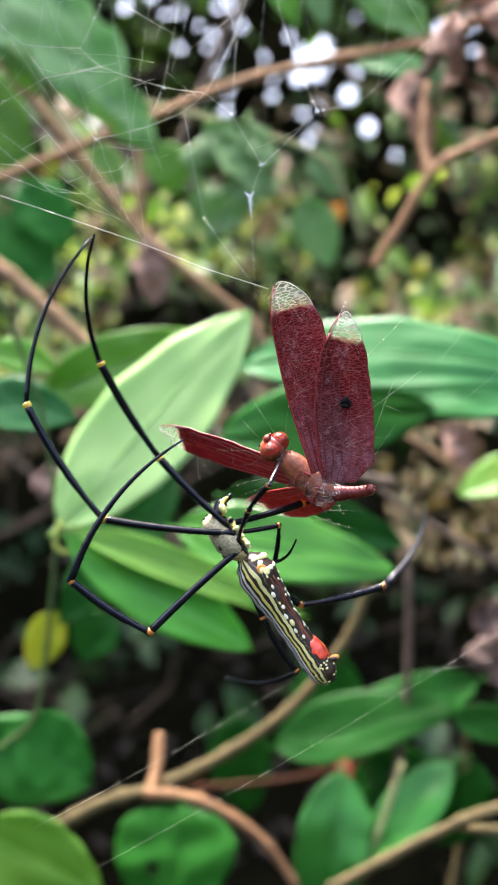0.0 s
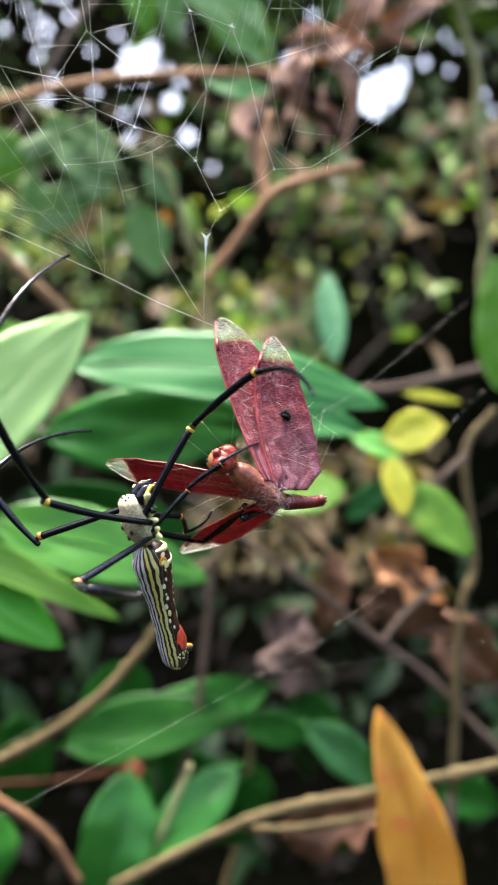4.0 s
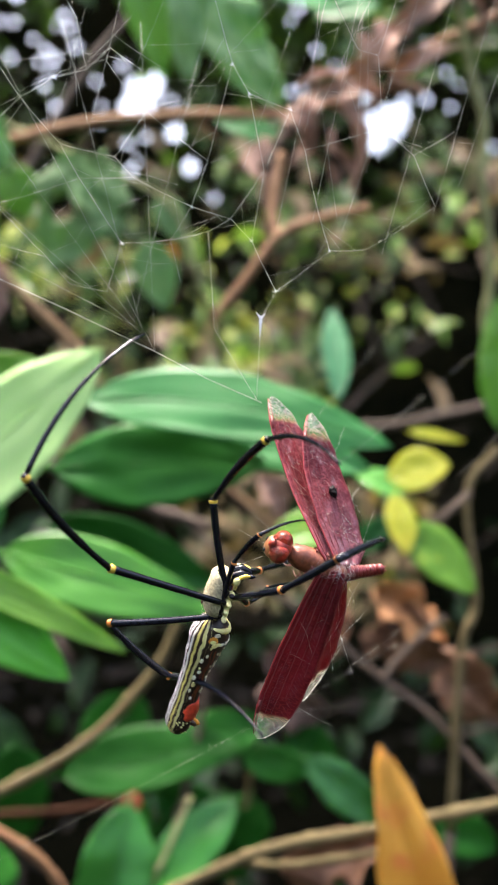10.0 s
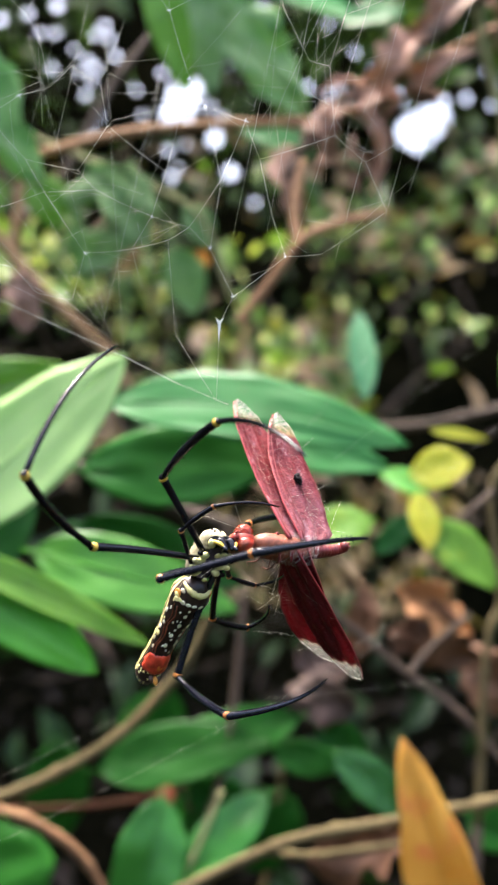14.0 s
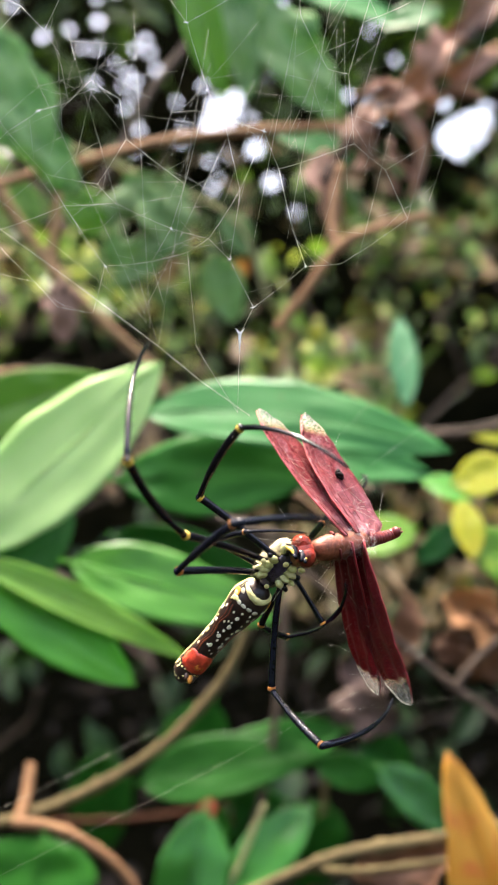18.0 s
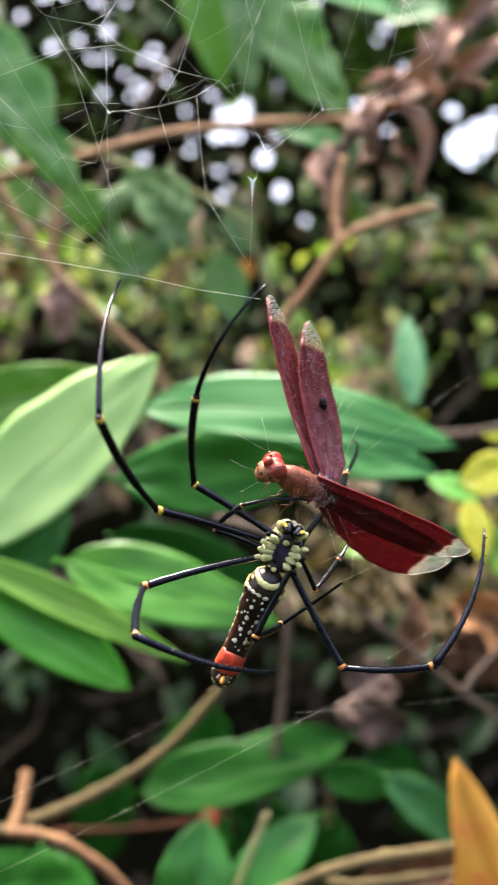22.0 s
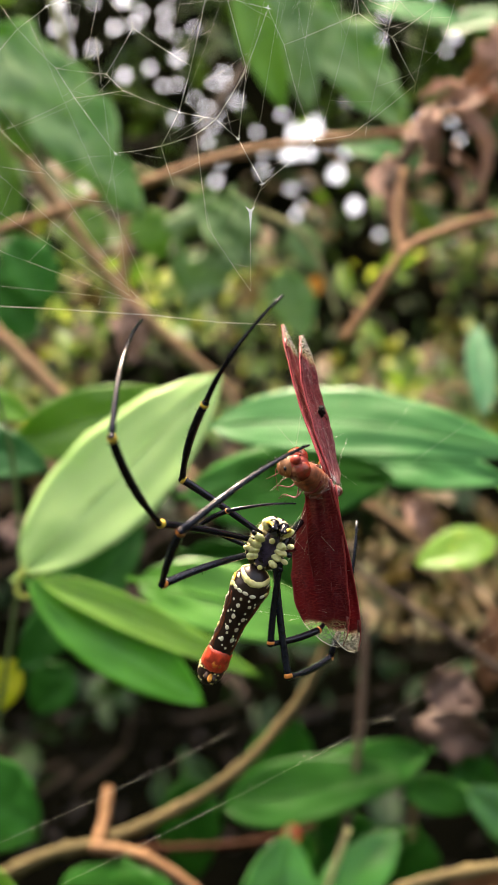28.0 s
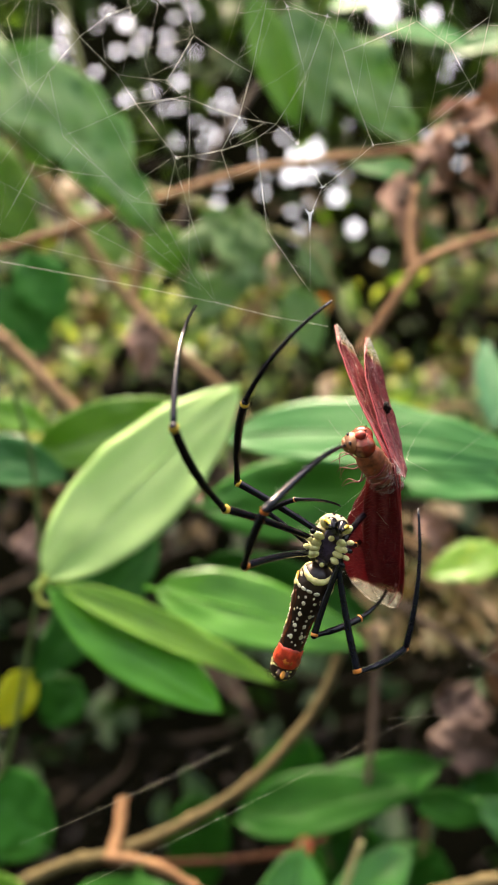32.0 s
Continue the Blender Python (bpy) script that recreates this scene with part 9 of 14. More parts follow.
    walk(LEG["D"][0], [
        (0, pose(0.00279, 0.00193, -0.00064, 76.8, -0.0, 131.1)),
        (0.5, pose(0.00279, 0.00193, -0.00064, 75.3, -9.0, 133.2)),
        (1, pose(0.00279, 0.00193, -0.00064, 85.9, -9.1, 133.3)),
        (1.5, pose(0.00279, 0.00193, -0.00064, 74.0, -10.8, 133.4)),
        (2, pose(0.00279, 0.00193, -0.00064, 74.5, 0.4, 130.2)),
        (2.5, pose(0.00279, 0.00193, -0.00064, 92.1, 2.4, 129.6)),
        (3.17, pose(0.00279, 0.00193, -0.00064, 104.0, -4.2, 129.4)),
        (3.83, pose(0.00279, 0.00193, -0.00064, 116.2, -10.1, 127.9)),
        (4.5, pose(0.00279, 0.00193, -0.00064, 129.1, -15.4, 125.2)),
        (4.75, pose(0.00279, 0.00193, -0.00064, 91.3, -10.0, 129.6)),
        (5, pose(0.00279, 0.00193, -0.00064, 53.8, -8.1, 129.7)),
        (5.25, pose(0.00279, 0.00193, -0.00064, 51.2, -18.5, 137.7)),
        (5.38, pose(0.00279, 0.00193, -0.00064, 47.6, -24.9, 143.4)),
        (5.5, pose(0.00279, 0.00193, -0.00064, 43.0, -31.0, 149.8)),
        (6, pose(0.00279, 0.00193, -0.00064, 55.7, -22.6, 140.4)),
        (6.25, pose(0.00279, 0.00193, -0.00064, 58.7, -15.3, 135.2)),
        (6.5, pose(0.00279, 0.00193, -0.00064, 61.0, -7.8, 130.5)),
        (6.67, pose(0.00279, 0.00193, -0.00064, 40.2, -9.0, 131.2)),
        (6.83, pose(0.00279, 0.00193, -0.00064, 19.4, -10.2, 132.6)),
        (7, pose(0.00279, 0.00193, -0.00064, -1.6, -10.9, 134.7)),
        (7.5, pose(0.00279, 0.00193, -0.00064, 21.0, -11.0, 126.0)),
        (7.67, pose(0.00279, 0.00193, -0.00064, 35.0, -11.4, 127.2)),
        (7.83, pose(0.00279, 0.00193, -0.00064, 49.1, -11.9, 127.8)),
        (8, pose(0.00279, 0.00193, -0.00064, 63.4, -12.4, 128.2)),
        (8.25, pose(0.00279, 0.00193, -0.00064, 89.8, -3.9, 124.0)),
        (8.5, pose(0.00279, 0.00193, -0.00064, 113.9, 9.8, 124.0)),
        (9, pose(0.00279, 0.00193, -0.00064, 129.9, 4.5, 121.6)),
        (9.5, pose(0.00279, 0.00193, -0.00064, 136.3, -21.3, 99.0)),
        (9.75, pose(0.00279, 0.00193, -0.00064, 104.5, -23.5, 96.5)),
        (10, pose(0.00279, 0.00193, -0.00064, 73.9, -32.2, 93.9)),
        (10.25, pose(0.00279, 0.00193, -0.00064, 69.2, -37.9, 96.0)),
        (10.5, pose(0.00279, 0.00193, -0.00064, 64.0, -43.5, 98.9)),
        (11, pose(0.00279, 0.00193, -0.00064, -5.7, -70.9, -176.2)),
        (11.25, pose(0.00279, 0.00193, -0.00064, 25.4, -70.1, -164.4)),
        (11.5, pose(0.00279, 0.00193, -0.00064, 63.6, -70.8, -159.6)),
        (12, pose(0.00279, 0.00193, -0.00064, -76.3, -61.6, -20.6)),
        (12.5, pose(0.00279, 0.00193, -0.00064, -60.7, -41.5, -14.2)),
        (13, pose(0.00279, 0.00193, -0.00064, -0.8, -68.3, -75.7)),
        (13.5, pose(0.00279, 0.00193, -0.00064, -41.9, -61.6, -34.0)),
        (14, pose(0.00279, 0.00193, -0.00064, -54.4, -46.1, -12.7)),
        (14.5, pose(0.00279, 0.00193, -0.00064, -24.6, -62.7, -44.3)),
        (16.5, pose(0.00279, 0.00193, -0.00064, -93.8, -42.5, -6.3)),
        (17, pose(0.00279, 0.00193, -0.00064, -90.2, -67.4, -2.1)),
        (17.5, pose(0.00279, 0.00193, -0.00064, -104.3, -47.9, -2.2)),
        (17.75, pose(0.00279, 0.00193, -0.00064, -95.5, -52.0, -0.5)),
        (18, pose(0.00279, 0.00193, -0.00064, -85.8, -56.3, 0.2)),
        (18.25, pose(0.00279, 0.00193, -0.00064, -92.0, -62.4, -0.7)),
        (18.5, pose(0.00279, 0.00193, -0.00064, -99.5, -68.5, -0.1)),
        (18.75, pose(0.00279, 0.00193, -0.00064, -106.6, -55.9, -3.8)),
        (19, pose(0.00279, 0.00193, -0.00064, -112.4, -43.2, -9.0)),
        (19.5, pose(0.00279, 0.00193, -0.00064, -71.7, -37.8, -11.8)),
        (20, pose(0.00279, 0.00193, -0.00064, -102.4, -54.1, -21.0)),
        (20.25, pose(0.00279, 0.00193, -0.00064, -94.0, -47.7, -23.1)),
        (20.5, pose(0.00279, 0.00193, -0.00064, -86.9, -41.1, -23.7)),
        (20.75, pose(0.00279, 0.00193, -0.00064, -84.5, -45.1, -24.0)),
        (21, pose(0.00279, 0.00193, -0.00064, -82.0, -49.2, -24.6)),
        (21.5, pose(0.00279, 0.00193, -0.00064, -74.3, -47.0, -24.2)),
        (21.75, pose(0.00279, 0.00193, -0.00064, -80.7, -53.2, -27.1)),
        (22, pose(0.00279, 0.00193, -0.00064, -87.4, -59.7, -29.2)),
        (22.25, pose(0.00279, 0.00193, -0.00064, -89.8, -50.2, -28.5)),
        (22.5, pose(0.00279, 0.00193, -0.00064, -91.7, -40.7, -28.5)),
        (23, pose(0.00279, 0.00193, -0.00064, -86.4, -36.2, -28.6)),
        (23.5, pose(0.00279, 0.00193, -0.00064, -82.6, -34.7, -28.5)),
        (24, pose(0.00279, 0.00193, -0.00064, -91.9, -42.3, -29.8)),
        (24.5, pose(0.00279, 0.00193, -0.00064, -86.0, -29.1, -30.3)),
        (25, pose(0.00279, 0.00193, -0.00064, -78.0, -29.9, -30.4)),
        (25.5, pose(0.00279, 0.00193, -0.00064, -78.2, -33.1, -31.2)),
        (27.5, pose(0.00279, 0.00193, -0.00064, -77.7, -34.9, -31.7)),
        (28, pose(0.00279, 0.00193, -0.00064, -73.8, -33.5, -31.3)),
        (29, pose(0.00279, 0.00193, -0.00064, -75.1, -32.4, -30.9)),
        (30, pose(0.00279, 0.00193, -0.00064, -70.0, -30.5, -30.3)),
        (31, pose(0.00279, 0.00193, -0.00064, -62.6, -33.4, -31.6)),
        (32, pose(0.00279, 0.00193, -0.00064, -63.7, -22.3, -25.5)),
    ])
    walk(LEG["D"][1], [
        (0, pose(-0.00127, -0.00162, 0.02236, 22.2, -8.5, -9.0)),
        (0.5, pose(0.00087, -0.00478, 0.02192, 27.0, -7.9, 10.5)),
        (1, pose(0.00412, -0.00194, 0.02262, 20.9, 0.3, 17.1)),
        (1.5, pose(0.00098, -0.00563, 0.02166, 19.5, -3.3, -3.7)),
        (2, pose(-0.00213, -0.00202, 0.02212, 20.1, -13.2, 6.8)),
        (2.5, pose(0.00283, 0.00324, 0.02294, -1.8, 0.3, 3.1)),
        (3.17, pose(0.00827, 0.00426, 0.02222, -1.5, -11.2, -30.2)),
        (3.83, pose(0.01330, 0.00540, 0.02022, 5.5, -20.5, -65.4)),
        (4.5, pose(0.01777, 0.00654, 0.01703, 17.3, -24.0, -103.1)),
        (4.75, pose(0.00582, -0.00089, 0.02261, 24.8, 5.5, -124.8)),
        (5, pose(-0.00625, -0.00903, 0.01823, 20.6, 35.6, -146.8)),
        (5.25, pose(-0.00285, -0.01295, 0.01682, 40.5, 43.6, -95.9)),
        (5.38, pose(-0.00083, -0.01524, 0.01517, -24.6, 23.4, -178.9)),
        (5.5, pose(0.00125, -0.01716, 0.01318, -33.0, -32.4, 138.2)),
        (6, pose(0.00008, -0.01311, 0.01737, -17.4, -19.3, 130.3)),
        (6.25, pose(-0.00207, -0.01052, 0.01884, -13.7, 13.2, 177.9)),
        (6.5, pose(-0.00409, -0.00763, 0.01983, 16.7, 29.9, -122.7)),
        (6.67, pose(-0.00920, -0.01175, 0.01443, -5.0, 53.3, -159.7)),
        (6.83, pose(-0.01267, -0.01417, 0.00708, -54.6, 55.8, 137.0)),
        (7, pose(-0.01409, -0.01458, -0.00130, -81.4, 34.3, 95.4)),
        (7.5, pose(-0.01411, -0.01233, 0.00767, -58.5, 16.0, 145.0)),
        (7.67, pose(-0.01101, -0.01190, 0.01263, -41.2, 30.7, 170.4)),
        (7.83, pose(-0.00717, -0.01046, 0.01683, -16.0, 35.9, -157.2)),
        (8, pose(-0.00273, -0.00817, 0.01998, 8.3, 29.0, -125.6)),
        (8.25, pose(0.00362, 0.00055, 0.02292, -6.2, 3.7, -92.1)),
        (8.5, pose(0.00867, 0.01032, 0.02064, -32.3, -8.6, -53.2)),
        (9, pose(0.01494, 0.01106, 0.01744, -21.0, -17.1, -74.5)),
        (9.5, pose(0.02059, -0.00124, 0.01456, -16.2, 23.9, -99.9)),
        (9.75, pose(0.00969, -0.00644, 0.02034, -48.4, 1.3, -123.0)),
        (10, pose(-0.00291, -0.01057, 0.01857, -73.1, -29.2, -132.4)),
        (10.25, pose(-0.00413, -0.01242, 0.01679, -46.5, -37.5, -138.7)),
        (10.5, pose(-0.00519, -0.01410, 0.01476, -16.1, -42.3, -150.0)),
        (11, pose(0.00215, -0.02167, -0.00141, -48.2, -2.7, -97.9)),
        (11.25, pose(0.01772, -0.01604, 0.00281, -53.6, -2.4, -97.9)),
        (11.5, pose(0.02518, -0.00094, 0.00631, -59.0, -2.2, -98.0)),
        (12, pose(0.02365, 0.00006, -0.01155, -132.4, 12.5, -101.7)),
        (12.5, pose(0.01885, 0.00977, -0.01608, -132.4, 30.7, -94.9)),
        (13, pose(0.02575, 0.00748, -0.00076, -90.4, 40.8, -76.6)),
        (13.5, pose(0.02413, 0.00874, -0.00813, -89.3, 58.3, -105.1)),
        (14, pose(0.01931, 0.01229, -0.01397, -136.6, 50.2, -113.1)),
        (14.5, pose(0.02405, 0.01119, -0.00515, -107.2, 54.3, -82.1)),
        (16.5, pose(0.01843, -0.00139, -0.01803, -132.4, 30.1, -141.4)),
        (17, pose(0.02458, 0.00105, -0.00970, -109.9, 30.7, -106.6)),
        (17.5, pose(0.01954, -0.00455, -0.01598, -91.2, 17.9, -127.2)),
        (17.75, pose(0.02129, -0.00048, -0.01512, -112.9, 38.6, -133.2)),
        (18, pose(0.02239, 0.00372, -0.01370, -147.1, 54.7, -154.1)),
        (18.25, pose(0.02369, 0.00083, -0.01158, -116.5, 56.5, -144.4)),
        (18.5, pose(0.02446, -0.00202, -0.00916, -85.5, 55.3, -134.4)),
        (18.75, pose(0.02104, -0.00607, -0.01332, -111.0, 42.4, -150.6)),
        (19, pose(0.01615, -0.00930, -0.01655, -127.8, 26.5, -157.1)),
        (19.5, pose(0.01776, 0.00639, -0.01835, 155.3, 40.7, -176.2)),
        (20, pose(0.01841, -0.00951, -0.01417, -135.0, 44.5, -169.6)),
        (20.25, pose(0.01818, -0.00642, -0.01649, -109.1, 27.7, -134.8)),
        (20.5, pose(0.01749, -0.00314, -0.01841, -98.3, 3.2, -112.7)),
        (20.75, pose(0.01892, -0.00277, -0.01724, -120.6, 38.2, -140.8)),
        (21, pose(0.02025, -0.00247, -0.01592, -176.0, 49.5, 159.4)),
        (21.5, pose(0.02059, 0.00095, -0.01614, -177.7, 48.3, 164.3)),
        (21.75, pose(0.02114, -0.00318, -0.01461, -124.0, 35.5, -141.4)),
        (22, pose(0.02110, -0.00707, -0.01254, -100.1, 1.0, -116.7)),
        (22.25, pose(0.01877, -0.00667, -0.01576, -116.6, 18.1, -134.8)),
        (22.5, pose(0.01599, -0.00602, -0.01854, -139.8, 28.1, -159.4)),
        (23, pose(0.01571, -0.00345, -0.01966, -157.1, 27.7, -158.1)),
        (23.5, pose(0.01595, -0.00178, -0.01990, -149.5, 29.6, -159.0)),
        (24, pose(0.01617, -0.00665, -0.01811, -155.0, 24.9, -153.3)),
        (24.5, pose(0.01352, -0.00243, -0.02123, -157.7, 28.5, 172.7)),
        (25, pose(0.01522, 0.00035, -0.02066, -160.5, 31.3, -173.3)),
        (25.5, pose(0.01609, -0.00048, -0.02001, -154.9, 34.0, -175.1)),
        (27.5, pose(0.01667, -0.00073, -0.01956, -148.7, 34.0, -165.2)),
        (28, pose(0.01691, 0.00105, -0.01955, -146.2, 34.9, -162.8)),
        (29, pose(0.01640, 0.00084, -0.01992, -145.7, 33.7, -165.0)),
        (30, pose(0.01659, 0.00322, -0.01976, -149.0, 35.4, -164.1)),
        (31, pose(0.01833, 0.00515, -0.01814, -156.9, 42.3, -168.3)),
        (32, pose(0.01455, 0.00793, -0.02023, -151.0, 33.6, -162.5)),
    ])
    walk(LEG["D"][2], [
        (0, pose(0.00031, 0.01474, 0.02897, -71.2, -7.3, -8.4)),
        (0.5, pose(-0.00310, 0.01054, 0.02989, -58.4, 20.4, 25.3)),
        (1, pose(-0.00072, 0.01389, 0.02894, -60.5, 31.1, 30.3)),
        (1.5, pose(0.00172, 0.01105, 0.02757, -71.4, 27.8, 8.2)),
        (2, pose(-0.00548, 0.01433, 0.02805, -61.8, 49.7, 36.3)),
        (2.5, pose(0.00187, 0.02092, 0.02239, -93.8, 41.7, 1.5)),
        (3.17, pose(0.01726, 0.01952, 0.02176, -130.9, 12.7, -47.5)),
        (3.83, pose(0.02909, 0.01328, 0.02181, -138.8, -30.1, -77.3)),
        (4.5, pose(0.03473, 0.00479, 0.02184, -101.4, -67.4, -138.4)),
        (4.75, pose(0.01861, -0.01065, 0.03001, -77.0, -44.3, -159.5)),
        (5, pose(-0.00020, -0.02489, 0.02330, -67.5, -19.0, -165.0)),
        (5.25, pose(0.00973, -0.02222, 0.02515, -62.2, -31.7, -165.3)),
        (5.38, pose(0.00240, -0.03128, 0.00839, -61.8, -44.7, -173.9)),
        (5.5, pose(-0.01250, -0.02479, 0.00503, -57.6, -57.5, 174.4)),
        (6, pose(-0.01394, -0.02270, 0.01237, -41.7, -66.2, 164.9)),
        (6.25, pose(-0.00173, -0.02775, 0.01475, -71.6, -53.0, -158.9)),
        (6.5, pose(0.00882, -0.01893, 0.02425, -82.2, -34.7, -141.4)),
        (6.67, pose(-0.00192, -0.02787, 0.01350, -77.2, 20.4, -139.5)),
        (6.83, pose(-0.01093, -0.02982, -0.00103, -53.6, 74.2, -117.4)),
        (7, pose(-0.01580, -0.02466, -0.01577, 88.9, 47.9, 23.9)),
        (7.5, pose(-0.01601, -0.02230, -0.00685, 138.3, 56.6, 76.8)),
        (7.67, pose(-0.00736, -0.02603, 0.00260, -117.2, 60.5, -175.3)),
        (7.83, pose(0.00207, -0.02505, 0.01288, -92.2, 15.2, -146.2)),
        (8, pose(0.01080, -0.01939, 0.02222, -88.9, -33.5, -134.5)),
        (8.25, pose(0.02123, 0.00002, 0.02101, -126.3, -42.1, -85.1)),
        (8.5, pose(0.02150, 0.01815, 0.01128, -157.9, -25.9, -41.0)),
        (9, pose(0.03138, 0.01369, 0.01137, -154.7, -53.1, -51.9)),
        (9.5, pose(0.03769, -0.00219, 0.01004, -141.5, -38.7, -74.4)),
        (9.75, pose(0.01971, -0.01260, 0.00710, -104.8, -38.1, -35.1)),
        (10, pose(-0.00469, -0.02014, 0.00378, -71.2, -56.0, 2.4)),
        (10.25, pose(-0.00196, -0.02675, 0.00660, -136.4, -37.5, 103.7)),
        (10.5, pose(0.00045, -0.03049, 0.01113, -131.8, 8.6, 153.3)),
        (11, pose(0.01376, -0.02391, -0.01460, -146.3, 30.1, 151.5)),
        (11.25, pose(0.02805, -0.01808, -0.01144, -131.3, 2.5, -136.0)),
        (11.5, pose(0.03413, -0.00279, -0.00887, -153.0, -20.0, -64.4)),
        (12, pose(0.01253, 0.00525, -0.02432, -164.4, 9.4, -105.1)),
        (12.5, pose(0.00752, 0.01745, -0.02733, -167.6, 43.2, -73.9)),
        (13, pose(0.02294, 0.01871, -0.01417, -162.1, 39.0, -55.7)),
        (13.5, pose(0.02826, 0.02323, -0.01744, 139.0, 56.7, -85.6)),
        (14, pose(0.01114, 0.02595, -0.02176, 153.4, 54.0, -106.7)),
        (14.5, pose(0.01697, 0.02408, -0.01502, 174.6, 54.4, -81.4)),
        (16.5, pose(0.01610, 0.01204, -0.02934, 132.9, 42.6, -120.5)),
        (17, pose(0.02124, 0.01092, -0.02402, 162.7, 34.5, -90.4)),
        (17.5, pose(0.02253, 0.00001, -0.03283, 138.3, 7.0, -55.7)),
        (17.75, pose(0.02323, 0.01166, -0.02788, 138.8, 35.2, -94.2)),
        (18, pose(0.02296, 0.02053, -0.01926, 109.1, 54.4, -154.4)),
        (18.25, pose(0.02984, 0.01495, -0.02033, 56.5, 25.5, 141.9)),
        (18.5, pose(0.03561, 0.00739, -0.01921, 47.6, -21.8, 114.2)),
        (18.75, pose(0.02764, 0.00493, -0.02553, 50.7, -0.4, 150.1)),
        (19, pose(0.01768, 0.00313, -0.02908, 66.1, 14.9, -171.5)),
        (19.5, pose(0.01188, 0.02213, -0.01274, 92.8, 36.9, -174.1)),
        (20, pose(0.02479, 0.00440, -0.02310, 158.4, 51.6, -157.2)),
        (20.25, pose(0.01955, 0.00319, -0.03131, 158.1, 26.3, -110.7)),
        (20.5, pose(0.01551, -0.00125, -0.03592, 139.7, 8.1, -69.5)),
        (20.75, pose(0.02053, 0.01018, -0.02922, 130.7, 30.1, -130.1)),
        (21, pose(0.02735, 0.01374, -0.01673, 103.3, 31.2, 158.0)),
        (21.5, pose(0.02589, 0.01785, -0.01661, 108.8, 31.1, 163.5)),
        (21.75, pose(0.02162, 0.00988, -0.02656, 135.8, 28.4, -132.3)),
        (22, pose(0.01846, -0.00541, -0.02998, 146.0, 7.0, -78.6)),
        (22.25, pose(0.01661, 0.00241, -0.03081, 117.2, 26.0, -119.6)),
        (22.5, pose(0.01627, 0.00854, -0.02863, 81.4, 20.0, -166.5)),
        (23, pose(0.01260, 0.01289, -0.02577, 98.9, 14.1, -163.9)),
        (23.5, pose(0.01462, 0.01406, -0.02772, 78.0, 15.4, -167.5)),
        (24, pose(0.01177, 0.00911, -0.02490, 86.1, 14.0, -158.5)),
        (24.5, pose(0.01878, 0.01342, -0.02713, 100.0, 14.3, 166.8)),
        (25, pose(0.01632, 0.01729, -0.02571, 92.0, 10.9, 179.6)),
        (25.5, pose(0.01891, 0.01586, -0.02624, 90.0, 8.2, 173.3)),
        (27.5, pose(0.01778, 0.01522, -0.02719, 114.3, 26.0, -170.5)),
        (28, pose(0.01795, 0.01678, -0.02763, 115.2, 28.0, -168.0)),
        (29, pose(0.01796, 0.01641, -0.02822, 114.6, 27.6, -169.6)),
        (30, pose(0.01751, 0.01927, -0.02720, 102.3, 23.1, -171.9)),
        (31, pose(0.01960, 0.02205, -0.02328, 92.0, 27.0, -175.3)),
        (32, pose(0.01442, 0.02414, -0.02738, 92.9, 20.4, -170.1)),
    ])
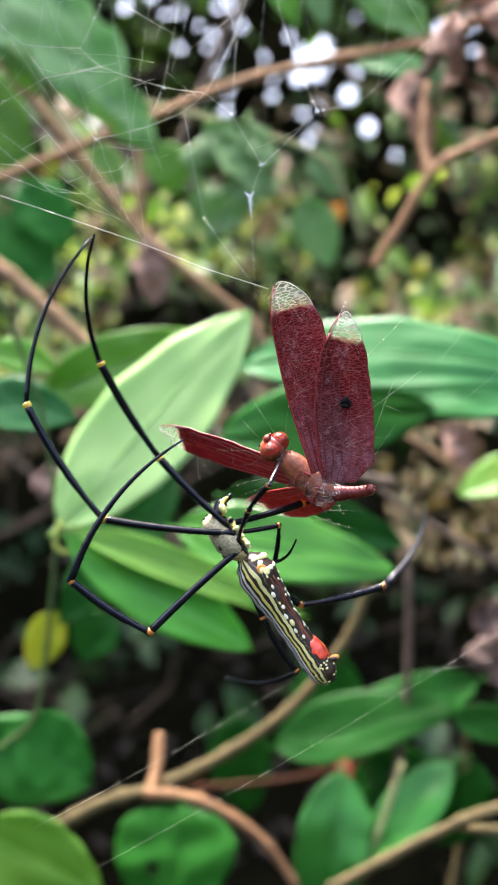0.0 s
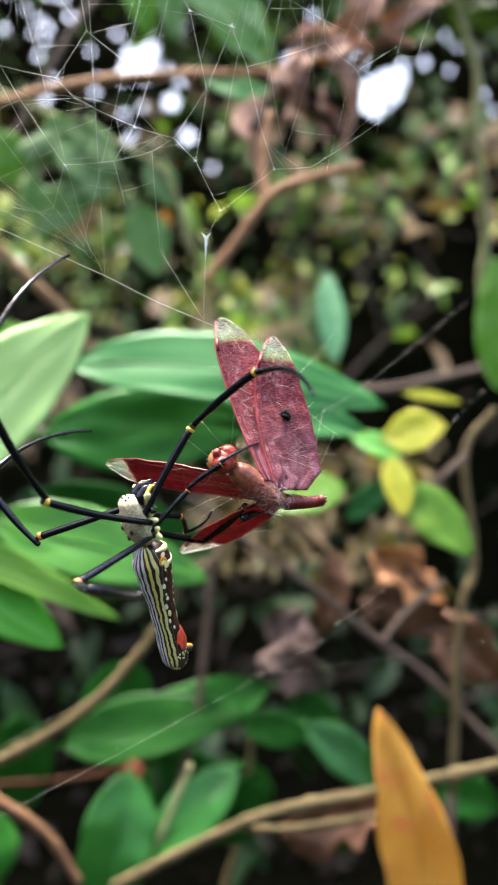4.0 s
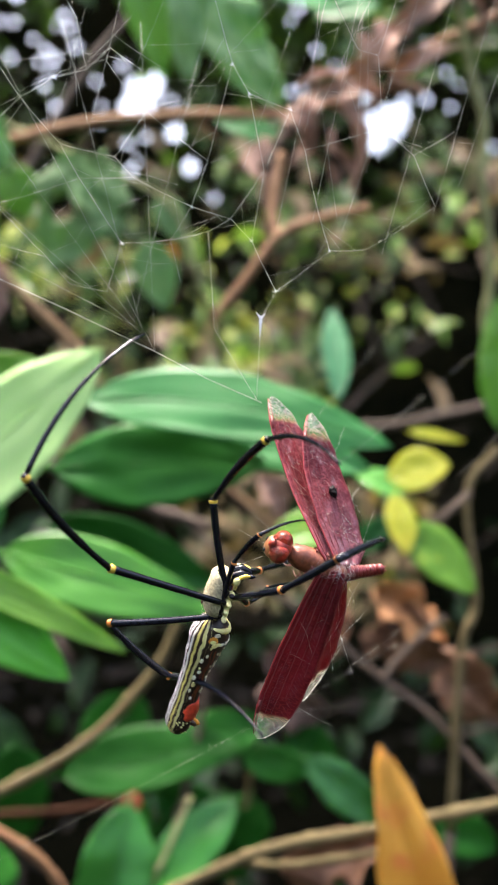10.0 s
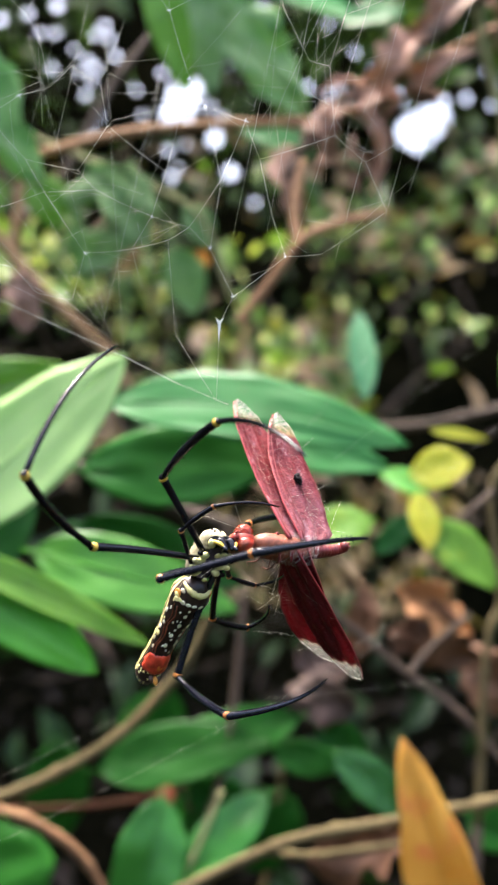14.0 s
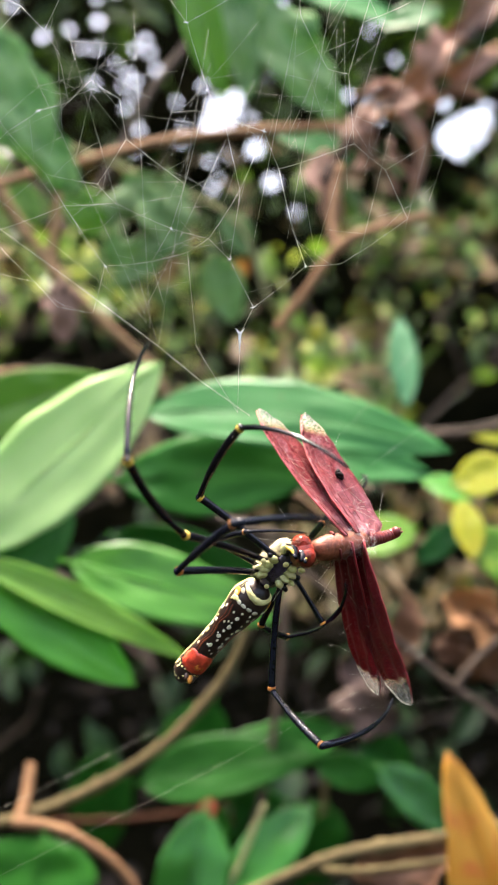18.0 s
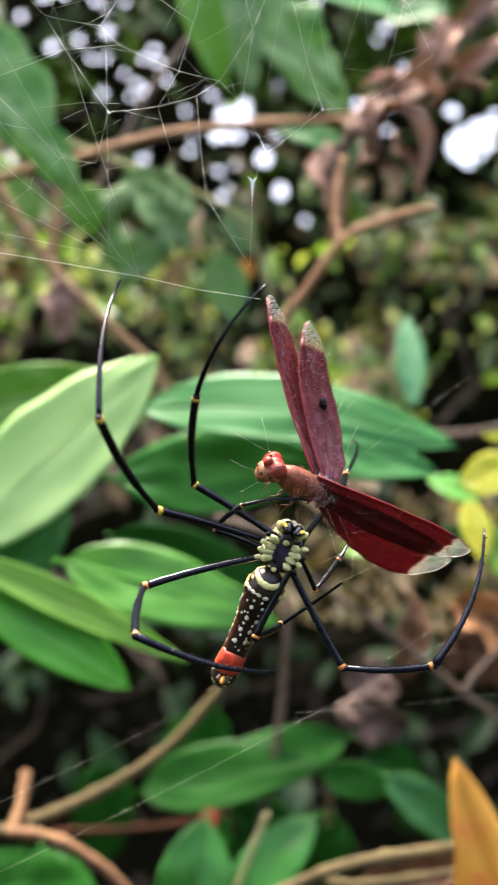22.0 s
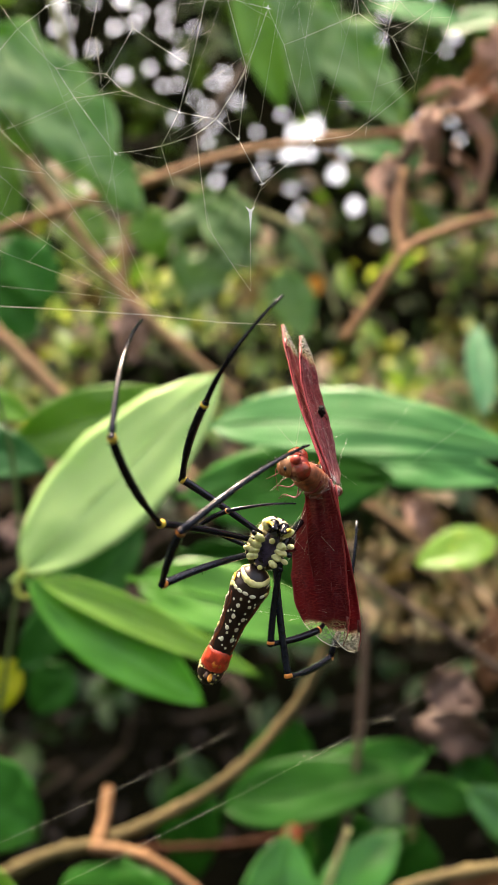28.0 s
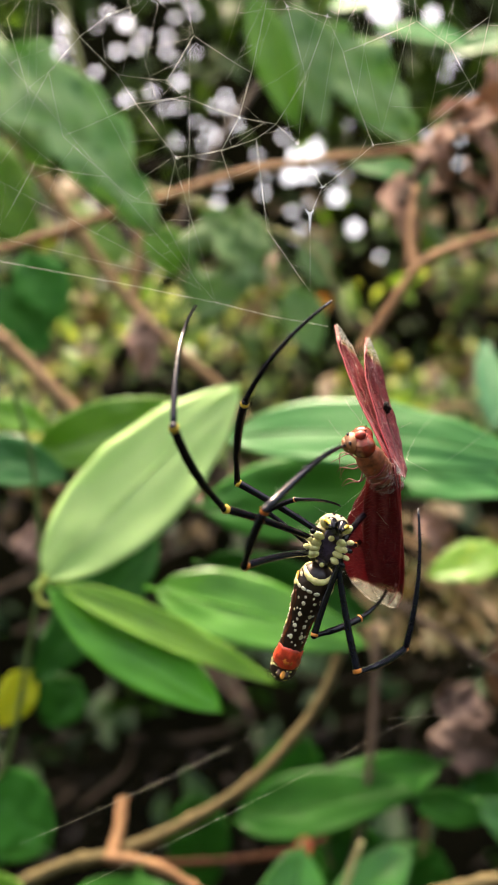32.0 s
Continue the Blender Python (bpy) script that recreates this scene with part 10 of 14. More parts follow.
    walk(LEG["E"][0], [
        (0, pose(-0.00279, 0.00193, -0.00064, -13.8, -0.0, 148.6)),
        (0.5, pose(-0.00279, 0.00193, -0.00064, -21.9, 9.2, -170.1)),
        (1, pose(-0.00279, 0.00193, -0.00064, 30.7, -5.1, 156.5)),
        (1.5, pose(-0.00279, 0.00193, -0.00064, -37.6, -0.2, 148.4)),
        (2, pose(-0.00279, 0.00193, -0.00064, -26.4, 0.3, 149.1)),
        (2.5, pose(-0.00279, 0.00193, -0.00064, -7.6, 8.6, 166.3)),
        (4.5, pose(-0.00279, 0.00193, -0.00064, -56.8, 4.6, 141.0)),
        (5, pose(-0.00279, 0.00193, -0.00064, -35.8, 22.5, 153.7)),
        (5.5, pose(-0.00279, 0.00193, -0.00064, -50.5, 20.9, 151.3)),
        (6, pose(-0.00279, 0.00193, -0.00064, -33.3, 23.4, 153.6)),
        (6.25, pose(-0.00279, 0.00193, -0.00064, -29.9, 39.3, -159.3)),
        (6.5, pose(-0.00279, 0.00193, -0.00064, -21.2, 47.3, -106.0)),
        (7, pose(-0.00279, 0.00193, -0.00064, -7.1, 50.8, -81.3)),
        (7.25, pose(-0.00279, 0.00193, -0.00064, -17.8, 36.6, -125.4)),
        (7.5, pose(-0.00279, 0.00193, -0.00064, -14.2, 20.8, -160.3)),
        (7.75, pose(-0.00279, 0.00193, -0.00064, -25.8, 25.0, -129.0)),
        (8, pose(-0.00279, 0.00193, -0.00064, -35.7, 33.9, -98.4)),
        (8.5, pose(-0.00279, 0.00193, -0.00064, -43.8, 45.9, -66.0)),
        (8.67, pose(-0.00279, 0.00193, -0.00064, -46.7, 11.3, -96.1)),
        (8.83, pose(-0.00279, 0.00193, -0.00064, -38.1, -20.8, -126.8)),
        (9, pose(-0.00279, 0.00193, -0.00064, -11.5, -41.1, -173.8)),
        (9.17, pose(-0.00279, 0.00193, -0.00064, -35.0, -23.9, -129.9)),
        (9.33, pose(-0.00279, 0.00193, -0.00064, -39.0, 1.7, -98.0)),
        (9.5, pose(-0.00279, 0.00193, -0.00064, -27.4, 25.3, -64.4)),
        (10, pose(-0.00279, 0.00193, -0.00064, -25.4, 28.5, -56.9)),
        (10.5, pose(-0.00279, 0.00193, -0.00064, -36.9, 29.4, -54.9)),
        (11, pose(-0.00279, 0.00193, -0.00064, -35.6, 21.4, -65.7)),
        (11.25, pose(-0.00279, 0.00193, -0.00064, -43.3, -10.2, -104.6)),
        (11.5, pose(-0.00279, 0.00193, -0.00064, -25.9, -39.0, -150.3)),
        (12, pose(-0.00279, 0.00193, -0.00064, -41.5, -39.2, -150.9)),
        (12.5, pose(-0.00279, 0.00193, -0.00064, -36.1, -35.1, -145.4)),
        (13, pose(-0.00279, 0.00193, -0.00064, -42.9, -31.5, -139.8)),
        (13.5, pose(-0.00279, 0.00193, -0.00064, -49.7, -31.7, -140.0)),
        (14, pose(-0.00279, 0.00193, -0.00064, -33.9, -36.9, -145.7)),
        (14.5, pose(-0.00279, 0.00193, -0.00064, -18.4, -40.9, -154.0)),
        (16.5, pose(-0.00279, 0.00193, -0.00064, -42.1, -42.7, -162.8)),
        (17, pose(-0.00279, 0.00193, -0.00064, -31.2, -34.4, -152.4)),
        (17.5, pose(-0.00279, 0.00193, -0.00064, -40.5, -45.1, 162.3)),
        (18, pose(-0.00279, 0.00193, -0.00064, -30.3, -38.5, 171.6)),
        (18.5, pose(-0.00279, 0.00193, -0.00064, -39.4, -35.1, 178.3)),
        (19, pose(-0.00279, 0.00193, -0.00064, -28.4, -48.4, 146.2)),
        (19.5, pose(-0.00279, 0.00193, -0.00064, -26.8, -45.5, 153.4)),
        (20, pose(-0.00279, 0.00193, -0.00064, -26.7, -44.6, 155.8)),
        (20.5, pose(-0.00279, 0.00193, -0.00064, -20.7, -49.6, 134.7)),
        (21, pose(-0.00279, 0.00193, -0.00064, -15.7, -50.0, 132.9)),
        (21.5, pose(-0.00279, 0.00193, -0.00064, -21.5, -48.1, 141.3)),
        (22, pose(-0.00279, 0.00193, -0.00064, -22.0, -47.7, 142.8)),
        (22.5, pose(-0.00279, 0.00193, -0.00064, 8.1, -51.0, 123.5)),
        (23, pose(-0.00279, 0.00193, -0.00064, -19.5, -51.0, 144.2)),
        (23.5, pose(-0.00279, 0.00193, -0.00064, -29.9, -47.5, 156.4)),
        (24, pose(-0.00279, 0.00193, -0.00064, -5.4, -52.3, 138.8)),
        (24.5, pose(-0.00279, 0.00193, -0.00064, -0.6, -52.5, 131.4)),
        (25, pose(-0.00279, 0.00193, -0.00064, 23.7, -52.2, 121.9)),
        (25.5, pose(-0.00279, 0.00193, -0.00064, 14.1, -53.1, 125.6)),
        (26.5, pose(-0.00279, 0.00193, -0.00064, -12.8, -53.9, 154.6)),
        (27, pose(-0.00279, 0.00193, -0.00064, -44.4, -46.6, -179.2)),
        (27.5, pose(-0.00279, 0.00193, -0.00064, -36.1, -47.4, 179.6)),
        (28, pose(-0.00279, 0.00193, -0.00064, -35.8, -48.3, 177.8)),
        (29, pose(-0.00279, 0.00193, -0.00064, -33.9, -46.9, -179.5)),
        (30, pose(-0.00279, 0.00193, -0.00064, -36.1, -49.5, 174.1)),
        (31, pose(-0.00279, 0.00193, -0.00064, -39.6, -42.9, -174.6)),
        (32, pose(-0.00279, 0.00193, -0.00064, -36.8, -46.6, 178.5)),
    ])
    walk(LEG["E"][1], [
        (0, pose(-0.01365, -0.01587, -0.00576, -86.6, 26.8, 141.5)),
        (0.5, pose(0.00190, -0.01748, -0.00855, -135.3, 45.4, 170.0)),
        (1, pose(-0.00926, -0.01539, 0.01028, -67.7, 36.5, -174.5)),
        (1.5, pose(-0.01174, -0.01254, -0.01374, -146.4, 17.9, 133.9)),
        (2, pose(-0.01262, -0.01460, -0.01019, -147.0, 32.7, 130.6)),
        (2.5, pose(-0.00742, -0.01885, -0.00345, -101.9, 42.6, 160.5)),
        (4.5, pose(-0.00907, -0.00811, -0.01855, -175.9, 13.3, 127.0)),
        (5, pose(-0.00620, -0.01581, -0.01224, 173.0, 56.9, 70.1)),
        (5.5, pose(-0.00416, -0.01289, -0.01612, -173.0, 41.2, 109.3)),
        (6, pose(-0.00658, -0.01623, -0.01146, -138.8, 54.3, 114.0)),
        (6.25, pose(0.01013, -0.01309, -0.00892, -145.1, 47.0, 126.4)),
        (6.5, pose(0.01803, 0.00191, -0.00590, -152.6, 40.7, 138.4)),
        (7, pose(0.01796, 0.00719, -0.00232, -175.8, 31.7, 133.4)),
        (7.25, pose(0.01614, -0.00672, -0.00591, -168.4, 53.1, 116.2)),
        (7.5, pose(0.00599, -0.01704, -0.00556, -176.0, 75.0, 86.9)),
        (7.75, pose(0.01472, -0.00717, -0.00911, -155.2, 50.3, 127.3)),
        (8, pose(0.01548, 0.00630, -0.01104, -159.8, 24.5, 146.0)),
        (8.5, pose(0.00703, 0.01798, -0.01098, -155.3, -27.6, 137.3)),
        (8.67, pose(0.01218, 0.00341, -0.01596, -159.6, 14.0, 121.6)),
        (8.83, pose(0.00792, -0.01196, -0.01303, 176.9, 51.3, 92.0)),
        (9, pose(-0.00332, -0.01929, -0.00387, 102.3, 57.2, 12.2)),
        (9.17, pose(0.00750, -0.01318, -0.01190, 179.3, 57.5, 97.1)),
        (9.33, pose(0.01379, -0.00002, -0.01415, -154.9, 22.9, 132.0)),
        (9.5, pose(0.01258, 0.01398, -0.00957, -152.0, -16.2, 149.4)),
        (10, pose(0.01105, 0.01622, -0.00873, -158.4, -36.3, 133.8)),
        (10.5, pose(0.00762, 0.01698, -0.01187, -153.2, -40.0, 133.7)),
        (11, pose(0.01125, 0.01327, -0.01228, -155.1, -32.9, 124.3)),
        (11.25, pose(0.01167, -0.00453, -0.01514, -140.5, 2.5, 147.1)),
        (11.5, pose(0.00165, -0.01777, -0.00793, -110.1, 27.1, -178.0)),
        (12, pose(-0.00283, -0.01649, -0.01167, -106.3, -32.9, -157.4)),
        (12.5, pose(0.00107, -0.01648, -0.01099, -98.5, -17.7, -158.1)),
        (13, pose(0.00150, -0.01502, -0.01310, -102.7, -7.2, -160.7)),
        (13.5, pose(-0.00045, -0.01424, -0.01457, -115.8, -10.3, -162.8)),
        (14, pose(0.00131, -0.01684, -0.01022, -115.3, 2.7, -169.1)),
        (14.5, pose(0.00215, -0.01833, -0.00576, -106.1, 4.5, -167.5)),
        (16.5, pose(-0.00740, -0.01618, -0.01122, -129.1, -28.0, -176.7)),
        (17, pose(0.00015, -0.01726, -0.00982, -100.0, 8.1, -175.1)),
        (17.5, pose(-0.01716, -0.01062, -0.01048, -121.3, -46.0, 163.3)),
        (18, pose(-0.01217, -0.01542, -0.00912, -102.2, -22.4, 161.7)),
        (18.5, pose(-0.01112, -0.01442, -0.01179, -120.2, -32.6, 175.8)),
        (19, pose(-0.01963, -0.00954, -0.00741, -114.9, -66.5, 174.4)),
        (19.5, pose(-0.01755, -0.01212, -0.00743, -143.7, -71.0, -152.4)),
        (20, pose(-0.01683, -0.01279, -0.00751, -148.5, -71.0, -146.5)),
        (20.5, pose(-0.02113, -0.00809, -0.00556, -162.2, -76.8, -146.2)),
        (21, pose(-0.02096, -0.00888, -0.00437, 169.1, -78.9, -122.7)),
        (21.5, pose(-0.01985, -0.01000, -0.00590, -140.5, -74.5, -170.3)),
        (22, pose(-0.01957, -0.01033, -0.00605, -134.4, -73.7, -171.3)),
        (22.5, pose(-0.01922, -0.01177, 0.00126, -73.9, -68.5, 116.8)),
        (23, pose(-0.01915, -0.01122, -0.00514, -108.0, -65.8, 157.1)),
        (23.5, pose(-0.01747, -0.01197, -0.00787, -118.7, -61.2, 173.9)),
        (24, pose(-0.01808, -0.01310, -0.00187, -90.1, -71.9, 144.8)),
        (24.5, pose(-0.01901, -0.01213, -0.00078, -82.5, -61.8, 131.7)),
        (25, pose(-0.01588, -0.01425, 0.00465, -72.6, -54.3, 120.4)),
        (25.5, pose(-0.01729, -0.01359, 0.00250, -66.6, -49.6, 127.1)),
        (26.5, pose(-0.01524, -0.01534, -0.00344, -106.7, -48.7, 153.1)),
        (27, pose(-0.01349, -0.01356, -0.01096, 151.1, -63.3, -94.8)),
        (27.5, pose(-0.01222, -0.01536, -0.00920, 123.8, -15.9, -56.7)),
        (28, pose(-0.01283, -0.01511, -0.00900, 120.7, -13.3, -55.4)),
        (29, pose(-0.01137, -0.01597, -0.00882, 122.2, -13.9, -47.0)),
        (30, pose(-0.01414, -0.01434, -0.00886, 120.7, -15.3, -62.3)),
        (31, pose(-0.01052, -0.01542, -0.01065, 127.0, -20.8, -72.6)),
        (32, pose(-0.01257, -0.01502, -0.00948, 122.6, -14.5, -58.7)),
    ])
    walk(LEG["E"][2], [
        (0, pose(-0.00807, -0.02165, -0.02155, -130.5, -8.3, -119.3)),
        (0.5, pose(0.01282, -0.00662, -0.01729, -139.5, 41.1, -74.8)),
        (1, pose(0.00109, -0.02115, -0.00290, -111.7, -13.1, -104.1)),
        (1.5, pose(0.00098, -0.00448, -0.02307, -146.4, 22.6, -72.5)),
        (2, pose(0.00205, -0.00889, -0.01831, -127.9, 9.6, -73.8)),
        (2.5, pose(0.00486, -0.01932, -0.01621, -136.6, -19.1, -71.2)),
        (4.5, pose(0.00522, 0.00229, -0.01978, -132.6, 6.5, -54.4)),
        (5, pose(0.01095, -0.02010, -0.01107, -98.2, -48.9, -108.4)),
        (5.5, pose(0.01290, -0.00842, -0.01774, -117.6, -19.0, -73.5)),
        (6, pose(0.00945, -0.01946, -0.01827, -119.7, -46.6, -75.2)),
        (6.25, pose(0.02622, -0.01043, -0.01584, -130.3, -26.2, -65.1)),
        (6.5, pose(0.03245, 0.01014, -0.01208, -136.3, -4.8, -59.8)),
        (7, pose(0.03127, 0.01883, -0.00342, -121.7, 5.8, -50.5)),
        (7.25, pose(0.03297, -0.00162, -0.00805, -125.2, -30.3, -66.3)),
        (7.5, pose(0.02357, -0.01918, -0.00588, -110.0, -65.3, -94.7)),
        (7.75, pose(0.03098, -0.00197, -0.01386, -135.8, -25.9, -62.4)),
        (8, pose(0.02688, 0.01866, -0.01661, -137.9, 16.8, -49.7)),
        (8.5, pose(0.01542, 0.03214, -0.01754, -150.4, 32.3, -45.5)),
        (8.67, pose(0.02710, 0.01084, -0.02196, -160.9, -26.3, -53.1)),
        (8.83, pose(0.02557, -0.01059, -0.01243, 164.9, -84.9, -27.5)),
        (9, pose(0.01170, -0.01991, 0.00551, 15.4, -35.0, 113.6)),
        (9.17, pose(0.02506, -0.01081, -0.01178, 119.3, -87.4, 15.4)),
        (9.33, pose(0.02766, 0.00854, -0.02107, -163.6, -33.8, -55.9)),
        (9.5, pose(0.01854, 0.02862, -0.01756, -157.0, 21.5, -52.3)),
        (10, pose(0.02027, 0.03040, -0.01398, -145.9, 42.2, -50.0)),
        (10.5, pose(0.01550, 0.03162, -0.01799, -158.0, 48.5, -52.3)),
        (11, pose(0.02224, 0.02567, -0.01854, -158.3, 43.8, -62.4)),
        (11.25, pose(0.01951, 0.00668, -0.02639, -165.8, 39.7, -98.6)),
        (11.5, pose(0.00901, -0.01142, -0.02274, -168.7, 33.1, -131.4)),
        (12, pose(-0.01326, -0.01545, -0.02594, 163.8, 4.8, -89.1)),
        (12.5, pose(-0.00485, -0.01604, -0.02768, -179.1, 3.1, -85.6)),
        (13, pose(-0.00183, -0.01206, -0.03025, -166.5, 9.4, -91.5)),
        (13.5, pose(-0.00546, -0.00772, -0.03026, 168.3, 18.8, -102.0)),
        (14, pose(0.00062, -0.00927, -0.02621, 162.4, 24.9, -96.5)),
        (14.5, pose(0.00239, -0.01324, -0.02273, 175.9, 16.5, -84.7)),
        (16.5, pose(-0.01449, -0.00539, -0.02336, 125.3, 22.9, -123.3)),
        (17, pose(0.00234, -0.01398, -0.02709, 159.6, 9.0, -77.7)),
        (17.5, pose(-0.02495, 0.00132, -0.02100, 109.8, 19.3, -131.9)),
        (18, pose(-0.01726, -0.00980, -0.02513, 135.7, 13.6, -107.3)),
        (18.5, pose(-0.01869, -0.00493, -0.02469, 133.0, 21.4, -116.9)),
        (19, pose(-0.03357, -0.00068, -0.01381, 124.8, -10.4, -126.5)),
        (19.5, pose(-0.03295, -0.00406, -0.01084, 127.1, -18.7, -121.4)),
        (20, pose(-0.03247, -0.00503, -0.01052, 119.2, -8.6, -117.9)),
        (20.5, pose(-0.03490, 0.00299, -0.00680, 107.9, -3.6, -129.1)),
        (21, pose(-0.03382, 0.00328, -0.00373, 105.4, -53.6, -130.6)),
        (21.5, pose(-0.03286, 0.00164, -0.00891, 113.0, -30.3, -137.7)),
        (22, pose(-0.03345, 0.00008, -0.00961, 122.7, -35.6, -135.4)),
        (22.5, pose(-0.03074, 0.00015, -0.00498, 104.5, -4.3, -137.7)),
        (23, pose(-0.03118, -0.00020, -0.01205, 123.5, -16.7, -139.8)),
        (23.5, pose(-0.03011, -0.00206, -0.01536, 122.5, -0.3, -128.2)),
        (24, pose(-0.03182, -0.00337, -0.00738, 129.5, -19.1, -131.8)),
        (24.5, pose(-0.03104, -0.00212, -0.00908, 104.3, 9.9, -124.5)),
        (25, pose(-0.02739, -0.00509, -0.00521, 96.0, 8.0, -123.1)),
        (25.5, pose(-0.03037, -0.00796, -0.00804, 107.4, 2.0, -111.8)),
        (26.5, pose(-0.02431, -0.00503, -0.01464, 123.9, -19.2, -141.3)),
        (27, pose(-0.02831, -0.00464, -0.00711, 135.1, -24.9, -158.8)),
        (27.5, pose(-0.02267, -0.01740, 0.00496, 147.3, -26.8, -177.4)),
        (28, pose(-0.02226, -0.01736, 0.00583, 151.6, -17.5, 178.3)),
        (29, pose(-0.02073, -0.01978, 0.00573, 153.2, -13.1, 180.0)),
        (30, pose(-0.02402, -0.01499, 0.00583, 151.1, -21.5, 177.0)),
        (31, pose(-0.02219, -0.01382, 0.00257, 147.1, -23.8, -177.9)),
        (32, pose(-0.02267, -0.01678, 0.00497, 147.7, -23.6, -178.8)),
    ])
    walk(LEG["F"][0], [
        (0, pose(-0.00333, 0.00344, -0.00064, 12.4, -0.0, 177.8)),
        (0.25, pose(-0.00333, 0.00344, -0.00064, 5.5, -1.4, -175.8)),
        (0.5, pose(-0.00333, 0.00344, -0.00064, -1.5, -2.0, -169.2)),
        (1, pose(-0.00333, 0.00344, -0.00064, -4.0, -1.8, -160.9)),
        (1.17, pose(-0.00333, 0.00344, -0.00064, 1.4, -1.9, -162.8)),
        (1.33, pose(-0.00333, 0.00344, -0.00064, 6.8, -1.9, -164.7)),
        (1.5, pose(-0.00333, 0.00344, -0.00064, 12.2, -1.7, -166.5)),
        (2, pose(-0.00333, 0.00344, -0.00064, 16.3, -1.4, -167.8)),
        (2.5, pose(-0.00333, 0.00344, -0.00064, 22.8, 6.8, 163.6)),
        (3.5, pose(-0.00333, 0.00344, -0.00064, 1.7, 5.5, 166.7)),
        (4.5, pose(-0.00333, 0.00344, -0.00064, -19.5, 5.4, 169.6)),
        (4.67, pose(-0.00333, 0.00344, -0.00064, -0.9, -3.1, 159.4)),
        (4.83, pose(-0.00333, 0.00344, -0.00064, 19.0, -7.7, 146.8)),
        (5, pose(-0.00333, 0.00344, -0.00064, 39.6, -7.6, 133.4)),
        (5.5, pose(-0.00333, 0.00344, -0.00064, 37.4, -13.3, 140.5)),
        (6, pose(-0.00333, 0.00344, -0.00064, 41.1, -9.3, 135.3)),
        (6.08, pose(-0.00333, 0.00344, -0.00064, 23.9, -28.7, 156.8)),
        (6.17, pose(-0.00333, 0.00344, -0.00064, -4.1, -38.8, -171.6)),
        (6.33, pose(-0.00333, 0.00344, -0.00064, -7.9, -39.0, -176.3)),
        (6.42, pose(-0.00333, 0.00344, -0.00064, 18.1, -39.7, 153.5)),
        (6.5, pose(-0.00333, 0.00344, -0.00064, 40.0, -30.7, 127.1)),
        (7, pose(-0.00333, 0.00344, -0.00064, -21.3, -48.7, -168.0)),
        (7.5, pose(-0.00333, 0.00344, -0.00064, -10.3, -51.1, 179.3)),
        (8, pose(-0.00333, 0.00344, -0.00064, -12.3, -50.6, -177.2)),
        (8.5, pose(-0.00333, 0.00344, -0.00064, -1.9, -51.5, 174.1)),
        (8.58, pose(-0.00333, 0.00344, -0.00064, 0.9, -51.0, -177.0)),
        (8.67, pose(-0.00333, 0.00344, -0.00064, 3.7, -50.7, -168.1)),
        (8.75, pose(-0.00333, 0.00344, -0.00064, 6.2, -50.7, -159.0)),
        (8.88, pose(-0.00333, 0.00344, -0.00064, 3.7, -48.6, -174.1)),
        (9, pose(-0.00333, 0.00344, -0.00064, 1.3, -46.9, 170.6)),
        (9.5, pose(-0.00333, 0.00344, -0.00064, 1.7, -46.9, 172.8)),
        (10, pose(-0.00333, 0.00344, -0.00064, -0.6, -46.8, 168.8)),
        (10.5, pose(-0.00333, 0.00344, -0.00064, 6.4, -46.8, 167.3)),
        (11, pose(-0.00333, 0.00344, -0.00064, 5.2, -46.0, 160.0)),
        (11.5, pose(-0.00333, 0.00344, -0.00064, 13.1, -45.6, 155.0)),
        (11.67, pose(-0.00333, 0.00344, -0.00064, 11.3, -44.7, 150.5)),
        (11.83, pose(-0.00333, 0.00344, -0.00064, 9.7, -44.0, 145.8)),
        (12, pose(-0.00333, 0.00344, -0.00064, 7.8, -43.3, 141.4)),
        (12.5, pose(-0.00333, 0.00344, -0.00064, 2.7, -43.7, 158.3)),
        (13, pose(-0.00333, 0.00344, -0.00064, -11.3, -43.2, 173.8)),
        (13.5, pose(-0.00333, 0.00344, -0.00064, -15.0, -42.3, 179.4)),
        (14, pose(-0.00333, 0.00344, -0.00064, 2.6, -44.4, 158.3)),
        (14.5, pose(-0.00333, 0.00344, -0.00064, 4.8, -44.4, 162.2)),
        (16.5, pose(-0.00333, 0.00344, -0.00064, 23.3, -42.3, 146.0)),
        (17, pose(-0.00333, 0.00344, -0.00064, 23.6, -42.5, 146.8)),
        (17.5, pose(-0.00333, 0.00344, -0.00064, 21.3, -42.3, 146.3)),
        (18, pose(-0.00333, 0.00344, -0.00064, 18.6, -43.0, 148.6)),
        (18.5, pose(-0.00333, 0.00344, -0.00064, 13.5, -45.4, 162.6)),
        (19, pose(-0.00333, 0.00344, -0.00064, 17.0, -42.5, 149.9)),
        (19.5, pose(-0.00333, 0.00344, -0.00064, 2.0, -45.1, 173.6)),
        (20, pose(-0.00333, 0.00344, -0.00064, -21.9, -44.0, -167.6)),
        (20.5, pose(-0.00333, 0.00344, -0.00064, -31.7, -43.3, -165.2)),
        (21, pose(-0.00333, 0.00344, -0.00064, -26.9, -45.2, -169.8)),
        (21.5, pose(-0.00333, 0.00344, -0.00064, -31.8, -40.3, -158.6)),
        (22, pose(-0.00333, 0.00344, -0.00064, -30.7, -38.1, -154.2)),
        (22.5, pose(-0.00333, 0.00344, -0.00064, -37.7, -37.0, -152.1)),
        (23, pose(-0.00333, 0.00344, -0.00064, -30.4, -40.2, -157.6)),
        (23.5, pose(-0.00333, 0.00344, -0.00064, -14.5, -44.9, -170.7)),
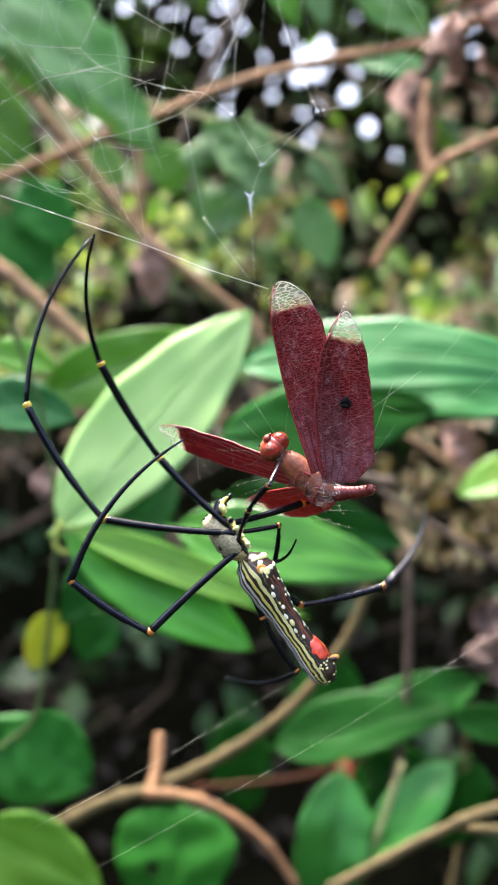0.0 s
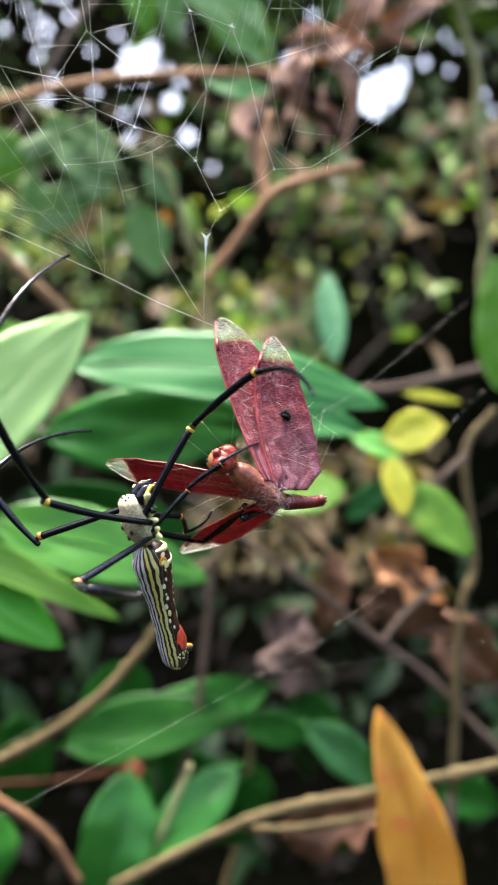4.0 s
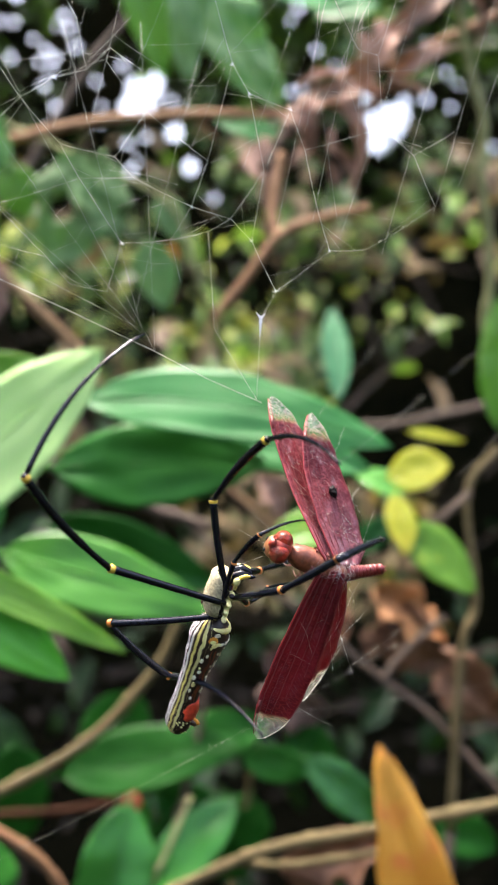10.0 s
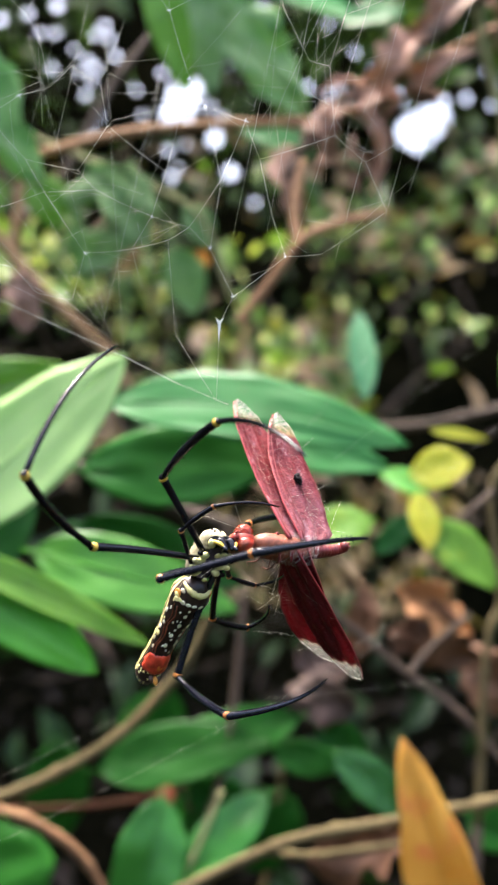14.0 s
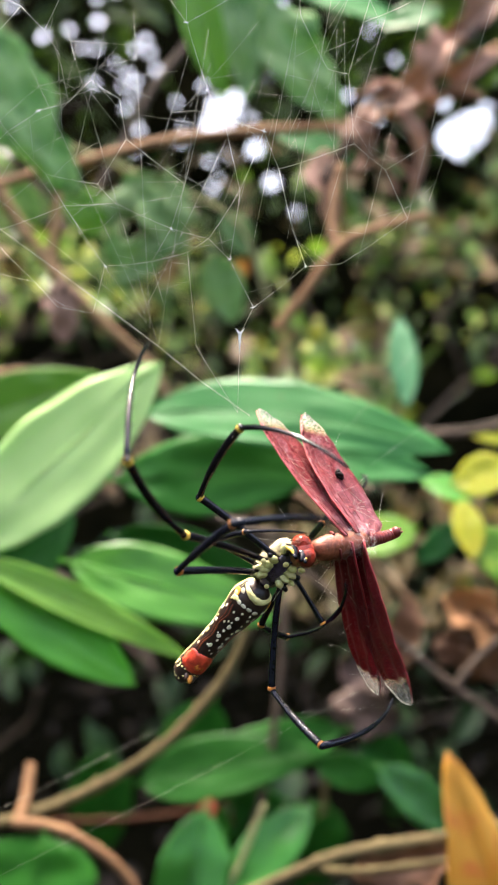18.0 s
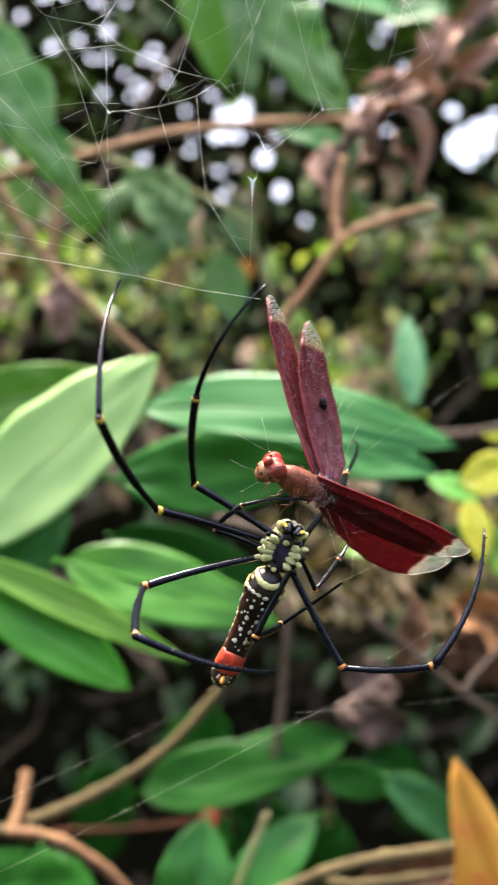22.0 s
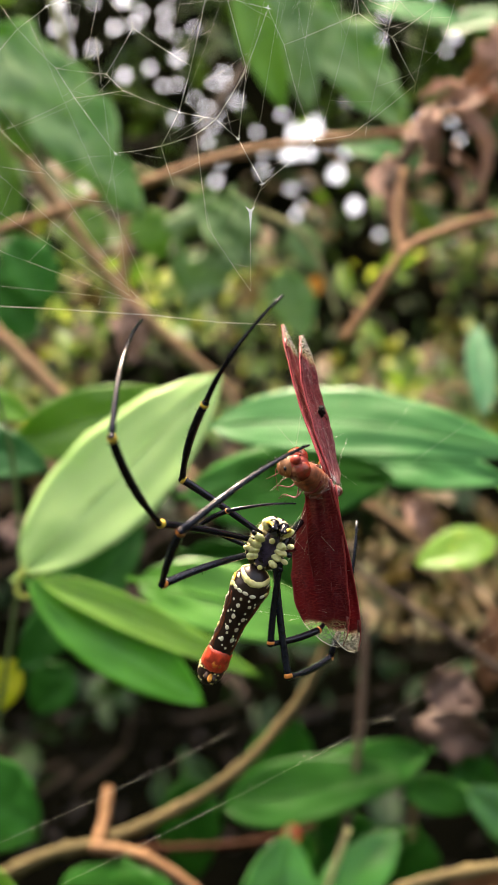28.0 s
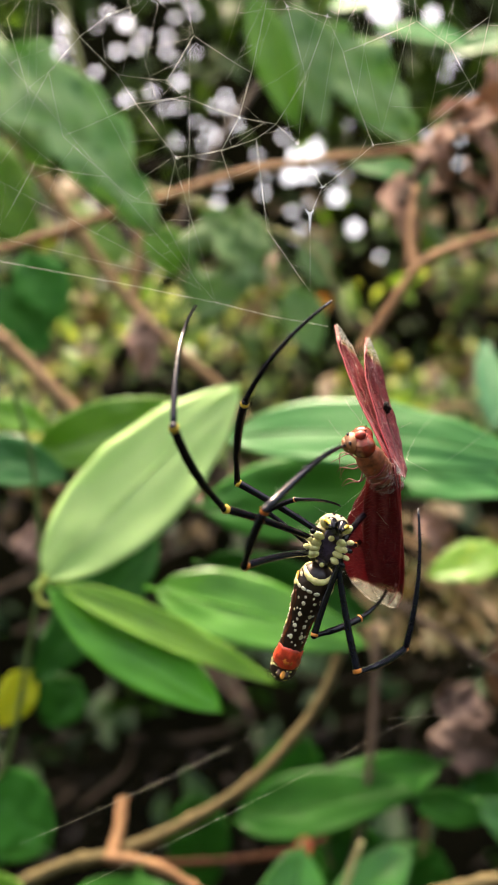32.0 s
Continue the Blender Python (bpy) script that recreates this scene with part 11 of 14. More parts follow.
        (24, pose(-0.00333, 0.00344, -0.00064, -33.7, -40.2, -153.7)),
        (24.5, pose(-0.00333, 0.00344, -0.00064, -38.8, -39.2, -151.7)),
        (25, pose(-0.00333, 0.00344, -0.00064, -38.8, -40.6, -154.0)),
        (25.5, pose(-0.00333, 0.00344, -0.00064, -38.9, -40.4, -153.8)),
        (26.5, pose(-0.00333, 0.00344, -0.00064, -56.7, -37.4, -149.2)),
        (27.5, pose(-0.00333, 0.00344, -0.00064, -33.4, -55.8, -173.0)),
        (28, pose(-0.00333, 0.00344, -0.00064, -40.5, -50.7, -162.1)),
        (29, pose(-0.00333, 0.00344, -0.00064, -36.1, -48.6, -158.4)),
        (30, pose(-0.00333, 0.00344, -0.00064, -38.4, -48.8, -158.8)),
        (31, pose(-0.00333, 0.00344, -0.00064, -16.1, -52.8, -167.9)),
        (32, pose(-0.00333, 0.00344, -0.00064, -41.2, -45.7, -144.8)),
    ])
    walk(LEG["F"][1], [
        (0, pose(-0.00393, -0.01228, 0.00282, 3.2, 10.0, 180.0)),
        (0.25, pose(-0.00212, -0.01254, 0.00090, -18.1, -7.4, -177.7)),
        (0.5, pose(-0.00033, -0.01238, -0.00106, -41.8, -22.7, -168.7)),
        (1, pose(0.00189, -0.01175, -0.00176, -99.4, -0.0, -161.0)),
        (1.17, pose(0.00144, -0.01194, -0.00025, -111.3, -53.3, -137.9)),
        (1.33, pose(0.00095, -0.01197, 0.00127, 133.5, -61.8, -14.4)),
        (1.5, pose(0.00044, -0.01184, 0.00276, 113.4, -9.6, 15.9)),
        (2, pose(0.00004, -0.01164, 0.00388, 117.4, -14.4, 16.9)),
        (2.5, pose(-0.00823, -0.01059, 0.00556, 118.7, 28.7, -32.5)),
        (3.5, pose(-0.00708, -0.01221, -0.00016, 151.9, -33.6, -22.1)),
        (4.5, pose(-0.00557, -0.01158, -0.00599, -84.0, -68.7, -124.1)),
        (4.67, pose(-0.00902, -0.01162, -0.00090, -79.1, -64.6, -140.5)),
        (4.83, pose(-0.01107, -0.00969, 0.00457, -77.4, -60.1, -154.0)),
        (5, pose(-0.01140, -0.00608, 0.00954, -77.7, -55.6, -165.6)),
        (5.5, pose(-0.00973, -0.00787, 0.00887, -99.8, -53.8, -136.8)),
        (6, pose(-0.01066, -0.00639, 0.00980, -80.3, -64.1, -152.6)),
        (6.08, pose(-0.00626, -0.01133, 0.00508, -65.8, -67.8, -157.2)),
        (6.17, pose(-0.00169, -0.01256, -0.00154, -48.0, -70.8, -165.1)),
        (6.33, pose(-0.00367, -0.01257, -0.00235, -47.7, -70.1, -164.0)),
        (6.42, pose(-0.00730, -0.01168, 0.00321, -69.4, -64.4, -150.8)),
        (6.5, pose(-0.00998, -0.00821, 0.00827, -84.4, -57.4, -144.6)),
        (7, pose(-0.00450, -0.01215, -0.00450, -66.5, -65.7, -139.6)),
        (7.5, pose(-0.00574, -0.01238, -0.00244, -60.9, -76.7, -148.5)),
        (8, pose(-0.00523, -0.01240, -0.00282, -88.9, -76.3, -118.1)),
        (8.5, pose(-0.00538, -0.01253, -0.00097, -173.5, -42.9, -31.9)),
        (8.58, pose(-0.00227, -0.01263, -0.00048, -172.7, -55.0, -33.3)),
        (8.67, pose(0.00077, -0.01212, 0.00002, -170.8, -67.0, -35.8)),
        (8.75, pose(0.00367, -0.01102, 0.00046, -164.1, -78.9, -43.0)),
        (8.88, pose(-0.00091, -0.01247, 0.00004, -17.7, -82.3, 169.5)),
        (9, pose(-0.00571, -0.01249, -0.00039, -4.4, -64.5, 155.1)),
        (9.5, pose(-0.00501, -0.01257, -0.00031, -2.4, -51.2, 155.8)),
        (10, pose(-0.00657, -0.01233, -0.00075, -3.6, -18.0, 149.0)),
        (10.5, pose(-0.00557, -0.01246, 0.00059, 3.4, -30.7, 149.7)),
        (11, pose(-0.00783, -0.01199, 0.00037, 2.2, -43.5, 141.4)),
        (11.5, pose(-0.00759, -0.01188, 0.00192, 19.5, -63.3, 125.8)),
        (11.67, pose(-0.00917, -0.01140, 0.00161, 6.6, -58.4, 133.3)),
        (11.83, pose(-0.01069, -0.01075, 0.00131, -3.5, -52.8, 138.0)),
        (12, pose(-0.01211, -0.00997, 0.00095, -11.8, -46.9, 140.6)),
        (12.5, pose(-0.00878, -0.01170, -0.00010, -25.2, -62.2, 156.6)),
        (13, pose(-0.00719, -0.01202, -0.00295, -72.3, -73.0, -165.6)),
        (13.5, pose(-0.00629, -0.01209, -0.00372, -167.1, -78.2, -81.2)),
        (14, pose(-0.00882, -0.01169, -0.00012, 112.1, -83.6, -2.9)),
        (14.5, pose(-0.00735, -0.01212, 0.00032, -23.4, -81.9, 140.9)),
        (16.5, pose(-0.00803, -0.01122, 0.00408, 66.3, -72.4, 57.9)),
        (17, pose(-0.00778, -0.01129, 0.00411, 52.9, -72.9, 75.2)),
        (17.5, pose(-0.00839, -0.01123, 0.00368, 110.0, -55.4, 4.6)),
        (18, pose(-0.00830, -0.01141, 0.00312, 98.1, -64.1, 11.2)),
        (18.5, pose(-0.00545, -0.01230, 0.00200, 98.4, -58.2, 7.8)),
        (19, pose(-0.00830, -0.01148, 0.00284, 91.9, -39.6, -7.9)),
        (19.5, pose(-0.00474, -0.01260, -0.00025, 90.9, -39.5, -3.9)),
        (20, pose(-0.00420, -0.01205, -0.00496, 86.4, -40.3, -16.9)),
        (20.5, pose(-0.00544, -0.01129, -0.00679, 94.3, -41.0, -29.0)),
        (21, pose(-0.00590, -0.01160, -0.00578, 101.9, -39.8, -26.2)),
        (21.5, pose(-0.00345, -0.01131, -0.00711, 103.7, -28.8, -14.5)),
        (22, pose(-0.00186, -0.01123, -0.00711, 101.0, -22.0, -4.5)),
        (22.5, pose(-0.00260, -0.01060, -0.00849, 98.7, -26.1, -12.9)),
        (23, pose(-0.00290, -0.01141, -0.00686, 99.4, -34.4, -14.9)),
        (23.5, pose(-0.00362, -0.01241, -0.00349, 85.5, -37.7, -9.0)),
        (24, pose(-0.00258, -0.01113, -0.00746, 101.7, -57.3, -44.1)),
        (24.5, pose(-0.00301, -0.01063, -0.00847, 98.0, -47.2, -35.6)),
        (25, pose(-0.00373, -0.01072, -0.00830, 102.9, -46.0, -35.8)),
        (25.5, pose(-0.00368, -0.01070, -0.00835, 126.1, -55.1, -53.0)),
        (26.5, pose(-0.00583, -0.00835, -0.01133, 118.9, -45.2, -42.1)),
        (27.5, pose(-0.00897, -0.01080, -0.00562, 114.7, -36.6, -35.5)),
        (28, pose(-0.00727, -0.01070, -0.00727, 113.4, -45.8, -43.1)),
        (29, pose(-0.00517, -0.01127, -0.00692, 114.9, -43.1, -30.6)),
        (30, pose(-0.00577, -0.01105, -0.00723, 125.2, -61.6, -66.3)),
        (31, pose(-0.00356, -0.01244, -0.00333, 65.1, -62.8, -32.9)),
        (32, pose(-0.00254, -0.01084, -0.00804, 104.2, -43.6, -26.7)),
    ])
    walk(LEG["F"][2], [
        (0, pose(-0.00405, -0.02428, 0.00348, 58.8, 35.6, -2.9)),
        (0.25, pose(-0.00214, -0.02398, -0.00280, 111.0, 62.6, 65.8)),
        (0.5, pose(-0.00160, -0.02177, -0.00846, 165.5, 36.8, 136.6)),
        (1, pose(0.00125, -0.00990, -0.01363, -150.3, -7.4, 147.3)),
        (1.17, pose(-0.00815, -0.01472, -0.00694, -134.3, 44.8, 160.1)),
        (1.33, pose(-0.00855, -0.01807, 0.00539, -29.8, 67.8, -97.7)),
        (1.5, pose(-0.00002, -0.01694, 0.01364, 12.4, 20.5, -57.9)),
        (2, pose(-0.00089, -0.01771, 0.01422, 9.6, 24.0, -57.4)),
        (2.5, pose(-0.00706, -0.01818, 0.01481, 3.3, 39.3, -72.6)),
        (3.5, pose(-0.01397, -0.02086, 0.00455, -13.6, 86.3, -69.6)),
        (4.5, pose(-0.01078, -0.02151, -0.01034, 164.8, 46.6, 128.1)),
        (4.67, pose(-0.01581, -0.02016, -0.00596, -155.5, 47.8, -158.8)),
        (4.83, pose(-0.01906, -0.01651, -0.00128, -139.4, 24.4, -105.6)),
        (5, pose(-0.02015, -0.01097, 0.00290, -147.8, -1.0, -63.9)),
        (5.5, pose(-0.01810, -0.01292, 0.00187, -145.6, 8.3, -55.6)),
        (6, pose(-0.01919, -0.01310, 0.00462, -155.6, -0.4, -54.5)),
        (6.08, pose(-0.01370, -0.01981, 0.00093, -164.2, -13.0, 16.9)),
        (6.17, pose(-0.00778, -0.02250, -0.00447, -179.0, -8.6, 90.0)),
        (6.33, pose(-0.00948, -0.02265, -0.00538, -174.6, -15.4, 31.4)),
        (6.42, pose(-0.01410, -0.02033, -0.00166, -159.8, -16.4, -12.7)),
        (6.5, pose(-0.01751, -0.01501, 0.00182, -148.5, -7.4, -55.0)),
        (7, pose(-0.00905, -0.02232, -0.00904, -153.7, -40.4, -38.7)),
        (7.5, pose(-0.01141, -0.02271, -0.00486, -154.7, -65.3, -48.4)),
        (8, pose(-0.01053, -0.02281, -0.00567, -54.9, -75.2, -149.5)),
        (8.5, pose(-0.01091, -0.02316, -0.00196, -21.8, -78.7, 177.5)),
        (8.58, pose(-0.00778, -0.02328, -0.00135, 107.8, -45.1, 69.3)),
        (8.67, pose(-0.00474, -0.02278, -0.00073, 130.3, 3.7, 78.3)),
        (8.75, pose(-0.00185, -0.02168, -0.00018, 171.0, 41.9, 113.3)),
        (8.88, pose(-0.00656, -0.02307, -0.00045, 163.7, 20.8, 40.0)),
        (9, pose(-0.01151, -0.02301, -0.00079, -178.3, 7.4, -25.1)),
        (9.5, pose(-0.01029, -0.02337, -0.00063, -178.4, -35.7, -23.6)),
        (10, pose(-0.01295, -0.02250, -0.00147, -175.3, -48.6, -31.8)),
        (10.5, pose(-0.01131, -0.02301, 0.00120, 175.8, -51.1, -21.7)),
        (11, pose(-0.01508, -0.02158, 0.00070, 178.3, -31.0, -31.9)),
        (11.5, pose(-0.01468, -0.02142, 0.00372, 172.2, -4.3, -31.8)),
        (11.67, pose(-0.01706, -0.02045, 0.00233, -169.1, 17.9, 21.9)),
        (11.83, pose(-0.01915, -0.01928, 0.00086, -139.4, 14.2, 81.8)),
        (12, pose(-0.02097, -0.01792, -0.00073, -126.4, -11.6, 133.6)),
        (12.5, pose(-0.01726, -0.01989, -0.00248, -137.4, -9.7, 135.9)),
        (13, pose(-0.01689, -0.01829, -0.00630, -152.0, -21.8, 129.6)),
        (13.5, pose(-0.01748, -0.01648, -0.00427, -145.5, -48.0, 114.3)),
        (14, pose(-0.02010, -0.01565, 0.00112, -118.0, -59.8, 99.2)),
        (14.5, pose(-0.01798, -0.01771, -0.00036, -134.6, -46.1, 121.1)),
        (16.5, pose(-0.01771, -0.01754, 0.00741, -101.5, -48.3, 104.3)),
        (17, pose(-0.01714, -0.01830, 0.00693, -104.4, -47.8, 111.5)),
        (17.5, pose(-0.01733, -0.01607, 0.01009, -58.7, -54.6, 55.8)),
        (18, pose(-0.01848, -0.01515, 0.00832, -79.0, -54.7, 67.5)),
        (18.5, pose(-0.01523, -0.01542, 0.00826, -67.8, -52.2, 55.7)),
        (19, pose(-0.01594, -0.01082, 0.01210, -48.4, -36.9, 20.3)),
        (19.5, pose(-0.01239, -0.01227, 0.00902, -44.7, -37.0, 21.7)),
        (20, pose(-0.01141, -0.00907, 0.00419, -42.6, -34.6, 13.5)),
        (20.5, pose(-0.01276, -0.00827, 0.00226, -20.5, -34.7, 15.1)),
        (21, pose(-0.01375, -0.01050, 0.00326, -5.3, -41.2, -3.1)),
        (21.5, pose(-0.00962, -0.01266, 0.00313, -40.5, -31.7, 15.1)),
        (22, pose(-0.00645, -0.01318, 0.00384, -9.5, -24.4, 27.4)),
        (22.5, pose(-0.00810, -0.01121, 0.00218, -31.9, -27.4, 4.5)),
        (23, pose(-0.00988, -0.01158, 0.00292, -32.7, -35.4, 6.4)),
        (23.5, pose(-0.01072, -0.01033, 0.00599, -26.4, -34.9, 10.4)),
        (24, pose(-0.01139, -0.00598, -0.00110, -29.7, -40.2, 28.0)),
        (24.5, pose(-0.01109, -0.00691, -0.00038, -28.7, -41.5, 11.6)),
        (25, pose(-0.01214, -0.00796, -0.00016, -35.0, -39.2, 23.4)),
        (25.5, pose(-0.01414, -0.00860, -0.00279, -38.9, -56.3, 27.2)),
        (26.5, pose(-0.01526, -0.00765, -0.00391, 83.4, -51.4, -104.5)),
        (27.5, pose(-0.01719, -0.01111, 0.00315, 94.8, 9.2, -129.1)),
        (28, pose(-0.01631, -0.00878, 0.00043, 92.6, 9.2, -130.9)),
        (29, pose(-0.01417, -0.01184, 0.00105, 101.0, 3.6, -120.0)),
        (30, pose(-0.01559, -0.00592, -0.00256, 107.8, 11.6, -119.2)),
        (31, pose(-0.00895, -0.00292, 0.00165, 105.5, 0.2, -124.8)),
        (32, pose(-0.01105, -0.00986, 0.00040, 104.1, 12.2, -122.0)),
    ])
    walk(LEG["G"][0], [
        (0, pose(-0.00322, 0.00515, -0.00064, -58.3, -0.0, 140.3)),
        (0.5, pose(-0.00322, 0.00515, -0.00064, -58.9, -0.4, 140.1)),
        (1, pose(-0.00322, 0.00515, -0.00064, -44.2, 2.1, 141.6)),
        (1.5, pose(-0.00322, 0.00515, -0.00064, -52.8, -1.2, 138.2)),
        (2, pose(-0.00322, 0.00515, -0.00064, -58.9, 6.0, 143.6)),
        (2.5, pose(-0.00322, 0.00515, -0.00064, -49.3, 14.1, 148.7)),
        (4.5, pose(-0.00322, 0.00515, -0.00064, -65.9, 10.2, 145.3)),
        (5, pose(-0.00322, 0.00515, -0.00064, -66.7, 10.3, 145.4)),
        (5.5, pose(-0.00322, 0.00515, -0.00064, -68.1, 8.2, 144.4)),
        (6, pose(-0.00322, 0.00515, -0.00064, -50.8, 14.2, 146.9)),
        (6.5, pose(-0.00322, 0.00515, -0.00064, -56.3, 16.5, 148.9)),
        (7, pose(-0.00322, 0.00515, -0.00064, -70.4, 18.1, 150.0)),
        (7.5, pose(-0.00322, 0.00515, -0.00064, -47.7, 13.9, 148.5)),
        (8, pose(-0.00322, 0.00515, -0.00064, -50.7, 15.5, 150.0)),
        (8.5, pose(-0.00322, 0.00515, -0.00064, -37.2, 6.8, 142.9)),
        (9, pose(-0.00322, 0.00515, -0.00064, -27.6, 9.3, 146.3)),
        (9.5, pose(-0.00322, 0.00515, -0.00064, -28.4, 8.9, 145.6)),
        (10, pose(-0.00322, 0.00515, -0.00064, -32.8, 2.6, 134.1)),
        (10.5, pose(-0.00322, 0.00515, -0.00064, -19.9, 3.3, 135.3)),
        (11, pose(-0.00322, 0.00515, -0.00064, -22.8, -1.6, 121.9)),
        (11.5, pose(-0.00322, 0.00515, -0.00064, -9.5, -2.5, 119.7)),
        (12, pose(-0.00322, 0.00515, -0.00064, 14.3, -2.6, 118.8)),
        (12.5, pose(-0.00322, 0.00515, -0.00064, 7.1, -5.8, 131.7)),
        (13, pose(-0.00322, 0.00515, -0.00064, -0.2, -6.2, 135.3)),
        (13.5, pose(-0.00322, 0.00515, -0.00064, 8.5, -6.2, 138.2)),
        (14, pose(-0.00322, 0.00515, -0.00064, 19.8, -6.1, 137.6)),
        (14.5, pose(-0.00322, 0.00515, -0.00064, 11.3, -7.6, 141.9)),
        (16.5, pose(-0.00322, 0.00515, -0.00064, 22.6, -7.2, 139.8)),
        (17, pose(-0.00322, 0.00515, -0.00064, 11.8, -3.5, 131.1)),
        (17.25, pose(-0.00322, 0.00515, -0.00064, 13.9, -2.2, 124.7)),
        (17.5, pose(-0.00322, 0.00515, -0.00064, 15.9, -0.6, 118.5)),
        (18, pose(-0.00322, 0.00515, -0.00064, -31.4, 2.0, 109.2)),
        (18.5, pose(-0.00322, 0.00515, -0.00064, -6.0, 14.0, 129.9)),
        (19, pose(-0.00322, 0.00515, -0.00064, -0.2, 11.0, 109.1)),
        (19.17, pose(-0.00322, 0.00515, -0.00064, -5.3, 11.0, 111.6)),
        (19.33, pose(-0.00322, 0.00515, -0.00064, -10.3, 11.2, 114.1)),
        (19.5, pose(-0.00322, 0.00515, -0.00064, -15.4, 11.6, 116.5)),
        (19.62, pose(-0.00322, 0.00515, -0.00064, -15.4, 11.7, 116.8)),
        (19.75, pose(-0.00322, 0.00515, -0.00064, -15.4, 11.8, 117.0)),
        (20, pose(-0.00322, 0.00515, -0.00064, -15.4, 11.9, 117.5)),
        (20.25, pose(-0.00322, 0.00515, -0.00064, -12.2, 10.4, 112.1)),
        (20.5, pose(-0.00322, 0.00515, -0.00064, -8.8, 9.2, 106.8)),
        (20.75, pose(-0.00322, 0.00515, -0.00064, -7.0, 9.0, 105.6)),
        (21, pose(-0.00322, 0.00515, -0.00064, -5.3, 8.9, 104.5)),
        (21.5, pose(-0.00322, 0.00515, -0.00064, -9.0, 9.3, 109.4)),
        (22, pose(-0.00322, 0.00515, -0.00064, 25.2, 12.9, 147.9)),
        (22.5, pose(-0.00322, 0.00515, -0.00064, -18.4, 24.5, 114.5)),
        (23, pose(-0.00322, 0.00515, -0.00064, -10.3, 22.8, 109.3)),
        (23.5, pose(-0.00322, 0.00515, -0.00064, -11.2, 22.2, 106.2)),
        (23.75, pose(-0.00322, 0.00515, -0.00064, 31.2, 32.7, 150.5)),
        (24, pose(-0.00322, 0.00515, -0.00064, 68.6, 14.3, -169.8)),
        (24.5, pose(-0.00322, 0.00515, -0.00064, 63.2, 18.9, -171.7)),
        (25, pose(-0.00322, 0.00515, -0.00064, 65.6, 13.1, -168.7)),
        (25.5, pose(-0.00322, 0.00515, -0.00064, 64.2, 21.0, -172.6)),
        (26, pose(-0.00322, 0.00515, -0.00064, 19.5, 53.7, 160.0)),
        (26.5, pose(-0.00322, 0.00515, -0.00064, 28.2, 52.3, 165.8)),
        (27, pose(-0.00322, 0.00515, -0.00064, 57.5, 41.4, -168.9)),
        (27.5, pose(-0.00322, 0.00515, -0.00064, 75.6, 24.5, -155.3)),
        (28, pose(-0.00322, 0.00515, -0.00064, 78.6, 24.7, -155.3)),
        (29, pose(-0.00322, 0.00515, -0.00064, 79.3, 24.7, -155.3)),
        (30, pose(-0.00322, 0.00515, -0.00064, 78.9, 25.4, -155.5)),
        (31, pose(-0.00322, 0.00515, -0.00064, 79.4, 30.5, -156.6)),
        (32, pose(-0.00322, 0.00515, -0.00064, 74.9, 25.3, -155.6)),
    ])
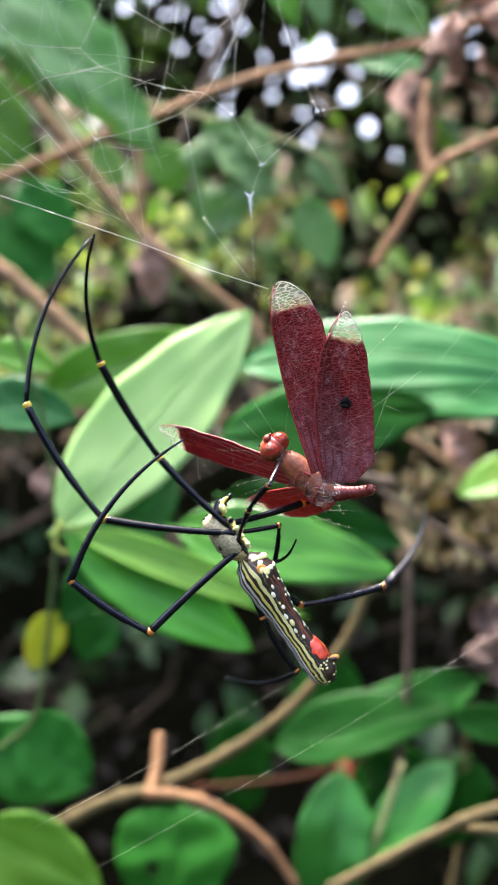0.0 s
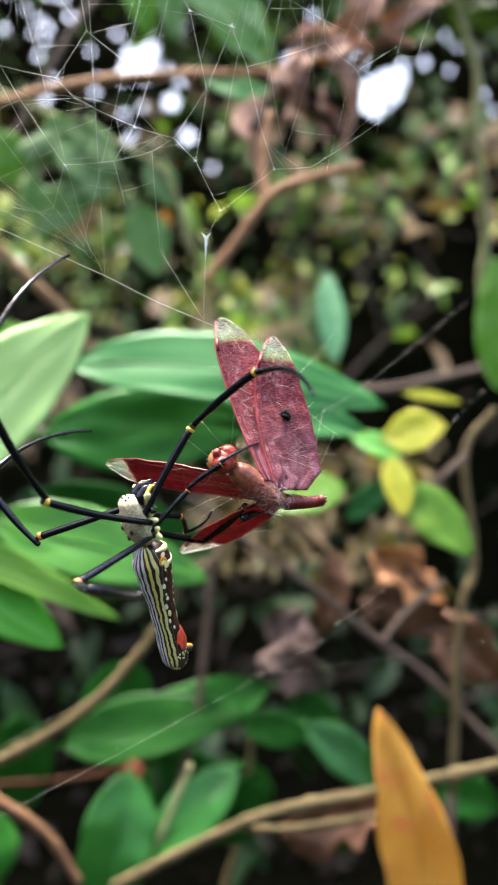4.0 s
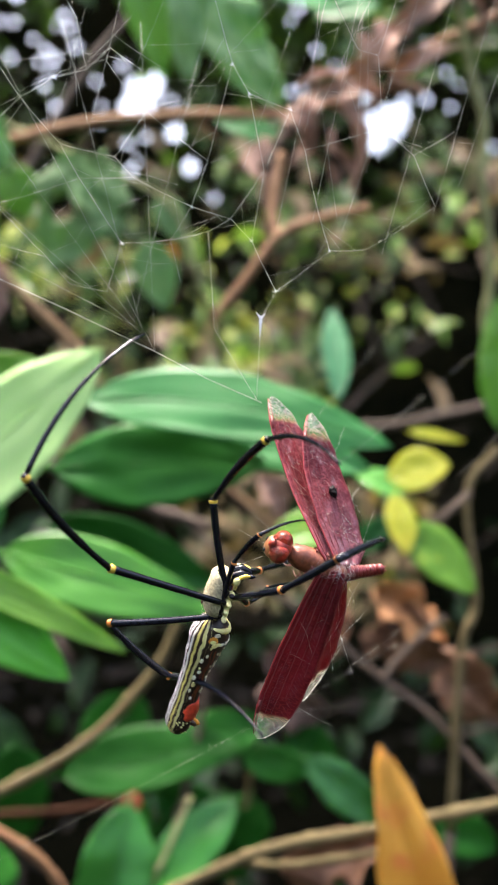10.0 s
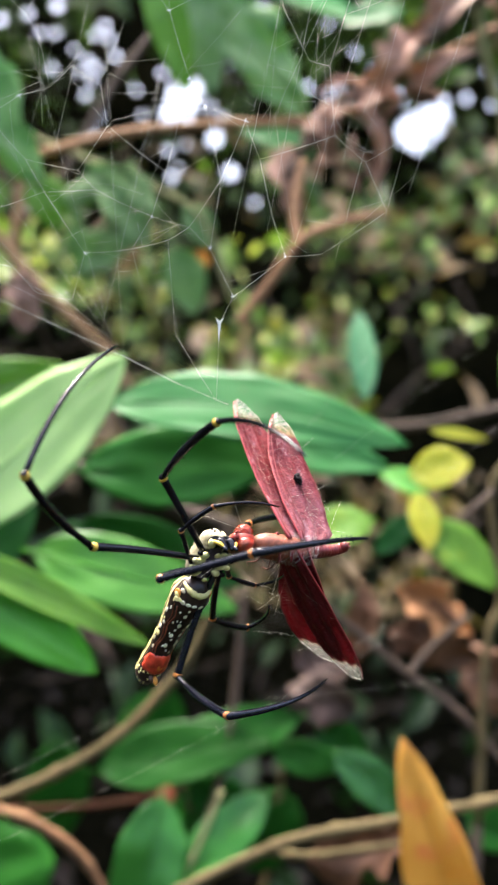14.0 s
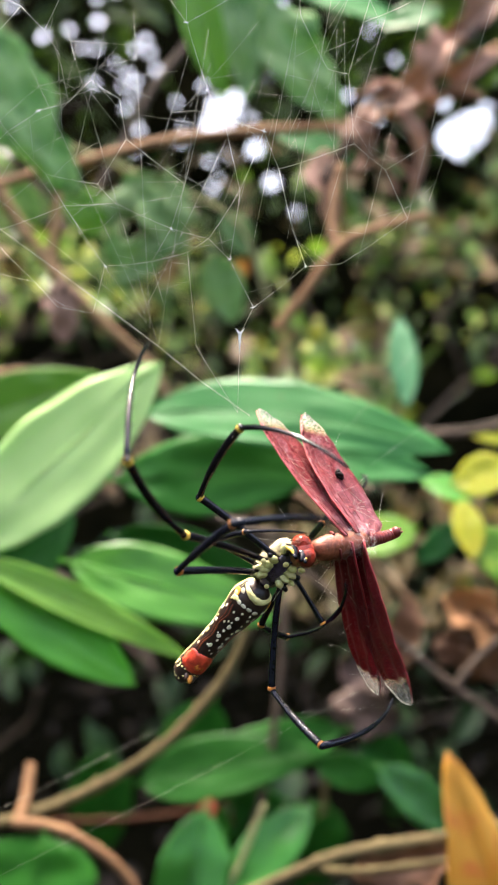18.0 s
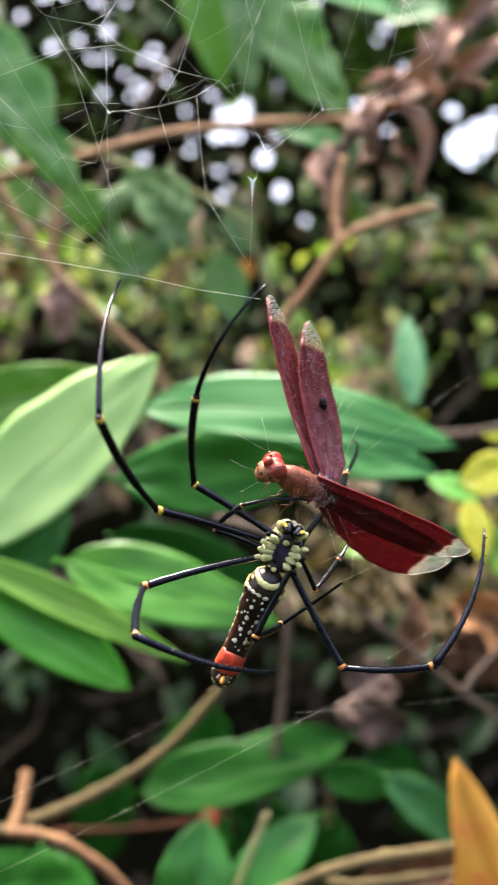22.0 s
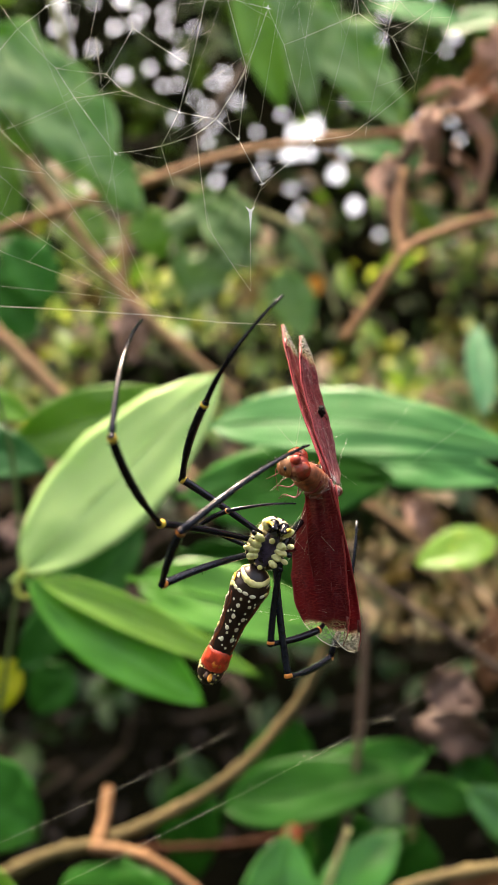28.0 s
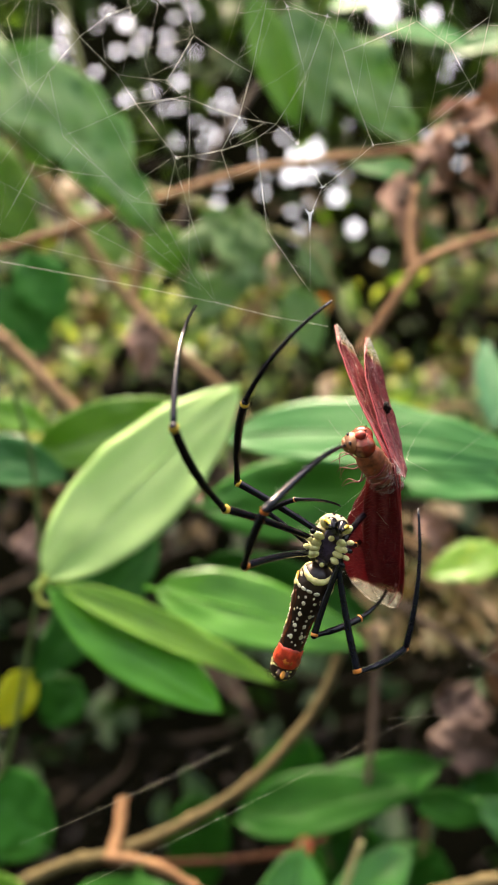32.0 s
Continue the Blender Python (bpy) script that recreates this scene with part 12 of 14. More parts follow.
    walk(LEG["G"][1], [
        (0, pose(-0.00700, 0.00059, -0.01023, 150.9, 0.9, -38.3)),
        (0.5, pose(-0.00701, 0.00073, -0.01029, 161.6, 6.1, -30.3)),
        (1, pose(-0.00801, -0.00136, -0.00849, 156.3, 9.7, -26.8)),
        (1.5, pose(-0.00790, 0.00019, -0.00962, 163.3, 6.0, -35.4)),
        (2, pose(-0.00586, -0.00014, -0.01024, 177.3, -3.4, -32.1)),
        (2.5, pose(-0.00526, -0.00221, -0.00893, 164.5, -14.4, -31.7)),
        (4.5, pose(-0.00434, 0.00033, -0.01077, -153.7, -15.8, -48.2)),
        (5, pose(-0.00423, 0.00043, -0.01083, -146.4, -18.7, -57.7)),
        (5.5, pose(-0.00445, 0.00086, -0.01099, -137.5, -17.4, -62.9)),
        (6, pose(-0.00532, -0.00199, -0.00911, -137.5, -36.4, -73.3)),
        (6.5, pose(-0.00417, -0.00158, -0.00963, -118.0, -37.0, -93.1)),
        (7, pose(-0.00225, 0.00023, -0.01073, -105.0, -23.8, -106.2)),
        (7.5, pose(-0.00548, -0.00237, -0.00873, -103.6, -41.8, -129.6)),
        (8, pose(-0.00477, -0.00220, -0.00905, -101.1, -36.0, -137.7)),
        (8.5, pose(-0.00799, -0.00250, -0.00741, -125.6, -52.8, -129.5)),
        (9, pose(-0.00806, -0.00363, -0.00579, -103.1, -56.9, -156.8)),
        (9.5, pose(-0.00814, -0.00350, -0.00594, -114.3, -59.8, -143.4)),
        (10, pose(-0.00983, -0.00164, -0.00674, -122.0, -56.6, -146.5)),
        (10.5, pose(-0.01052, -0.00254, -0.00447, -127.4, -70.0, -138.8)),
        (11, pose(-0.01211, -0.00024, -0.00501, -116.9, -66.7, -161.2)),
        (11.5, pose(-0.01292, -0.00029, -0.00250, -90.1, -77.9, 170.4)),
        (12, pose(-0.01273, -0.00022, 0.00214, 14.4, -72.1, 67.4)),
        (12.5, pose(-0.01148, -0.00240, 0.00075, -15.7, -71.7, 110.2)),
        (13, pose(-0.01115, -0.00286, -0.00068, -36.6, -70.1, 136.0)),
        (13.5, pose(-0.01052, -0.00328, 0.00102, -9.9, -69.8, 115.5)),
        (14, pose(-0.01007, -0.00296, 0.00316, 6.6, -59.2, 103.0)),
        (14.5, pose(-0.00981, -0.00373, 0.00155, -14.9, -50.5, 129.6)),
        (16.5, pose(-0.00952, -0.00315, 0.00366, -18.0, -33.2, 127.1)),
        (17, pose(-0.01144, -0.00221, 0.00166, -1.0, -42.9, 120.6)),
        (17.25, pose(-0.01216, -0.00116, 0.00207, 109.1, -74.8, -5.5)),
        (17.5, pose(-0.01273, -0.00005, 0.00245, 140.4, -23.5, -54.2)),
        (18, pose(-0.01224, 0.00179, -0.00651, 126.0, -14.3, -78.5)),
        (18.5, pose(-0.01164, -0.00226, -0.00178, 106.5, -48.2, -55.3)),
        (19, pose(-0.01387, 0.00145, -0.00068, 95.9, -45.3, -71.1)),
        (19.17, pose(-0.01358, 0.00084, -0.00166, 96.6, -50.7, -78.9)),
        (19.33, pose(-0.01318, 0.00026, -0.00262, 98.8, -55.9, -87.8)),
        (19.5, pose(-0.01267, -0.00024, -0.00358, 102.9, -60.9, -98.6)),
        (19.62, pose(-0.01264, -0.00029, -0.00358, 102.2, -64.6, -100.6)),
        (19.75, pose(-0.01262, -0.00033, -0.00358, 101.8, -68.4, -102.8)),
        (20, pose(-0.01257, -0.00042, -0.00358, 96.9, -60.2, -100.5)),
        (20.25, pose(-0.01326, 0.00060, -0.00299, 90.5, -52.0, -87.1)),
        (20.5, pose(-0.01380, 0.00167, -0.00235, 90.4, -35.1, -77.9)),
        (20.75, pose(-0.01394, 0.00193, -0.00200, 88.5, -35.5, -78.2)),
        (21, pose(-0.01405, 0.00218, -0.00167, 86.5, -36.0, -78.5)),
        (21.5, pose(-0.01363, 0.00119, -0.00238, 91.4, -33.6, -75.1)),
        (22, pose(-0.00954, -0.00293, 0.00403, 65.4, -30.8, -22.3)),
        (22.5, pose(-0.01234, -0.00064, -0.00388, 96.9, -13.1, -61.6)),
        (23, pose(-0.01344, 0.00076, -0.00249, 95.7, -26.8, -71.5)),
        (23.5, pose(-0.01361, 0.00128, -0.00266, 97.8, -5.0, -70.5)),
        (23.75, pose(-0.01071, -0.00170, 0.00427, 100.2, 1.8, -72.0)),
        (24, pose(-0.00505, 0.00065, 0.00953, 102.4, 8.6, -73.2)),
        (24.5, pose(-0.00571, -0.00036, 0.00888, 108.8, 11.8, -68.3)),
        (25, pose(-0.00458, 0.00013, 0.00936, 102.2, 10.6, -64.8)),
        (25.5, pose(-0.00620, -0.00018, 0.00884, 113.3, -1.9, -40.1)),
        (26, pose(-0.00970, -0.00380, 0.00158, 74.0, -36.7, -28.5)),
        (26.5, pose(-0.00974, -0.00345, 0.00262, 74.8, -33.1, -27.5)),
        (27, pose(-0.00822, -0.00200, 0.00650, 92.0, -20.7, -30.6)),
        (27.5, pose(-0.00617, 0.00071, 0.00929, 107.6, -8.1, -29.8)),
        (28, pose(-0.00649, 0.00119, 0.00940, 106.5, -9.4, -33.3)),
        (29, pose(-0.00655, 0.00131, 0.00942, 105.4, -11.8, -28.6)),
        (30, pose(-0.00665, 0.00121, 0.00935, 106.0, -11.9, -28.3)),
        (31, pose(-0.00756, 0.00102, 0.00891, 110.1, -13.7, -32.8)),
        (32, pose(-0.00623, 0.00055, 0.00920, 107.4, -10.8, -22.0)),
    ])
    walk(LEG["G"][2], [
        (0, pose(-0.01160, -0.00534, -0.00605, -50.4, 60.9, -124.8)),
        (0.5, pose(-0.01087, -0.00646, -0.00760, -90.3, 67.9, -153.7)),
        (1, pose(-0.01104, -0.00864, -0.00509, -103.9, 56.5, -161.8)),
        (1.5, pose(-0.01246, -0.00666, -0.00716, -118.3, 60.0, 177.4)),
        (2, pose(-0.01044, -0.00739, -0.00984, -145.0, 58.4, 152.1)),
        (2.5, pose(-0.01009, -0.00895, -0.00671, -123.3, 59.2, 171.2)),
        (4.5, pose(-0.00939, -0.00558, -0.01443, -172.9, 24.9, 126.8)),
        (5, pose(-0.00946, -0.00468, -0.01533, -176.0, 19.0, 122.1)),
        (5.5, pose(-0.00930, -0.00357, -0.01653, -178.0, 7.0, 126.5)),
        (6, pose(-0.01039, -0.00711, -0.01378, -166.8, 12.7, 126.9)),
        (6.5, pose(-0.00844, -0.00592, -0.01569, -173.9, 8.4, 126.9)),
        (7, pose(-0.00532, -0.00237, -0.01832, 173.4, -1.5, 132.9)),
        (7.5, pose(-0.01058, -0.00537, -0.01496, -168.0, -3.1, 123.6)),
        (8, pose(-0.00955, -0.00431, -0.01586, -171.3, -8.2, 124.7)),
        (8.5, pose(-0.01539, -0.00361, -0.01163, -151.7, -33.5, 120.4)),
        (9, pose(-0.01527, -0.00460, -0.01036, -146.5, -23.0, 113.1)),
        (9.5, pose(-0.01568, -0.00470, -0.00987, -144.6, -33.5, 119.0)),
        (10, pose(-0.01741, -0.00120, -0.01075, -149.3, -40.3, 113.3)),
        (10.5, pose(-0.01878, -0.00284, -0.00680, -134.8, -47.0, 109.7)),
        (11, pose(-0.02002, 0.00117, -0.00804, -141.9, -46.3, 103.1)),
        (11.5, pose(-0.02120, 0.00113, -0.00430, -128.6, -46.5, 93.3)),
        (12, pose(-0.02119, 0.00110, 0.00280, -103.8, -42.3, 77.2)),
        (12.5, pose(-0.02000, -0.00318, 0.00002, -117.0, -41.6, 99.6)),
        (13, pose(-0.01941, -0.00447, -0.00242, -128.6, -45.9, 113.3)),
        (13.5, pose(-0.01875, -0.00567, 0.00051, -118.5, -54.4, 110.9)),
        (14, pose(-0.01819, -0.00570, 0.00366, -108.1, -52.4, 104.3)),
        (14.5, pose(-0.01729, -0.00771, 0.00014, -126.7, -41.0, 126.2)),
        (16.5, pose(-0.01691, -0.00692, 0.00144, -131.5, -46.8, 133.6)),
        (17, pose(-0.01889, -0.00649, 0.00155, -120.2, -45.9, 120.7)),
        (17.25, pose(-0.02022, -0.00321, 0.00419, -90.8, -59.0, 77.4)),
        (17.5, pose(-0.01938, -0.00215, 0.00747, -51.5, -54.0, 24.6)),
        (18, pose(-0.01753, 0.00247, 0.00022, -32.4, -38.0, -17.1)),
        (18.5, pose(-0.01714, 0.00140, 0.00371, -32.6, -46.2, -3.4)),
        (19, pose(-0.01667, 0.00691, 0.00533, -37.6, -33.9, -14.1)),
        (19.17, pose(-0.01582, 0.00713, 0.00374, 49.7, -84.1, -119.2)),
        (19.33, pose(-0.01477, 0.00723, 0.00214, 114.0, -31.6, 158.4)),
        (19.5, pose(-0.01348, 0.00728, 0.00049, 100.9, 23.0, 138.5)),
        (19.62, pose(-0.01303, 0.00749, 0.00002, 56.2, 55.6, 79.7)),
        (19.75, pose(-0.01260, 0.00768, -0.00048, -4.0, 33.7, 6.2)),
        (20, pose(-0.01224, 0.00705, 0.00066, 71.0, 69.1, 76.7)),
        (20.25, pose(-0.01368, 0.00735, 0.00230, 22.7, 29.0, 10.0)),
        (20.5, pose(-0.01490, 0.00648, 0.00468, 28.1, -19.2, -17.2)),
        (20.75, pose(-0.01474, 0.00686, 0.00499, 69.4, -38.1, -100.8)),
        (21, pose(-0.01454, 0.00722, 0.00526, 95.9, -5.6, -174.0)),
        (21.5, pose(-0.01505, 0.00573, 0.00477, 91.4, -3.3, -164.5)),
        (22, pose(-0.01189, 0.00190, 0.01074, 100.8, -6.7, -136.6)),
        (22.5, pose(-0.01416, 0.00057, 0.00443, 87.9, -3.5, -155.8)),
        (23, pose(-0.01547, 0.00414, 0.00514, 96.6, -7.2, -149.4)),
        (23.5, pose(-0.01496, 0.00159, 0.00582, 89.1, -0.3, -170.3)),
        (23.75, pose(-0.01207, -0.00242, 0.01272, 84.8, 2.8, -171.3)),
        (24, pose(-0.00645, -0.00108, 0.01783, 80.4, 5.9, -172.5)),
        (24.5, pose(-0.00766, -0.00292, 0.01684, 74.9, 10.4, -173.8)),
        (25, pose(-0.00557, -0.00204, 0.01761, 78.6, 7.3, -154.7)),
        (25.5, pose(-0.00859, -0.00261, 0.01672, 85.9, 18.7, -139.6)),
        (26, pose(-0.01291, 0.00063, 0.00820, 92.9, -28.1, -120.2)),
        (26.5, pose(-0.01272, 0.00064, 0.00956, 53.7, -54.3, -73.3)),
        (27, pose(-0.01099, -0.00072, 0.01452, 84.6, -23.3, -110.0)),
        (27.5, pose(-0.00846, -0.00097, 0.01740, 92.5, 14.5, -126.9)),
        (28, pose(-0.00896, -0.00011, 0.01752, 95.2, 13.1, -124.8)),
        (29, pose(-0.00913, 0.00012, 0.01753, 96.4, 12.9, -124.9)),
        (30, pose(-0.00927, -0.00007, 0.01743, 95.7, 13.8, -127.4)),
        (31, pose(-0.01076, -0.00043, 0.01675, 95.4, 18.6, -134.9)),
        (32, pose(-0.00862, -0.00126, 0.01725, 92.2, 15.7, -128.2)),
    ])
    walk(LEG["H"][0], [
        (0, pose(-0.00258, 0.00709, -0.00064, -57.0, -0.0, 122.7)),
        (0.5, pose(-0.00258, 0.00709, -0.00064, -52.9, -0.0, 119.6)),
        (1, pose(-0.00258, 0.00709, -0.00064, -38.3, -0.0, 127.7)),
        (1.5, pose(-0.00258, 0.00709, -0.00064, -29.3, -0.0, 114.2)),
        (2, pose(-0.00258, 0.00709, -0.00064, -21.5, -0.0, 115.8)),
        (2.5, pose(-0.00258, 0.00709, -0.00064, 5.7, -0.0, 111.8)),
        (4.5, pose(-0.00258, 0.00709, -0.00064, 59.7, 0.0, 103.8)),
        (5, pose(-0.00258, 0.00709, -0.00064, 53.9, 0.0, 84.5)),
        (5.5, pose(-0.00258, 0.00709, -0.00064, 54.9, 0.0, 89.4)),
        (6, pose(-0.00258, 0.00709, -0.00064, 50.0, -0.0, 59.0)),
        (6.5, pose(-0.00258, 0.00709, -0.00064, 43.9, -0.0, 79.2)),
        (7, pose(-0.00258, 0.00709, -0.00064, 3.7, -0.0, 110.7)),
        (7.5, pose(-0.00258, 0.00709, -0.00064, 28.1, 0.0, 96.2)),
        (8, pose(-0.00258, 0.00709, -0.00064, 4.4, 0.0, 110.2)),
        (8.5, pose(-0.00258, 0.00709, -0.00064, 2.5, 0.0, 121.8)),
        (9, pose(-0.00258, 0.00709, -0.00064, -25.2, -0.0, 125.3)),
        (9.5, pose(-0.00258, 0.00709, -0.00064, -21.0, -0.0, 124.0)),
        (10, pose(-0.00258, 0.00709, -0.00064, -21.6, 0.0, 110.6)),
        (10.5, pose(-0.00258, 0.00709, -0.00064, -6.3, -0.0, 113.4)),
        (11, pose(-0.00258, 0.00709, -0.00064, -8.3, -0.0, 99.3)),
        (11.5, pose(-0.00258, 0.00709, -0.00064, 5.1, 0.0, 97.8)),
        (12, pose(-0.00258, 0.00709, -0.00064, 27.8, -0.0, 96.4)),
        (12.5, pose(-0.00258, 0.00709, -0.00064, 20.5, -0.0, 104.9)),
        (13, pose(-0.00258, 0.00709, -0.00064, 16.5, -0.0, 106.7)),
        (13.5, pose(-0.00258, 0.00709, -0.00064, 30.5, 0.0, 110.6)),
        (14, pose(-0.00258, 0.00709, -0.00064, 42.6, -0.0, 106.8)),
        (14.5, pose(-0.00258, 0.00709, -0.00064, 29.5, 0.0, 105.5)),
        (16.5, pose(-0.00258, 0.00709, -0.00064, 54.0, -0.0, 96.1)),
        (17, pose(-0.00258, 0.00709, -0.00064, 52.8, -0.0, 96.0)),
        (17.5, pose(-0.00258, 0.00709, -0.00064, 76.5, -0.0, 102.4)),
        (18, pose(-0.00258, 0.00709, -0.00064, 62.8, -0.0, 85.2)),
        (18.5, pose(-0.00258, 0.00709, -0.00064, 64.0, -0.0, 86.6)),
        (19, pose(-0.00258, 0.00709, -0.00064, 78.6, -0.0, 34.4)),
        (19.5, pose(-0.00258, 0.00709, -0.00064, 77.9, 0.0, 58.9)),
        (20, pose(-0.00258, 0.00709, -0.00064, 78.0, -0.0, 51.7)),
        (20.5, pose(-0.00258, 0.00709, -0.00064, 85.2, -0.0, 48.6)),
        (21, pose(-0.00258, 0.00709, -0.00064, 78.1, 0.0, 23.0)),
        (21.5, pose(-0.00258, 0.00709, -0.00064, 79.5, -0.0, 61.4)),
        (22, pose(-0.00258, 0.00709, -0.00064, 78.0, -0.0, 75.6)),
        (22.5, pose(-0.00258, 0.00709, -0.00064, 80.8, -0.0, 96.3)),
        (23, pose(-0.00258, 0.00709, -0.00064, 78.1, 0.0, 67.2)),
        (23.5, pose(-0.00258, 0.00709, -0.00064, 76.3, 0.0, 98.6)),
        (24, pose(-0.00258, 0.00709, -0.00064, 78.8, -0.0, 86.4)),
        (24.5, pose(-0.00258, 0.00709, -0.00064, 74.7, -0.0, 106.7)),
        (25, pose(-0.00258, 0.00709, -0.00064, 81.9, 0.0, 101.7)),
        (25.5, pose(-0.00258, 0.00709, -0.00064, 71.7, 0.0, 103.9)),
        (27.5, pose(-0.00258, 0.00709, -0.00064, 72.2, 0.0, 87.2)),
        (28, pose(-0.00258, 0.00709, -0.00064, 71.5, -0.0, 79.1)),
        (29, pose(-0.00258, 0.00709, -0.00064, 70.0, -0.0, 81.3)),
        (30, pose(-0.00258, 0.00709, -0.00064, 70.6, -0.0, 84.2)),
        (31, pose(-0.00258, 0.00709, -0.00064, 68.6, -0.0, 87.8)),
        (32, pose(-0.00258, 0.00709, -0.00064, 72.1, 0.0, 100.9)),
    ])
    walk(LEG["H"][1], [
        (0, pose(-0.01194, 0.00108, -0.01775, -111.2, -31.8, -129.8)),
        (0.5, pose(-0.01328, 0.001, -0.01691, -100.9, -37.0, -155.8)),
        (1, pose(-0.01524, -0.0027, -0.0133, -91.2, -48.9, -167.3)),
        (1.5, pose(-0.01881, -0.00021, -0.01062, -105.7, -59.0, -176.7)),
        (2, pose(-0.01966, -0.00117, -0.00814, -82.1, -53.6, 148.1)),
        (2.5, pose(-0.02143, -0.00045, 0.00137, -49.3, -44.4, 106.2)),
        (4.5, pose(-0.01257, 0.00463, 0.01697, 22.9, -30.0, 22.5)),
        (5, pose(-0.01456, 0.00824, 0.01583, -31.3, -17.9, 58.3)),
        (5.5, pose(-0.01432, 0.00722, 0.01604, -34.0, -17.5, 62.7)),
        (6, pose(-0.01382, 0.01385, 0.01498, -47.7, 0.6, 59.7)),
        (6.5, pose(-0.01701, 0.00985, 0.01351, -87.3, 4.1, 83.1)),
        (7, pose(-0.02163, -0.0001, 0.00068, -72.4, 30.6, 112.9)),
        (7.5, pose(-0.02046, 0.00515, 0.00898, -95.3, 2.8, 97.7)),
        (8, pose(-0.02167, 0.00007, 0.00092, -92.4, 3.6, 110.4)),
        (8.5, pose(-0.0199, -0.00365, 0.00023, -59.0, -13.8, 121.2)),
        (9, pose(-0.01766, -0.00357, -0.00932, -47.9, -27.9, 139.6)),
        (9.5, pose(-0.01836, -0.00357, -0.00797, -44.7, -33.2, 138.6)),
        (10, pose(-0.02034, 0.00043, -0.00816, -45.3, -34.7, 126.5)),
        (10.5, pose(-0.02119, -0.00098, -0.00287, -27.2, -33.9, 117.7)),
        (11, pose(-0.0225, 0.00382, -0.0036, -27.9, -28.0, 103.8)),
        (11.5, pose(-0.02271, 0.00433, 0.00116, -14.4, -19.9, 96.0)),
        (12, pose(-0.02051, 0.00507, 0.00888, 5.9, -9.7, 91.2)),
        (12.5, pose(-0.02105, 0.00217, 0.00648, 2.0, -12.1, 100.3)),
        (13, pose(-0.02131, 0.00146, 0.00516, -0.6, -16.4, 101.7)),
        (13.5, pose(-0.01904, 0.0009, 0.0097, 13.2, -17.2, 100.1)),
        (14, pose(-0.01695, 0.00274, 0.01317, 25.7, -11.1, 96.4)),
        (14.5, pose(-0.01969, 0.00234, 0.0094, 16.5, -11.9, 98.7)),
        (16.5, pose(-0.0145, 0.00581, 0.01586, 43.1, -2.6, 92.5)),
        (17, pose(-0.01483, 0.00581, 0.01562, 43.6, -2.1, 93.2)),
        (17.5, pose(-0.00723, 0.00606, 0.01919, 65.8, -0.9, 98.6)),
        (18, pose(-0.01186, 0.00787, 0.01751, 55.8, 3.9, 92.8)),
        (18.5, pose(-0.0115, 0.00762, 0.0177, 59.8, 3.9, 94.7)),
        (19, pose(-0.00486, 0.01041, 0.01936, 81.2, 10.7, 104.3)),
        (19.2, pose(-0.00532, 0.01004, 0.01934, 94.1, 14.6, 165.5)),
        (19.3, pose(-0.00578, 0.00967, 0.01932, 103.8, 5.4, -134.4)),
        (19.5, pose(-0.00624, 0.0093, 0.0193, 100.8, -7.4, -75.9)),
        (20, pose(-0.0059, 0.00971, 0.01931, 98.8, -7.4, -81.0)),
        (20.5, pose(-0.00386, 0.00822, 0.01969, 92.6, -1.1, -84.6)),
        (21, pose(-0.00423, 0.01097, 0.01932, 92.0, -10.2, -84.7)),
        (21.5, pose(-0.00586, 0.00887, 0.01941, 97.0, -2.5, -105.2)),
        (22, pose(-0.00668, 0.00814, 0.01931, 95.8, -3.1, -89.4)),
        (22.5, pose(-0.00582, 0.00673, 0.0195, 92.2, 3.4, -105.1)),
        (23, pose(-0.00645, 0.00871, 0.01932, 92.4, -5.1, -87.8)),
        (23.5, pose(-0.00736, 0.00636, 0.01918, 93.9, 2.1, -90.2)),
        (24, pose(-0.00652, 0.00733, 0.01937, 89.0, -1.1, -88.0)),
        (24.5, pose(-0.00774, 0.00554, 0.01903, 92.3, 4.0, -88.3)),
        (25, pose(-0.00538, 0.00651, 0.01956, 84.1, 1.5, -88.9)),
        (25.5, pose(-0.0088, 0.00555, 0.01872, 94.0, 1.8, -81.4)),
        (27.5, pose(-0.00882, 0.00739, 0.01878, 87.9, -3.1, -83.2)),
        (28, pose(-0.00894, 0.00831, 0.0187, 87.5, -5.0, -85.7)),
        (29, pose(-0.00946, 0.00814, 0.01853, 89.1, -6.9, -79.2)),
        (30, pose(-0.00931, 0.00777, 0.0186, 90.2, -6.6, -76.5)),
        (31, pose(-0.01002, 0.00737, 0.01835, 95.0, -5.2, -78.9)),
        (32, pose(-0.00875, 0.0059, 0.01877, 91.2, -5.3, -62.5)),
    ])
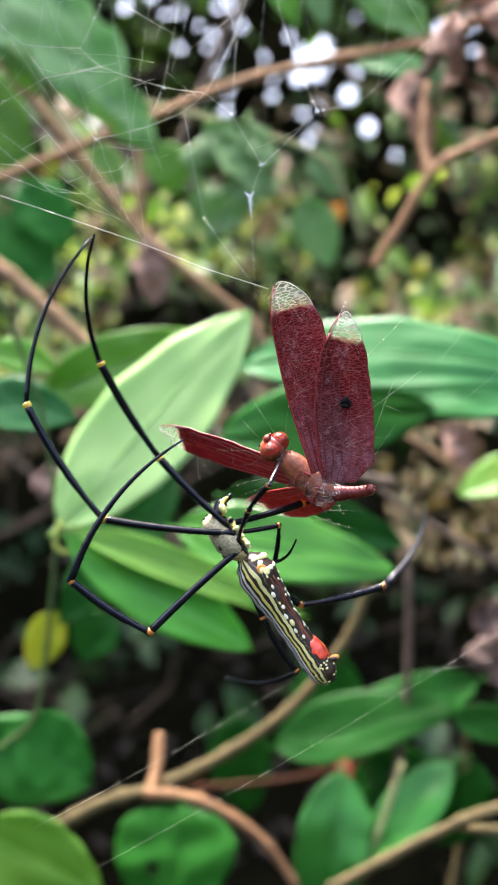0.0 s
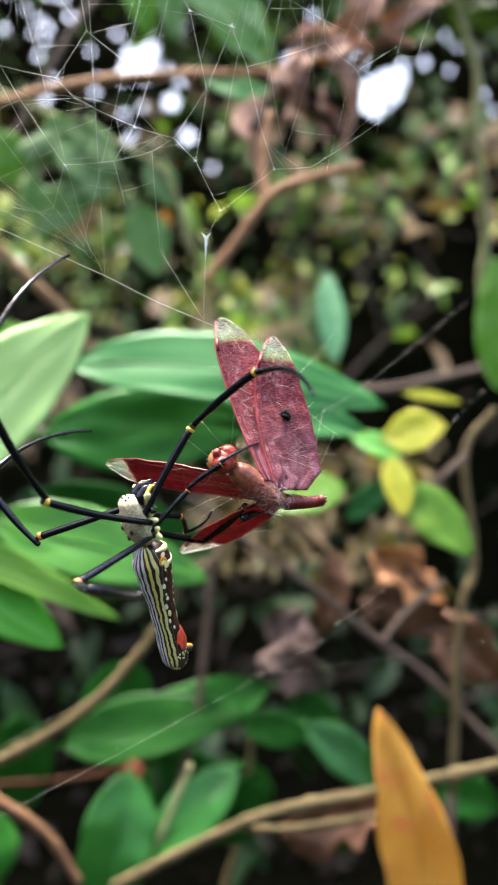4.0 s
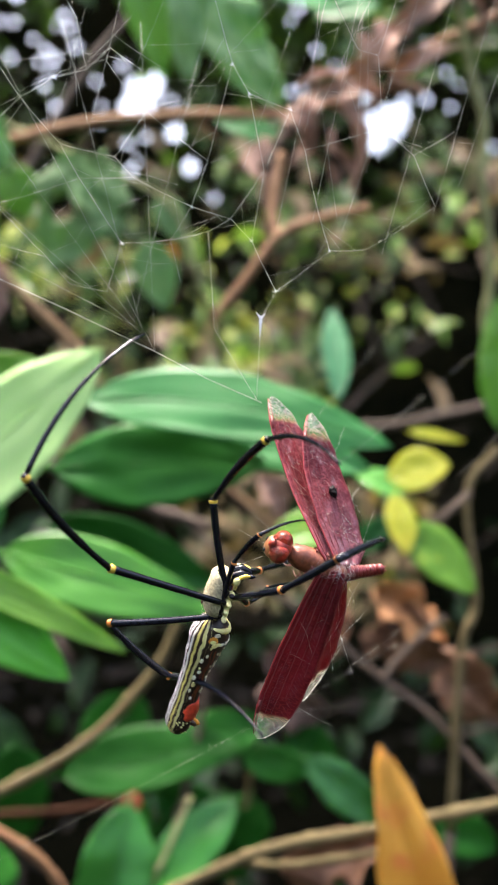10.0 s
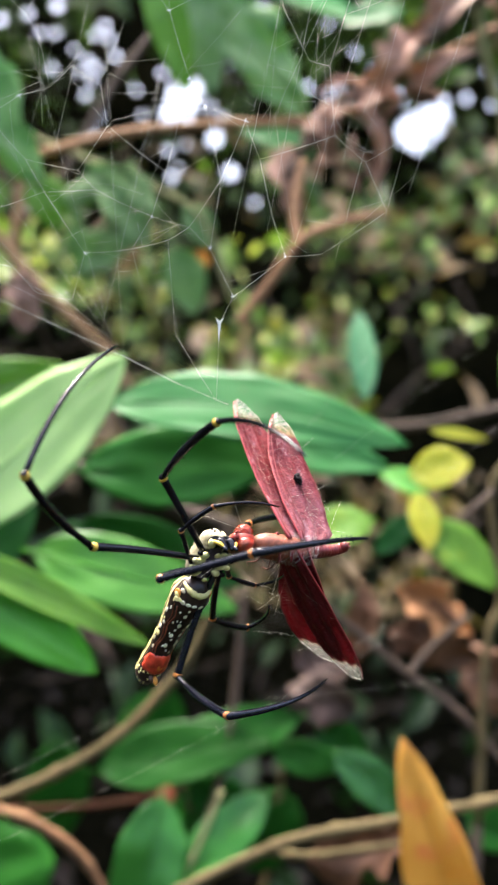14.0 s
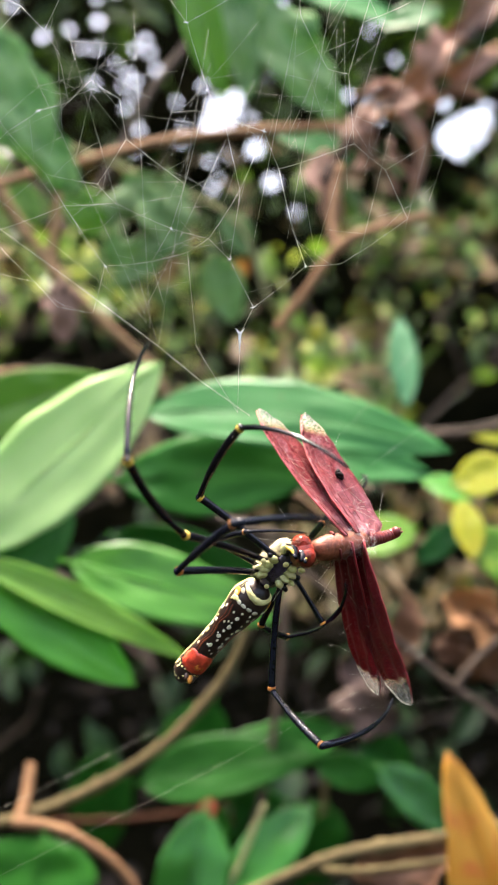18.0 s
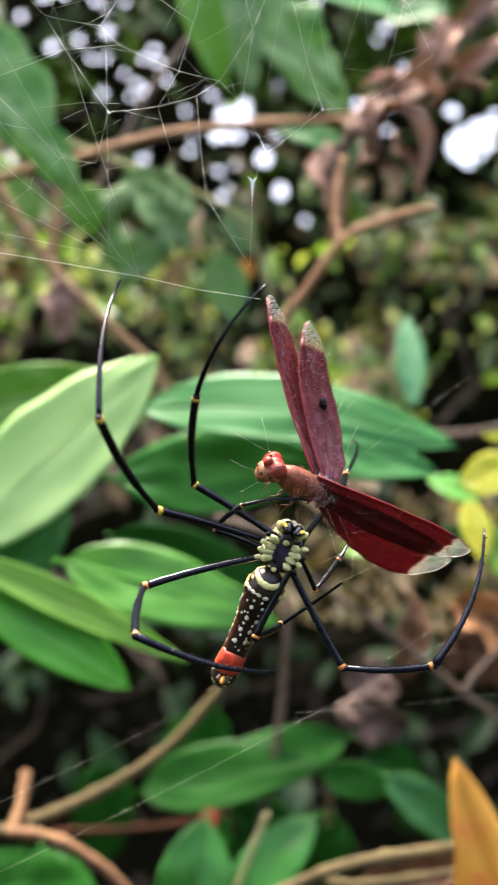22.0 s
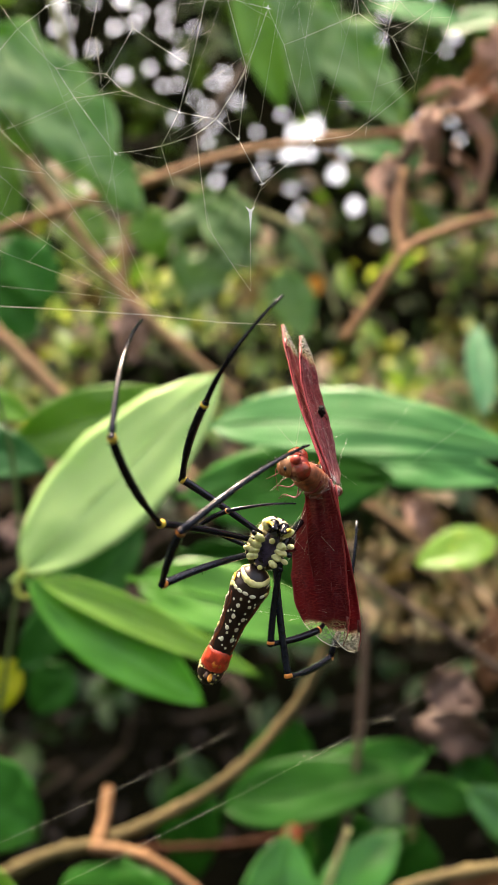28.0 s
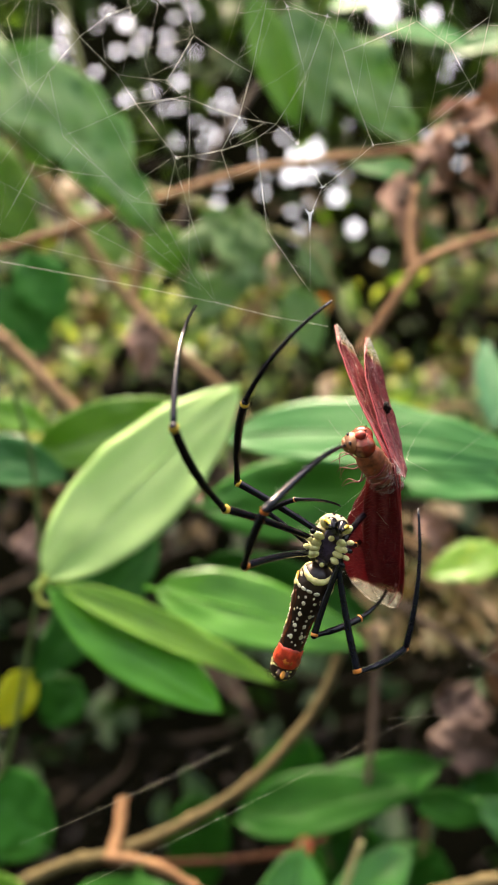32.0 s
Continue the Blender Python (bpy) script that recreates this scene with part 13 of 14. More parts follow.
    walk(LEG["H"][2], [
        (0, pose(-0.02148, -0.00128, -0.03051, -138.0, -33.1, -134.1)),
        (0.5, pose(-0.02322, -0.00013, -0.02954, -150.1, -18.4, -108.4)),
        (1, pose(-0.02715, -0.00505, -0.02389, -163.1, -9.5, -87.3)),
        (1.25, pose(-0.02974, -0.00084, -0.02125, -154.4, 29.0, -70.7)),
        (1.5, pose(-0.03233, 0.00337, -0.01861, -117.5, 59.6, -28.6)),
        (2, pose(-0.03173, 0.00373, -0.01761, -79.5, 41.6, 27.6)),
        (2.5, pose(-0.0339, 0.00481, -0.00736, -88.3, 42.3, 31.2)),
        (4.5, pose(-0.02114, 0.01714, 0.0224, -86.3, 2.2, 35.2)),
        (5, pose(-0.02493, 0.01764, 0.00788, -123.1, -10.9, 54.1)),
        (5.5, pose(-0.02495, 0.01575, 0.00745, -111.2, -3.1, 53.2)),
        (6, pose(-0.02324, 0.01921, 0.00307, -119.1, 15.3, 42.8)),
        (6.5, pose(-0.01789, 0.00879, -0.00254, -128.4, 0.3, -35.8)),
        (7, pose(-0.02309, -0.00919, -0.01254, -93.5, -34.8, -103.4)),
        (7.5, pose(-0.01889, 0.00456, -0.00704, -121.6, -5.8, -33.7)),
        (8, pose(-0.02068, -0.00063, -0.01514, -119.5, -4.3, -38.2)),
        (8.5, pose(-0.02871, -0.00515, -0.01318, -134.3, 24.3, -37.8)),
        (9, pose(-0.02891, -0.00818, -0.01989, -151.7, 20.7, -48.5)),
        (9.5, pose(-0.03059, -0.00805, -0.01745, -151.5, 31.1, -43.9)),
        (10, pose(-0.03332, -0.00107, -0.01757, -147.7, 36.0, -51.9)),
        (10.5, pose(-0.03578, -0.00399, -0.00898, -162.2, 41.6, -57.0)),
        (11, pose(-0.03716, 0.00387, -0.01026, -159.6, 38.2, -69.3)),
        (11.5, pose(-0.03837, 0.00407, -0.00262, -174.2, 33.4, -79.9)),
        (12, pose(-0.03652, 0.00444, 0.01051, 163.9, 23.5, -90.3)),
        (12.5, pose(-0.03687, -0.00082, 0.00702, 168.2, 26.6, -80.2)),
        (13, pose(-0.03709, -0.00176, 0.005, 171.0, 33.8, -78.1)),
        (13.5, pose(-0.03429, -0.00292, 0.01322, 153.6, 38.7, -86.3)),
        (14, pose(-0.03123, -0.00022, 0.02001, 138.3, 34.1, -96.8)),
        (14.5, pose(-0.03482, -0.00092, 0.01387, 149.7, 35.0, -89.5)),
        (16.5, pose(-0.02622, 0.00479, 0.02687, 113.5, 33.5, -123.3)),
        (17, pose(-0.02646, 0.00475, 0.02671, 110.5, 35.4, -127.4)),
        (17.5, pose(-0.01372, 0.00485, 0.03389, 85.9, 22.9, -149.5)),
        (18, pose(-0.02096, 0.00833, 0.03079, 98.2, 28.4, -144.8)),
        (18.5, pose(-0.01965, 0.0079, 0.03159, 96.5, 24.3, -142.5)),
        (19, pose(-0.00798, 0.01267, 0.035, 88.7, 7.8, -159.7)),
        (19.5, pose(-0.00966, 0.01055, 0.03499, 87.3, 8.6, -150.9)),
        (20, pose(-0.00866, 0.01136, 0.0351, 87.3, 6.3, -153.5)),
        (20.5, pose(-0.00463, 0.00846, 0.03577, 79.6, 2.2, -156.2)),
        (21, pose(-0.00504, 0.01375, 0.03516, 88.3, -0.8, -159.4)),
        (21.5, pose(-0.00758, 0.01006, 0.03538, 84.3, 4.1, -157.2)),
        (22, pose(-0.00833, 0.00901, 0.03531, 83.6, 4.0, -154.1)),
        (22.5, pose(-0.00665, 0.00597, 0.03556, 76.8, 3.7, -159.7)),
        (23, pose(-0.00718, 0.01011, 0.03535, 84.1, 0.6, -158.8)),
        (23.5, pose(-0.00845, 0.00576, 0.03524, 77.9, 4.4, -159.2)),
        (24, pose(-0.00626, 0.00765, 0.03547, 79.7, -1.3, -161.0)),
        (24.5, pose(-0.00834, 0.00439, 0.03509, 75.4, 3.3, -162.5)),
        (25, pose(-0.00371, 0.00612, 0.03557, 75.9, -5.4, -165.1)),
        (25.5, pose(-0.00983, 0.00489, 0.03478, 77.1, 4.1, -165.2)),
        (27.5, pose(-0.00834, 0.00831, 0.03485, 82.0, -1.9, -175.6)),
        (28, pose(-0.00836, 0.00977, 0.03473, 84.1, -2.1, -179.5)),
        (29, pose(-0.00958, 0.01009, 0.03452, 85.4, -0.6, -171.8)),
        (30, pose(-0.00978, 0.00956, 0.0346, 84.5, 0.2, -166.6)),
        (31, pose(-0.01167, 0.00852, 0.03433, 82.6, 4.7, -165.7)),
        (32, pose(-0.00974, 0.00705, 0.0348, 81.7, 1.3, -153.4)),
    ])
    walk(dragonfly, [
        (0, pose(0.01311, 0.22018, 1.18353, 68.5, -40.7, 31.2)),
        (0.5, pose(0.01734, 0.21651, 1.18551, 77.2, -44.9, 33.7)),
        (1, pose(0.02096, 0.20997, 1.18387, 55.7, -47.2, 40.3)),
        (1.5, pose(0.01276, 0.20959, 1.18384, 56.8, -40.6, 41.6)),
        (2, pose(0.02988, 0.20695, 1.18403, 83.5, -51.4, 33.6)),
        (2.5, pose(0.02262, 0.20269, 1.18489, 49.6, -44.4, 41.1)),
        (4.5, pose(0.03172, 0.2069, 1.18476, 59.0, -49.0, 48.4)),
        (5, pose(0.03279, 0.20326, 1.18207, 39.9, -40.6, 50.3)),
        (5.5, pose(0.03489, 0.20551, 1.18575, 38.4, -49.3, 66.5)),
        (6, pose(0.03486, 0.20064, 1.18372, 37.9, -39.3, 53.4)),
        (6.5, pose(0.03428, 0.19904, 1.1821, 42.2, -42.6, 58.7)),
        (7, pose(0.03526, 0.19776, 1.18179, 34.3, -44.9, 58.0)),
        (7.5, pose(0.03671, 0.19908, 1.18135, 43.5, -44.1, 63.7)),
        (8, pose(0.03874, 0.19829, 1.183, 23.3, -56.1, 88.1)),
        (8.5, pose(0.03546, 0.19931, 1.18097, 47.4, -63.2, 70.2)),
        (9, pose(0.0393, 0.19834, 1.17992, 40.4, -61.4, 70.3)),
        (9.5, pose(0.04002, 0.20018, 1.179, 50.8, -58.7, 52.2)),
        (10, pose(0.0363, 0.19966, 1.17978, 58.4, -65.1, 46.2)),
        (10.5, pose(0.03732, 0.20159, 1.18169, 56.5, -70.4, 32.3)),
        (11, pose(0.03707, 0.20092, 1.18101, 67.2, -73.4, 23.7)),
        (11.5, pose(0.03518, 0.20433, 1.18043, 78.4, -71.5, 3.2)),
        (12, pose(0.03831, 0.2056, 1.18518, 44.0, -68.8, 39.4)),
        (12.5, pose(0.03364, 0.19805, 1.18294, 29.2, -48.2, 84.0)),
        (13, pose(0.03531, 0.19263, 1.18312, 30.0, -56.4, 79.8)),
        (13.5, pose(0.03305, 0.18943, 1.18352, 16.2, -58.2, 99.2)),
        (14, pose(0.02956, 0.18775, 1.18271, 14.4, -54.0, 96.0)),
        (14.5, pose(0.03144, 0.1874, 1.18368, 20.2, -47.7, 81.7)),
        (16.5, pose(0.03179, 0.19211, 1.18338, 9.9, -47.1, 84.1)),
        (17, pose(0.03328, 0.19414, 1.18473, -11.8, -67.9, 96.0)),
        (17.5, pose(0.03262, 0.19254, 1.1855, -19.6, -51.7, 131.5)),
        (18, pose(0.03511, 0.19493, 1.18494, -14.7, -58.1, 127.5)),
        (18.5, pose(0.0339, 0.19866, 1.18469, 2.7, -52.7, 123.9)),
        (19, pose(0.03736, 0.20199, 1.1843, 9.0, -49.5, 119.1)),
        (19.5, pose(0.03135, 0.20071, 1.18131, 19.0, -49.0, 133.8)),
        (20, pose(0.02888, 0.2038, 1.18571, 18.4, -47.4, 131.4)),
        (20.5, pose(0.02739, 0.20451, 1.18724, 11.1, -42.5, 135.7)),
        (21, pose(0.02517, 0.208, 1.18897, 23.3, -41.2, 103.3)),
        (21.5, pose(0.02854, 0.20731, 1.18866, 29.4, -39.3, 108.5)),
        (22, pose(0.03151, 0.20956, 1.19177, 26.2, -41.7, 107.9)),
        (22.5, pose(0.02851, 0.20669, 1.18934, 26.8, -40.9, 103.6)),
        (23, pose(0.02941, 0.20814, 1.19183, 29.5, -37.2, 107.5)),
        (23.5, pose(0.03045, 0.20856, 1.18916, 22.8, -47.1, 119.4)),
        (24, pose(0.02542, 0.21124, 1.19416, 35.5, -43.5, 111.1)),
        (24.5, pose(0.02497, 0.20344, 1.18931, 26.4, -44.5, 125.0)),
        (25, pose(0.02125, 0.19611, 1.19325, 37.6, -45.1, 112.4)),
        (25.5, pose(0.02412, 0.19903, 1.18772, 29.7, -43.4, 120.9)),
        (27.5, pose(0.02249, 0.20646, 1.19114, 41.6, -53.1, 110.7)),
        (28, pose(0.02361, 0.20738, 1.19409, 46.1, -62.3, 111.0)),
        (29, pose(0.02238, 0.20989, 1.19171, 60.7, -53.5, 94.7)),
        (30, pose(0.0253, 0.20799, 1.19293, 64.7, -47.3, 86.3)),
        (31, pose(0.02511, 0.20371, 1.19111, 64.3, -38.3, 80.3)),
        (32, pose(0.028, 0.2023, 1.19574, 55.0, -52.4, 100.9)),
    ])
    walk(prey_tail, [
        (0, pose(0, -0.00322, -0.00021, -14.3, -0.0, 43.7)),
        (0.5, pose(-0, -0.00322, -0.00021, -17.7, -0.0, 46.5)),
        (1, pose(-0, -0.00322, -0.00021, 6.1, -0.0, 42.2)),
        (1.5, pose(0, -0.00322, -0.00021, -11.2, -0.0, 39.8)),
        (2, pose(-0, -0.00322, -0.00021, -16.7, -0.0, 35.4)),
        (2.5, pose(0, -0.00322, -0.00021, -0.6, 0.0, 33.5)),
        (4.5, pose(-0, -0.00322, -0.00021, -19.7, 0.0, 28.6)),
        (5, pose(0, -0.00322, -0.00021, -2.3, -0.0, 42.7)),
        (5.5, pose(0, -0.00322, -0.00021, -14.6, -0.0, 17.4)),
        (6, pose(0, -0.00322, -0.00021, -5.5, -0.0, 44.3)),
        (6.5, pose(0, -0.00322, -0.00021, -15.6, -0.0, 37.6)),
        (7, pose(0, -0.00322, -0.00021, -9.9, -0.0, 34.3)),
        (7.5, pose(0, -0.00322, -0.00021, -22.1, -0.0, 36.4)),
        (8, pose(0, -0.00322, -0.00021, -12.9, 0.0, 13.5)),
        (8.5, pose(-0, -0.00322, -0.00021, -31.7, 0.0, 18.1)),
        (9, pose(0, -0.00322, -0.00021, -19.0, 0.0, 20.3)),
        (9.5, pose(-0, -0.00322, -0.00021, -9.4, 0.0, 35.1)),
        (10, pose(0, -0.00322, -0.00021, -6.0, -0.0, 25.5)),
        (10.5, pose(-0, -0.00322, -0.00021, 8.0, -0.0, 25.8)),
        (11, pose(0, -0.00322, -0.00021, 8.1, -0.0, 19.0)),
        (11.5, pose(0, -0.00322, -0.00021, 13.7, 0.0, 33.3)),
        (12, pose(0, -0.00322, -0.00021, 28.1, -0.0, 24.2)),
        (12.5, pose(0, -0.00322, -0.00021, -8.8, 0.0, 22.8)),
        (13, pose(0, -0.00322, -0.00021, 8.7, -0.0, 33.9)),
        (13.5, pose(0, -0.00322, -0.00021, 3.3, -0.0, 13.5)),
        (14, pose(0, -0.00322, -0.00021, 0.7, 0.0, 9.5)),
        (14.5, pose(0, -0.00322, -0.00021, 16.6, -0.0, 17.7)),
        (16.5, pose(-0, -0.00322, -0.00021, 13.7, -0.0, 13.6)),
        (17, pose(0, -0.00322, -0.00021, 31.5, -0.0, 11.5)),
        (17.5, pose(0, -0.00322, -0.00021, -5.5, 0.0, -0.9)),
        (18, pose(0, -0.00322, -0.00021, 9.1, 0.0, 1.8)),
        (18.5, pose(0, -0.00322, -0.00021, -7.0, -0.0, 5.5)),
        (19, pose(-0, -0.00322, -0.00021, -6.4, -0.0, 20.4)),
        (19.5, pose(-0, -0.00322, -0.00021, 7.8, 0.0, 14.8)),
        (20, pose(0, -0.00322, -0.00021, 8.7, -0.0, 16.2)),
        (20.5, pose(-0, -0.00322, -0.00021, 9.5, -0.0, 16.7)),
        (21, pose(0, -0.00322, -0.00021, 19.1, 0.0, 32.8)),
        (21.5, pose(0, -0.00322, -0.00021, 12.5, -0.0, 29.9)),
        (22, pose(0, -0.00322, -0.00021, 14.8, -0.0, 29.1)),
        (22.5, pose(-0, -0.00322, -0.00021, 16.5, -0.0, 31.8)),
        (23, pose(-0, -0.00322, -0.00021, 12.3, -0.0, 31.9)),
        (23.5, pose(0, -0.00322, -0.00021, 12.7, -0.0, 22.5)),
        (24, pose(0, -0.00322, -0.00021, 9.6, -0.0, 26.4)),
        (24.5, pose(0, -0.00322, -0.00021, 7.3, 0.0, 22.1)),
        (25, pose(0, -0.00322, -0.00021, 9.8, -0.0, 27.1)),
        (25.5, pose(0, -0.00322, -0.00021, 8.5, 0.0, 25.2)),
        (27.5, pose(0, -0.00322, -0.00021, 11.3, -0.0, 21.7)),
        (28, pose(0, -0.00322, -0.00021, 10.7, 0.0, 16.0)),
        (29, pose(-0, -0.00322, -0.00021, 11.8, -0.0, 23.4)),
        (30, pose(-0, -0.00322, -0.00021, 14.8, 0.0, 28.8)),
        (31, pose(0, -0.00322, -0.00021, 17.8, -0.0, 36.9)),
        (32, pose(0, -0.00322, -0.00021, 10.2, -0.0, 24.1)),
    ])
    walk(WING["near_fore"], [
        (0, pose(0.00064, 0.0015, 0.00193, -2.6, -16.8, 60.5)),
        (0.5, pose(0.00064, 0.0015, 0.00193, -10.6, 5.9, 50.2)),
        (1, pose(0.00064, 0.0015, 0.00193, -6.9, 2.9, 49.3)),
        (1.5, pose(0.00064, 0.0015, 0.00193, -9.7, -1.2, 54.1)),
        (2, pose(0.00064, 0.0015, 0.00193, -15.8, 20.8, 40.8)),
        (2.5, pose(0.00064, 0.0015, 0.00193, -1.7, 3.0, 47.0)),
        (4.5, pose(0.00064, 0.0015, 0.00193, -1.5, 12.9, 42.0)),
        (5, pose(0.00064, 0.0015, 0.00193, 8.2, -5.1, 51.7)),
        (5.5, pose(0.00064, 0.0015, 0.00193, 1.4, 1.6, 35.9)),
        (6, pose(0.00064, 0.0015, 0.00193, 8.1, -2.7, 45.0)),
        (6.5, pose(0.00064, 0.0015, 0.00193, 5.0, 0.7, 39.8)),
        (7, pose(0.00064, 0.0015, 0.00193, 15.2, 0.2, 36.3)),
        (7.5, pose(0.00064, 0.0015, 0.00193, 4.5, 3.7, 35.5)),
        (8, pose(0.00064, 0.0015, 0.00193, 4.9, 11.7, 18.5)),
        (8.5, pose(0.00064, 0.0015, 0.00193, 5.5, 18.7, 17.1)),
        (9, pose(0.00064, 0.0015, 0.00193, 13.4, 17.5, 22.7)),
        (9.5, pose(0.00064, 0.0015, 0.00193, 22.0, 13.6, 36.2)),
        (10, pose(0.00064, 0.0015, 0.00193, 23.9, 19.8, 32.2)),
        (10.5, pose(0.00064, 0.0015, 0.00193, 41.7, 13.8, 38.0)),
        (11, pose(0.00064, 0.0015, 0.00193, 42.3, 17.6, 36.5)),
        (11.5, pose(0.00064, 0.0015, 0.00193, 56.2, 8.5, 43.4)),
        (12, pose(0.00064, 0.0015, 0.00193, 51.8, 3.6, 42.3)),
        (12.5, pose(0.00064, 0.0015, 0.00193, 18.2, 0.6, 26.7)),
        (13, pose(0.00064, 0.0015, 0.00193, 24.1, 14.1, 24.1)),
        (13.5, pose(0.00064, 0.0015, 0.00193, 17.8, 16.2, 7.5)),
        (14, pose(0.00064, 0.0015, 0.00193, 19.9, 9.6, 12.3)),
        (14.5, pose(0.00064, 0.0015, 0.00193, 24.2, 8.0, 21.8)),
        (16.5, pose(0.00064, 0.0015, 0.00193, 31.6, -0.8, 28.5)),
        (17, pose(0.00064, 0.0015, 0.00193, 51.6, 9.6, 25.2)),
        (17.5, pose(0.00064, 0.0015, 0.00193, 26.1, 11.5, -0.3)),
        (18, pose(0.00064, 0.0015, 0.00193, 25.4, 17.5, 6.5)),
        (18.5, pose(0.00064, 0.0015, 0.00193, 11.5, 11.1, 3.8)),
        (19, pose(0.00064, 0.0015, 0.00193, 8.4, 6.0, 16.9)),
        (19.5, pose(0.00064, 0.0015, 0.00193, -7.3, -10.0, 1.4)),
        (20, pose(0.00064, 0.0015, 0.00193, -7.5, -9.9, 4.3)),
        (20.5, pose(0.00064, 0.0015, 0.00193, -4.0, -16.4, 2.3)),
        (21, pose(0.00064, 0.0015, 0.00193, 10.6, -27.3, 21.9)),
        (21.5, pose(0.00064, 0.0015, 0.00193, 2.4, -22.9, 24.0)),
        (22, pose(0.00064, 0.0015, 0.00193, 6.5, -21.9, 29.4)),
        (22.5, pose(0.00064, 0.0015, 0.00193, 12.7, -17.1, 23.3)),
        (23, pose(0.00064, 0.0015, 0.00193, 5.8, -15.7, 26.9)),
        (23.5, pose(0.00064, 0.0015, 0.00193, 8.4, -8.5, 8.9)),
        (24, pose(0.00064, 0.0015, 0.00193, 2.7, -14.4, 23.7)),
        (24.5, pose(0.00064, 0.0015, 0.00193, 3.8, -14.2, 1.9)),
        (25, pose(0.00064, 0.0015, 0.00193, -1.1, -6.8, 15.9)),
        (25.5, pose(0.00064, 0.0015, 0.00193, 4.4, -8.9, 1.2)),
        (27.5, pose(0.00064, 0.0015, 0.00193, 6.8, 1.8, 6.8)),
        (28, pose(0.00064, 0.0015, 0.00193, 5.6, 6.0, 1.2)),
        (29, pose(0.00064, 0.0015, 0.00193, 3.6, 7.2, 16.2)),
        (30, pose(0.00064, 0.0015, 0.00193, 1.7, 11.4, 27.6)),
        (31, pose(0.00064, 0.0015, 0.00193, 3.9, 8.0, 34.8)),
        (32, pose(0.00064, 0.0015, 0.00193, -5.6, 7.8, 8.3)),
    ])
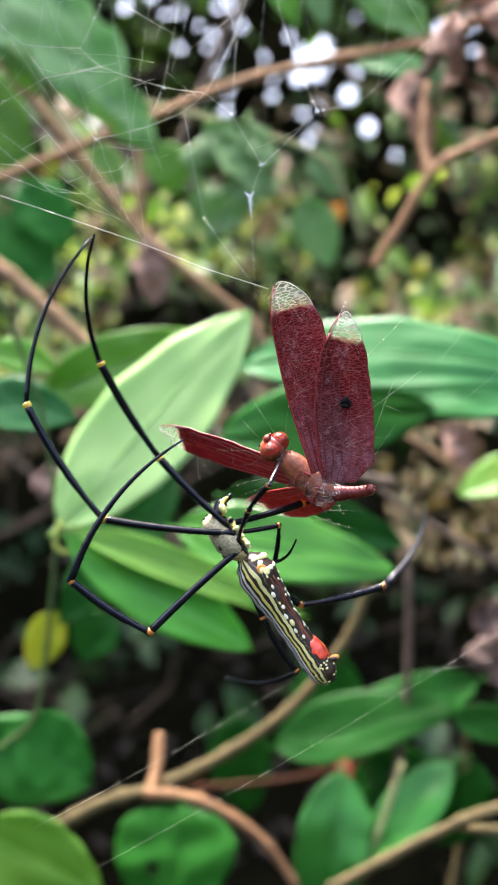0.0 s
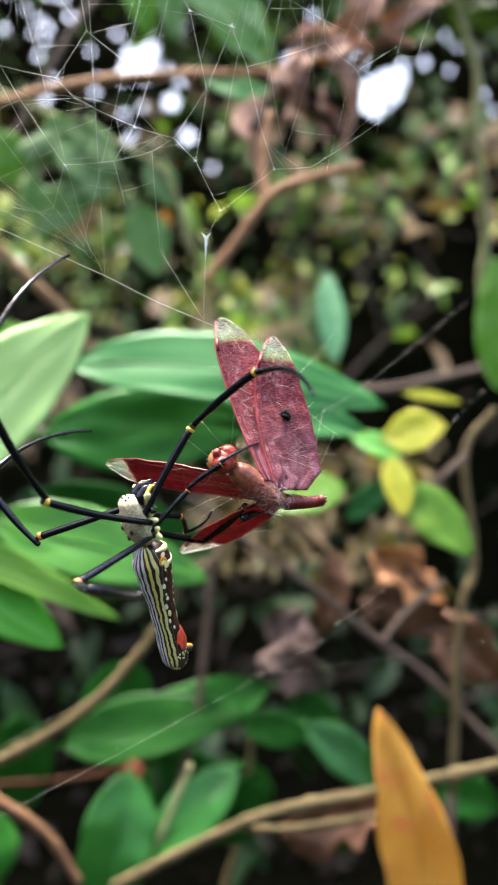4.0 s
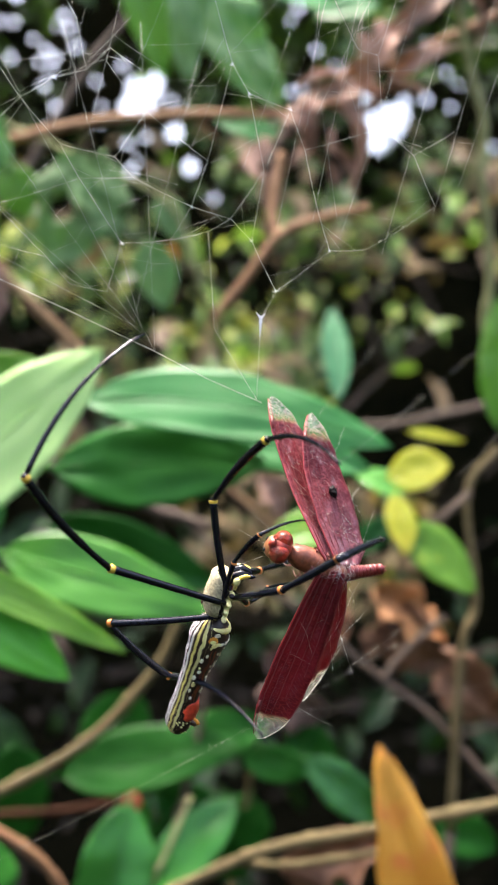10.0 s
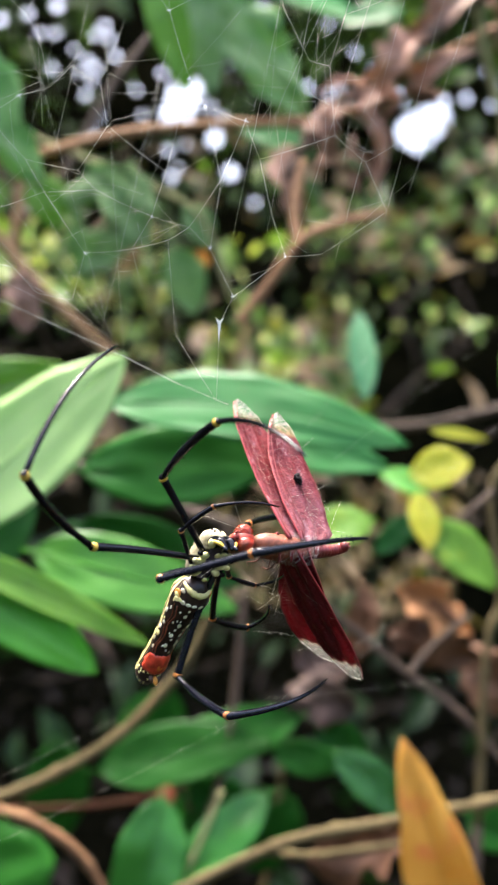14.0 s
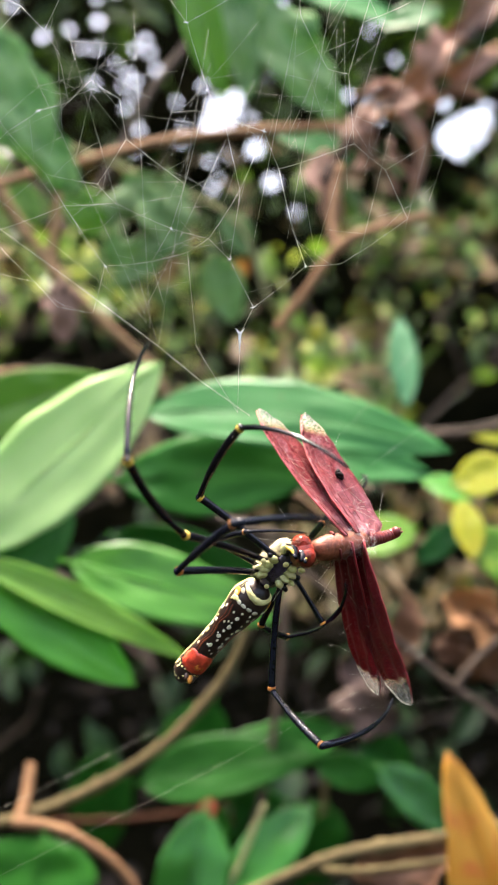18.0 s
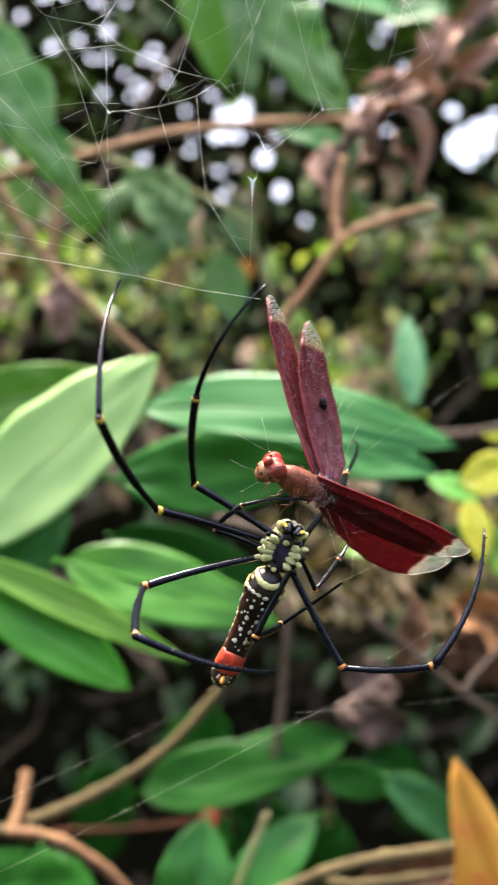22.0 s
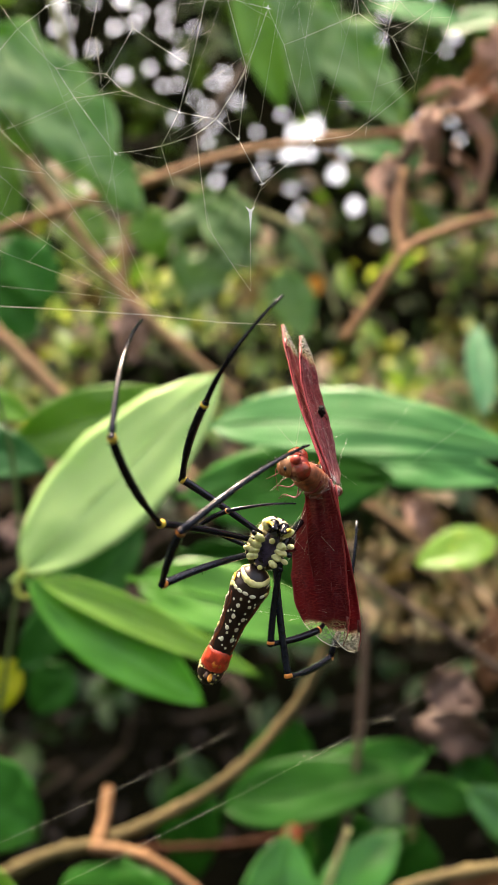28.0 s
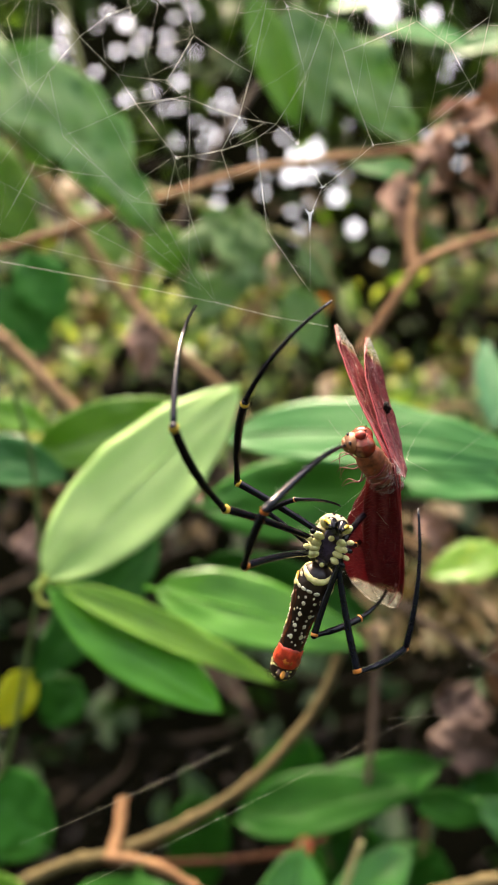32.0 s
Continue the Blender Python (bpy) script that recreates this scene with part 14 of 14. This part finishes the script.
    walk(WING["near_hind"], [
        (0, pose(0.00064, -0.00129, 0.00193, -3.9, -22.6, 43.4)),
        (0.5, pose(0.00064, -0.00129, 0.00193, -14.5, -16.7, 43.8)),
        (1, pose(0.00064, -0.00129, 0.00193, -6.1, -6.8, 35.3)),
        (1.5, pose(0.00064, -0.00129, 0.00193, -11.8, -13.0, 42.6)),
        (2, pose(0.00064, -0.00129, 0.00193, -23.9, 8.4, 30.8)),
        (2.5, pose(0.00064, -0.00129, 0.00193, -6.0, -4.5, 33.8)),
        (4.5, pose(0.00064, -0.00129, 0.00193, -12.2, 5.8, 31.0)),
        (5, pose(0.00064, -0.00129, 0.00193, -1.4, -9.2, 41.0)),
        (5.5, pose(0.00064, -0.00129, 0.00193, -9.5, -1.8, 25.7)),
        (6, pose(0.00064, -0.00129, 0.00193, -1.3, -10.7, 37.4)),
        (6.5, pose(0.00064, -0.00129, 0.00193, -4.3, -7.6, 31.6)),
        (7, pose(0.00064, -0.00129, 0.00193, 5.2, -4.0, 28.9)),
        (7.5, pose(0.00064, -0.00129, 0.00193, -3.9, -2.9, 30.1)),
        (8, pose(0.00064, -0.00129, 0.00193, -1.6, 8.6, 10.9)),
        (8.5, pose(0.00064, -0.00129, 0.00193, 0.5, 10.9, 11.9)),
        (9, pose(0.00064, -0.00129, 0.00193, 9.1, 13.8, 14.9)),
        (9.5, pose(0.00064, -0.00129, 0.00193, 16.7, 10.3, 30.2)),
        (10, pose(0.00064, -0.00129, 0.00193, 18.1, 16.0, 24.9)),
        (10.5, pose(0.00064, -0.00129, 0.00193, 34.0, 13.5, 31.3)),
        (11, pose(0.00064, -0.00129, 0.00193, 32.6, 16.9, 27.8)),
        (11.5, pose(0.00064, -0.00129, 0.00193, 49.6, 9.1, 35.4)),
        (12, pose(0.00064, -0.00129, 0.00193, 49.0, 2.4, 36.2)),
        (12.5, pose(0.00064, -0.00129, 0.00193, 17.8, -5.7, 20.9)),
        (13, pose(0.00064, -0.00129, 0.00193, 22.7, 7.2, 19.7)),
        (13.5, pose(0.00064, -0.00129, 0.00193, 12.8, 15.5, 0.4)),
        (14, pose(0.00064, -0.00129, 0.00193, 14.6, 6.9, 4.4)),
        (14.5, pose(0.00064, -0.00129, 0.00193, 22.8, 2.8, 11.1)),
        (16.5, pose(0.00064, -0.00129, 0.00193, 26.3, 2.0, 17.3)),
        (17, pose(0.00064, -0.00129, 0.00193, 43.8, 11.7, 14.3)),
        (17.5, pose(0.00064, -0.00129, 0.00193, 19.5, 10.3, -9.5)),
        (18, pose(0.00064, -0.00129, 0.00193, 19.0, 15.4, -3.7)),
        (18.5, pose(0.00064, -0.00129, 0.00193, 5.3, 7.6, -3.9)),
        (19, pose(0.00064, -0.00129, 0.00193, 2.5, -0.5, 9.0)),
        (19.5, pose(0.00064, -0.00129, 0.00193, -20.9, -20.3, -1.6)),
        (20, pose(0.00064, -0.00129, 0.00193, -27.9, -19.5, -2.9)),
        (20.5, pose(0.00064, -0.00129, 0.00193, -25.7, -26.1, -8.2)),
        (21, pose(0.00064, -0.00129, 0.00193, 4.5, -33.2, 10.1)),
        (21.5, pose(0.00064, -0.00129, 0.00193, -14.7, -32.5, 16.4)),
        (22, pose(0.00064, -0.00129, 0.00193, -0.7, -25.6, 19.1)),
        (22.5, pose(0.00064, -0.00129, 0.00193, 10.0, -13.0, 6.4)),
        (23, pose(0.00064, -0.00129, 0.00193, 3.6, -21.7, 19.2)),
        (23.5, pose(0.00064, -0.00129, 0.00193, 5.0, -11.1, 1.8)),
        (24, pose(0.00064, -0.00129, 0.00193, -3.2, -19.3, 24.1)),
        (24.5, pose(0.00064, -0.00129, 0.00193, -1.9, -18.3, 0.8)),
        (25, pose(0.00064, -0.00129, 0.00193, -5.7, -12.2, 9.0)),
        (25.5, pose(0.00064, -0.00129, 0.00193, 1.0, -19.7, 1.7)),
        (27.5, pose(0.00064, -0.00129, 0.00193, 7.1, -5.1, 8.2)),
        (28, pose(0.00064, -0.00129, 0.00193, 2.5, 1.2, 5.2)),
        (29, pose(0.00064, -0.00129, 0.00193, 2.7, -1.4, 20.7)),
        (30, pose(0.00064, -0.00129, 0.00193, 4, 1.5, 29.4)),
        (31, pose(0.00064, -0.00129, 0.00193, 7.5, 1.8, 35)),
        (32, pose(0.00064, -0.00129, 0.00193, -2.8, -0.3, 8.3)),
    ])
    walk(WING["off_fore"], [
        (0, pose(-0.00064, 0.0015, 0.00193, 82.8, -33.1, -81.9)),
        (0.5, pose(-0.00064, 0.0015, 0.00193, 89.3, -49.8, -88.3)),
        (1, pose(-0.00064, 0.0015, 0.00193, 95.0, -28.2, -85.8)),
        (1.5, pose(-0.00064, 0.0015, 0.00193, 96.3, -39.8, -86.7)),
        (2, pose(-0.00064, 0.0015, 0.00193, 69.0, -55.2, -78.7)),
        (2.5, pose(-0.00064, 0.0015, 0.00193, 87.7, -32.7, -83.8)),
        (4.5, pose(-0.00064, 0.0015, 0.00193, 104.1, -56.3, -96.7)),
        (5, pose(-0.00064, 0.0015, 0.00193, 129.9, -54.2, -109.3)),
        (5.5, pose(-0.00064, 0.0015, 0.00193, 143.8, -64.4, -136.1)),
        (6, pose(-0.00064, 0.0015, 0.00193, 142.4, -58.8, -119.7)),
        (6.5, pose(-0.00064, 0.0015, 0.00193, 171.1, -67.8, -144.0)),
        (7, pose(-0.00064, 0.0015, 0.00193, 157.6, -67.9, -122.8)),
        (7.5, pose(-0.00064, 0.0015, 0.00193, -168.7, -67.3, -163.8)),
        (8, pose(-0.00064, 0.0015, 0.00193, 172.8, -73.6, -159.2)),
        (8.5, pose(-0.00064, 0.0015, 0.00193, 11.9, -70.5, 24.4)),
        (9, pose(-0.00064, 0.0015, 0.00193, 10.6, -71.2, 13)),
        (9.5, pose(-0.00064, 0.0015, 0.00193, 23.3, -65.1, -1.8)),
        (10, pose(-0.00064, 0.0015, 0.00193, -7.3, -30.0, 5.1)),
        (10.5, pose(-0.00064, 0.0015, 0.00193, 6.6, -19.5, -1.8)),
        (11, pose(-0.00064, 0.0015, 0.00193, 1.8, -5.2, -3.9)),
        (11.5, pose(-0.00064, 0.0015, 0.00193, 32.8, -8.2, 4.2)),
        (12, pose(-0.00064, 0.0015, 0.00193, 43.6, -27.1, 38.0)),
        (12.5, pose(-0.00064, 0.0015, 0.00193, 4.4, -17.5, 67.8)),
        (13, pose(-0.00064, 0.0015, 0.00193, 16.8, -36.6, 44.0)),
        (13.5, pose(-0.00064, 0.0015, 0.00193, 54.1, -34.0, 36.1)),
        (14, pose(-0.00064, 0.0015, 0.00193, 90.4, -32.6, 54.1)),
        (14.5, pose(-0.00064, 0.0015, 0.00193, 88.6, -37.0, 76.3)),
        (16.5, pose(-0.00064, 0.0015, 0.00193, 80.2, -52.9, 99.1)),
        (17, pose(-0.00064, 0.0015, 0.00193, 147.4, -46.6, 6.4)),
        (17.5, pose(-0.00064, 0.0015, 0.00193, 92.6, -42.6, 34.5)),
        (18, pose(-0.00064, 0.0015, 0.00193, 91.0, -41.4, 18.8)),
        (18.5, pose(-0.00064, 0.0015, 0.00193, 69.8, -31.7, 42.9)),
        (19, pose(-0.00064, 0.0015, 0.00193, 71.6, -14.4, 44.1)),
        (19.5, pose(-0.00064, 0.0015, 0.00193, 65.3, 5.7, 40.9)),
        (20, pose(-0.00064, 0.0015, 0.00193, 76.5, 6.6, 40.8)),
        (20.5, pose(-0.00064, 0.0015, 0.00193, 75.0, 9.2, 49.8)),
        (21, pose(-0.00064, 0.0015, 0.00193, 85.6, 8.1, 88.6)),
        (21.5, pose(-0.00064, 0.0015, 0.00193, 78.6, 16.9, 68.4)),
        (22, pose(-0.00064, 0.0015, 0.00193, 87.3, 12.7, 70.4)),
        (22.5, pose(-0.00064, 0.0015, 0.00193, 89.5, 0.4, 80.3)),
        (23, pose(-0.00064, 0.0015, 0.00193, 86.4, 2.8, 79.4)),
        (23.5, pose(-0.00064, 0.0015, 0.00193, 83.7, -1.8, 58.9)),
        (24, pose(-0.00064, 0.0015, 0.00193, 77.8, 8.7, 61.2)),
        (24.5, pose(-0.00064, 0.0015, 0.00193, 76.3, 6.4, 64.8)),
        (25, pose(-0.00064, 0.0015, 0.00193, 74.7, -5.0, 74.3)),
        (25.5, pose(-0.00064, 0.0015, 0.00193, 76.9, -0.6, 71.2)),
        (27.5, pose(-0.00064, 0.0015, 0.00193, 84.0, -14.0, 61.3)),
        (28, pose(-0.00064, 0.0015, 0.00193, 88.4, -12.1, 38.1)),
        (29, pose(-0.00064, 0.0015, 0.00193, 90.5, -15.7, 53.5)),
        (30, pose(-0.00064, 0.0015, 0.00193, 82.3, -22.6, 60.3)),
        (31, pose(-0.00064, 0.0015, 0.00193, 50.2, -29.7, 87.7)),
        (32, pose(-0.00064, 0.0015, 0.00193, 77.3, -20.4, 69.0)),
    ])
    walk(WING["off_hind"], [
        (0, pose(-0.00064, -0.00129, 0.00193, 104.0, -72.8, -77.4)),
        (0.5, pose(-0.00064, -0.00129, 0.00193, 77.3, -61.1, -56.0)),
        (1, pose(-0.00064, -0.00129, 0.00193, 93.5, -31.4, -75.0)),
        (1.5, pose(-0.00064, -0.00129, 0.00193, 132.3, -66.1, -108.2)),
        (2, pose(-0.00064, -0.00129, 0.00193, -58.0, -78.9, 87.1)),
        (2.5, pose(-0.00064, -0.00129, 0.00193, 112.1, -67.1, -77.8)),
        (4.5, pose(-0.00064, -0.00129, 0.00193, 66.7, -77.3, -24.9)),
        (5, pose(-0.00064, -0.00129, 0.00193, 120.2, -53.1, -79.3)),
        (5.5, pose(-0.00064, -0.00129, 0.00193, 123.6, -66.1, -97.6)),
        (6, pose(-0.00064, -0.00129, 0.00193, 127.3, -62.6, -81.7)),
        (6.5, pose(-0.00064, -0.00129, 0.00193, 131.5, -77.9, -82.2)),
        (7, pose(-0.00064, -0.00129, 0.00193, 107.5, -67.2, -49.9)),
        (7.5, pose(-0.00064, -0.00129, 0.00193, -175.4, -74.7, -144.8)),
        (8, pose(-0.00064, -0.00129, 0.00193, 110.6, -87.5, -76.6)),
        (8.5, pose(-0.00064, -0.00129, 0.00193, 15.1, -67.7, 30.9)),
        (9, pose(-0.00064, -0.00129, 0.00193, 50.7, -63.2, -2.5)),
        (9.5, pose(-0.00064, -0.00129, 0.00193, 31.9, -65.4, 28.1)),
        (10, pose(-0.00064, -0.00129, 0.00193, 32.4, -41.1, 21.5)),
        (10.5, pose(-0.00064, -0.00129, 0.00193, 52.9, -35.6, 9.9)),
        (11, pose(-0.00064, -0.00129, 0.00193, 53.1, 5.6, -0.9)),
        (11.5, pose(-0.00064, -0.00129, 0.00193, 69.3, 4.6, 13.2)),
        (12, pose(-0.00064, -0.00129, 0.00193, 68.6, 2.4, 38.3)),
        (12.5, pose(-0.00064, -0.00129, 0.00193, 21.5, -30.7, 70.1)),
        (13, pose(-0.00064, -0.00129, 0.00193, 36.1, -33.1, 48.3)),
        (13.5, pose(-0.00064, -0.00129, 0.00193, 62.9, -28.6, 40.2)),
        (14, pose(-0.00064, -0.00129, 0.00193, 86.4, -43.5, 53.7)),
        (14.5, pose(-0.00064, -0.00129, 0.00193, 72.5, -53.2, 79.0)),
        (16.5, pose(-0.00064, -0.00129, 0.00193, 38.3, -61.4, 104.5)),
        (17, pose(-0.00064, -0.00129, 0.00193, 109.8, -35.1, 13.6)),
        (17.5, pose(-0.00064, -0.00129, 0.00193, 71.3, -43.3, 25.5)),
        (18, pose(-0.00064, -0.00129, 0.00193, 83.8, -16.1, 3.7)),
        (18.5, pose(-0.00064, -0.00129, 0.00193, 58.4, -28.4, 52.5)),
        (19, pose(-0.00064, -0.00129, 0.00193, 66.5, -17.4, 41.7)),
        (19.5, pose(-0.00064, -0.00129, 0.00193, 62.2, -0.3, 50.1)),
        (20, pose(-0.00064, -0.00129, 0.00193, 75.7, 3.6, 37.3)),
        (20.5, pose(-0.00064, -0.00129, 0.00193, 73.6, 6.3, 46.9)),
        (21, pose(-0.00064, -0.00129, 0.00193, 82.5, 3.6, 84.5)),
        (21.5, pose(-0.00064, -0.00129, 0.00193, 75.2, 16.1, 58.1)),
        (22, pose(-0.00064, -0.00129, 0.00193, 85.6, 6.8, 69.6)),
        (22.5, pose(-0.00064, -0.00129, 0.00193, 86.5, -6.1, 78.5)),
        (23, pose(-0.00064, -0.00129, 0.00193, 82.9, -4.9, 79.1)),
        (23.5, pose(-0.00064, -0.00129, 0.00193, 82.1, -6.7, 53.1)),
        (24, pose(-0.00064, -0.00129, 0.00193, 76.8, 6.6, 58.2)),
        (24.5, pose(-0.00064, -0.00129, 0.00193, 71.0, 3.4, 55.2)),
        (25, pose(-0.00064, -0.00129, 0.00193, 67.6, -8.9, 73.2)),
        (25.5, pose(-0.00064, -0.00129, 0.00193, 68.4, -5.2, 64.2)),
        (27.5, pose(-0.00064, -0.00129, 0.00193, 74.8, -20.9, 43.6)),
        (28, pose(-0.00064, -0.00129, 0.00193, 77.9, -16.1, 28.0)),
        (29, pose(-0.00064, -0.00129, 0.00193, 75.5, -20.2, 48.7)),
        (30, pose(-0.00064, -0.00129, 0.00193, 62.8, -29.9, 65.4)),
        (31, pose(-0.00064, -0.00129, 0.00193, 19, -34.8, 84.9)),
        (32, pose(-0.00064, -0.00129, 0.00193, 71.4, -24.8, 64.5)),
    ])
    walk(web, [
        (0, pose(0.00737, 0.21567, 1.21965)),
        (0.5, pose(0.01207, 0.22167, 1.22140)),
        (1, pose(0.01128, 0.22162, 1.21750)),
        (1.5, pose(0.00334, 0.21981, 1.21784)),
        (2, pose(0.02236, 0.21769, 1.21681)),
        (2.5, pose(0.01350, 0.21839, 1.21712)),
        (4.5, pose(0.02059, 0.22183, 1.21717)),
        (5, pose(0.01928, 0.2177, 1.21461)),
        (5.5, pose(0.02239, 0.22005, 1.21821)),
        (6, pose(0.02423, 0.21848, 1.21548)),
        (6.5, pose(0.02414, 0.21575, 1.21444)),
        (7, pose(0.02587, 0.21662, 1.21313)),
        (7.5, pose(0.02671, 0.21632, 1.21327)),
        (8, pose(0.02548, 0.21787, 1.21152)),
        (8.5, pose(0.02588, 0.21691, 1.21179)),
        (9, pose(0.02761, 0.2165, 1.20986)),
        (9.5, pose(0.02722, 0.21507, 1.21069)),
        (10, pose(0.02397, 0.21447, 1.21135)),
        (10.5, pose(0.02308, 0.21441, 1.2137)),
        (11, pose(0.02296, 0.21316, 1.21311)),
        (11.5, pose(0.01957, 0.21207, 1.21371)),
        (12, pose(0.02119, 0.216, 1.21714)),
        (12.5, pose(0.02047, 0.21411, 1.21427)),
        (13, pose(0.0213, 0.21194, 1.21149)),
        (13.5, pose(0.02127, 0.2116, 1.2102)),
        (14, pose(0.01745, 0.2089, 1.21053)),
        (14.5, pose(0.01964, 0.21063, 1.2103)),
        (16.5, pose(0.0156, 0.21188, 1.21107)),
        (17, pose(0.0158, 0.21171, 1.21254)),
        (17.5, pose(0.01531, 0.2129, 1.21054)),
        (18, pose(0.01629, 0.21459, 1.20938)),
        (18.5, pose(0.01611, 0.21777, 1.21054)),
        (19, pose(0.01566, 0.21608, 1.21105)),
        (19.5, pose(0.01961, 0.21358, 1.21438)),
        (20, pose(0.01604, 0.21626, 1.2186)),
        (20.5, pose(0.01436, 0.21654, 1.22158)),
        (21, pose(0.01894, 0.21484, 1.22777)),
        (21.5, pose(0.02078, 0.21567, 1.22798)),
        (22, pose(0.02076, 0.2142, 1.23161)),
        (22.5, pose(0.01862, 0.21719, 1.22831)),
        (23, pose(0.01733, 0.21872, 1.22999)),
        (23.5, pose(0.01959, 0.22211, 1.22606)),
        (24, pose(0.01637, 0.21962, 1.23341)),
        (24.5, pose(0.01789, 0.21947, 1.22469)),
        (25, pose(0.01191, 0.20934, 1.22806)),
        (25.5, pose(0.01476, 0.21819, 1.22137)),
        (27.5, pose(0.01122, 0.22237, 1.22745)),
        (28, pose(0.01371, 0.22202, 1.23117)),
        (29, pose(0.01274, 0.22305, 1.22947)),
        (30, pose(0.01347, 0.22032, 1.23008)),
        (31, pose(0.01459, 0.21785, 1.22839)),
        (32, pose(0.01738, 0.2199, 1.23102)),
    ])
    walk(silk_line, [
        (0, pose(0.00557, 0.21567, 1.22095, 84.2, -69.7, 7.5)),
        (0.5, pose(0.01027, 0.22167, 1.2222, 88.2, -67.6, 1.8)),
        (1, pose(0.00958, 0.22162, 1.218, 89.9, -64.9, -2.5)),
        (1.5, pose(0.00214, 0.21981, 1.21884, 89.9, -61.3, -3.5)),
        (2, pose(0.02156, 0.21769, 1.21851, 88.7, -65.8, -3.8)),
        (2.5, pose(0.0131, 0.21839, 1.21792, 87.1, -64.6, -5.9)),
        (4.5, pose(0.02059, 0.22183, 1.21717, 83.2, -73.0, -3.1)),
        (5, pose(0.01928, 0.2177, 1.21461, 81.9, -75.0, -2.1)),
        (5.5, pose(0.02239, 0.22005, 1.21821, 83.1, -71.6, -3.3)),
        (6, pose(0.02423, 0.21848, 1.21548, 82.9, -77.3, -2.5)),
        (6.5, pose(0.02414, 0.21575, 1.21444, 87.4, -74.0, -7.1)),
        (7, pose(0.02587, 0.21662, 1.21313, 88.4, -74.9, -8.3)),
        (7.5, pose(0.02671, 0.21632, 1.21327, 89.1, -70.6, -9.1)),
        (8, pose(0.02548, 0.21787, 1.21152, 89.8, -69.1, -9.9)),
        (8.5, pose(0.02588, 0.21691, 1.21179, 90.4, -73.6, -10.4)),
        (9, pose(0.02761, 0.2165, 1.20986, 90.6, -71.5, -10.4)),
        (9.5, pose(0.02722, 0.21507, 1.21069, 89.9, -70.2, -9.6)),
        (10, pose(0.02397, 0.21447, 1.21135, 88.9, -70.3, -8.5)),
        (10.5, pose(0.02308, 0.21441, 1.2137, 86.3, -80.1, -5.6)),
        (11, pose(0.02296, 0.21316, 1.21311, 88.4, -68.4, -7.5)),
        (11.5, pose(0.01957, 0.21207, 1.21371, 88.7, -63.9, -7.6)),
        (12, pose(0.02119, 0.216, 1.21714, 87.9, -68.5, -6.5)),
        (12.5, pose(0.02047, 0.21411, 1.21427, 88.3, -69.0, -6.1)),
        (13, pose(0.0213, 0.21194, 1.21149, 88.4, -67.7, -5.6)),
        (13.5, pose(0.02127, 0.2116, 1.2102, 88.4, -66.0, -5.6)),
        (14, pose(0.01745, 0.2089, 1.21053, 89.2, -70.4, -6.2)),
        (14.5, pose(0.01964, 0.21063, 1.2103, 89.7, -73.5, -6.0)),
        (16.5, pose(0.0156, 0.21188, 1.21107, 90.1, -65.5, -5.2)),
        (17, pose(0.0158, 0.21171, 1.21254, 90.6, -73.2, -5.5)),
        (17.5, pose(0.01531, 0.2129, 1.21054, 90.6, -60.9, -5.2)),
        (18, pose(0.01629, 0.21459, 1.20938, 90.3, -57.5, -4.8)),
        (18.5, pose(0.01611, 0.21777, 1.21054, 89.5, -56.0, -4.0)),
        (19, pose(0.01566, 0.21608, 1.21105, 89.5, -52.1, -3.8)),
        (19.5, pose(0.01961, 0.21358, 1.21438, 90.1, -72.3, -4.3)),
        (20, pose(0.01604, 0.21626, 1.2186, 90.2, -72.0, -4.6)),
        (20.5, pose(0.01436, 0.21654, 1.22038, 90.6, -70.0, -4.4)),
        (21, pose(0.01834, 0.21484, 1.22597, 92.2, -79.1, -5.2)),
        (21.5, pose(0.02018, 0.21567, 1.22498, 93.7, -78.0, -6.7)),
        (22, pose(0.02016, 0.2142, 1.22801, 96.7, -83.9, -10.7)),
        (22.5, pose(0.01782, 0.21719, 1.22431, 95.6, -80.3, -9.5)),
        (23, pose(0.01633, 0.21872, 1.22599, 94.1, -77.2, -6.7)),
        (23.5, pose(0.01859, 0.22211, 1.22206, 96.8, -77.8, -9.2)),
        (24, pose(0.01537, 0.21962, 1.22981, 101.3, -81.3, -13.8)),
        (24.5, pose(0.01669, 0.21947, 1.22219, 108.4, -80.6, -19.6)),
        (25, pose(0.01011, 0.20934, 1.22666, 134.0, -85.2, -43.2)),
        (25.5, pose(0.01476, 0.21819, 1.21837, 102.2, -74.8, -10.9)),
        (27.5, pose(0.01242, 0.22237, 1.22315, 102.0, -81.9, -11.4)),
        (28, pose(0.01491, 0.22202, 1.22677, 134.4, -87.7, -43.8)),
        (29, pose(0.01334, 0.22305, 1.22527, 109.3, -84.7, -18.4)),
        (30, pose(0.01367, 0.22032, 1.22608, 103.2, -82.6, -11.9)),
        (31, pose(0.01499, 0.21785, 1.22429, 101.9, -82.9, -10.9)),
        (32, pose(0.01818, 0.2199, 1.22672, 107.2, -80.5, -16.5)),
    ])


motions()
